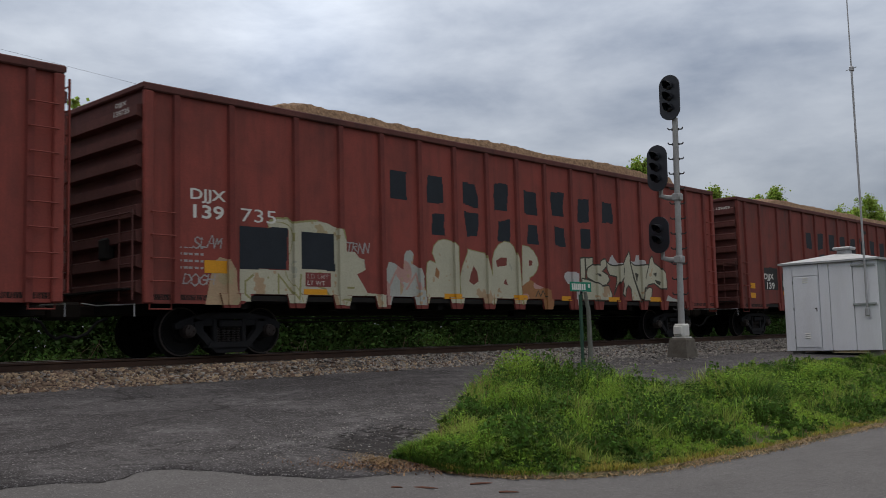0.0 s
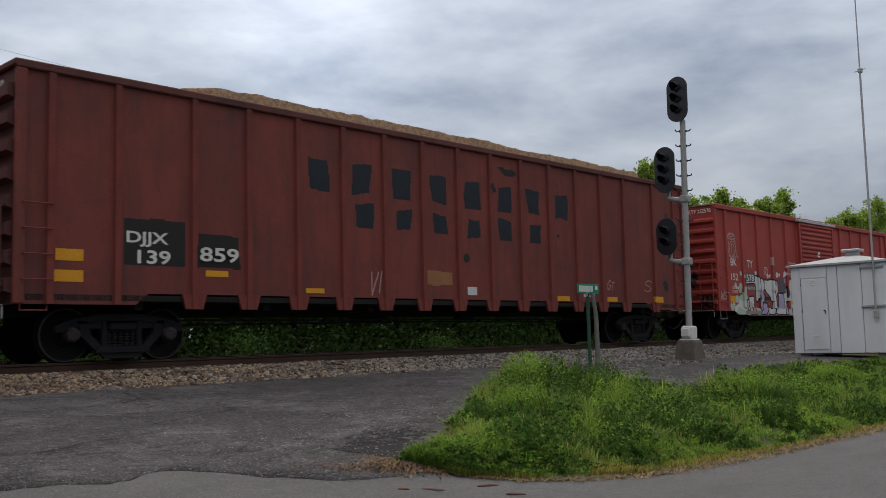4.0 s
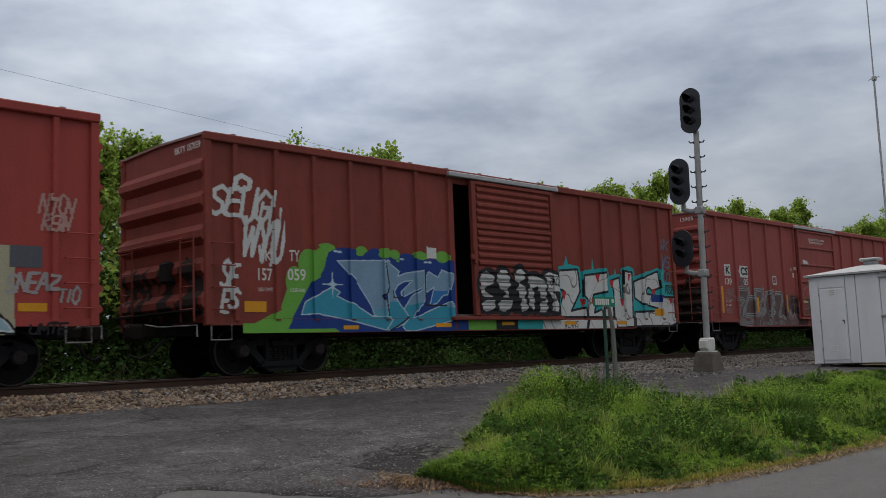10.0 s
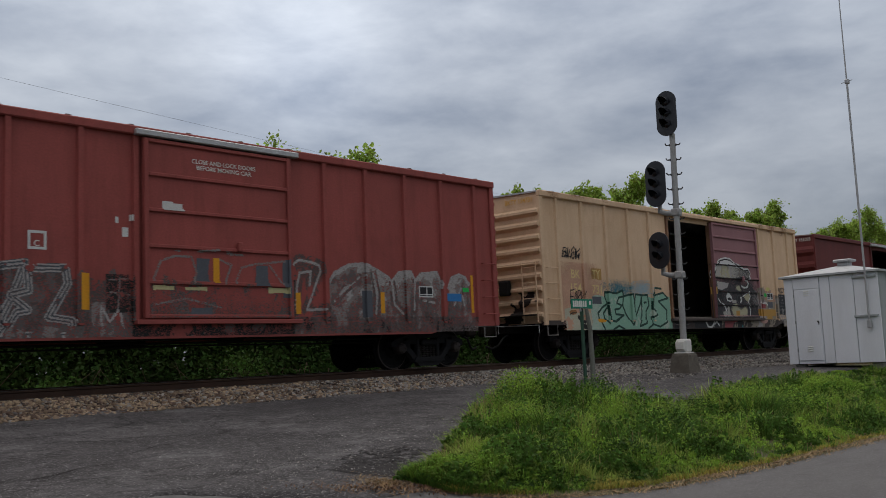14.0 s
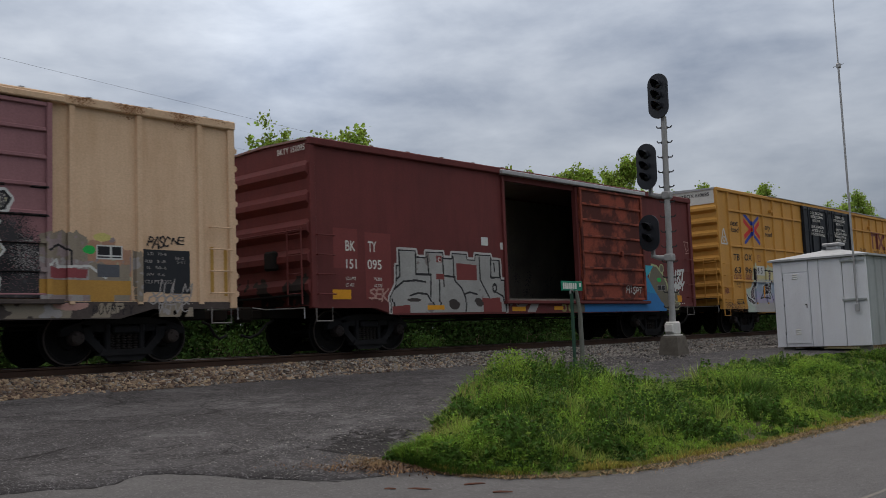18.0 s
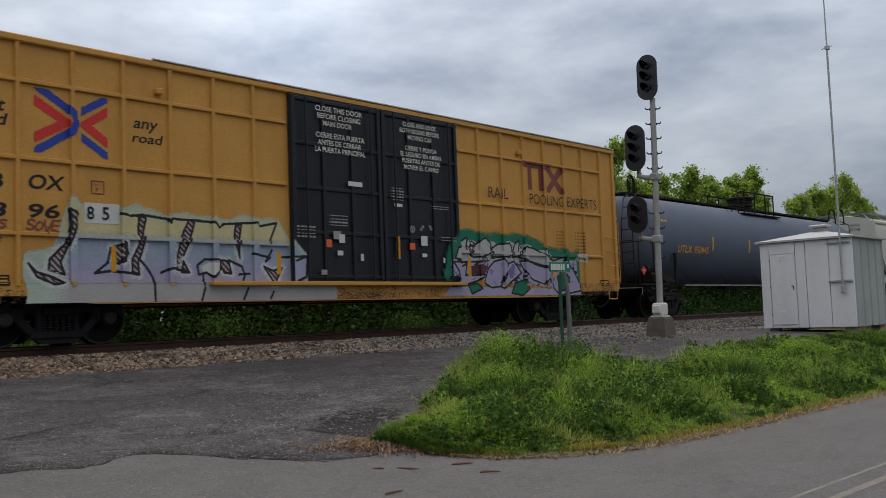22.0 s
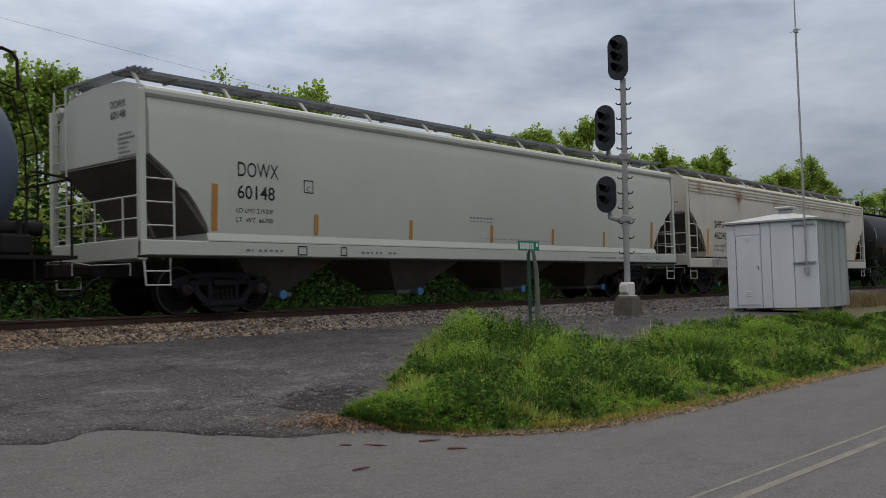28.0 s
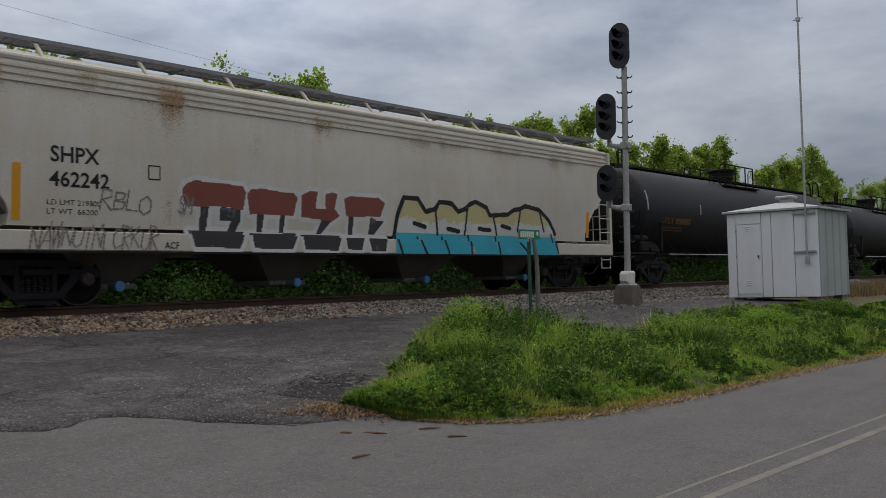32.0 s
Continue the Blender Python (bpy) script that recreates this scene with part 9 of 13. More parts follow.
    # taupe clouds behind the blue letters
    cloud = puffs(X, Z, 9.62, 14.0, 2.12, 0.2, 20, 5) | ((X > 9.56) & (X < 14.35 - 0.1 * (Z > 1.2)) & (Z < 2.14) & (Z > 0.79))
    c = np.where(cloud & (X > 9.56), np.where(g > 0.5, 2, 4), c)
    c = np.where(puffs(X, Z, 9.9, 13.6, 2.27, 0.12, 6, 9) & (Z > 2.12), 2, c)
    c = np.where((X > 14.02 + 0.1 * n) & (X < 14.45) & (Z < 2.17) & (Z > 0.79), 2, c)
    # deep maroon letter shadows
    for q in ([(9.68, 2.05), (9.83, 2.05), (9.85, 1.62), (9.64, 1.5)], [(10.16, 2.05), (10.36, 2.1), (10.2, 1.9), (10.14, 1.6)], [(11.56, 2.1), (11.73, 2.08), (11.84, 1.7), (11.78, 1.28), (11.45, 1.25), (11.5, 1.8)], [(12.08, 2.1), (12.22, 2.1), (12.2, 1.6), (12.05, 1.78)],
              [(12.64, 1.93), (12.75, 2.15), (13.02, 2.04)], [(9.18, 1.02), (9.36, 1.02), (9.3, 0.79)], [(9.88, 1.16), (10.02, 1.12), (10.06, 0.79), (9.86, 0.79)], [(10.98, 0.98), (11.12, 1.1), (11.14, 0.79), (10.92, 0.79)], [(12.3, 1.12), (12.62, 1.12), (12.3, 0.8), (12.06, 0.8)], [(13.1, 1.46), (13.7, 1.46), (13.85, 1.1), (13.7, 0.82), (13.4, 1.2)]):
        c = np.where(within(X, Z, q) & (Z > 0.79), 11, c)
    shade = np.where(mottle(X, Z * 0.6, 16.0, 3.0) + 0.8 * (Z - 1.75) > 0.25, 12, np.where(g < -0.55, 0, 5))
    for q in ([(9.38, 1.02), (9.87, 1.02), (9.92, 0.79), (9.45, 0.79)], [(10.04, 1.14), (10.4, 1.14), (10.47, 0.79), (10.07, 0.79)], [(11.1, 1.11), (12.26, 1.15), (12.01, 0.79), (11.16, 0.79)], [(12.3, 0.79), (12.7, 1.16), (13.63, 1.23), (13.71, 0.84), (12.85, 0.84)]):
        c = outlined(c, X, Z, q, np.where(g > 0.45, 5, 6), 3, 0.016, 0 if q[0][0] > 10.5 else None, Z > 0.79)
    c = np.where((np.abs(np.hypot((X - 12.75) / 0.5, (Z - 0.78) / 0.3) - 1) < 0.07) & (X > 12.4) & (Z < 1.1) & (Z > 0.79), 3, c)
    first = ([(9.56, 2.04), (9.69, 2.06), (9.61, 1.38), (9.56, 1.4)],
              [(9.83, 2.09), (10.15, 2.1), (10.11, 1.7), (10.28, 1.34), (9.87, 1.27), (9.84, 1.47), (9.63, 1.41), (9.64, 1.52), (9.85, 1.61)],
              [(10.19, 1.93), (10.32, 2.01), (10.5, 2.05), (10.7, 2.04), (10.88, 1.97), (11.05, 1.84), (11.15, 1.64), (11.17, 1.44), (11.12, 1.24), (11.05, 1.08), (10.9, 0.85), (10.53, 0.83), (10.34, 0.98), (10.24, 1.2), (10.15, 1.47), (10.11, 1.7)],
              [(11.2, 2.09), (11.56, 2.12), (11.47, 1.74), (11.42, 1.25), (11.2, 1.23), (11.17, 1.73)])
    second = ([(11.73, 2.1), (12.08, 2.12), (12.04, 1.76), (12.2, 1.58), (12.56, 1.37), (12.02, 1.24), (11.79, 1.3), (11.85, 1.69)],
              [(12.21, 2.11), (12.61, 2.13), (12.64, 1.91), (13.02, 2.02), (13.25, 1.93), (13.13, 1.67), (12.78, 1.47), (12.93, 1.38), (12.41, 1.34), (12.2, 1.58)],
              [(13.18, 2.09), (13.32, 2.14), (13.49, 2.12), (13.64, 2.0), (13.73, 1.82), (13.71, 1.62), (13.6, 1.47), (13.17, 1.48)],
              [(13.68, 1.46), (13.82, 1.45), (13.96, 1.36), (14.37, 0.97), (14.49, 0.8), (14.03, 0.84), (13.79, 1.16)])
    for q in first + second:
        c = outlined(c, X, Z, q, shade, 3, 0.02, 0, Z > 0.79)
    c = np.where(np.hypot((X - 10.64) / 0.14, (Z - 1.42) / 0.2) < 1, 11, c)
    c = np.where((np.abs(X - 10.52) < 0.05 + 0.03 * n) & (Z > 1.45) & (Z < 2.02) & (g > -0.4), 4, c)
    c = np.where((np.abs(np.hypot((X - 10.64) / 0.15, (Z - 1.42) / 0.21) - 1) < 0.08), 3, c)
    c = np.where((np.hypot((X - 11.22) / 0.15, (Z - 1.94) / 0.1) + 0.2 * n < 1), 3, c)
    c = np.where((np.abs(soft_noise(X, Z * 4.0, 6.0, 44.0)) < 0.05) & (g > 0.25) & (c >= 5) & (X > 9.6), 2, c)
    c = np.where((X > 12.81) & (X < 13.9) & (Z < 0.91) & (Z > 0.83), 11, c)
    c = np.where((X > 13.24) & (X < 13.5) & (Z > 1.25) & (Z < 1.42), 3, c)
    c = np.where((np.hypot(X - 13.77, Z - 1.84) < 0.085), 13, c)
    return c


spray(car_d, "graffiti", 0.78, 14.45, 0.79, 2.4, silver_words, [P_WHITE, P_LAV, P_CREAMG, P_BLACK, P_BROWN, P_SKYW, P_TEALD, P_NAVY, P_MINTPALE, P_SILVER, P_SLATE2, P_OXBROWN, P_PERI, P_GREENLABEL, P_RED], DD, 0.013, label="silver, lavender and blue graffiti")
pair_marks(car_d, [("BK", 1.01, 2.43, 1.44, 2.67), ("TY", 2.17, 2.42, 2.62, 2.66)], [("152", 1.0, 1.94, 1.49, 2.17), ("578", 2.11, 1.94, 2.66, 2.17)], DD, mark_white)
for x0, z0, x1, z1 in ((2.05, 1.91, 2.72, 2.2), (2.1, 1.63, 2.76, 1.78)):
    plate(car_d, x0, z0, x1, z1, P_SLATE2, DD, "stencil_panel", 0.02, x0 + z0, 0.0052)
for x0, x1, z0, z1, nm in ((3.47, 3.74, 2.21, 2.46, "data_label"), (5.46, 6.1, 2.27, 2.71, "door_label")):
    spray(car_d, nm, x0, x1, z0, z1, lambda X, Z: np.where(np.minimum(np.minimum(X - x0, x1 - X), np.minimum(Z - z0, z1 - Z)) < 0.016, 0, -1), [P_WHITE], DD, 0.01, 0.006)
letter(car_d, "PLATE", 3.53, 2.38, 3.68, 2.42, mark_white, DD, 0.0)
letter(car_d, "C", 3.56, 2.25, 3.65, 2.35, mark_white, DD, 0.01)
for i, (txt, a, b) in enumerate((("SECURE", 5.6, 5.92), ("BOTH HASPS", 5.5, 6.02), ("BEFORE", 5.62, 5.92), ("MOVING CAR", 5.5, 6.02))):
    letter(car_d, txt, a, 2.62 - 0.12 * i, b, 2.70 - 0.12 * i, P_PINKISH, DD, 0.01)
letter(car_d, "LD LMT", 1.05, 1.66, 1.5, 1.75, mark_white, DD, 0.005)
letter(car_d, "LT WT", 1.05, 1.52, 1.45, 1.61, mark_white, DD, 0.005)
letter(car_d, "158100 LB", 2.15, 1.66, 2.7, 1.75, mark_white, DD, 0.005)
reflectors(car_d, [(0.75, 1.2, 1.24, 1.42), (5.5, 1.2, 6.0, 1.3), (10.0, 1.15, 10.5, 1.25), (12.2, 1.15, 12.8, 1.25), (14.5, 1.15, 14.95, 1.28)], DD)
spray(car_d, "scribbled_tag", 0.2, 15.6, 1.1, 3.7, thin_tags([("WS", 0.2, 0.6, 1.25, 1.6, 0.025, 9), ("NTCN", 14.8, 15.35, 2.68, 2.98, 0.022, 5), ("REQN", 14.85, 15.3, 2.45, 2.66, 0.02, 8)]), [P_PINKISH], DD, 0.02, 0.009)


def looped_figure(X, Z):
    """A faint sprayed doodle of loops: a tall oval under two flat rings."""
    a = np.linspace(0, 2 * math.pi, 19)
    loops = [[(1.16 + 0.24 * math.cos(t) + 0.06 * math.sin(t), 2.98 + 0.28 * math.sin(t)) for t in a], [(1.2 + 0.1 * math.cos(t), 2.96 + 0.2 * math.sin(t)) for t in a], [(1.14 + 0.27 * math.cos(t), 3.4 + 0.09 * math.sin(t)) for t in a], [(1.12 + 0.2 * math.cos(t), 3.46 + 0.06 * math.sin(t)) for t in a]]
    d = trail(X, Z, loops + [[(0.9, 3.3), (1.0, 2.95), (0.9, 2.7)], [(1.38, 3.3), (1.44, 2.9), (1.55, 2.68)], [(0.92, 2.8), (1.2, 2.68), (1.5, 2.78)]])
    return np.where((d < 0.02) & (soft_noise(X, Z, 6.0, 3.0) > -0.9), 0, -1)


spray(car_d, "scribbled_tag", 0.8, 1.65, 2.6, 3.6, looped_figure, [P_PINKISH], DD, 0.013, 0.008)


def twin_panes(car, x0, x1, z0, z1, depth):
    """A white-edged label with two black panes over one narrow strip."""

    def fn(X, Z):
        u, v = (X - x0) / (x1 - x0), (Z - z0) / (z1 - z0)
        edge = (np.minimum(u, 1 - u) < 0.05) | (np.minimum(v, 1 - v) < 0.09) | (np.abs(u - 0.55) < 0.03) | (np.abs(v - 0.24) < 0.05)
        return np.where(edge, 0, 1)

    spray(car, "data_label", x0, x1, z0, z1, fn, [P_WHITE, P_BLACK], depth, 0.012, 0.010)


twin_panes(car_d, 13.17, 13.66, 1.45, 1.77, DD)
plate(car_d, 14.38, 1.84, 14.86, 2.16, P_SLATE2, DD, "stencil_panel", 0.01, 4.0, 0.006)
spray(car_d, "scribbled_tag", 14.2, 15.5, 0.78, 1.8, thin_tags([("SNEAZ", 14.3, 15.1, 1.46, 1.74, 0.026, 3), ("TIO", 15.1, 15.45, 1.3, 1.52, 0.02, 6)]), [P_GREY2], DD, 0.014, 0.009)
spray(car_d, "scribbled_tag", 14.6, 15.3, 0.79, 1.0, thin_tags([("UMTE", 14.65, 15.25, 0.81, 0.95, 0.016, 3)]), [P_BLACK], DD, 0.014, 0.009)
for x0, z0, x1, z1 in ((4.0, 2.55, 4.25, 2.85), (5.9, 1.9, 6.15, 2.3), (7.85, 3.0, 8.05, 3.2)):
    spray(car_d, "paper_notice", x0, x1, z0, z1, lambda X, Z: np.where(soft_noise(X, Z, 14, 4.0) > -0.9, 0, -1), [P_PINKISH if x0 < 5.8 else P_WHITE], DD, 0.03, 0.008)
letter(car_d, "BKTY 152578", 0.55, 4.15, 1.45, 4.28, mark_white, DD, 0.01, end=-0.012)

# brown-red boxcar with the blue piece
DE = on_boxcar(POST_E, (6.91, 9.97), 4.425, ribs=True)


def blue_piece(X, Z):
    c = np.full(X.shape, -1)
    n = soft_noise(X, Z, 4.5, 6.0)
    # green clouds behind a navy ground
    top = np.interp(X, [1.0, 1.6, 1.9, 2.5, 2.85, 3.2, 6.3], [0.95, 1.2, 1.9, 2.42, 2.5, 2.3, 2.3])
    c = np.where((Z < top) & (X < 6.3) & (X > 0.75) & (Z > 0.76), 1, c)
    navy = [(1.75, 0.84), (2.05, 1.3), (2.35, 1.75), (2.55, 1.85), (2.68, 2.03), (2.74, 2.24), (2.80, 2.36), (2.98, 2.44), (3.14, 2.48), (3.54, 2.44), (3.78, 2.40), (3.95, 2.50), (4.10, 2.50), (4.24, 2.36), (4.49, 2.33), (4.87, 2.44), (5.10, 2.42), (5.46, 2.34), (5.87, 2.35), (6.34, 2.33), (6.34, 0.77), (3.02, 0.77), (2.9, 0.84)]
    for cx, cz, rx, rz in ((3.66, 2.42, 0.16, 0.11), (4.28, 2.41, 0.17, 0.11), (4.57, 2.40, 0.16, 0.10), (5.32, 2.40, 0.24, 0.10), (6.02, 2.41, 0.22, 0.13), (2.75, 2.44, 0.22, 0.10), (1.95, 1.75, 0.2, 0.3), (2.3, 2.1, 0.25, 0.3)):
        c = np.where(np.hypot((X - cx) / rx, (Z - cz) / rz) < 1, 1, c)
    c = np.where(within(X, Z, navy), 0, c)
    for cx, cz, rx, rz in ((3.62, 2.40, 0.13, 0.08), (4.27, 2.38, 0.14, 0.08), (4.6, 2.37, 0.13, 0.07), (5.35, 2.38, 0.2, 0.07), (6.02, 2.36, 0.18, 0.08), (4.67, 2.27, 0.05, 0.03)):
        c = np.where(np.hypot((X - cx) / rx, (Z - cz) / rz) < 1, 1, c)
    for cx, cz in ((2.98, 2.39), (3.08, 2.38), (4.79, 2.31), (5.5, 2.27), (5.62, 2.27)):
        c = np.where(np.hypot((X - cx) / 0.06, (Z - cz) / 0.025) < 1, 5, c)
    shade = np.where(Z + 0.10 * n > 1.36, 2, 3)
    low = np.where(Z + 0.05 * n < 0.98, 2, 3)
    for q, fill in (([(2.20, 1.36), (2.48, 1.50), (2.88, 1.67), (3.07, 1.57), (2.98, 1.49), (3.54, 1.28), (3.91, 1.09), (4.34, 1.08), (4.45, 1.01), (4.26, 0.80), (4.05, 0.84), (3.54, 0.95), (2.92, 1.07), (2.48, 1.13), (2.1, 1.12)], 3),
                    ([(3.02, 2.20), (4.26, 2.26), (4.30, 1.97), (4.34, 1.70), (4.32, 1.59), (4.20, 1.51), (4.29, 1.39), (4.32, 1.08), (3.98, 1.09), (3.88, 1.31), (3.54, 1.75), (3.44, 1.84)], np.where(Z + 0.10 * n > 1.2, 2, 6)),
                    ([(5.45, 1.72), (5.45, 1.43), (5.24, 1.29), (5.07, 1.05), (5.6, 1.22), (6.23, 1.42), (6.33, 1.29), (6.33, 1.06), (6.22, 0.99), (5.08, 0.77), (4.82, 0.78), (4.72, 0.86), (4.78, 0.93), (4.95, 1.08), (4.78, 1.21), (5.05, 1.53)], shade),
                    ([(4.27, 2.22), (4.33, 2.27), (4.49, 2.17), (4.70, 2.04), (4.64, 1.93), (4.87, 2.01), (5.45, 2.09), (5.45, 1.76), (4.82, 1.51), (4.75, 1.53), (4.73, 1.60), (5.08, 1.86), (4.83, 1.83), (4.64, 1.74), (4.54, 1.60), (4.63, 1.42), (4.95, 1.08), (4.78, 0.93), (4.32, 0.79), (4.30, 0.84), (4.45, 1.01), (4.32, 1.08), (4.32, 1.59), (4.34, 1.70), (4.31, 1.97)], shade),
                    ([(5.49, 1.96), (5.58, 2.07), (5.86, 1.95), (5.99, 2.12), (6.33, 2.03), (6.28, 1.85), (6.15, 1.57), (6.00, 1.55), (5.81, 1.38), (5.58, 1.32), (5.73, 1.73), (5.49, 1.61)], np.where(Z < 1.65, 4, 2))):
        c = outlined(c, X, Z, q, fill, 5, 0.013, None, (X < 6.32) & (Z > 0.77))
    c = np.where((trail(X, Z, [[(4.28, 2.2), (4.35, 1.7), (4.31, 1.58), (4.2, 1.51), (4.29, 1.4), (4.33, 1.1)], [(4.95, 1.08), (4.62, 0.9), (4.36, 0.79)], [(4.52, 1.62), (4.53, 1.48), (4.8, 1.48), (4.8, 1.62)], [(5.47, 2.08), (5.47, 1.33), (6.1, 1.33)]]) < 0.016), 7, c)
    star = ((np.abs(X - 2.88) * np.abs(Z - 1.72) < 0.0018) & (np.hypot(X - 2.88, Z - 1.72) < 0.27)) | (np.hypot(X - 2.88, Z - 1.72) < 0.06)
    return np.where(star, 5, c)


spray(car_e, "graffiti", 0.75, 6.34, 0.77, 2.66, blue_piece, [P_NAVY, P_GREEN, paint("spray_cornflower", (0.21, 0.36, 0.50)), paint("spray_turquoise", (0.04, 0.32, 0.46)), P_BLUE, paint("spray_ice_blue", (0.46, 0.62, 0.70)), paint("spray_pale_turquoise", (0.13, 0.40, 0.52)), P_BLACK], DE, 0.012, label="blue wildstyle graffiti with green clouds")


def white_pieces(X, Z):
    c = np.full(X.shape, -1)
    n = soft_noise(X, Z, 4.5, 7.0)
    g = mottle(X, Z, 91.0, 4.0)
    # fat rounded white letters on sooty black, on the door
    door_ = (X > 6.95) & (X < 10.2) & (Z > 1.08)
    small = ([(7.03, 1.87), (7.11, 2.07), (7.28, 2.15), (7.47, 2.13), (7.63, 1.98), (7.60, 1.84), (7.35, 1.76), (7.26, 1.67), (7.56, 1.58), (7.64, 1.35), (7.52, 1.21), (7.30, 1.16), (7.12, 1.24), (7.12, 1.39), (7.26, 1.49), (7.07, 1.62)],
             [(7.66, 2.05), (7.81, 2.21), (8.03, 2.20), (8.17, 2.02), (8.19, 1.83), (8.07, 1.68), (8.15, 1.54), (8.29, 1.40), (8.11, 1.24), (7.94, 1.16), (7.72, 1.21), (7.66, 1.35), (7.78, 1.49), (7.96, 1.61), (7.73, 1.77), (7.68, 1.86)],
             [(8.29, 2.04), (8.38, 2.21), (8.56, 2.26), (8.74, 2.13), (8.72, 1.98), (8.55, 1.88), (8.79, 1.79), (8.71, 1.50), (8.83, 1.36), (8.76, 1.21), (8.58, 1.16), (8.47, 1.26), (8.53, 1.45), (8.37, 1.74), (8.46, 1.88), (8.31, 1.92)],
             [(8.77, 2.06), (9.05, 2.12), (9.36, 2.03), (9.58, 1.96), (9.53, 1.66), (9.58, 1.31), (9.51, 1.16), (9.25, 1.16), (9.20, 1.31), (9.30, 1.51), (9.16, 1.80), (9.03, 1.75), (9.08, 1.41), (9.01, 1.19), (8.83, 1.31), (8.78, 1.65), (8.85, 1.82)],
             [(9.42, 2.13), (9.62, 2.21), (10.21, 2.10), (10.19, 1.70), (9.85, 1.67), (10.04, 1.31), (9.93, 1.17), (9.67, 1.21), (9.78, 1.51), (9.59, 1.66), (9.54, 1.96)])
    for q in small:
        c = np.where(door_ & (trail(X, Z, [q + q[:1]]) < 0.075 + 0.03 * n), 1, c)
    c = np.where(door_ & (Z < 1.9) & (Z > 1.14) & (X > 7.05) & (c < 0) & (g > -0.5), 1, c)
    for q in small:
        inside_ = within(X, Z, q) & door_
        c = np.where(inside_, np.where((np.mod(Z * 5.35, 1.0) < 0.2) | (g > 0.7), 7, 0), c)
        c = np.where((trail(X, Z, [q + q[:1]]) < 0.028) & door_, 1, c)
    c = np.where(door_ & (np.abs(Z - 1.49) < 0.03) & (g > -0.3), 1, c)
    c = np.where((strokes(X, Z, "TNTR", 9.66, 10.16, 1.84, 2.03, 5, 0.1, 0.1) < 0.014), 1, c)
    # four tall white letters with black edges in a teal glow
    tall = ([(10.22, 2.26), (11.02, 2.32), (11.06, 2.11), (11.09, 1.74), (10.68, 1.24), (11.25, 1.32), (11.29, 1.08), (10.19, 1.08), (10.17, 1.32), (10.43, 1.73), (10.21, 1.80)],
            [(11.23, 2.16), (12.29, 2.28), (12.29, 1.76), (11.68, 1.67), (11.63, 1.56), (11.97, 1.57), (11.96, 1.40), (11.73, 1.35), (11.68, 1.19), (12.54, 1.43), (12.56, 1.08), (11.31, 1.08), (11.34, 1.53), (11.20, 1.63)],
            [(12.51, 2.07), (12.91, 2.16), (12.95, 1.49), (13.03, 1.49), (13.09, 2.34), (13.55, 2.33), (13.47, 0.80), (12.65, 0.79), (12.60, 1.11), (12.61, 1.77)],
            [(13.61, 2.07), (14.87, 2.40), (14.97, 1.93), (14.51, 1.83), (14.38, 1.92), (14.15, 1.85), (14.15, 1.74), (15.18, 1.66), (15.74, 1.67), (15.73, 0.91), (15.43, 0.83), (13.56, 0.82), (13.59, 1.22), (14.59, 1.25), (14.78, 1.33), (13.99, 1.45), (13.62, 1.61)])
    right_ = (X > 10.15) & (X < 15.77)
    for q in tall:
        c = np.where(right_ & (trail(X, Z, [q + q[:1]]) < 0.12 + 0.04 * n) & (Z > 1.1), 2, c)
    c = np.where(right_ & (Z < 2.1) & (Z > 1.1) & (c < 0) & (X < 15.6), 2, c)
    for sx, sz, w in ((10.55, 2.66, 0.16), (11.70, 2.64, 0.07), (12.73, 2.42, 0.09), (15.07, 2.58, 0.14)):
        c = np.where(right_ & (np.abs(X - sx) < w * np.clip((sz - Z) / 0.4, 0, 1)) & (Z < sz) & (Z > 2.0), 2, c)
    crack = np.abs(soft_noise(X, Z, 3.2, 61.0)) < 0.03
    fill = np.where(crack, 7, np.where(g > 0.75, 8, 0))
    for q in tall:
        c = outlined(c, X, Z, q, fill, 1, 0.03, None, right_ & (Z > 0.79))
    for a, b in ((11.90, 2.21), (10.39, 1.73), (11.15, 1.55), (11.67, 1.55), (12.99, 1.58), (12.26, 1.36), (12.53, 2.07), (14.60, 1.88), (13.37, 2.28), (15.50, 1.64)):
        c = np.where((np.abs(X - a) < 0.11 - (b - Z) * 0.45) & (Z < b) & (Z > b - 0.2), 3, c)
    c = np.where((X > 14.45) & (X < 14.98) & (Z > 1.51) & (Z < 1.72), 6, c)
    c = np.where((X > 15.2) & (X < 15.75) & (Z > 1.72) & (Z < 2.05) & (n > -0.4), 2, c)
    c = np.where((strokes(X, Z, "PASEN", 15.22, 15.74, 1.76, 1.98, 8, 0.1, 0.1) < 0.016), 1, c)
    # along the sill
    low_ = (Z < 1.0) & (Z > 0.77)
    c = np.where(low_ & (X > 9.45) & (X < 12.6), np.where((np.abs(X - 11.3 - 0.3 * (Z - 0.8)) < 0.06), 1, fill), c)
    c = np.where(low_ & (X > 6.4) & (X < 9.45), np.where((X > 6.75) & (X < 7.7), np.where(n > 0.5, 8, 5), np.where(X > 8.5, 2, np.where(X < 6.75, 6, 1))), c)
    c = np.where(low_ & (strokes(X, Z, "VENAS", 10.3, 10.9, 0.81, 0.97, 6, 0.1, 0.0) < 0.012), 1, c)
    return c


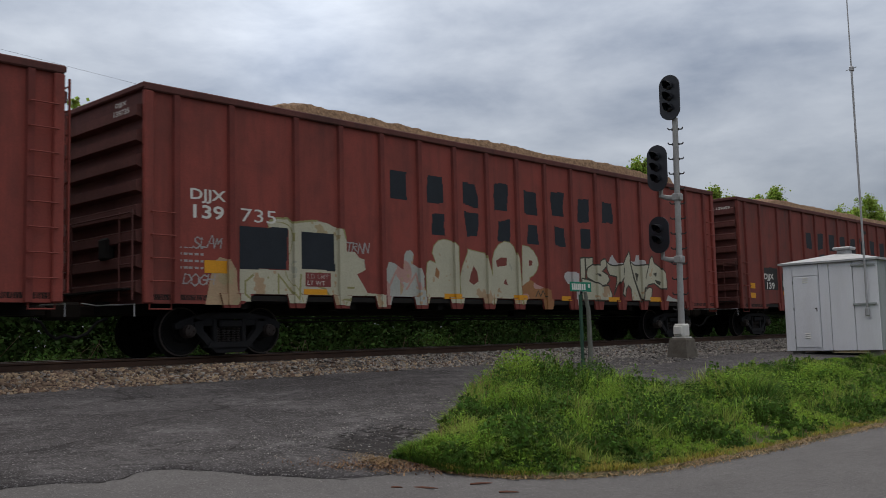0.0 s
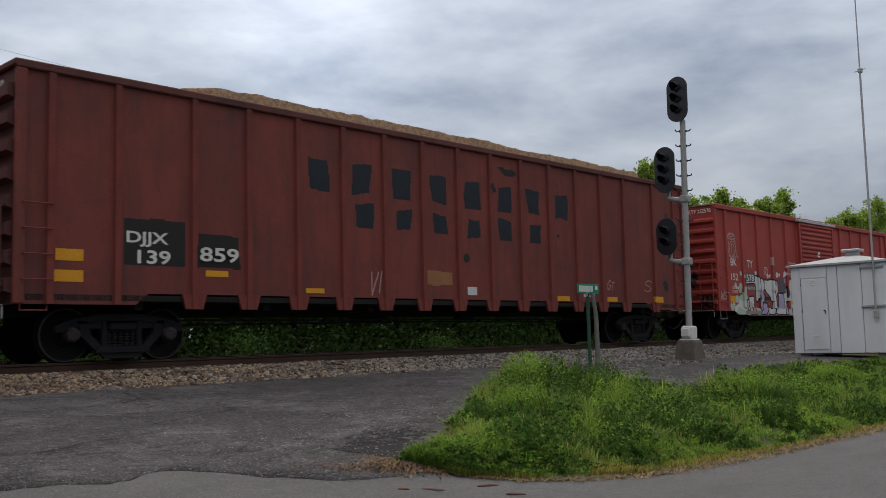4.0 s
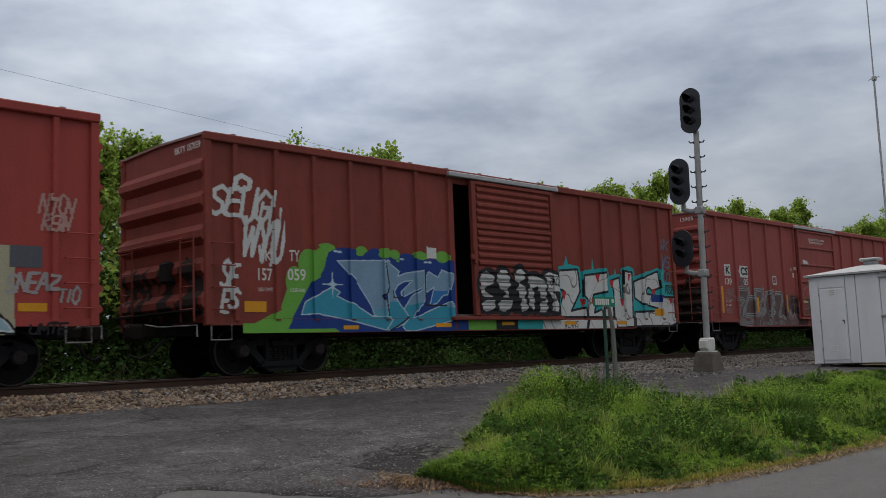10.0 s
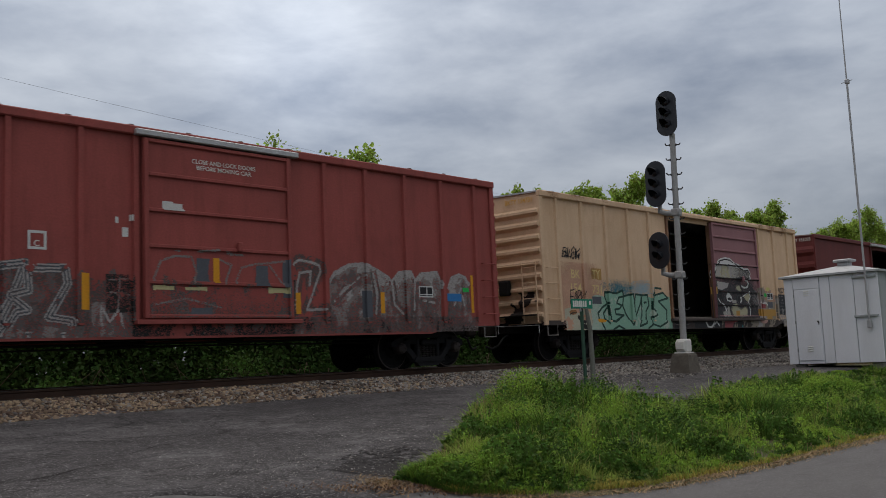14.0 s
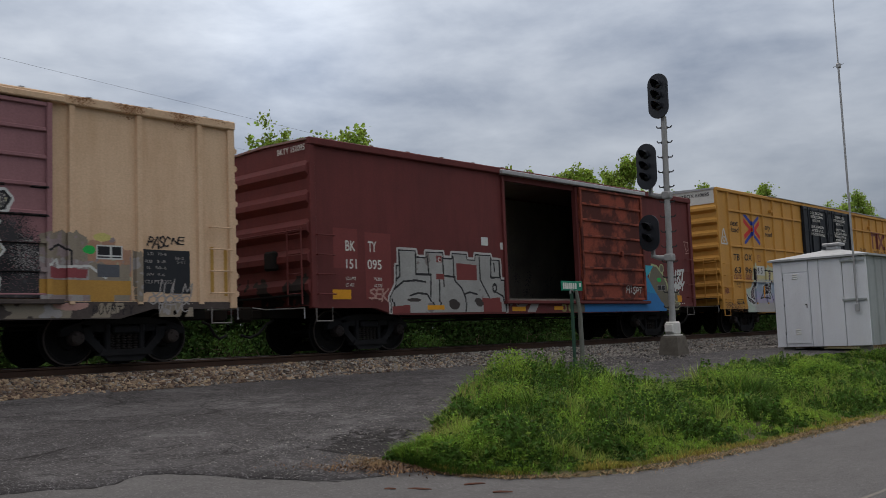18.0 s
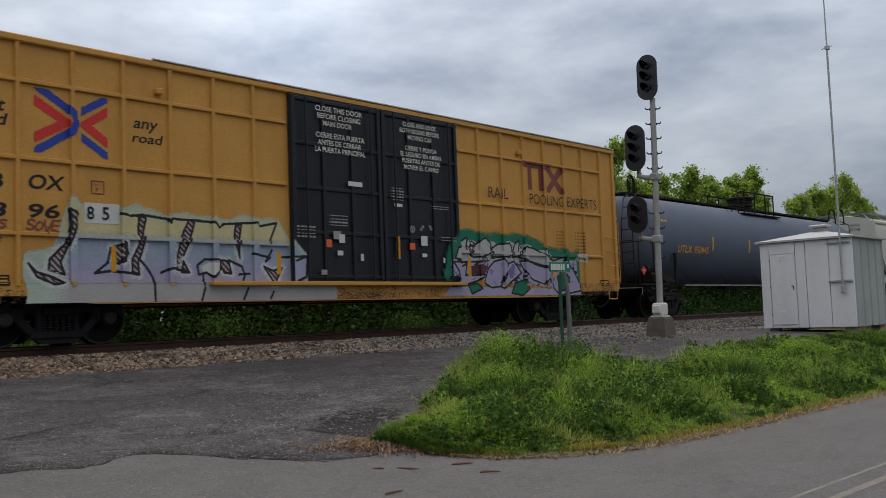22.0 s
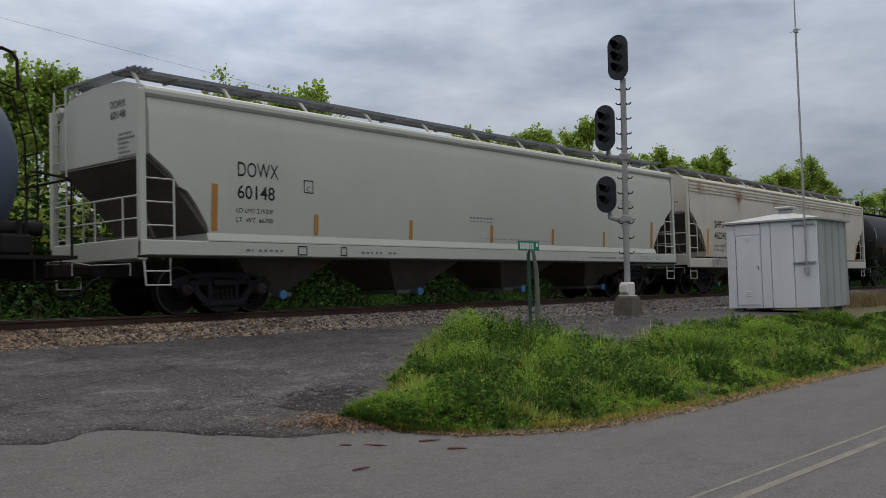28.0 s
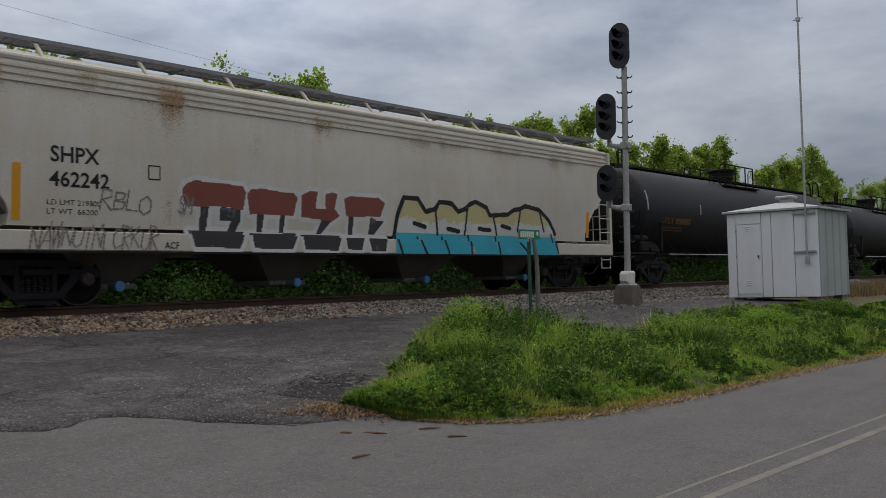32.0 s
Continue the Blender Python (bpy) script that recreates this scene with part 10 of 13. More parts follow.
spray(car_e, "graffiti", 6.4, 15.78, 0.78, 2.75, white_pieces, [P_WHITE, P_BLACK, P_TEAL, P_RED, P_BLUE, P_GREEN, P_NAVY, P_GREY, P_PALEOUT], DE, 0.013, label="white block letters with black and teal edges")
spray(car_e, "scribbled_tag", 0.05, 1.75, 1.1, 3.8, thin_tags([("SEUG", 0.08, 1.35, 2.85, 3.45, 0.042, 4), ("WYU", 0.75, 1.65, 2.2, 2.95, 0.042, 6), ("IJI", 0.9, 1.5, 2.05, 3.3, 0.03, 9), ("O", 0.55, 0.95, 3.4, 3.7, 0.05, 6), ("ES", 0.3, 0.62, 1.2, 1.6, 0.035, 3), ("SE", 0.3, 0.62, 1.6, 2.05, 0.035, 7)]), [P_WHITE], DE, 0.02, 0.009, "white spray tag")
spray(car_e, "scribbled_tag", 14.9, 15.7, 1.5, 3.5, thin_tags([("NK", 15.0, 15.5, 3.0, 3.35, 0.015, 4), ("WS", 15.0, 15.55, 2.55, 2.9, 0.015, 6), ("CO", 15.05, 15.5, 2.1, 2.4, 0.015, 8)]), [paint("spray_pale_azure", (0.12, 0.26, 0.40), 0.4)], DE, 0.013, 0.009)
pair_marks(car_e, [("BK", 1.15, 2.12, 1.44, 2.33), ("TY", 1.84, 2.14, 2.08, 2.36)], [("157", 1.12, 1.75, 1.44, 1.98), ("059", 1.79, 1.77, 2.22, 2.0)], DE, mark_white)
letter(car_e, "LD LMT", 1.12, 1.55, 1.45, 1.62, mark_white, DE, 0.0)
letter(car_e, "158300", 1.85, 1.55, 2.2, 1.62, mark_white, DE, 0.0)
reflectors(car_e, [(0.81, 1.16, 1.29, 1.36), (3.1, 0.82, 3.5, 0.9), (5.7, 0.85, 6.2, 0.94), (7.9, 0.88, 8.35, 0.96), (10.3, 0.88, 10.8, 0.97), (12.6, 0.88, 13.1, 0.97), (14.6, 1.12, 15.0, 1.32)], DE)
plate(car_e, 5.55, 2.35, 5.85, 2.62, P_WHITE, DE, "paper_notice", 0.01, 2.0, 0.008)
letter(car_e, "BKTY 157059", 0.55, 4.15, 1.45, 4.28, mark_white, DE, 0.01, end=-0.012)

# plum-red boxcar
DF = on_boxcar(POST_B, (6.38, 9.52), panels=5)


def grey_words(X, Z):
    c = np.full(X.shape, -1)
    n = soft_noise(X, Z, 5.0, 8.0)
    g = mottle(X, Z, 71.0, 5.0)
    thin_ = g > -0.7
    # sooty letters with pale sprayed outlines
    left_ = (X < 6.25) & (X > 1.8) & (Z > 0.8)
    c = np.where(left_ & (Z < 1.75 + 0.25 * g) & (Z > 0.85) & (X > 1.95) & (g > -0.55), np.where(g > 0.25, 0, 5), c)
    for q in ([(1.96, 2.01), (2.70, 2.01), (2.64, 1.77), (2.27, 1.32), (2.24, 1.15), (2.76, 1.09), (2.70, 0.87), (1.92, 0.88), (1.94, 1.28), (2.28, 1.66), (2.00, 1.67)], [(2.27, 1.15), (2.42, 1.52), (2.64, 1.73), (2.94, 1.74), (3.09, 1.60), (3.08, 1.25), (2.93, 1.14)], [(2.98, 1.97), (3.69, 2.01), (3.64, 1.68), (3.36, 1.46), (3.24, 1.14), (3.75, 1.14), (3.63, 1.35), (3.39, 1.28), (3.38, 1.46), (3.24, 1.64), (3.01, 1.71)],
              [(3.89, 1.89), (4.42, 1.98), (4.30, 1.66), (4.04, 1.14), (3.99, 0.84), (3.31, 0.86), (3.39, 1.10), (3.75, 1.28), (3.76, 1.54)], [(4.44, 1.90), (5.06, 1.92), (5.10, 1.67), (4.79, 1.13), (5.17, 1.07), (5.12, 0.82), (4.03, 0.84), (4.29, 1.21), (4.46, 1.24), (4.17, 1.47), (4.47, 1.55)]):
        edge = trail(X, Z, [q + q[:1]])
        c = np.where(left_ & within(X, Z, q) & (g > -0.8), np.where(g > -0.05, 0, 5), c)
        c = np.where(left_ & (edge < 0.075) & (g > -0.65), 8, c)
        c = np.where(left_ & (np.abs(edge - 0.055) < 0.013) & (g > -0.7), 4, c)
        c = np.where(left_ & (edge < 0.016) & (g > -0.5), 4, c)
    c = np.where(left_ & (X > 5.5) & (X < 6.16) & (Z > 0.82) & (Z < 1.38) & (g > -0.4), np.where(g > 0.1, 1, 0), c)
    c = np.where(left_ & (strokes(X, Z, "M", 5.55, 6.12, 0.86, 1.3, 4, 0.0, 0.0) < 0.02), 4, c)
    c = np.where((Z < 0.98) & (X > 3.0) & (X < 6.2) & (g > -0.1), np.where(g > 0.4, 1, 0), c)
    c = np.where((X > 1.75) & (X < 2.7) & (Z < 1.08) & (Z > 0.86) & (g > 0.05), 1, c)
    c = np.where((np.hypot((X - 2.3) / 0.17, (Z - 2.2) / 0.17) < 1), np.where(n > 0.3, 1, 0), c)
    c = np.where((X > 5.75) & (X < 6.25) & (Z > 1.2) & (Z < 1.85) & (g > -0.3), 2, c)
    c = np.where((trail(X, Z, [[(5.8, 1.75), (6.2, 1.78)], [(5.82, 1.55), (6.2, 1.5)], [(6.0, 1.8), (5.95, 1.15)]]) < 0.012) & (g > -0.3), 1, c)
    dr = (X > 6.5) & (X < 9.45) & (Z > 1.12)
    c = np.where(dr & (Z < 1.5 + 0.5 * g), np.where(g > 0.35, 5, c), c)
    for x0, x1, z0, z1 in ((7.41, 7.68, 1.76, 2.17), (8.68, 8.95, 1.7, 2.08), (7.3, 7.7, 1.15, 1.3), (9.3, 9.45, 1.5, 2.2)):
        c = np.where((X > x0 + 0.03 * n) & (X < x1 + 0.03 * n) & (Z > z0) & (Z < z1 + 0.04 * n), 6, c)
    c = np.where(dr & (np.abs(Z - 1.63) < 0.04 + 0.02 * n) & ((np.abs(X - 7.4) < 0.22) | (np.abs(X - 9.2) < 0.24) | (np.abs(X - 6.75) < 0.2)), 7, c)
    d = trail(X, Z, [[(6.55, 1.75), (6.7, 2.1), (7.0, 2.2), (7.31, 2.19), (7.41, 1.92), (7.34, 1.72)], [(7.88, 2.17), (8.14, 2.08), (7.99, 1.72)], [(8.22, 1.75), (8.36, 2.04), (8.63, 2.11), (9.37, 2.2)], [(9.0, 2.1), (9.3, 1.75)], [(6.6, 1.35), (7.2, 1.45), (7.9, 1.3)]])
    c = np.where(dr & (d < 0.02) & (g > -0.5), 1, c)
    c = np.where(dr & (np.abs(Z - 2.3 - 0.04 * n) < 0.02) & (g > 0.15) & (X > 6.6) & (X < 8.6), 1, c)
    # chalky letters with soft pale edges
    big = [(10.53, 1.12), (10.53, 1.83), (10.68, 2.01), (11.08, 2.2), (11.47, 2.23), (11.79, 2.14), (12.15, 2.0), (12.28, 1.86), (12.53, 2.08), (12.88, 2.11), (12.99, 1.91), (13.2, 2.08), (13.7, 2.13), (13.83, 1.87), (13.79, 1.12)]
    last = [(14.01, 1.14), (14.1, 1.8), (14.2, 2.02), (14.45, 2.1), (14.65, 2.05), (14.78, 1.9), (14.82, 1.14)]
    for q in (big, last):
        body, edge = within(X, Z, q), trail(X, Z, [q[1:-1]])
        chalk = g + 0.5 * (Z - 1.6) - 0.9 * np.minimum(edge, 0.4) + 0.25
        c = np.where(body, np.where(chalk > 0.35, 4, np.where(chalk > -0.15, 1, np.where(chalk > -0.7, 0, 5))), c)
        c = np.where((edge < 0.045 + 0.02 * g) & (Z > 1.12), 4, c)
    d = trail(X, Z, [[(10.67, 1.45), (10.94, 1.7), (11.35, 1.95)], [(11.75, 2.05), (11.85, 1.6), (11.8, 1.2)], [(12.3, 1.85), (12.35, 1.4), (12.6, 1.2)], [(13.0, 1.9), (12.95, 1.3)], [(13.25, 1.5), (13.6, 1.45)], [(14.25, 1.4), (14.5, 1.8), (14.6, 1.4)]])
    c = np.where((d < 0.025) & (g > -0.45), 4, c)
    c = np.where((np.abs(d - 0.07) < 0.03) & within(X, Z, big) & (g > 0.0), 5, c)
    seven = trail(X, Z, [[(9.55, 2.12), (9.79, 2.26), (10.1, 2.22), (10.29, 2.17), (10.32, 2.05), (10.15, 1.7), (9.95, 1.27), (10.41, 1.29)], [(9.66, 1.25), (9.72, 1.75), (9.79, 2.0), (10.07, 2.04), (10.03, 1.76)]])
    c = np.where((seven < 0.12) & (X > 9.55) & (Z > 1.15) & (c < 0) & (g > -0.2), 5, c)
    c = np.where((seven < 0.026) & (X > 9.52) & (g > -0.6), 4, c)
    c = np.where((Z < 1.14) & (Z > 0.79) & (X > 9.6) & (X < 15.0), np.where(g > 0.5, 1, np.where(g > 0.15, 0, np.where(g > -0.5, 5, 2))), c)
    # grime and half-tones over the lower door, then scuffed thin spots everywhere
    smoke = np.clip(1.75 - Z + 0.35 * g, 0, 1) * 0.75
    c = np.where(dr & haze(smoke, 61) & (c != 6) & (c != 7), np.where(g > 0.2, 0, 5), c)
    c = np.where(left_ & (c < 0) & haze(np.clip(1.5 - Z + 0.3 * g, 0, 0.6), 62), 5, c)
    c = np.where((Z < 1.06) & (Z > 0.79) & (X > 6.2) & (X < 9.6) & (g > -0.4), np.where(g > 0.45, 0, 2), c)
    worn = np.clip(0.22 + 0.3 * mottle(X, Z, 73.0, 7.0), 0.04, 0.55)
    c = np.where(haze(worn, 63) & (c != 6) & (c != 7), np.where(c == 4, 1, np.where(c == 8, 5, -1)), c)
    return np.where(haze(worn * 0.6, 64) & (c == 5), 0, c)


spray(car_f, "graffiti", 1.0, 15.3, 0.80, 2.45, grey_words, [P_GREYD, P_GREY, P_SOOT, P_BRICK, P_GREY2, paint("spray_sooty_brown", (0.10, 0.072, 0.068)), P_SLATE2, P_PALEYEL, paint("spray_slate_blue", (0.085, 0.10, 0.115), 0.4)], DF, 0.013, label="faded grey graffiti and black soot")


def block_logo(X, Z):
    """White boxes with black block shapes; the right one has a pointed side."""
    a = (X > 1.12) & (X < 1.52) & (Z > 2.40) & (Z < 2.78)
    b = (X > 2.05 + 0.9 * np.abs(Z - 2.58) * (np.abs(Z - 2.58) < 0.1) + 0.09 * (np.abs(Z - 2.58) >= 0.1)) & (X < 2.70) & (Z > 2.38) & (Z < 2.77)
    c = np.where(a | b, 0, -1)
    return c


spray(car_f, "scribbled_tag", 1.0, 2.6, 1.0, 2.1, thin_tags([("FACE", 1.1, 1.65, 1.78, 1.98, 0.013, 3), ("WALTERS", 1.05, 2.2, 1.62, 1.76, 0.011, 6), ("TEC", 1.05, 1.5, 1.2, 1.34, 0.012, 9)]), [P_GREY], DF, 0.013, 0.009)
spray(car_f, "logo_panel", 1.1, 2.75, 2.36, 2.8, block_logo, [P_WHITE, P_BLACK], DF, 0.011, 0.006)
letter(car_f, "K", 1.21, 2.47, 1.48, 2.72, mark_black, lambda X, Z: np.full(X.shape, -SHEET - 0.008), 0.035)
letter(car_f, "CS", 2.19, 2.46, 2.67, 2.72, mark_black, lambda X, Z: np.full(X.shape, -SHEET - 0.008), 0.035)
letter(car_f, "139", 1.12, 2.12, 1.56, 2.33, mark_white, DF)
letter(car_f, "05", 2.36, 2.13, 2.68, 2.35, mark_white, DF)
letter(car_f, "LD LMT", 1.1, 1.56, 1.5, 1.64, mark_white, DF, 0.005)
letter(car_f, "LT WT", 1.1, 1.42, 1.45, 1.50, mark_white, DF, 0.005)
letter(car_f, "CLOSE AND LOCK DOORS", 7.34, 3.89, 8.72, 3.97, mark_white, DF, 0.012)
letter(car_f, "BEFORE MOVING CAR", 7.44, 3.78, 8.62, 3.86, mark_white, DF, 0.012)
reflectors(car_f, [(0.82, 1.22, 0.96, 2.07), (3.18, 1.24, 3.34, 1.74), (5.30, 1.25, 5.46, 1.85), (7.75, 1.74, 7.88, 2.19), (9.68, 1.19, 9.80, 1.61), (11.94, 1.21, 12.06, 1.66), (14.84, 1.23, 14.93, 2.11)], DF)
spray(car_f, "data_label", 4.45, 4.75, 2.2, 2.5, lambda X, Z: np.where((np.abs(X - 4.6) > 0.115) | (np.abs(Z - 2.35) > 0.115), 0, -1), [P_WHITE], DF, 0.02, 0.006)
letter(car_f, "C", 4.55, 2.25, 4.64, 2.35, mark_white, DF, 0.01)
plate(car_f, 14.02, 1.49, 14.5, 1.67, P_BLUE, DF, "data_label", lift=0.009)
plate(car_f, 14.55, 1.71, 14.76, 1.81, P_GREENLABEL, DF, "data_label", lift=0.009)
twin_panes(car_f, 13.11, 13.55, 1.57, 1.82, DF)
plate(car_f, 11.41, 1.12, 11.64, 1.68, P_SLATE2, DF, "stencil_panel", lift=0.009)
for x0, z0 in ((6.05, 2.5), (5.9, 2.7), (6.15, 2.75), (6.75, 3.0)):
    plate(car_f, x0, z0, x0 + (0.09 if x0 < 6.5 else 0.4), z0 + 0.14, P_WHITE, DF, "paper_notice", 0.01, x0, 0.008)
letter(car_f, "13905", 0.75, 4.15, 1.2, 4.27, mark_white, DF, 0.01, end=-0.012)

# cream boxcar
GP = [0.72, 1.86, 3.01, 4.18, 5.33, 12.67, 13.88, 15.08]
DGm = on_boxcar(GP, (9.05, 12.3), panels=7)


def mint_words(X, Z):
    X = X + 0.10
    c = np.full(X.shape, -1)
    n, g = soft_noise(X, Z, 5.0, 9.0), mottle(X, Z, 81.0, 4.0)
    low = Z > 0.78
    # faded peach field behind the numbers, and a rusty scraped corner
    field = np.clip(1.25 - np.hypot((X - 1.55) / 1.1, (Z - 1.75) / 0.95) + 0.25 * n, 0, 1)
    c = np.where(haze(np.clip(field * 1.6, 0, 0.92), 3) & (X > 0.85), 4, c)
    c = np.where((X > 1.0) & (X < 2.2) & (Z < 1.36 + 0.14 * n - 0.1 * (X - 1.0)) & low, np.where(g > 0.25, 4, 2), c)
    c = np.where(np.hypot((X - 1.33) / 0.2, (Z - 1.25) / 0.1) + 0.5 * n < 0.9, 7, c)
    c = np.where(low & (Z < 1.25) & (trail(X, Z, [[(1.62, 1.12), (1.85, 1.0), (2.1, 1.12)], [(1.7, 0.9), (2.08, 0.84)], [(1.25, 1.2), (1.5, 1.3)]]) + 0.05 * n < 0.05), 5, c)
    # teal and white overspray above the letters
    teal_ = np.clip(1.2 - np.hypot((X - 3.65) / 0.8, (Z - 1.9) / 0.32) + 0.2 * n, 0, 1)
    c = np.where(haze(teal_ * 0.8, 5), 3, c)
    white_ = np.clip(1.2 - np.hypot((X - 4.85) / 0.65, (Z - 1.95) / 0.26) + 0.2 * n, 0, 1)
    c = np.where(haze(white_ * 0.75, 6), 8, c)
    # the mint field with its soft left edge
    fieldm = low & (X > 2.2 + 0.25 * np.clip(Z - 1.2, 0, 1) + 0.05 * n) & (X < 6.42) & (Z < 1.72 + 0.06 * n)
    c = np.where(fieldm, np.where(g > 0.45, 6, 0), c)
    c = np.where(fieldm & (X < 2.95) & haze(np.clip(1.6 - (X - 2.2) * 2.2, 0, 0.8), 8), 6, c)
    letters = [[(2.92, 1.82), (3.52, 1.8), (3.83, 1.89), (3.86, 1.72), (3.61, 1.68), (3.49, 1.52), (3.74, 1.46), (3.63, 1.37), (3.38, 1.34), (3.42, 1.21), (3.82, 1.18), (3.35, 1.0), (3.1, 1.03), (3.0, 1.52), (2.91, 1.67)],
               [(3.86, 1.72), (4.3, 1.79), (4.35, 1.28), (4.5, 1.79), (4.82, 1.77), (4.75, 1.54), (4.25, 0.9), (3.92, 1.22), (3.79, 1.46)],
               [(4.78, 1.2), (4.82, 1.76), (5.15, 1.78), (5.2, 1.48), (5.02, 1.3), (4.98, 0.95), (4.6, 0.86)],
               [(5.3, 0.92), (5.28, 1.12), (5.66, 1.2), (5.34, 1.38), (5.42, 1.76), (6.05, 1.86), (6.3, 1.7), (5.75, 1.6), (6.2, 1.34), (6.15, 0.98), (5.7, 0.84)]]
    for q in letters:
        c = outlined(c, X, Z, q, np.where(g > 0.5, 6, 0), 1, 0.03, None, low & (X < 6.42))
    line = trail(X, Z, [[(3.05, 1.52), (2.75, 1.39), (2.54, 1.24), (2.58, 1.06), (2.79, 0.79)], [(3.0, 1.4), (2.8, 1.24), (2.85, 1.08), (3.05, 0.95)], [(3.23, 0.79), (3.49, 0.88), (3.78, 0.78)], [(4.95, 1.55), (5.06, 1.56)], [(5.4, 1.78), (5.6, 2.0), (5.95, 1.98)], [(5.05, 0.8), (5.3, 0.9)]])
    c = np.where(low & (line < 0.03) & (X < 6.42), 1, c)
    c = np.where(np.hypot((X - 2.67) / 0.2, (Z - 1.03) / 0.055) < 1, 9, c)
    return c


spray(car_g, "graffiti", 0.6, 6.34, 0.78, 2.6, mint_words, [P_MINT, paint("spray_bottle_green", (0.012, 0.055, 0.04)), P_CREAM, P_TEALD, paint("faded_orange", (0.62, 0.37, 0.25)), P_SOOT, P_MINTPALE, P_RUSTMARK, P_SKYW, P_ORANGE], DGm, 0.011, label="mint green block graffiti")


def door_face(X, Z):
    n, m = soft_noise(X, Z, 4.0, 10.0), mottle(X, Z, 33.0, 3.0)
    c = np.full(X.shape, -1)
    dr = (X > 8.98) & (X < 12.24) & (Z > 1.1)
    # smoky black field that thins out upwards
    dark = np.clip(2.55 - Z - 0.25 * np.clip(X - 11.3, 0, 1) + 0.25 * n, 0, 1)
    c = np.where(dr & haze(np.minimum(dark * 2.0, 0.93), 11), np.where(m > 0.4, 13, np.where(m > -0.3, 15, 1)), c)
    c = np.where(dr & haze(np.clip(0.35 - np.hypot((X - 11.9) / 0.3, (Z - 1.75) / 0.4) * 0.35, 0, 0.3), 12), 2, c)
    # tall cap with a brim to the side: a white outer edge, a dark line, a washed fill
    cap = [(9.01, 2.49), (9.2, 2.77), (9.52, 2.97), (9.9, 3.04), (10.24, 3.03), (10.59, 2.89), (10.91, 2.8), (11.24, 2.7), (11.56, 2.73), (11.65, 2.63), (11.55, 2.47), (11.38, 2.43), (10.96, 2.48), (10.41, 2.4), (9.64, 2.4), (9.04, 2.41)]
    edge, body = trail(X, Z, [cap[:12]]), within(X, Z, cap)
    c = np.where(dr & (edge < 0.075 + 0.012 * n) & ~body, 0, c)
    shade = np.clip((X - 10.3) / 1.0, 0, 0.75) + np.clip((2.5 - Z) * 2.0, 0, 0.4)
    streak = soft_noise(X, Z * 0.25, 8.0, 3.0)
    fill = np.where(haze(shade, 13), 13, np.where(streak > 0.75, 7, np.where(streak < -0.55, 2, np.where(m > 0.1, 8, 14))))
    c = np.where(dr & body, fill, c)
    c = np.where(dr & body & (Z > 2.86 - 0.05 * (X - 9.3)) & (X > 9.25), 0, c)
    c = np.where(dr & (edge < 0.022), 1, c)
    c = np.where(dr & (trail(X, Z, [[(9.3, 2.84), (10.07, 2.85), (10.64, 2.84)], [(9.04, 2.42), (9.64, 2.4), (10.41, 2.4), (10.96, 2.46)]]) < 0.02), 1, c)
    c = np.where(dr & (np.hypot(X - 11.42, Z - 2.6) < 0.05), 13, c)
    # hair and the second brim
    hair = within(X, Z, [(9.12, 2.3), (9.64, 2.27), (10.06, 2.25), (9.94, 2.1), (9.44, 2.0), (9.2, 2.05)])
    c = np.where(dr & hair & (m > -0.25), np.where(m > 0.3, 14, 2), c)
    br = trail(X, Z, [[(11.1, 2.4), (11.38, 2.37), (11.49, 2.27), (11.4, 2.14), (11.14, 2.12), (10.98, 2.17)]])
    c = np.where(dr & (br < 0.028), 0, c)
    c = np.where(dr & (br > 0.028) & (br < 0.05), 1, c)
    # eyes, nose, ear and muzzle
    for q, k, e in (([(9.81, 1.82), (9.94, 1.94), (10.08, 1.89), (10.19, 1.79), (10.23, 1.67), (10.06, 1.62), (9.85, 1.66)], 0, 0.0), ([(9.87, 1.72), (10.0, 1.78), (10.17, 1.72), (10.17, 1.67), (9.98, 1.68)], 1, 0.0), ([(10.22, 1.68), (10.52, 1.7), (10.5, 1.6), (10.2, 1.6)], 14, 0.0), ([(10.55, 2.18), (10.86, 2.19), (10.91, 2.03), (10.72, 1.97), (10.55, 1.99)], 8, 0.05),
                    ([(11.04, 1.8), (11.23, 1.89), (11.43, 1.97), (11.55, 1.86), (11.49, 1.71), (11.37, 1.62), (11.21, 1.68), (11.14, 1.74)], 8, 0.04), ([(10.15, 1.55), (10.41, 1.61), (10.58, 1.48), (10.85, 1.4), (11.18, 1.53), (11.32, 1.36), (11.27, 1.12), (10.23, 1.12), (10.1, 1.34)], 8, 0.08), ([(9.81, 1.42), (9.96, 1.52), (10.0, 1.34), (10.1, 1.12), (9.79, 1.12)], 14, 0.03), ([(9.5, 1.12), (9.52, 1.3), (9.73, 1.34), (9.77, 1.12)], 14, 0.03)):
        soft = trail(X, Z, [q + q[:1]])
        inq = within(X, Z, q) & dr
        c = np.where(inq, k, c)
        if e:
            c = np.where(inq & haze(np.clip(0.9 - soft / e, 0, 0.7), 17), 13, c)
    r = np.hypot((X - 10.76) / 0.28, (Z - 1.72) / 0.2)
    c = np.where(dr & (r < 1), np.where((r > 0.62) & (r < 0.8), 13, 1), c)
    c = np.where(dr & within(X, Z, [(10.8, 1.81), (10.91, 1.8), (10.89, 1.62), (10.77, 1.6), (10.84, 1.68)]), 0, c)
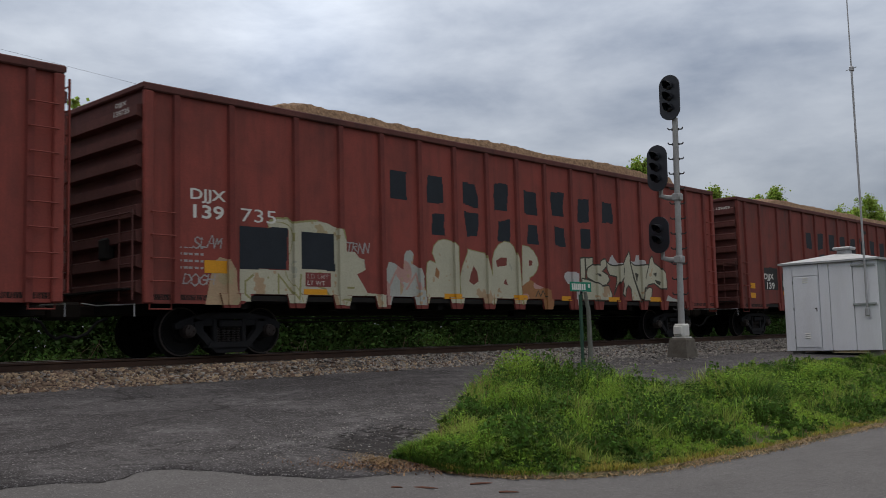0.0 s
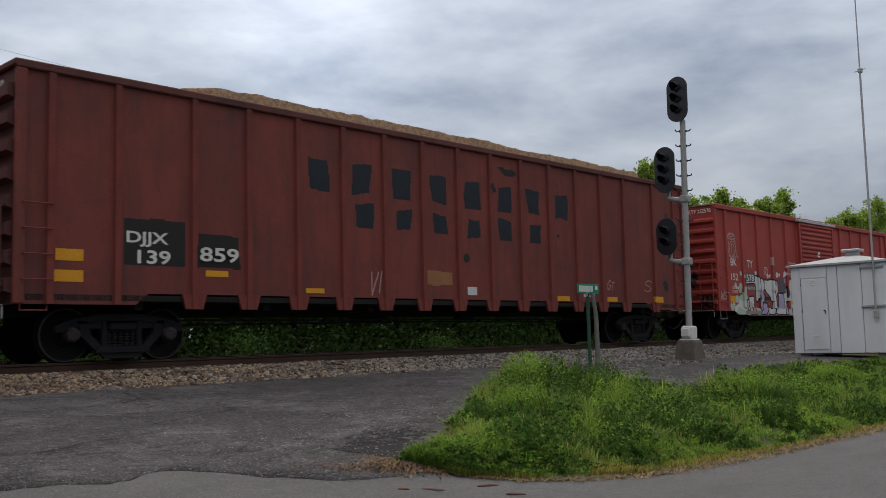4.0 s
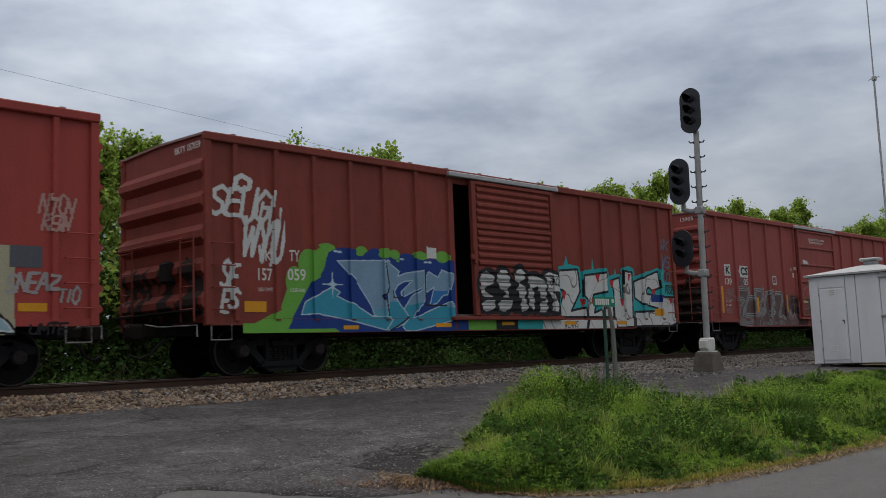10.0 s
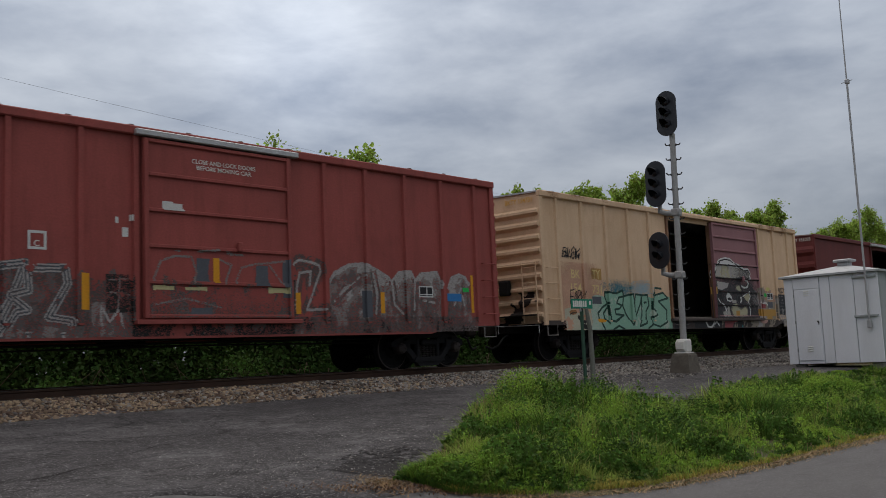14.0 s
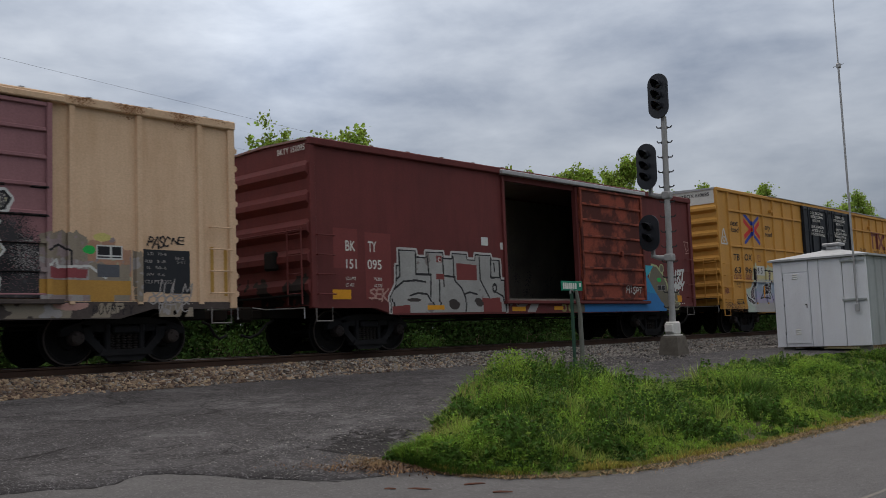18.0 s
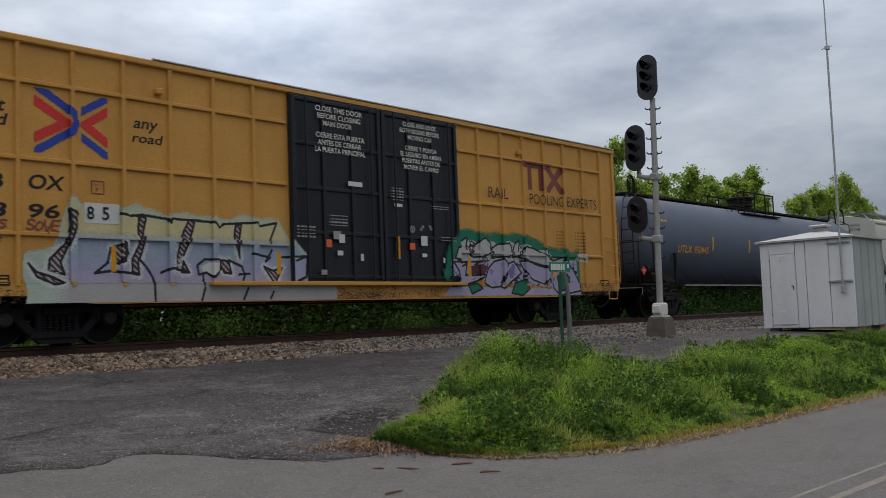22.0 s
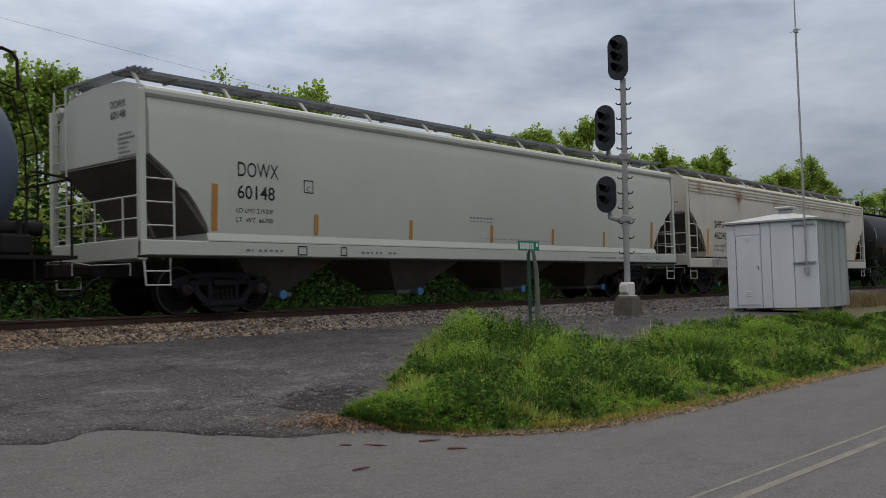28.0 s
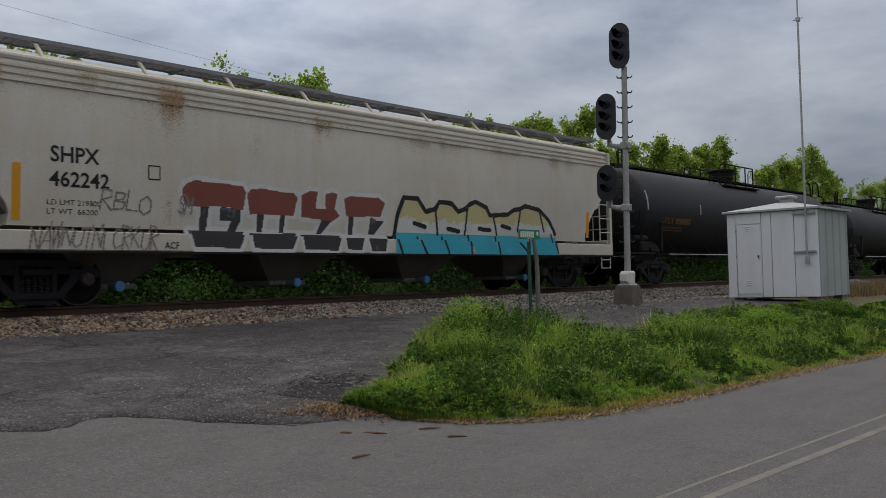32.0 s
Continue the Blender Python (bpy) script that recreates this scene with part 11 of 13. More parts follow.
    white = trail(X, Z, [[(11.0, 1.82), (11.23, 1.89), (11.45, 1.99), (11.57, 1.83), (11.37, 1.6), (11.5, 1.39), (11.47, 1.19)], [(9.2, 1.95), (9.23, 1.74), (9.4, 1.57), (9.68, 1.46), (9.77, 1.32), (9.75, 1.14)]])
    c = np.where(dr & (white < 0.022 + 0.008 * n), 0, c)
    # dark lines just below the ledges of the door
    c = np.where(dr & (Z < 3.1) & (np.mod(Z - 1.1 + 0.06, 3.13 / 7) < 0.03) & (n > -0.7), 1, c)
    c = np.where(dr & (np.abs(X - 10.57) < 0.14) & (np.abs(Z - 1.25) < 0.08), 3, c)
    c = np.where((X > 8.96) & (X < 9.12) & (Z > 1.87) & (Z < 2.1), 3, c)
    c = np.where(dr & (Z > 2.84) & (Z < 2.95) & (X > 9.3) & (X < 9.75) & ~body & (m > -0.1), 3, c)
    # washed pastel patch and ochre foot beside the door
    g = mottle(X, Z, 37.0, 4.0)
    right_ = (X > 12.11) & (X < 13.73) & (Z > 1.06)
    fade = 2.2 - 0.22 * np.abs(X - 12.6) + 0.16 * g
    c = np.where(right_ & (Z < fade) & (g > -0.75), np.where(g > 0.35, 9, np.where(g < -0.35, 8, np.where(X > 12.95, 11, 7))), c)
    c = np.where(right_ & (Z < 1.72 + 0.08 * g) & (X < 13.05), np.where(g > 0.1, 2, 9), c)
    c = np.where(right_ & (Z < 1.66 + 0.1 * g) & (X > 12.98) & (X < 13.7), 7, c)
    c = np.where(right_ & within(X, Z, [(12.26, 1.42), (12.93, 1.43), (12.96, 1.57), (12.26, 1.6)]), np.where(g > 0.5, 2, 10), c)
    c = np.where(right_ & (trail(X, Z, [[(12.26, 1.86), (12.46, 1.96), (12.65, 1.86), (12.65, 1.63)]]) < 0.018), 1, c)
    c = np.where(right_ & (trail(X, Z, [[(12.26, 1.62), (12.43, 1.72), (12.45, 1.6), (12.99, 1.63), (13.27, 1.44)]]) < 0.022), 0, c)
    c = np.where(right_ & (np.hypot((X - 12.98) / 0.11, (Z - 1.9) / 0.07) + 0.2 * g < 1), 12, c)
    c = np.where(right_ & (np.hypot((X - 13.22) / 0.16, (Z - 2.12) / 0.07) + 0.2 * g < 1), 4, c)
    c = np.where((X > 12.11) & (X < 13.72) & (Z < 1.4) & (Z > 1.16), 3, c)
    c = np.where((X > 13.0) & (X < 13.42) & (Z < 1.15) & (Z > 1.04), 3, c)
    c = np.where((X > 13.76) & (X < 13.92) & (Z > 1.05) & (Z < 2.02) & (g > -0.2), np.where(g > 0.3, 2, 7), c)
    low = (Z < 1.02) & (X < 14.9)
    h = mottle(X * 0.6, Z * 0.6, 43.0, 5.0)
    c = np.where(low & (h > 0.05), np.where(h > 0.5, 2, 7), c)
    c = np.where(low & (X > 6.45) & (X < 9.5) & (h > -0.5), np.where(h > 0.45, 14, 1), c)
    c = np.where(low & (trail(X, Z, [[(8.45, 0.95), (8.55, 0.82), (8.8, 0.8), (8.95, 0.93)], [(9.0, 0.9), (9.15, 0.98), (9.3, 0.85)]]) < 0.03), 0, c)
    c = np.where(low & (X > 9.7) & (X < 10.6) & (n > -0.4), 10, c)
    c = np.where(low & (X > 10.6) & (X < 11.0), np.where(n > 0.0, 6, 1), c)
    c = np.where(low & (np.hypot((X - 12.65) / 0.3, (Z - 1.0) / 0.1) < 1), 5, c)
    c = np.where(low & (strokes(X, Z, "PUVMTFY", 13.0, 13.75, 0.83, 0.98, 3, 0.1, 0.0) < 0.007), 1, c)
    return c


spray(car_g, "graffiti", 6.45, 15.0, 0.78, 3.15, door_face, [P_WHITE, P_BLACK, P_GREY2, paint("ochre_patch", (0.50, 0.28, 0.06)), P_YELLOW, P_PINKISH, P_TEAL, P_BROWN, P_CREAMG, paint("faded_lilac", (0.33, 0.27, 0.27)), paint("faded_crimson", (0.30, 0.07, 0.08)), paint("faded_peach", (0.46, 0.27, 0.18)), P_GREENLABEL, paint("spray_smoke", (0.075, 0.072, 0.078)), paint("spray_bone", (0.42, 0.41, 0.37)), paint("spray_dusk", (0.04, 0.038, 0.042))], DGm, 0.011, label="black and white painted face and colour patches")
pair_marks(car_g, [("BK", 1.28, 2.17, 1.69, 2.4), ("TY", 2.26, 2.18, 2.64, 2.43)], [("154", 1.24, 1.79, 1.72, 2.03), ("731", 2.23, 1.77, 2.69, 2.01)], DGm, paint("faded_orange_letter", (0.84, 0.66, 0.30)))
plate(car_g, 13.94, 1.2, 14.86, 1.94, paint("data_panel_black", (0.02, 0.024, 0.03)), DGm, "data_panel", 0.01, 3.0, 0.008)
for body, x0, z0, x1, z1 in (("LD  70-6", 14.04, 1.85, 14.4, 1.9), ("RB  3-8", 13.98, 1.72, 14.38, 1.77), ("IL  50-6", 14.02, 1.61, 14.4, 1.66), ("IW  9-6", 14.02, 1.49, 14.36, 1.54), ("CU FT 5355", 13.98, 1.36, 14.5, 1.42), ("16-3", 14.58, 1.79, 14.74, 1.84), ("5-11", 14.6, 1.72, 14.76, 1.77)):
    letter(car_g, body, x0, z0, x1, z1, P_GREY2, lambda X, Z: np.full(X.shape, -SHEET - 0.009), 0.0)
twin_panes(car_g, 13.1, 13.57, 1.75, 1.99, DGm)
plate(car_g, 13.1, 1.44, 13.53, 1.68, P_SLATE2, DGm, "data_panel", 0.01, 4.0, 0.008)
spray(car_g, "scribbled_tag", 13.9, 15.0, 0.8, 1.45, thin_tags([("OOOGO", 14.03, 14.85, 1.02, 1.16, 0.012, 3), ("JULM", 14.1, 14.88, 1.12, 1.4, 0.012, 5), ("WTVC", 14.2, 14.8, 0.86, 1.02, 0.011, 8)]), [P_GREY2], DGm, 0.012, 0.012)
for x0, x1, z0, z1 in ((15.30, 15.37, 1.2, 2.05), (15.59, 15.66, 1.15, 2.02)):
    plate(car_g, x0, z0, x1, z1, paint("worn_yellow_strip", (0.50, 0.30, 0.07)), DGm, "reflector_strip", lift=0.007)
spray(car_g, "scribbled_tag", 0.7, 15.0, 1.3, 3.2, thin_tags([("BLOK", 0.92, 1.7, 2.7, 2.98, 0.015, 4), ("NWVNW", 0.9, 1.7, 2.68, 2.92, 0.011, 14), ("EARK", 1.14, 1.8, 1.46, 1.82, 0.014, 7), ("PASC", 14.03, 14.45, 2.0, 2.18, 0.013, 9), ("NE", 14.5, 14.75, 2.05, 2.18, 0.013, 9)]), [P_BLACK], DGm, 0.016, 0.01)
letter(car_g, "BKTY 154731", 0.45, 4.15, 1.35, 4.28, P_AMBER, DGm, 0.01, end=-0.012)
plate(car_g, 2.2, 1.5, 2.62, 1.68, P_SLATE2, DGm, "stencil_panel", 0.01, 5.0, 0.008)
plate(car_g, 2.22, 2.16, 2.7, 2.46, paint("mustard_patch", (0.52, 0.30, 0.09)), DGm, "repainted_panel", 0.01, 6.0, 0.004)
spray(car_g, "rust_run", 0.1, 15.7, 4.0, 4.425, lambda X, Z: np.where(haze(np.clip(soft_noise(X, Z * 0.25, 3.0, 9.0) - 0.15 + (Z - 4.36) * 3.0, 0, 0.55), 5), 0, -1), [P_RUSTMARK], lambda X, Z: np.where(Z > 4.26, -HALF - 0.022, -SHEET - 0.001), 0.014)

# maroon boxcar
DH = on_boxcar([], (9.38, 12.62), 4.40, panels=7)


def silver_block(X, Z):
    c = np.full(X.shape, -1)
    n = soft_noise(X, Z, 4.0, 13.0)
    # blocky letters under one stepped top edge, a round swelling at the foot
    shape = [(2.14, 0.8), (2.16, 1.15), (2.36, 1.44), (2.38, 1.86), (2.46, 1.86), (2.46, 2.2), (3.02, 2.21), (3.04, 2.07), (3.33, 2.06), (3.34, 2.19), (3.92, 2.2), (3.94, 2.07), (4.2, 2.07), (4.22, 2.19), (4.75, 2.19), (4.77, 2.06), (5.02, 2.06), (5.05, 2.2), (5.63, 2.19), (5.67, 2.09), (5.98, 2.08), (6.0, 1.6), (6.14, 1.6), (6.14, 0.8)]
    body, edge = within(X, Z, shape), trail(X, Z, [shape])
    keep = Z > 0.78
    c = np.where((edge < 0.05) & keep & ~body, 6, c)
    grime = mottle(X, Z, 17.0, 3.0)
    c = np.where(body & keep, np.where(grime > 0.55, 11, 0), c)
    c = np.where(body & keep & (edge < 0.03), 1, c)
    line = trail(X, Z, [[(2.5, 2.12), (2.5, 1.62), (2.42, 1.56)], [(3.0, 2.1), (3.0, 1.67), (3.49, 1.67), (3.46, 1.17)], [(2.26, 1.3), (2.6, 1.5), (3.0, 1.53), (3.3, 1.5)], [(2.8, 1.19), (3.06, 1.25), (3.35, 1.22), (3.53, 0.98)], [(3.39, 2.09), (3.42, 1.7)], [(3.9, 2.07), (3.92, 1.41)], [(3.77, 1.54), (3.75, 0.99)], [(3.95, 1.65), (4.3, 1.63), (4.3, 1.54), (4.53, 1.37), (4.66, 1.13), (4.6, 0.8)],
                       [(4.62, 1.23), (4.8, 1.28), (5.08, 1.23)], [(5.2, 2.12), (5.21, 1.58), (5.52, 1.16)], [(5.63, 2.16), (5.61, 1.64), (5.94, 1.65), (5.95, 2.05)], [(5.74, 1.99), (5.76, 1.79)], [(5.79, 1.29), (6.05, 1.19), (6.11, 0.9)], [(4.26, 2.1), (4.27, 1.62)], [(2.24, 1.1), (2.3, 0.85)]])
    c = np.where(body & keep & (line < 0.022), 1, c)
    c = np.where(np.abs(np.hypot((X - 5.74) / 0.07, (Z - 1.39) / 0.09) - 1) < 0.35, 1, c)
    for x0, x1, z0, z1 in ((4.36, 5.09, 1.57, 1.95), (5.25, 5.94, 0.79, 1.15), (3.66, 3.94, 1.56, 1.69), (2.2, 2.75, 0.79, 0.95), (3.69, 3.87, 1.95, 2.1)):
        c = np.where((X > x0) & (X < x1) & (Z > z0) & (Z < z1 + 0.02 * n), 7, c)
    for x0, z0, rx, rz in ((4.22, 1.0, 0.2, 0.14), (2.88, 1.09, 0.22, 0.04), (5.1, 1.04, 0.16, 0.12)):
        c = np.where(body & (np.hypot((X - x0) / rx, (Z - z0) / rz) + 0.3 * n < 1), 12, c)
    c = np.where((X > 6.15) & (X < 7.9) & (Z < 1.0) & (Z > 0.78) & (grime > 0.15) & (n > 0.0), 11, c)
    # the blue wedge and the olive rounded figure
    blue_ = (X > 9.0) & (X < 13.9) & (Z < 1.03) & (Z > 0.78)
    c = np.where(blue_ & (n > -1.1), np.where(X < 9.5, 3, 2), c)
    fig = within(X, Z, [(13.25, 2.15), (13.5, 2.12), (13.8, 1.9), (14.02, 1.65), (14.1, 1.4), (14.5, 1.25), (14.7, 1.0), (14.6, 0.82), (13.2, 0.82), (12.95, 1.6)])
    rim = within(X, Z, [(13.2, 2.22), (13.52, 2.18), (13.86, 1.94), (14.1, 1.68), (14.17, 1.46), (14.55, 1.32), (14.78, 1.0), (14.66, 0.8), (13.2, 0.8), (12.95, 1.6)])
    c = np.where(rim, 8, c)
    c = np.where(fig, 3, c)
    for x, z, r in ((13.8, 2.08, 0.14), (14.38, 1.48, 0.12), (14.65, 1.22, 0.18)):
        c = np.where(np.hypot(X - x, Z - z) < r, 8, c)
        c = np.where(np.hypot(X - x, Z - z) < r - 0.035, 3, c)
    wedge = within(X, Z, [(12.62, 2.15), (13.32, 2.15), (12.95, 1.82), (13.28, 1.46), (13.95, 0.8), (12.62, 0.8)])
    c = np.where(wedge & (X > 12.62), np.where(Z + 0.1 * n > 1.75, 9, np.where(Z + 0.1 * n > 1.3, 10, 2)), c)
    return c


spray(car_h, "graffiti", 2.1, 15.0, 0.78, 2.4, silver_block, [paint("spray_dull_silver", (0.41, 0.415, 0.40), 0.4), P_BLACK, P_BLUE, paint("spray_grey_olive", (0.17, 0.155, 0.11)), P_ORANGE, P_CREAM, P_PALEOUT, P_REDPATCH, paint("spray_pale_lime", (0.42, 0.48, 0.24)), P_AQUA, paint("spray_azure", (0.03, 0.28, 0.52)), P_GREY, paint("oily_grime", (0.05, 0.04, 0.036))], DH, 0.013, label="silver block graffiti and a blue painted figure")
letter(car_h, "C", 3.74, 1.97, 3.83, 2.07, mark_white, DH, 0.01)
paper = paint("torn_paper", (0.55, 0.57, 0.58), 0.4)
scuff = paint("wall_scuff", (0.05, 0.05, 0.055), 0.4)
for x0, x1, z0, z1 in ((8.0, 8.52, 1.86, 2.66), (7.76, 7.92, 2.04, 2.32), (8.78, 8.97, 2.01, 2.4), (8.33, 8.48, 1.42, 1.75), (8.77, 8.95, 1.41, 1.67), (9.49, 9.71, 2.81, 3.07), (9.09, 9.29, 2.18, 2.28)):
    spray(car_h, "paper_scrap", x0, x1, z0, z1, lambda X, Z: np.where(np.minimum(np.minimum(X - x0, x1 - X), np.minimum(Z - z0, z1 - Z)) + 0.05 * soft_noise(X, Z, 9.0, x0) > 0.02, 0, -1), [paper], lambda X, Z: np.full(X.shape, 1.437), 0.02, 0.005)
spray(car_h, "stains", 6.2, 13.0, 1.16, 2.7, lambda X, Z: np.where(haze(np.clip(0.5 * soft_noise(X, Z * 0.5, 7.0, 23.0) - 0.1, 0, 0.8) * np.clip(2.6 - Z, 0, 1), 71), 0, -1), [scuff], lambda X, Z: np.full(X.shape, 1.437), 0.03, 0.004)
plate(car_h, 0.60, 1.75, 1.27, 2.58, P_REDPATCH, DH, "repainted_panel", lift=0.003)
plate(car_h, 1.48, 1.10, 2.24, 2.53, P_REDPATCH, DH, "repainted_panel", lift=0.003)
pair_marks(car_h, [("BK", 0.93, 2.11, 1.21, 2.33), ("TY", 1.57, 2.11, 1.81, 2.34)], [("151", 0.94, 1.74, 1.23, 1.94), ("095", 1.54, 1.74, 1.95, 1.95)], DH, mark_white)
letter(car_h, "LD LMT", 0.92, 1.5, 1.2, 1.57, mark_white, DH, 0.0)
letter(car_h, "LT WT", 0.92, 1.36, 1.15, 1.43, mark_white, DH, 0.0)
letter(car_h, "70200", 1.72, 1.5, 1.95, 1.57, mark_white, DH, 0.0)
letter(car_h, "62700", 1.72, 1.36, 1.95, 1.43, mark_white, DH, 0.0)
reflectors(car_h, [(0.55, 1.1, 1.05, 1.3), (3.3, 0.87, 3.86, 0.97), (6.34, 0.82, 6.88, 0.93), (8.1, 0.84, 8.5, 0.94)], DH)
spray(car_h, "scribbled_tag", 1.4, 15.2, 1.0, 2.3, thin_tags([("DIRT", 14.25, 15.15, 1.72, 2.02, 0.04, 4), ("MMPY", 14.4, 15.1, 1.42, 1.68, 0.035, 6), ("NIKN", 14.45, 15.0, 0.85, 1.0, 0.03, 2), ("HISPT", 11.55, 12.4, 1.3, 1.5, 0.012, 7)]), [P_WHITE], DH, 0.02, 0.01)
spray(car_h, "scribbled_tag", 1.5, 2.2, 1.0, 1.4, thin_tags([("SEK", 1.55, 2.1, 1.08, 1.32, 0.02, 4)]), [P_PINKISH], DH, 0.02, 0.01)
for x0, z0, x1, z1 in ((5.3, 2.42, 5.55, 2.62), (6.02, 2.35, 6.14, 2.52)):
    plate(car_h, x0, z0, x1, z1, P_WHITE, DH, "paper_notice", lift=0.006)
spray(car_h, "data_label", 13.51, 13.94, 1.41, 1.57, lambda X, Z: np.where((np.minimum(X - 13.51, 13.94 - X) < 0.014) | (np.minimum(Z - 1.41, 1.57 - Z) < 0.014) | (np.abs(X - 13.74) < 0.01), 0, 1), [P_GREY2, P_BLACK], DH, 0.01, 0.010)
spray(car_h, "data_label", 13.48, 13.74, 1.64, 1.82, lambda X, Z: np.where(np.hypot((X - 13.61) / 0.12, (Z - 1.73) / 0.07) < 1, 0, -1), [P_GREENLABEL], DH, 0.012, 0.010)
plate(car_h, 14.68, 1.06, 14.95, 1.26, P_ORANGE, DH, "reflector_strip", lift=0.007)
spray(car_h, "scribbled_tag", 15.2, 15.62, 2.55, 3.05, lambda X, Z: np.where((trail(X, Z, [[(15.28, 2.98), (15.56, 2.96), (15.5, 2.85), (15.56, 2.74), (15.42, 2.66), (15.36, 2.8), (15.28, 2.98)], [(15.36, 2.6), (15.58, 2.62)]]) < 0.012), 0, -1), [P_PINKISH], DH, 0.012, 0.01)
letter(car_h, "BKTY 151095", 0.55, 4.15, 1.45, 4.28, mark_white, DH, 0.01, end=-0.012)

# tall yellow boxcar
IP = [0.81 + 0.91 * k for k in range(7)] + [13.02 + 0.91 * k for k in range(7)]
_di = on_boxcar(IP, (7.12, 12.15), post_w=0.125)


def DI(X, Z):
    Y = _di(X, Z)
    for z in (1.80, 3.0, 4.24):
        Y = np.where((np.abs(Z - z) < 0.036) & ((X < 7.05) | (X > 12.25)) & (X > 0.8) & (X < 18.5), -SHEET - 0.062, Y)
    Y = np.where((X > 7.12) & (X < 12.15) & (Z > 1.06), -HALF - 0.075, Y)
    return np.where(Z < 1.02, -SHEET - 0.032, Y)


def yellow_car_pieces(X, Z):
    c = np.full(X.shape, -1)
    n = soft_noise(X, Z, 4.0, 15.0)
    xs = X + 0.06
    g = mottle(X, Z, 19.0, 3.0)
    # a blown white halo above, straw yellow, pale blue, lavender, then a dirty white foot
    rim = np.interp(xs, [1.9, 2.36, 2.66, 2.9, 3.6, 3.84, 4.42, 4.85, 5.17, 5.75, 6.09, 6.9, 7.2, 7.5], [1.56, 1.62, 2.5, 2.34, 2.34, 2.4, 2.25, 2.33, 2.27, 2.26, 2.33, 2.3, 1.9, 1.6])
    rim = rim - 0.5 * np.clip(1.98 - xs, 0, 1) + 0.03 * n
    zone = (xs > 1.88 + 0.04 * n) & (xs < 7.5) & (Z > 0.70) & (Z < rim)
    lay = np.where(Z > 1.78, 1, np.where(Z + 0.1 * g > 1.42, 2, np.where(Z > 1.02, 3, 9)))
    lay = np.where((Z < 1.9) & (Z > 1.5) & haze(np.clip(1 - np.abs(Z - 1.76) * 6, 0, 0.5), 21), 2, lay)
    lay = np.where((Z < 1.55) & (Z > 1.15) & haze(np.clip(1 - np.abs(Z - 1.38) * 5, 0, 0.45), 22), 2, lay)
    lay = np.where((Z < 1.3) & haze(np.clip(1.25 - Z, 0, 0.3) * 2.2, 23), 9, lay)
    lay = np.where(haze(np.clip(0.75 - (rim - Z - 0.06) * 4.5, 0, 1), 24), 8, lay)
    lay = np.where((xs < 2.62) & haze(np.clip(1.3 - (xs - 2.05) * 2.0, 0, 0.9), 25), 8, lay)
    lay = np.where((Z < 1.0) & (xs > 2.6), 9, lay)
    c = np.where(zone & ~haze(np.clip(0.7 - (rim - Z) * 12.0, 0, 0.7), 26), lay, c)
    # black-edged stems with dark red hatching
    for q in [[(2.63, 2.23), (2.78, 2.17), (2.73, 2.08), (2.75, 1.99), (2.67, 1.76), (2.48, 1.36), (2.55, 1.16), (2.28, 1.23), (2.3, 1.4), (2.57, 1.67), (2.65, 1.94)], [(3.89, 2.19), (4.02, 2.16), (3.96, 1.9), (3.98, 1.71), (3.92, 1.52), (3.86, 1.38), (3.88, 1.17), (3.75, 1.19), (3.75, 1.43), (3.9, 1.71), (3.87, 1.95)], [(4.88, 2.17), (5.0, 2.14), (4.89, 1.79), (4.72, 1.45), (4.72, 1.28), (4.58, 1.26), (4.64, 1.54), (4.75, 1.91)],
              [(5.9, 2.15), (6.02, 2.13), (5.97, 1.82), (5.98, 1.5), (5.86, 1.92)], [(4.75, 1.42), (4.87, 1.22), (4.72, 1.22)], [(6.53, 1.35), (6.75, 1.27), (6.97, 1.33), (6.78, 0.99), (6.71, 1.12)], [(3.36, 1.62), (3.44, 1.35), (3.6, 1.4), (3.62, 1.7)], [(5.5, 1.46), (5.72, 1.44), (5.78, 1.21), (5.62, 1.22)], [(1.96, 1.33), (2.08, 1.2), (2.35, 1.12), (2.53, 1.03), (2.37, 1.0), (2.1, 1.12)]]:
        around = trail(xs, Z, [q + q[:1]])
        c = np.where(zone & (around < 0.11) & haze(np.clip(1.2 - around * 11, 0, 0.8), 27) & (Z < 1.75), 0, c)
        c = np.where(within(xs, Z, q), np.where(np.sin((xs + Z) * 60.0) > 0.35, 9, 5), c)
        c = np.where(around < 0.022, 4, c)
    ink_ = trail(xs, Z, [[(3.52, 2.21), (3.72, 2.18), (3.95, 2.21), (4.45, 2.16), (4.48, 2.09), (4.51, 2.17), (4.91, 2.17), (5.42, 2.15), (5.51, 2.04), (5.62, 2.13), (6.36, 2.19), (6.47, 2.13), (6.86, 2.21), (6.67, 1.81)], [(3.35, 1.6), (3.3, 1.37), (3.07, 1.19), (3.36, 1.23), (3.61, 1.2), (3.83, 1.19)], [(3.59, 1.73), (3.64, 1.52), (3.5, 1.35)], [(3.88, 1.45), (4.04, 1.27), (4.15, 1.1), (4.17, 0.72)], [(4.3, 1.21), (4.51, 1.29), (4.85, 1.23)]])
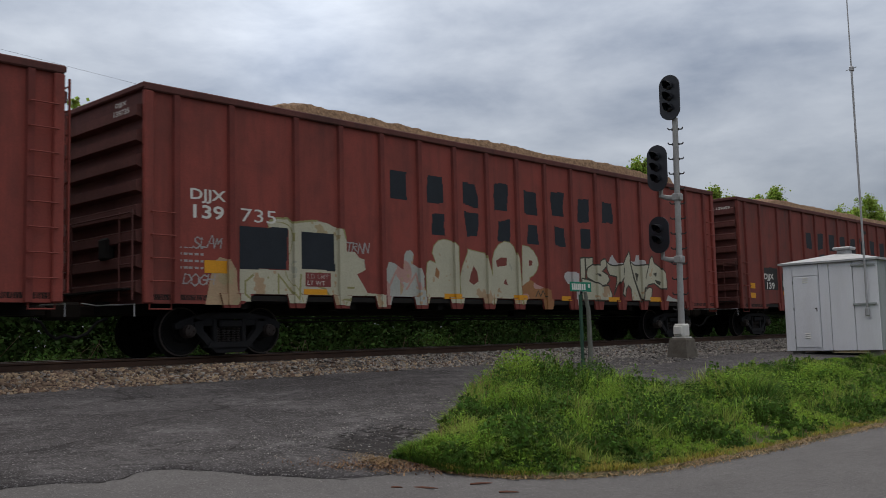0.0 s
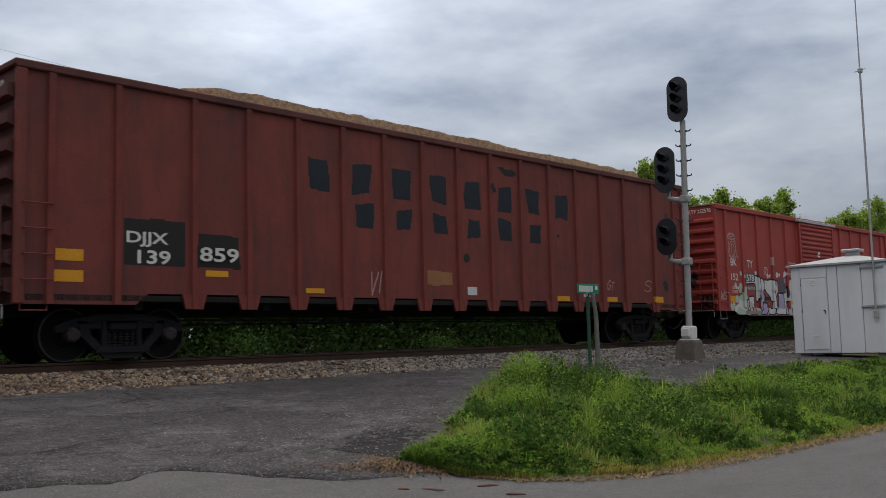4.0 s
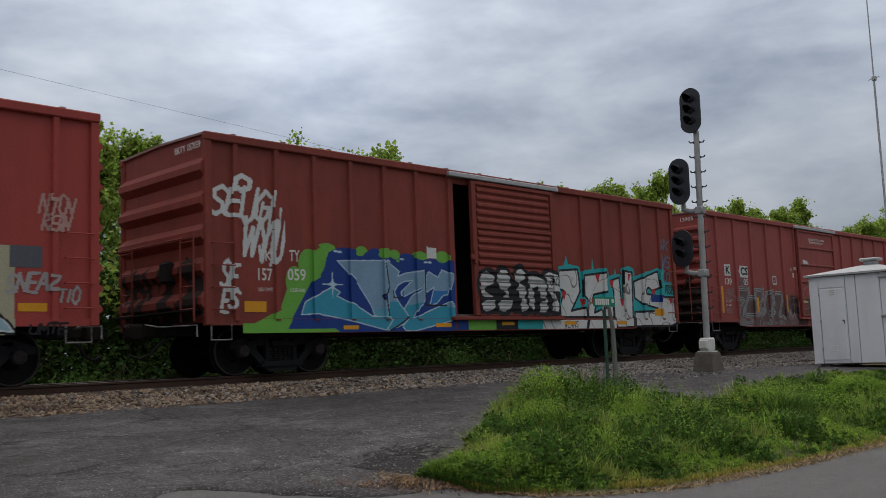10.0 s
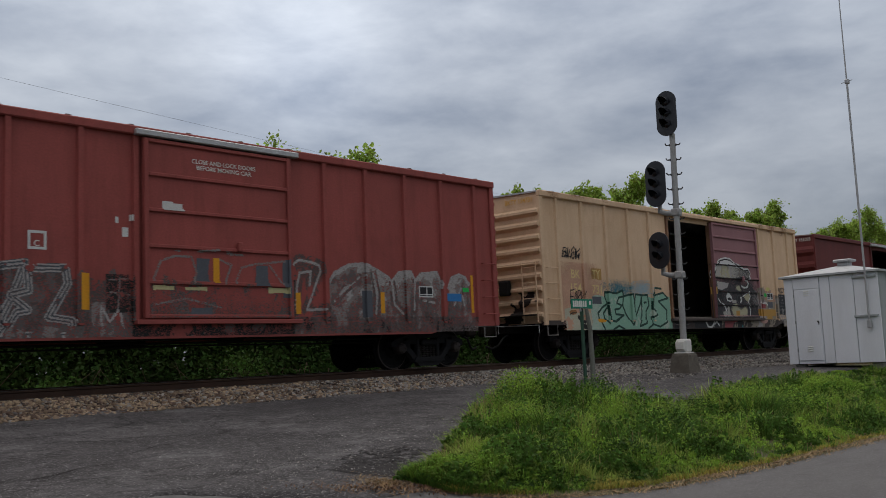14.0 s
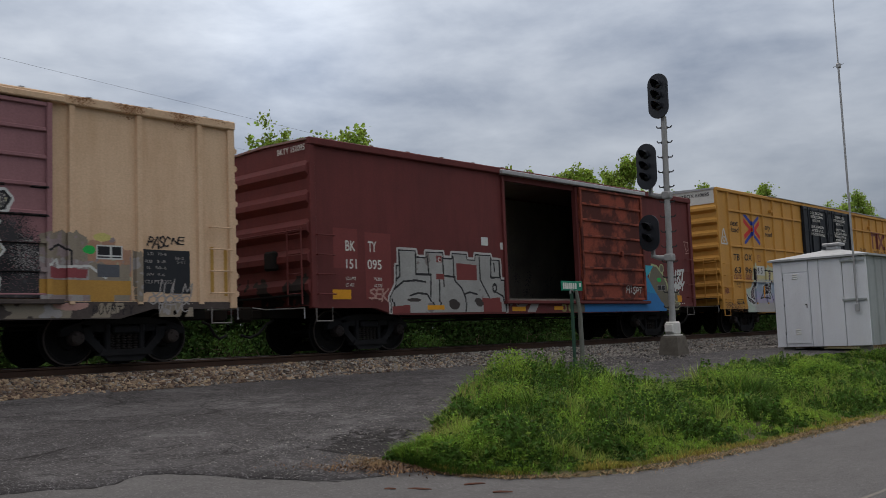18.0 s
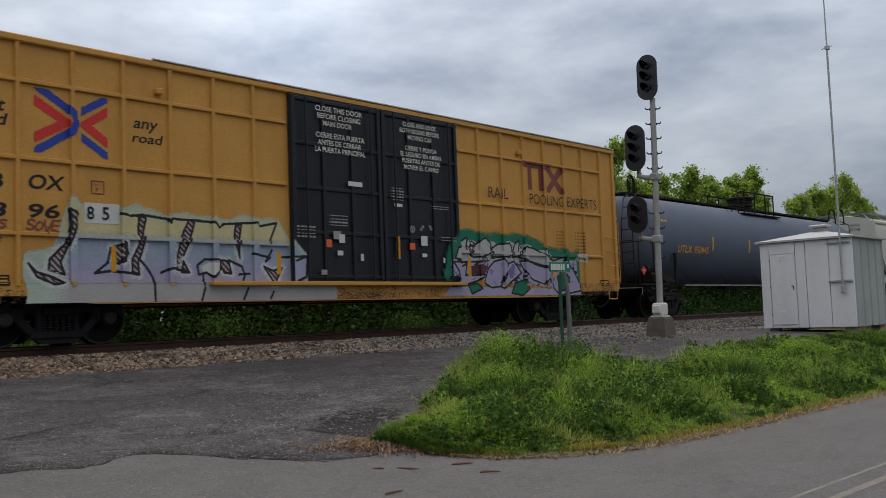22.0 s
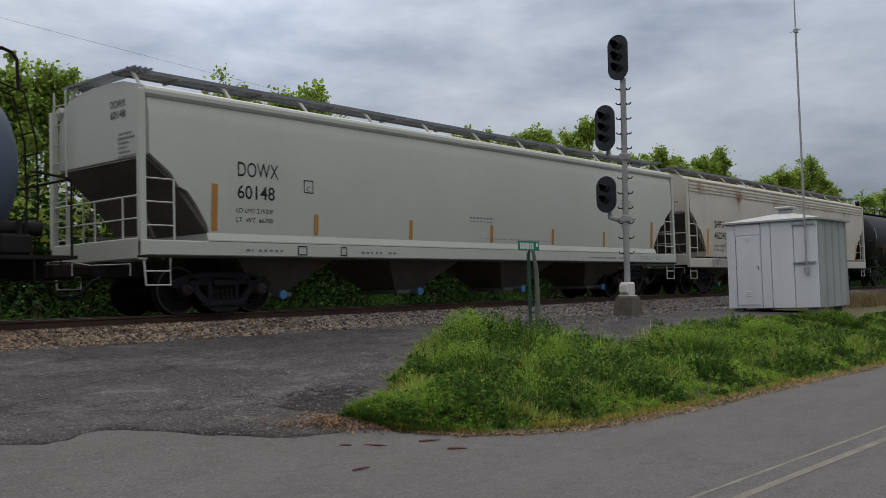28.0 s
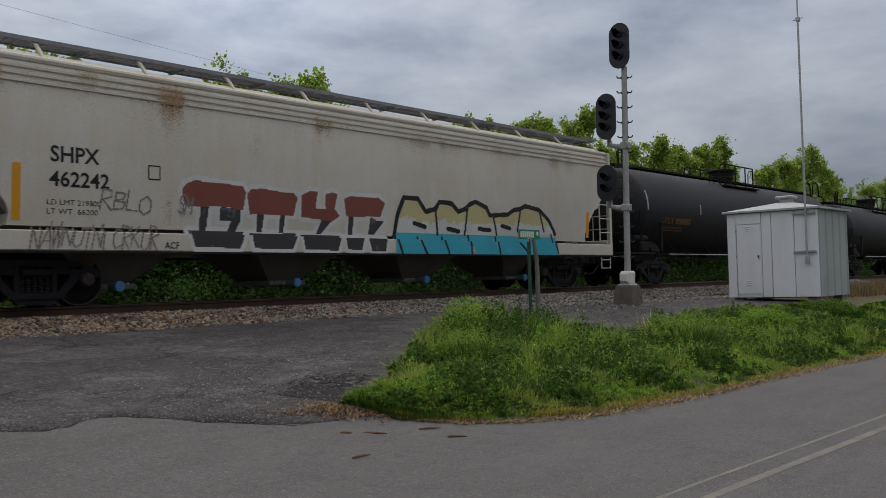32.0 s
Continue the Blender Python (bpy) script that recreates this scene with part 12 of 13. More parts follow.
    ink_ = np.minimum(ink_, trail(xs, Z, [[(5.07, 1.18), (5.04, 1.35), (5.2, 1.46), (5.49, 1.46), (5.55, 1.3), (5.38, 1.14), (5.23, 1.22), (5.07, 1.18)], [(5.16, 1.18), (5.17, 0.99)], [(5.72, 1.46), (6.02, 1.34), (6.08, 1.17), (6.01, 0.99)], [(5.95, 1.19), (6.19, 1.21)], [(6.27, 1.59), (6.69, 1.53), (6.58, 1.45), (6.73, 1.67)], [(6.98, 1.54), (7.5, 1.56), (7.23, 1.47)], [(7.5, 1.52), (7.47, 1.15), (7.25, 1.07), (7.93, 0.96)], [(5.18, 0.94), (5.11, 0.72)], [(6.14, 0.94), (6.03, 0.72)], [(6.73, 0.86), (6.66, 0.74)]]))
    c = np.where(within(xs, Z, [(5.13, 1.33), (5.3, 1.41), (5.5, 1.39), (5.46, 1.24), (5.35, 1.16), (5.16, 1.23)]), 0, c)
    c = np.where((ink_ < 0.024) & (Z > 0.7), 4, c)
    c = np.where((X > 7.35) & (X < 8.3) & (Z < 1.03) & (Z > 0.70), 9, c)
    g = mottle(X, Z, 87.0, 4.0)
    ring = [(11.61, 1.22), (11.68, 1.64), (12.00, 1.96), (12.26, 2.19), (12.65, 2.26), (13.06, 2.18), (13.62, 2.20), (14.36, 2.24), (14.99, 2.15), (15.64, 2.00), (16.32, 1.84), (17.32, 1.81), (17.27, 0.84)]
    low_ = (X > 11.3) & (X < 17.3) & (Z > 0.70)
    edge = trail(X, Z, [ring])
    inside_ = within(X, Z, ring)
    c = np.where(low_ & (inside_ | haze(np.clip(1.15 - (edge - 0.03 - 0.07 * n) * 9.0, 0, 1), 47)) & (Z > 0.9), 6, c)
    c = np.where(low_ & inside_ & (edge > 0.16 + 0.06 * n) & (Z > 0.86), np.where(np.abs(g) < 0.09, 4, np.where(Z + 0.1 * g > 1.6, 10, np.where(g > 0.55, 7, 3))), c)
    c = np.where(within(X, Z, [(11.85, 0.96), (17.27, 0.88), (17.27, 0.73), (11.60, 0.74)]) & low_, np.where(g > 0.3, 9, 3), c)
    for q in [[(12.63, 1.45), (13.04, 1.51), (13.31, 1.46), (13.17, 1.28), (12.63, 1.25)], [(15.13, 1.62), (15.78, 1.51), (15.61, 1.39)]]:
        c = np.where(within(X, Z, q), 5, c)
    for q in [[(11.86, 1.54), (12.11, 1.54), (12.30, 1.44), (12.50, 1.50), (12.43, 1.23), (12.76, 1.23), (13.17, 1.26), (12.89, 1.10), (12.36, 0.99), (11.91, 0.96), (12.10, 1.12), (12.04, 1.33)], [(13.16, 1.13), (13.31, 1.41), (13.53, 1.58), (13.89, 1.65), (14.11, 1.48), (13.88, 1.19), (13.73, 0.96), (13.37, 0.93), (13.16, 1.02)], [(13.95, 1.19), (14.11, 1.54), (14.34, 1.60), (14.64, 1.31), (14.32, 1.14), (13.87, 0.91), (13.73, 0.96)], [(14.57, 1.61), (14.97, 1.62), (15.37, 1.51), (15.78, 1.45), (15.86, 1.21), (15.60, 1.02), (15.11, 1.14), (14.80, 1.32)], [(15.86, 1.33), (16.13, 1.55), (16.66, 1.60), (16.98, 1.41), (17.23, 1.09), (17.27, 0.84), (16.27, 0.72), (16.01, 0.90)]]:
        c = outlined(c, X, Z, q, np.where(g > 0.4, 7, 3), 4, 0.024, 9, low_)
    for q in [[(11.93, 1.62), (12.06, 1.88), (12.32, 1.92), (12.25, 2.03), (12.54, 2.15), (12.48, 1.90), (12.64, 1.72), (13.04, 1.70), (13.04, 1.57), (12.31, 1.55), (12.11, 1.60)], [(12.64, 1.72), (12.78, 1.94), (13.06, 2.12), (13.26, 2.15), (13.43, 2.03), (13.42, 1.82), (13.18, 1.70), (12.77, 1.67)], [(13.47, 1.91), (13.69, 2.01), (14.21, 2.06), (14.28, 1.89), (14.19, 1.71), (13.46, 1.69)], [(14.27, 1.71), (14.35, 1.95), (14.43, 2.07), (14.59, 2.14), (14.53, 1.72)], [(14.58, 1.72), (14.82, 1.99), (15.17, 1.96), (15.63, 1.82), (16.05, 1.64), (16.67, 1.79), (16.48, 1.59), (15.95, 1.46), (14.97, 1.62)]]:
        c = outlined(c, X, Z, q, np.where(g > 0.6, 9, 10), 4, 0.024, None, low_)
    for q in [[(12.49, 0.99), (12.82, 1.04), (13.02, 0.91), (12.61, 0.78)], [(14.16, 0.79), (14.32, 1.04), (14.79, 1.14), (14.94, 0.90), (14.62, 0.73)], [(16.20, 1.21), (16.47, 1.40), (16.73, 1.16), (16.63, 0.90), (16.36, 0.84)]]:
        c = outlined(c, X, Z, q, 6, 4, 0.022, None, low_)
    return c


P_VERMILION = paint("label_vermilion", (0.72, 0.13, 0.05), 0.1)
P_MAROON = paint("spray_maroon", (0.09, 0.035, 0.05))
P_PALE_BLUE = paint("spray_pale_blue", (0.33, 0.40, 0.50))
spray(car_i, "graffiti", 1.6, 17.35, 0.70, 2.5, yellow_car_pieces, [P_WHITE, paint("spray_pale_yellow", (0.62, 0.56, 0.30)), P_PALE_BLUE, P_LAV, P_BLACK, P_MAROON, P_EMER, P_PURPLE, P_MINTPALE, paint("spray_dirty_white", (0.44, 0.43, 0.42)), P_SILVER], DI, 0.011, label="pastel and purple graffiti with green clouds")
ink = mark_black
letter(car_i, "next", 0.97, 3.71, 1.52, 3.89, ink, DI, 0.016, slant=0.25)
letter(car_i, "load", 0.97, 3.49, 1.54, 3.68, ink, DI, 0.016, slant=0.25)
letter(car_i, "any", 3.72, 3.66, 4.18, 3.86, ink, DI, 0.016, slant=0.25)
letter(car_i, "road", 3.71, 3.47, 4.28, 3.64, ink, DI, 0.016, slant=0.25)
for body, x0, z0, x1, z1 in (("TB", 1.01, 2.50, 1.52, 2.76), ("OX", 1.88, 2.52, 2.49, 2.79), ("63", 1.03, 2.05, 1.56, 2.31), ("96", 1.87, 2.06, 2.42, 2.32)):
    letter(car_i, body, x0, z0, x1 - 0.02, z1 - 0.03, ink, DI, 0.022, slant=0.2)
plate(car_i, 2.83, 2.02, 3.46, 2.36, P_WHITE, DI, "number_panel", lift=0.009)
for body, x0 in (("8", 2.87), ("5", 3.14)):
    letter(car_i, body, x0, 2.08, x0 + 0.13, 2.30, ink, lambda X, Z: np.full(X.shape, -SHEET - 0.012), 0.015)
spray(car_i, "data_label", 2.95, 3.19, 2.51, 2.74, lambda X, Z: np.where(np.minimum(np.minimum(X - 2.95, 3.19 - X), np.minimum(Z - 2.51, 2.74 - Z)) < 0.016, 0, -1), [P_BRICK], DI, 0.01, 0.006)
letter(car_i, "PLATE", 3.0, 2.65, 3.13, 2.69, P_BRICK, DI, 0.0)
letter(car_i, "F", 3.04, 2.55, 3.1, 2.62, P_BRICK, DI, 0.0)


def crossing_arrows(X, Z):
    """A plain two-colour device of bent bands that meet in the middle, with cut tips."""
    c = np.full(X.shape, -1)
    box_ = (X > 2.0) & (X < 3.28) & (Z > 3.12) & (Z < 4.17)
    left_ = X < 2.745
    red = np.minimum(trail(X, Z, [[(1.9, 4.02), (2.46, 3.71), (2.53, 3.66), (2.46, 3.61), (1.9, 3.3)]]), 9)
    blue = trail(X, Z, [[(2.06, 4.18), (2.5, 3.93), (2.66, 3.81), (2.70, 3.66), (2.62, 3.52), (2.06, 3.16)]])
    c = np.where(box_ & left_ & (red < 0.075), 1, c)
    c = np.where(box_ & (X < 2.79) & (blue < 0.065), 0, c)
    red2 = trail(X, Z, [[(3.4, 4.02), (2.85, 3.66), (3.4, 3.3)]])
    blue2 = trail(X, Z, [[(3.3, 4.18), (2.74, 3.84)], [(3.3, 3.14), (2.74, 3.48)]])
    c = np.where(box_ & (X > 2.8) & (red2 < 0.07), 1, c)
    return np.where(box_ & (X > 2.79) & (blue2 < 0.062), 0, c)


spray(car_i, "logo_shape", 1.98, 3.26, 3.1, 4.22, crossing_arrows, [P_LOGO_BLUE, P_BRIGHT_RED], DI, 0.018, 0.006)
letter(car_i, "RAIL", 13.35, 3.17, 14.14, 3.44, ink, DI, -0.005)
letter(car_i, "POOLING", 15.04, 3.12, 16.56, 3.39, ink, DI, -0.005)
letter(car_i, "EXPERTS", 16.74, 3.14, 18.2, 3.41, ink, DI, -0.005)
for x0, z0, x1, z1 in ((14.81, 4.08, 16.1, 4.24), (15.08, 3.5, 15.25, 4.08), (15.55, 3.5, 15.72, 4.08)):
    plate(car_i, x0, z0, x1, z1, P_BRICK, DI, "logo_shape", lift=0.005)
spray(car_i, "logo_shape", 15.9, 16.65, 3.48, 4.2, lambda X, Z: np.where((np.abs((Z - 3.84) - 1.0 * (X - 16.27)) < 0.13) | (np.abs((Z - 3.84) + 1.0 * (X - 16.27)) < 0.13), 0, -1), [P_BRICK], DI, 0.018, 0.006)
DY = lambda X, Z: np.full(X.shape, -HALF - 0.077)
for k, (s, x0, x1) in enumerate((("CLOSE THIS DOOR", 7.75, 9.05), ("BEFORE CLOSING", 7.8, 9.0), ("MAIN DOOR", 7.95, 8.75))):
    letter(car_i, s, x0, 4.57 - 0.15 * k, x1, 4.68 - 0.15 * k, mark_white, DY, 0.012)
for k, (s, x0, x1) in enumerate((("CIERRE ESTA PUERTA", 7.75, 9.1), ("ANTES DE CERRAR", 7.8, 9.0), ("LA PUERTA PRINCIPAL", 7.72, 9.12))):
    letter(car_i, s, x0, 4.02 - 0.15 * k, x1, 4.13 - 0.15 * k, mark_white, DY, 0.012)
for k, (s, x0, x1) in enumerate((("CLOSE AND LOCK", 10.3, 11.4), ("BOTH DOORS BEFORE", 10.2, 11.5), ("MOVING CAR", 10.45, 11.25), ("CIERRE Y PONGA", 10.35, 11.4), ("EL SEGURO EN AMBAS", 10.2, 11.55), ("PUERTAS ANTES DE", 10.25, 11.5), ("MOVER EL CARRO", 10.3, 11.45))):
    z = 4.56 - 0.145 * k - (0.1 if k > 2 else 0)
    letter(car_i, s, x0, z, x1, z + 0.105, mark_white, DY, 0.012)
for x0, z0, x1, z1, m in ((8.6, 3.07, 9.0, 3.17, P_WHITE), (9.95, 2.72, 10.2, 2.79, P_WHITE), (8.15, 1.93, 8.36, 2.1, P_GREY2), (10.77, 1.88, 10.98, 2.1, P_WHITE), (7.95, 1.76, 8.1, 1.92, P_VERMILION), (10.4, 1.78, 10.57, 1.93, P_VERMILION), (9.97, 1.56, 10.09, 2.06, P_ORANGE), (8.25, 1.6, 8.4, 1.7, P_WHITE), (10.8, 1.62, 10.95, 1.7, P_WHITE), (7.8, 1.2, 7.95, 1.3, P_GREY2), (8.9, 1.5, 8.98, 1.65, P_WHITE), (11.5, 1.5, 11.56, 1.62, P_WHITE)):
    plate(car_i, x0, z0, x1, z1, m, DY, "door_label", lift=0.006)
spray(car_i, "door_label", 7.2, 12.0, 1.2, 3.3, lambda X, Z: np.where((np.mod(Z, 0.065) < 0.024) & (np.mod(X * 10, 1) < 0.75) & (((np.abs(X - 10.05) < 0.2) & (np.abs(Z - 3.0) < 0.16)) | ((np.abs(X - 11.45) < 0.3) & (np.abs(Z - 2.78) < 0.07)) | ((np.abs(X - 7.45) < 0.25) & (np.abs(Z - 2.05) < 0.12)) | ((np.abs(X - 8.3) < 0.25) & (np.abs(Z - 2.32) < 0.12)) | ((np.abs(X - 11.72) < 0.28) & (np.abs(Z - 2.06) < 0.08))), 0, -1), [P_GREY2], DY, 0.018, 0.005)
reflectors(car_i, [(3.30, 1.22, 3.39, 1.65), (6.79, 1.2, 6.89, 1.64), (12.53, 1.2, 12.65, 1.64), (16.02, 1.19, 16.14, 1.64)], DI)
for a, b, c0, c1 in ((1.12, 1.6, 0.98, 1.15), (18.3, 18.75, 0.97, 1.14)):
    spray(car_i, "data_label", a, b, c0, c1, lambda X, Z: np.where((np.minimum(np.minimum(X - a, b - X), np.minimum(Z - c0, c1 - Z)) < 0.025) | (np.mod(Z, 0.06) < 0.02), 1, 0), [P_AMBER, P_BLACK], DI, 0.015, 0.007)
spray(car_i, "door_label", 10.35, 11.3, 2.12, 2.42, lambda X, Z: np.where((np.abs(np.hypot(X - 10.5, Z - 2.24) - 0.065) < 0.013) | (np.abs(X - 10.5) < 0.014) & (np.abs(Z - 2.24) < 0.04) | (np.abs(X - 10.82 - (Z - 2.28)) < 0.05) & (np.abs(X - 10.82 + (Z - 2.28)) < 0.1) & (np.mod((X + Z) * 24, 1) < 0.6) | (np.abs(X - 11.1 + (Z - 2.3)) < 0.05) & (np.abs(X - 11.1 - (Z - 2.3)) < 0.1) & (np.mod((X - Z) * 24, 1) < 0.6), 0, -1), [P_GREY2], DY, 0.011, 0.006)
spray(car_i, "stains", 0.2, 19.0, 0.70, 1.06, lambda X, Z: np.where(haze(np.clip(0.25 + 0.5 * mottle(X * 0.5, Z * 3.0, 57.0, 4.0), 0, 0.6), 41) & ((X < 1.9) | (X > 7.6)), np.where(mottle(X, Z, 58.0, 3.0) > 0.3, 1, 0), -1), [paint("sill_grime", (0.11, 0.06, 0.03)), P_RUSTMARK], DI, 0.016, 0.003)
plate(car_i, 8.3, 1.86, 8.46, 2.04, P_WHITE, DY, "door_label", lift=0.007)
letter(car_i, "LD LMT", 1.15, 1.66, 1.5, 1.73, ink, DI, 0.0)
letter(car_i, "LT WT", 1.15, 1.54, 1.45, 1.61, ink, DI, 0.0)
spray(car_i, "data_lines", 16.2, 17.8, 1.85, 2.5, lambda X, Z: np.where((np.mod(Z, 0.09) < 0.035) & (np.mod(X * 8, 1) < 0.6) & ((X < 16.6) & (X > 16.25) | (X > 17.15) & (X < 17.6)), 0, -1), [paint("faded_brown_stencil", (0.26, 0.12, 0.03))], DI, 0.018, 0.006)
spray(car_i, "scribbled_tag", 17.0, 17.7, 1.6, 1.9, thin_tags([("XNZB", 17.1, 17.6, 1.66, 1.84, 0.02, 4)]), [P_WHITE], DI, 0.014, 0.009)
spray(car_i, "scribbled_tag", 0.15, 2.6, 1.1, 3.6, thin_tags([("CUTS", 0.98, 1.55, 1.85, 2.02, 0.016, 3), ("SOVE", 1.85, 2.4, 1.85, 2.02, 0.016, 5), ("NDL", 0.27, 0.57, 1.36, 1.53, 0.014, 8), ("ZOIG", 0.82, 1.26, 0.88, 0.98, 0.012, 4)]), [P_BRICK], DI, 0.016, 0.009)
spray(car_i, "scribbled_tag", 0.1, 0.78, 2.9, 3.7, lambda X, Z: np.where((np.abs(np.abs(X - 0.42) - (3.6 - Z) * 0.42) < 0.03) & (Z > 3.05) & (Z < 3.6) | ((np.abs(Z - 3.06) < 0.025) & (np.abs(X - 0.42) < 0.24)) | (np.abs(np.hypot(X - 0.42, Z - 3.22) - 0.08) < 0.02), 0, -1), [P_WHITE], DI, 0.018, 0.009)
letter(car_i, "TBOX 639685", -1.05 + 1.3, 4.70, 1.3, 4.83, ink, DI, 0.01, end=0.012)
letter(car_i, "EXCESS HEIGHT CAR", -1.4, 4.62, -0.35, 4.70, ink, DI, 0.005, end=0.012)

# tank cars
CURVED[0] = True
TZ, TR = TANK_Z, TANK_R
DT = on_tank(TR + 0.002, TZ)


def tank_letter(car, body, x0, z0, x1, z1, mat_, bold=0.015):
    v, f = stroke_mesh_text(body, bold)
    lo, hi = v.min(0), v.max(0)
    q = (v - lo) / (hi - lo)
    X, Z = x0 + (x1 - x0) * q[:, 0], z0 + (z1 - z0) * q[:, 1]
    me = bpy.data.meshes.new("lettering")
    me.from_pydata(np.stack([X, DT(X, Z) - 0.012, Z], 1).tolist(), [], f)
    me.materials.append(mat_)
    return part("lettering", me, None, car)


def bands(car, spans, mat_, depth):
    for x0, z0, x1, z1 in spans:
        spray(car, "reflector_strip", x0, x1, z0, z1, lambda X, Z: np.zeros(X.shape, int), [mat_], depth, 0.07, 0.008)


P_DIMAMBER = paint("sooty_amber", (0.22, 0.12, 0.03), 0.4)
tank_letter(car_j, "UTLX", 2.28, 2.07, 3.25, 2.31, P_AMBER)
tank_letter(car_j, "950445", 3.40, 2.07, 4.42, 2.30, P_AMBER)
tank_letter(car_j, "UTLX 950445", 0.95, 3.02, 1.75, 3.12, P_AMBER)
bands(car_j, [(x - 0.17, z0, x - 0.07, z1) for x, z0, z1 in ((1.04, 2.0, 2.9), (4.85, 2.2, 2.65), (7.75, 2.2, 2.65), (10.2, 2.2, 2.65), (13.0, 2.2, 2.65), (15.74, 2.2, 2.65))], P_AMBER, DT)
bands(car_j, [(18.75, 2.03, 18.86, 2.93)], P_AMBER, DT)
spray(car_j, "warning_placard", 14.74, 15.16, 1.72, 1.96, lambda X, Z: np.where(np.mod(Z, 0.06) < 0.02, 1, 0), [P_AMBER, P_BLACK], DT, 0.02, 0.01)
spray(car_j, "data_lines", 2.2, 4.4, 1.45, 2.0, lambda X, Z: np.where((np.mod(Z, 0.16) < 0.05) & (np.mod(X * 5, 1) < 0.7) & (soft_noise(X, Z, 2, 4.0) > 0), 0, -1), [paint("faded_stencil", (0.10, 0.10, 0.11))], DT, 0.02, 0.008)
for i, s in enumerate(("NON ODORIZED", "LIQUEFIED", "PETROLEUM GAS")):
    tank_letter(car_j, s, 17.75, 2.83 - 0.10 * i, 17.75 + (0.83, 0.6, 0.86)[i], 2.91 - 0.10 * i, P_AMBER, 0.02)
spray(car_j, "data_panel", 17.7, 18.65, 2.05, 2.5, lambda X, Z: np.where((np.mod(Z, 0.11) < 0.04) | (np.mod(X, 0.32) < 0.025), np.where(np.mod(X * 7, 1) < 0.75, 0, -1), -1), [P_GREY2], DT, 0.018, 0.01)
tank_letter(car_m, "UTLX", 2.2, 2.04, 3.05, 2.24, P_DIMAMBER)
spray(car_m, "data_lines", 3.2, 4.3, 2.04, 2.24, lambda X, Z: np.where(np.mod(X * 6.0, 1) < 0.72, 0, -1), [P_DIMAMBER], DT, 0.02, 0.012)
spray(car_m, "data_lines", 2.2, 3.8, 1.78, 1.98, lambda X, Z: np.where((np.mod(Z, 0.1) < 0.04) & (np.mod(X * 7.0, 1) < 0.7), 0, -1), [P_DIMAMBER], DT, 0.02, 0.012)
bands(car_m, [(1.1, 2.45, 1.2, 3.1), (5.03, 2.42, 5.12, 2.78)], P_GREY2, DT)

for c, x, s, k in ((car_j, -0.1, 1, 0), (car_j, 18.52, 1, 1)):
    g = Geo().add([(x - 0.15, -1.53, 1.45), (x, -1.53, 1.30), (x + 0.15, -1.53, 1.45), (x, -1.53, 1.60), (x - 0.15, -1.515, 1.45), (x, -1.515, 1.30), (x + 0.15, -1.515, 1.45), (x, -1.515, 1.60)], [(0, 1, 2, 3), (7, 6, 5, 4), (0, 4, 5, 1), (1, 5, 6, 2), (2, 6, 7, 3), (3, 7, 4, 0)])
    pl = part("hazard_placard", g, P_BRIGHT_RED, c, "red diamond hazard placard")
    letter(pl, "1075", x - 0.07, 1.425, x + 0.07, 1.475, mark_white, lambda X, Z: np.full(X.shape, -1.53), 0.01)

# covered hoppers
DK = on_hopper
stencil_grey = paint("stencil_grey", (0.16, 0.16, 0.155))
letter(car_k, "DOWX", 2.13, 2.63, 3.14, 2.92, mark_black, DK, 0.0)
letter(car_k, "60148", 2.12, 2.20, 3.04, 2.47, mark_black, DK, 0.012)
letter(car_k, "LD LMT 219300", 2.1, 1.93, 3.0, 2.02, mark_black, DK, 0.0)
letter(car_k, "LT  WT  66700", 2.1, 1.75, 3.0, 1.84, mark_black, DK, 0.0)
bands(car_k, [(1.52, 1.56, 1.66, 2.45), (4.1, 1.55, 4.22, 1.98), (7.05, 1.53, 7.17, 1.98), (10.15, 1.53, 10.27, 1.98), (12.98, 1.53, 13.10, 1.98), (15.75, 1.53, 15.87, 1.98), (18.75, 1.55, 18.9, 2.4)], paint("faded_amber", (0.5, 0.25, 0.06)), DK)


def frame_box(car, x0, z0, x1, z1, depth, mat_):
    spray(car, "data_label", x0, x1, z0, z1, lambda X, Z: np.where(np.minimum(np.minimum(X - x0, x1 - X), np.minimum(Z - z0, z1 - Z)) < 0.022, 0, -1), [mat_], depth, 0.011, 0.006)


frame_box(car_k, 3.81, 2.41, 4.07, 2.68, DK, P_BLACK)
letter(car_k, "C", 3.89, 2.45, 3.99, 2.55, mark_black, DK, 0.0)
spray(car_k, "data_lines", 2.0, 19.0, 1.10, 3.6, lambda X, Z: np.where((np.mod(Z, 0.085) < 0.026) & (np.mod(X * 7, 1) < 0.6) & (soft_noise(X, Z, 9, 3.0) > -0.5) & (((np.abs(X - 6.0) < 0.6) & (np.abs(Z - 1.22) < 0.06)) | ((np.abs(X - 2.7) < 0.5) & (np.abs(Z - 1.22) < 0.06)) | ((np.abs(X - 16.0) < 1.2) & (np.abs(Z - 1.22) < 0.05)) | ((np.abs(X - 9.8) < 0.5) & (np.abs(Z - 2.1) < 0.07)) | ((np.abs(X - 11.5) < 1.6) & (np.abs(Z - 1.62) < 0.07))), 0, -1), [stencil_grey], DK, 0.02, 0.006)
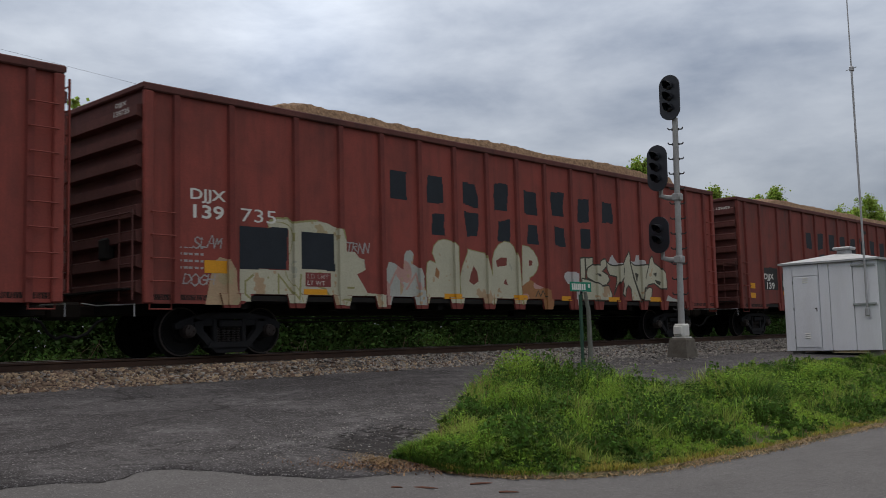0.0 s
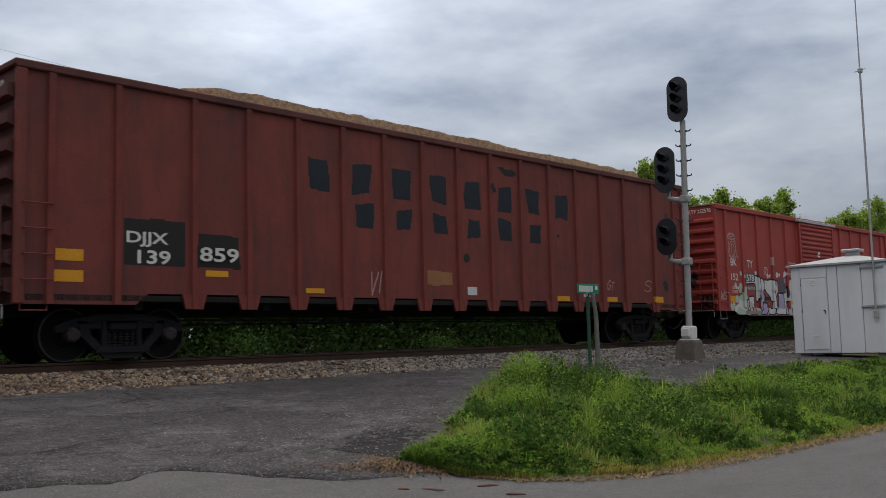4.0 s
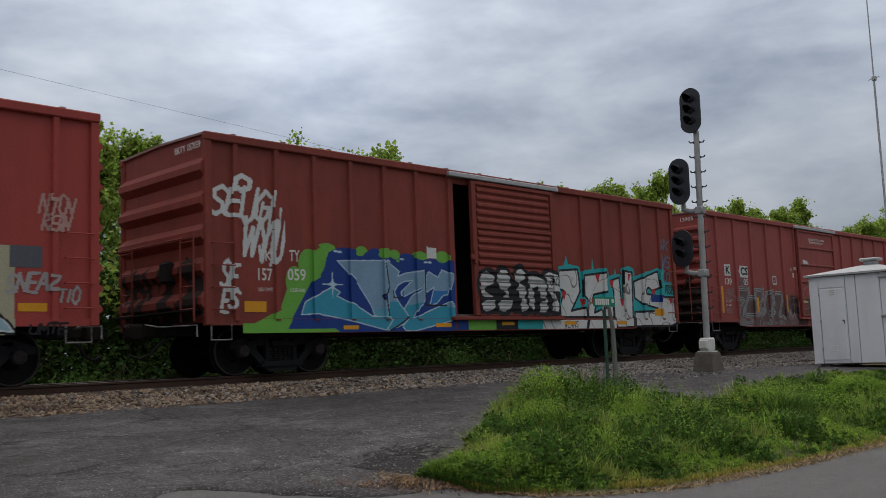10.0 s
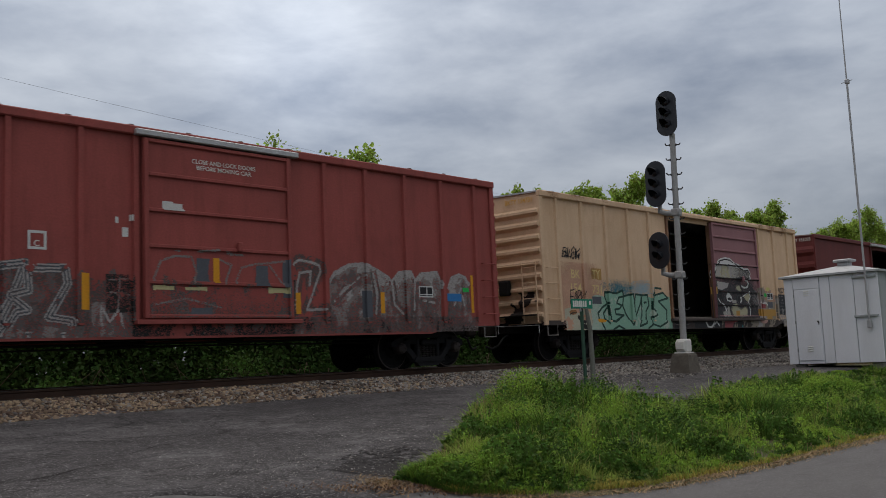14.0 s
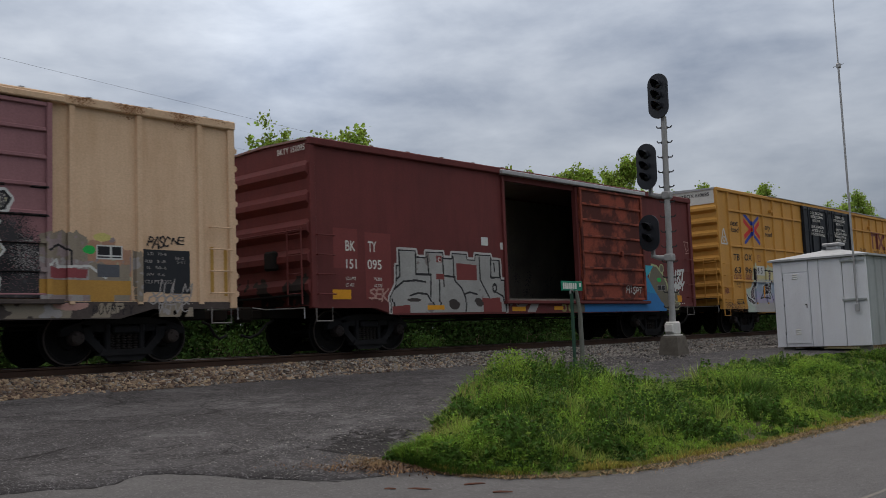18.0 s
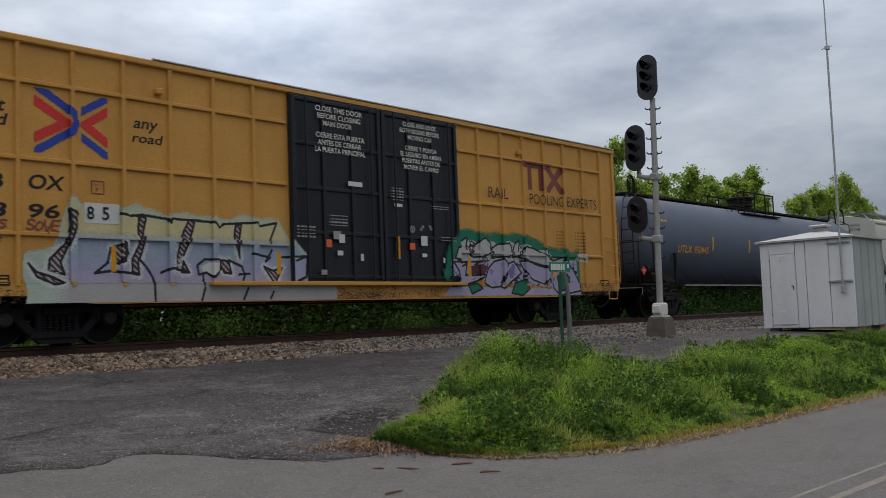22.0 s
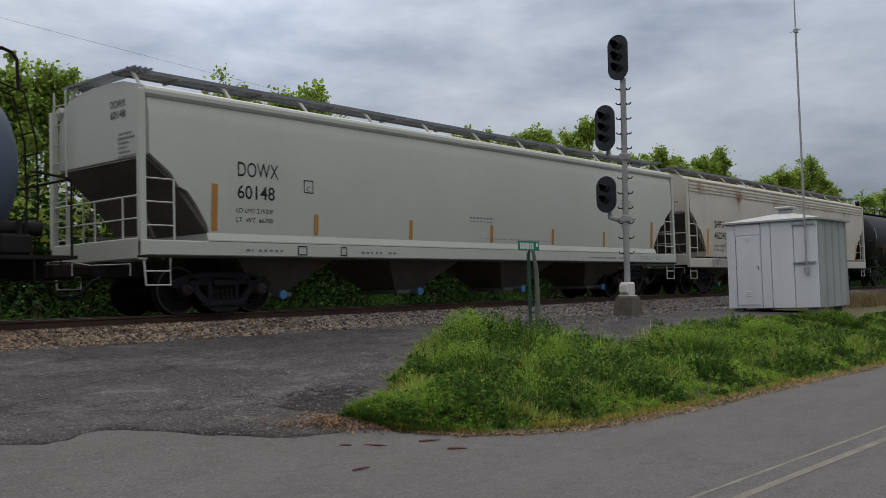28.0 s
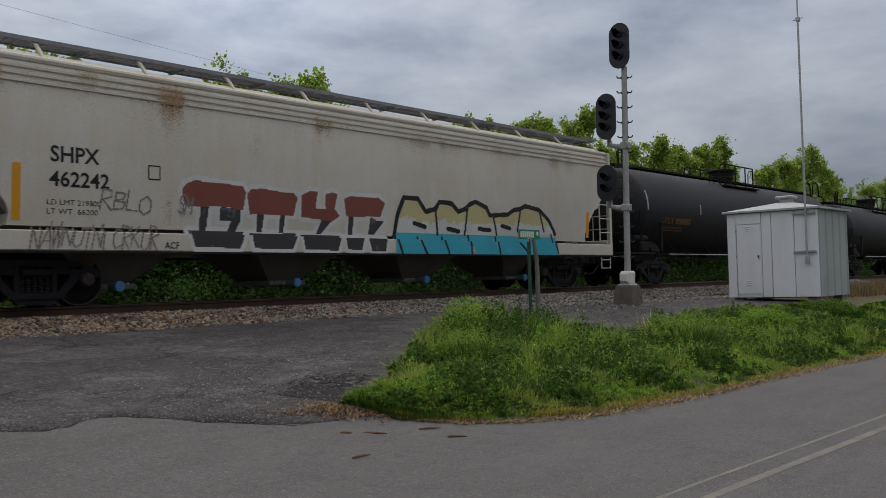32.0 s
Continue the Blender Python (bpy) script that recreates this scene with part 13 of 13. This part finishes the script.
for body, x1, z in (("EXW 10-8 H 8-3", 17.51, 2.95), ("EW 0-3 H 15-2", 17.51, 2.85), ("CU FT 6241", 17.27, 2.74), ("EXTERIOR PAINT", 17.46, 2.49), ("PLT 442 05-17", 17.40, 2.33), ("INTERIOR LINING", 17.44, 2.24), ("PLT 442 05-17", 17.39, 2.09)):
    letter(car_k, body, 16.85, z, x1, z + 0.058, stencil_grey, DK, 0.0)
for x1, z in ((17.76, 2.41), (17.37, 2.165)):
    letter(car_k, "IIIIIIIIIIIIIIIII", 16.85, z, x1, z + 0.055, stencil_grey, DK, 0.03)
for k in range(6):
    letter(car_k, "IIIIIIIIIIIII", 0.6, 3.33 - 0.085 * k, (1.05, 1.15, 0.95, 0.9, 1.0, 1.3)[k], 3.37 - 0.085 * k, stencil_grey, DK, 0.02, end=0.19)
    letter(car_l, "IIIIIIIIIIIII", 0.6, 3.33 - 0.085 * k, (1.05, 1.15, 0.95, 0.9, 1.0, 1.3)[k], 3.37 - 0.085 * k, stencil_grey, DKL, 0.02, end=0.19)
frame_box(car_k, 3.6, 1.12, 3.85, 1.31, DK, P_BLACK)
frame_box(car_k, 4.8, 1.12, 4.98, 1.31, DK, P_BLACK)
for body, x0, x1, z0, z1 in (("EMPTY LOAD", 17.94, 18.45, 1.235, 1.285), ("NO ADJ BLOCKS", 17.94, 18.52, 1.165, 1.215), ("JACK HERE", 18.62, 18.9, 1.22, 1.26), ("FULL LOAD", 19.0, 19.3, 1.24, 1.28), ("LIFT HERE", 19.02, 19.26, 1.17, 1.21)):
    letter(car_k, body, x0, z0, x1, z1, stencil_grey, lambda X, Z: np.full(X.shape, -1.613), 0.0)
letter(car_k, "DOWX", 0.35, 3.86, 0.85, 4.0, mark_black, DK, 0.0, end=0.19)
letter(car_k, "60148", 0.35, 3.66, 0.85, 3.8, mark_black, DK, 0.0, end=0.19)
letter(car_l, "SHPX", 2.15, 2.38, 3.02, 2.65, mark_black, DKL, 0.02)
letter(car_l, "462242", 2.13, 1.98, 3.20, 2.24, mark_black, DKL, 0.02)
letter(car_l, "LD LMT 219800", 2.1, 1.68, 3.05, 1.77, mark_black, DKL, 0.0)
letter(car_l, "LT WT  66200", 2.1, 1.53, 3.0, 1.62, mark_black, DKL, 0.0)
letter(car_l, "ACF", 4.25, 0.98, 4.55, 1.10, mark_black, DKL, 0.01)
letter(car_l, "SHPX", 0.35, 3.86, 0.85, 4.0, mark_black, DKL, 0.0, end=0.19)
letter(car_l, "462242", 0.35, 3.66, 0.85, 3.8, mark_black, DKL, 0.0, end=0.19)
frame_box(car_l, 3.95, 2.2, 4.2, 2.46, DKL, P_BLACK)


def rust_weeps(X, Z):
    """Orange rust that starts at the top beads and runs down in fading tongues."""
    d = np.zeros(X.shape)
    for x, z, wide, run, k in ((1.16, 3.86, 0.38, 0.30, 0.8), (2.91, 3.9, 0.22, 0.3, 0.6), (4.45, 3.72, 0.45, 0.45, 0.75), (6.35, 3.1, 0.14, 0.4, 0.3), (8.1, 3.66, 0.5, 0.25, 0.55), (11.7, 3.62, 0.9, 0.22, 0.5), (14.6, 3.64, 0.7, 0.2, 0.45), (0.9, 2.0, 0.3, 0.3, 0.25), (4.5, 1.75, 0.2, 0.35, 0.6), (17.2, 3.6, 0.6, 0.3, 0.5)):
        d = np.maximum(d, k * np.exp(-((X - x) / wide) ** 2 - (np.where(Z > z, (Z - z) * 2.2, z - Z) / run) ** 2))
    d = d * np.clip(0.7 + 0.9 * soft_noise(X * 3.0, Z * 0.5, 3.0, 8.0), 0, 1.3)
    return np.where(haze(d * 0.75, 31), np.where(d > 0.5, 1, 0), -1)


spray(car_l, "rust_run", 0.3, 18.5, 1.4, 4.0, rust_weeps, [paint("rust_weep", (0.50, 0.36, 0.22), 0.4), paint("rust_weep_deep", (0.42, 0.25, 0.12), 0.4)], lambda X, Z: np.where(Z > 3.58, -1.615 + np.clip(Z - 3.75, 0, 1) * 0.15, DKL(X, Z)), 0.013, 0.006)
bands(car_l, [(1.52, 1.41, 1.66, 2.32), (18.55, 1.45, 18.7, 2.2)], P_ORANGE, DKL)
CURVED[0] = False


def hopper_words(X, Z):
    c = np.full(X.shape, -1)
    n = soft_noise(X, Z, 4.0, 19.0)
    g = mottle(X, Z, 95.0, 4.0)
    # brick-red tops on dark legs and feet, ringed with white
    tops = [[(4.65, 2.07), (4.74, 2.18), (4.92, 2.25), (5.62, 2.23), (6.02, 2.21), (6.11, 2.10), (6.04, 1.75), (5.81, 1.76), (5.68, 1.80), (4.73, 1.76), (4.67, 1.92)],
            [(6.13, 2.05), (6.22, 2.16), (6.50, 2.19), (7.01, 2.15), (7.30, 2.15), (7.42, 2.06), (7.32, 1.69), (6.21, 1.67)],
            [(7.53, 2.12), (7.77, 2.22), (7.97, 2.21), (7.91, 1.87), (8.20, 1.86), (8.18, 2.16), (8.40, 2.23), (8.53, 2.18), (8.46, 1.87), (8.62, 1.73), (8.39, 1.60), (7.52, 1.67)],
            [(8.73, 2.10), (8.90, 2.16), (9.78, 2.18), (10.00, 2.06), (9.86, 1.75), (8.80, 1.72)]]
    legs = [[(5.06, 1.79), (5.25, 1.80), (5.19, 1.31), (5.03, 1.31)], [(5.51, 1.81), (5.74, 1.76), (5.98, 1.77), (5.98, 1.53), (5.87, 1.33), (5.67, 1.32), (5.76, 1.52), (5.50, 1.53)], [(6.39, 1.70), (6.56, 1.70), (6.51, 1.32), (6.37, 1.32)], [(6.97, 1.69), (7.10, 1.70), (7.06, 1.33), (6.94, 1.33)], [(8.10, 1.64), (8.39, 1.63), (8.09, 1.33), (7.94, 1.33)], [(8.86, 1.73), (9.03, 1.74), (9.00, 1.33), (8.88, 1.33)], [(9.55, 1.75), (9.73, 1.67), (9.98, 1.66), (9.66, 1.34), (9.48, 1.34)]]
    feet = [[(4.80, 1.32), (6.07, 1.33), (5.92, 1.00), (4.90, 1.02)], [(6.20, 1.31), (7.40, 1.32), (7.24, 0.99), (6.27, 1.01)], [(7.51, 1.30), (8.62, 1.30), (8.50, 0.98), (7.58, 1.00)], [(8.74, 1.27), (9.30, 1.27), (9.21, 1.00), (8.78, 1.01)], [(9.43, 1.26), (10.02, 1.25), (9.96, 0.97), (9.52, 0.98)]]
    for q in tops + legs + feet:
        c = np.where((trail(X, Z, [q + q[:1]]) < 0.085 + 0.015 * n) & (Z > 0.93), 0, c)
    for q, k in [(q, 8) for q in legs] + [(q, 8) for q in feet] + [(q, 1) for q in tops]:
        c = np.where(within(X, Z, q) & (Z > 0.93), np.where((k == 8) & (g > 0.65), 4, k), c)
    # cream and straw letters with a heavy black edge over an aqua foot
    top = [(10.32, 1.31), (10.42, 1.82), (10.62, 2.22), (11.11, 2.22), (11.40, 1.93), (11.75, 2.01), (11.89, 2.18), (12.35, 2.17), (12.61, 1.98), (12.90, 2.06), (13.06, 2.18), (13.29, 2.25), (13.75, 2.12), (13.89, 1.93), (14.67, 1.98), (14.93, 2.11), (15.24, 2.16), (15.45, 2.24), (16.12, 2.16), (16.58, 1.90), (16.79, 1.67), (16.92, 1.51)]
    body = within(X, Z, top)
    c = np.where(body, np.where(Z + 0.15 * g > 1.72, 5, 0), c)
    c = np.where((X > 10.3) & (X < 16.95) & (Z < 1.42) & (Z > 0.93), np.where(g > 0.7, 2, 6), c)
    c = np.where((trail(X, Z, [top]) < 0.06) & (Z > 1.3), 3, c)
    c = np.where((trail(X, Z, [[(11.75, 1.98), (11.85, 1.40)], [(12.97, 2.06), (12.89, 1.43)], [(14.05, 1.89), (14.20, 1.45)], [(15.24, 2.13), (15.11, 1.55)], [(16.12, 2.12), (16.36, 1.58)]]) < 0.035), 3, c)
    c = np.where((trail(X, Z, [[(10.99, 1.65), (11.39, 1.57)], [(12.22, 1.55), (12.65, 1.49)], [(13.45, 1.58), (13.92, 1.55)], [(14.41, 1.68), (14.78, 1.62)]]) < 0.055), 3, c)
    return np.where((trail(X, Z, [[(10.32, 1.37), (10.52, 0.95)], [(11.12, 1.32), (11.36, 0.95)], [(12.00, 1.34), (12.19, 0.96)], [(13.03, 1.39), (13.08, 0.96)], [(14.15, 1.38), (14.25, 0.97)], [(15.14, 1.25), (15.52, 0.98)], [(16.72, 1.51), (16.98, 0.99)]]) < 0.035) & (Z > 0.93), 3, c)


spray(car_l, "graffiti", 4.55, 17.0, 0.93, 2.5, hopper_words, [P_WHITE, P_BRICK, P_GREY2, P_BLACK, P_SLATE2, P_PALEYEL, P_AQUA, P_HOPBACK, paint("spray_charcoal", (0.05, 0.045, 0.05))], DKL, label="brick-red and yellow bubble graffiti")
spray(car_l, "scribbled_tag", 1.7, 5.2, 0.93, 2.1, thin_tags([("NAWNUTNLCRKUR", 1.75, 4.1, 0.95, 1.35, 0.012, 3), ("RBLO", 3.0, 4.0, 1.62, 1.95, 0.014, 7), ("SM", 4.55, 4.85, 1.6, 1.95, 0.016, 5)]), [P_GREY], DKL, 0.016, 0.009)


for x0, z0, x1, z1 in ((6.6, 1.75, 7.25, 2.5), (6.25, 1.9, 6.42, 2.2), (7.6, 1.8, 7.78, 2.2), (7.95, 1.95, 8.15, 2.02), (8.35, 2.45, 8.55, 2.8), (8.45, 2.0, 8.6, 2.15), (7.0, 1.2, 7.18, 1.5), (8.1, 1.2, 8.25, 1.5)):
    plate(car_h, x0, z0, x1, z1, P_GREY2 if x1 - x0 > 0.3 else P_GREY, lambda X, Z: np.full(X.shape, SHEET - 0.097), "paint_smear", 0.04, x0, 0.006)
spray(car_h, "graffiti", 6.2, 9.0, 0.79, 1.02, lambda X, Z: np.where((np.abs(np.hypot(X - 8.55, Z - 0.9) - 0.09) < 0.03) | (np.abs(np.hypot(X - 8.85, Z - 0.9) - 0.09) < 0.03), 0, np.where(np.abs(X - 7.2 - 0.8 * (Z - 0.9)) < 0.17, 1, -1)), [P_OLIVE, P_GREY2], DH, 0.02, 0.006, "olive rings and pale patch along the sill")


# ---- what moves ----


def motions():
    for e, left in CARS:
        rows = []
        for t in range(0, 33, 4):
            rows.append((t, pose(left - SPEED * t - GAIN * t * t, TRACK_Y, RAIL_Z)))
        walk(e, rows)
    for w, k in WHEELSETS:
        rows = []
        for i in range(321):
            t = i / 10
            rows.append((t, pose(k, 0, 0.457, 0, -math.degrees((SPEED * t + GAIN * t * t) / 0.457), 0)))
        walk(w, rows)


motions()
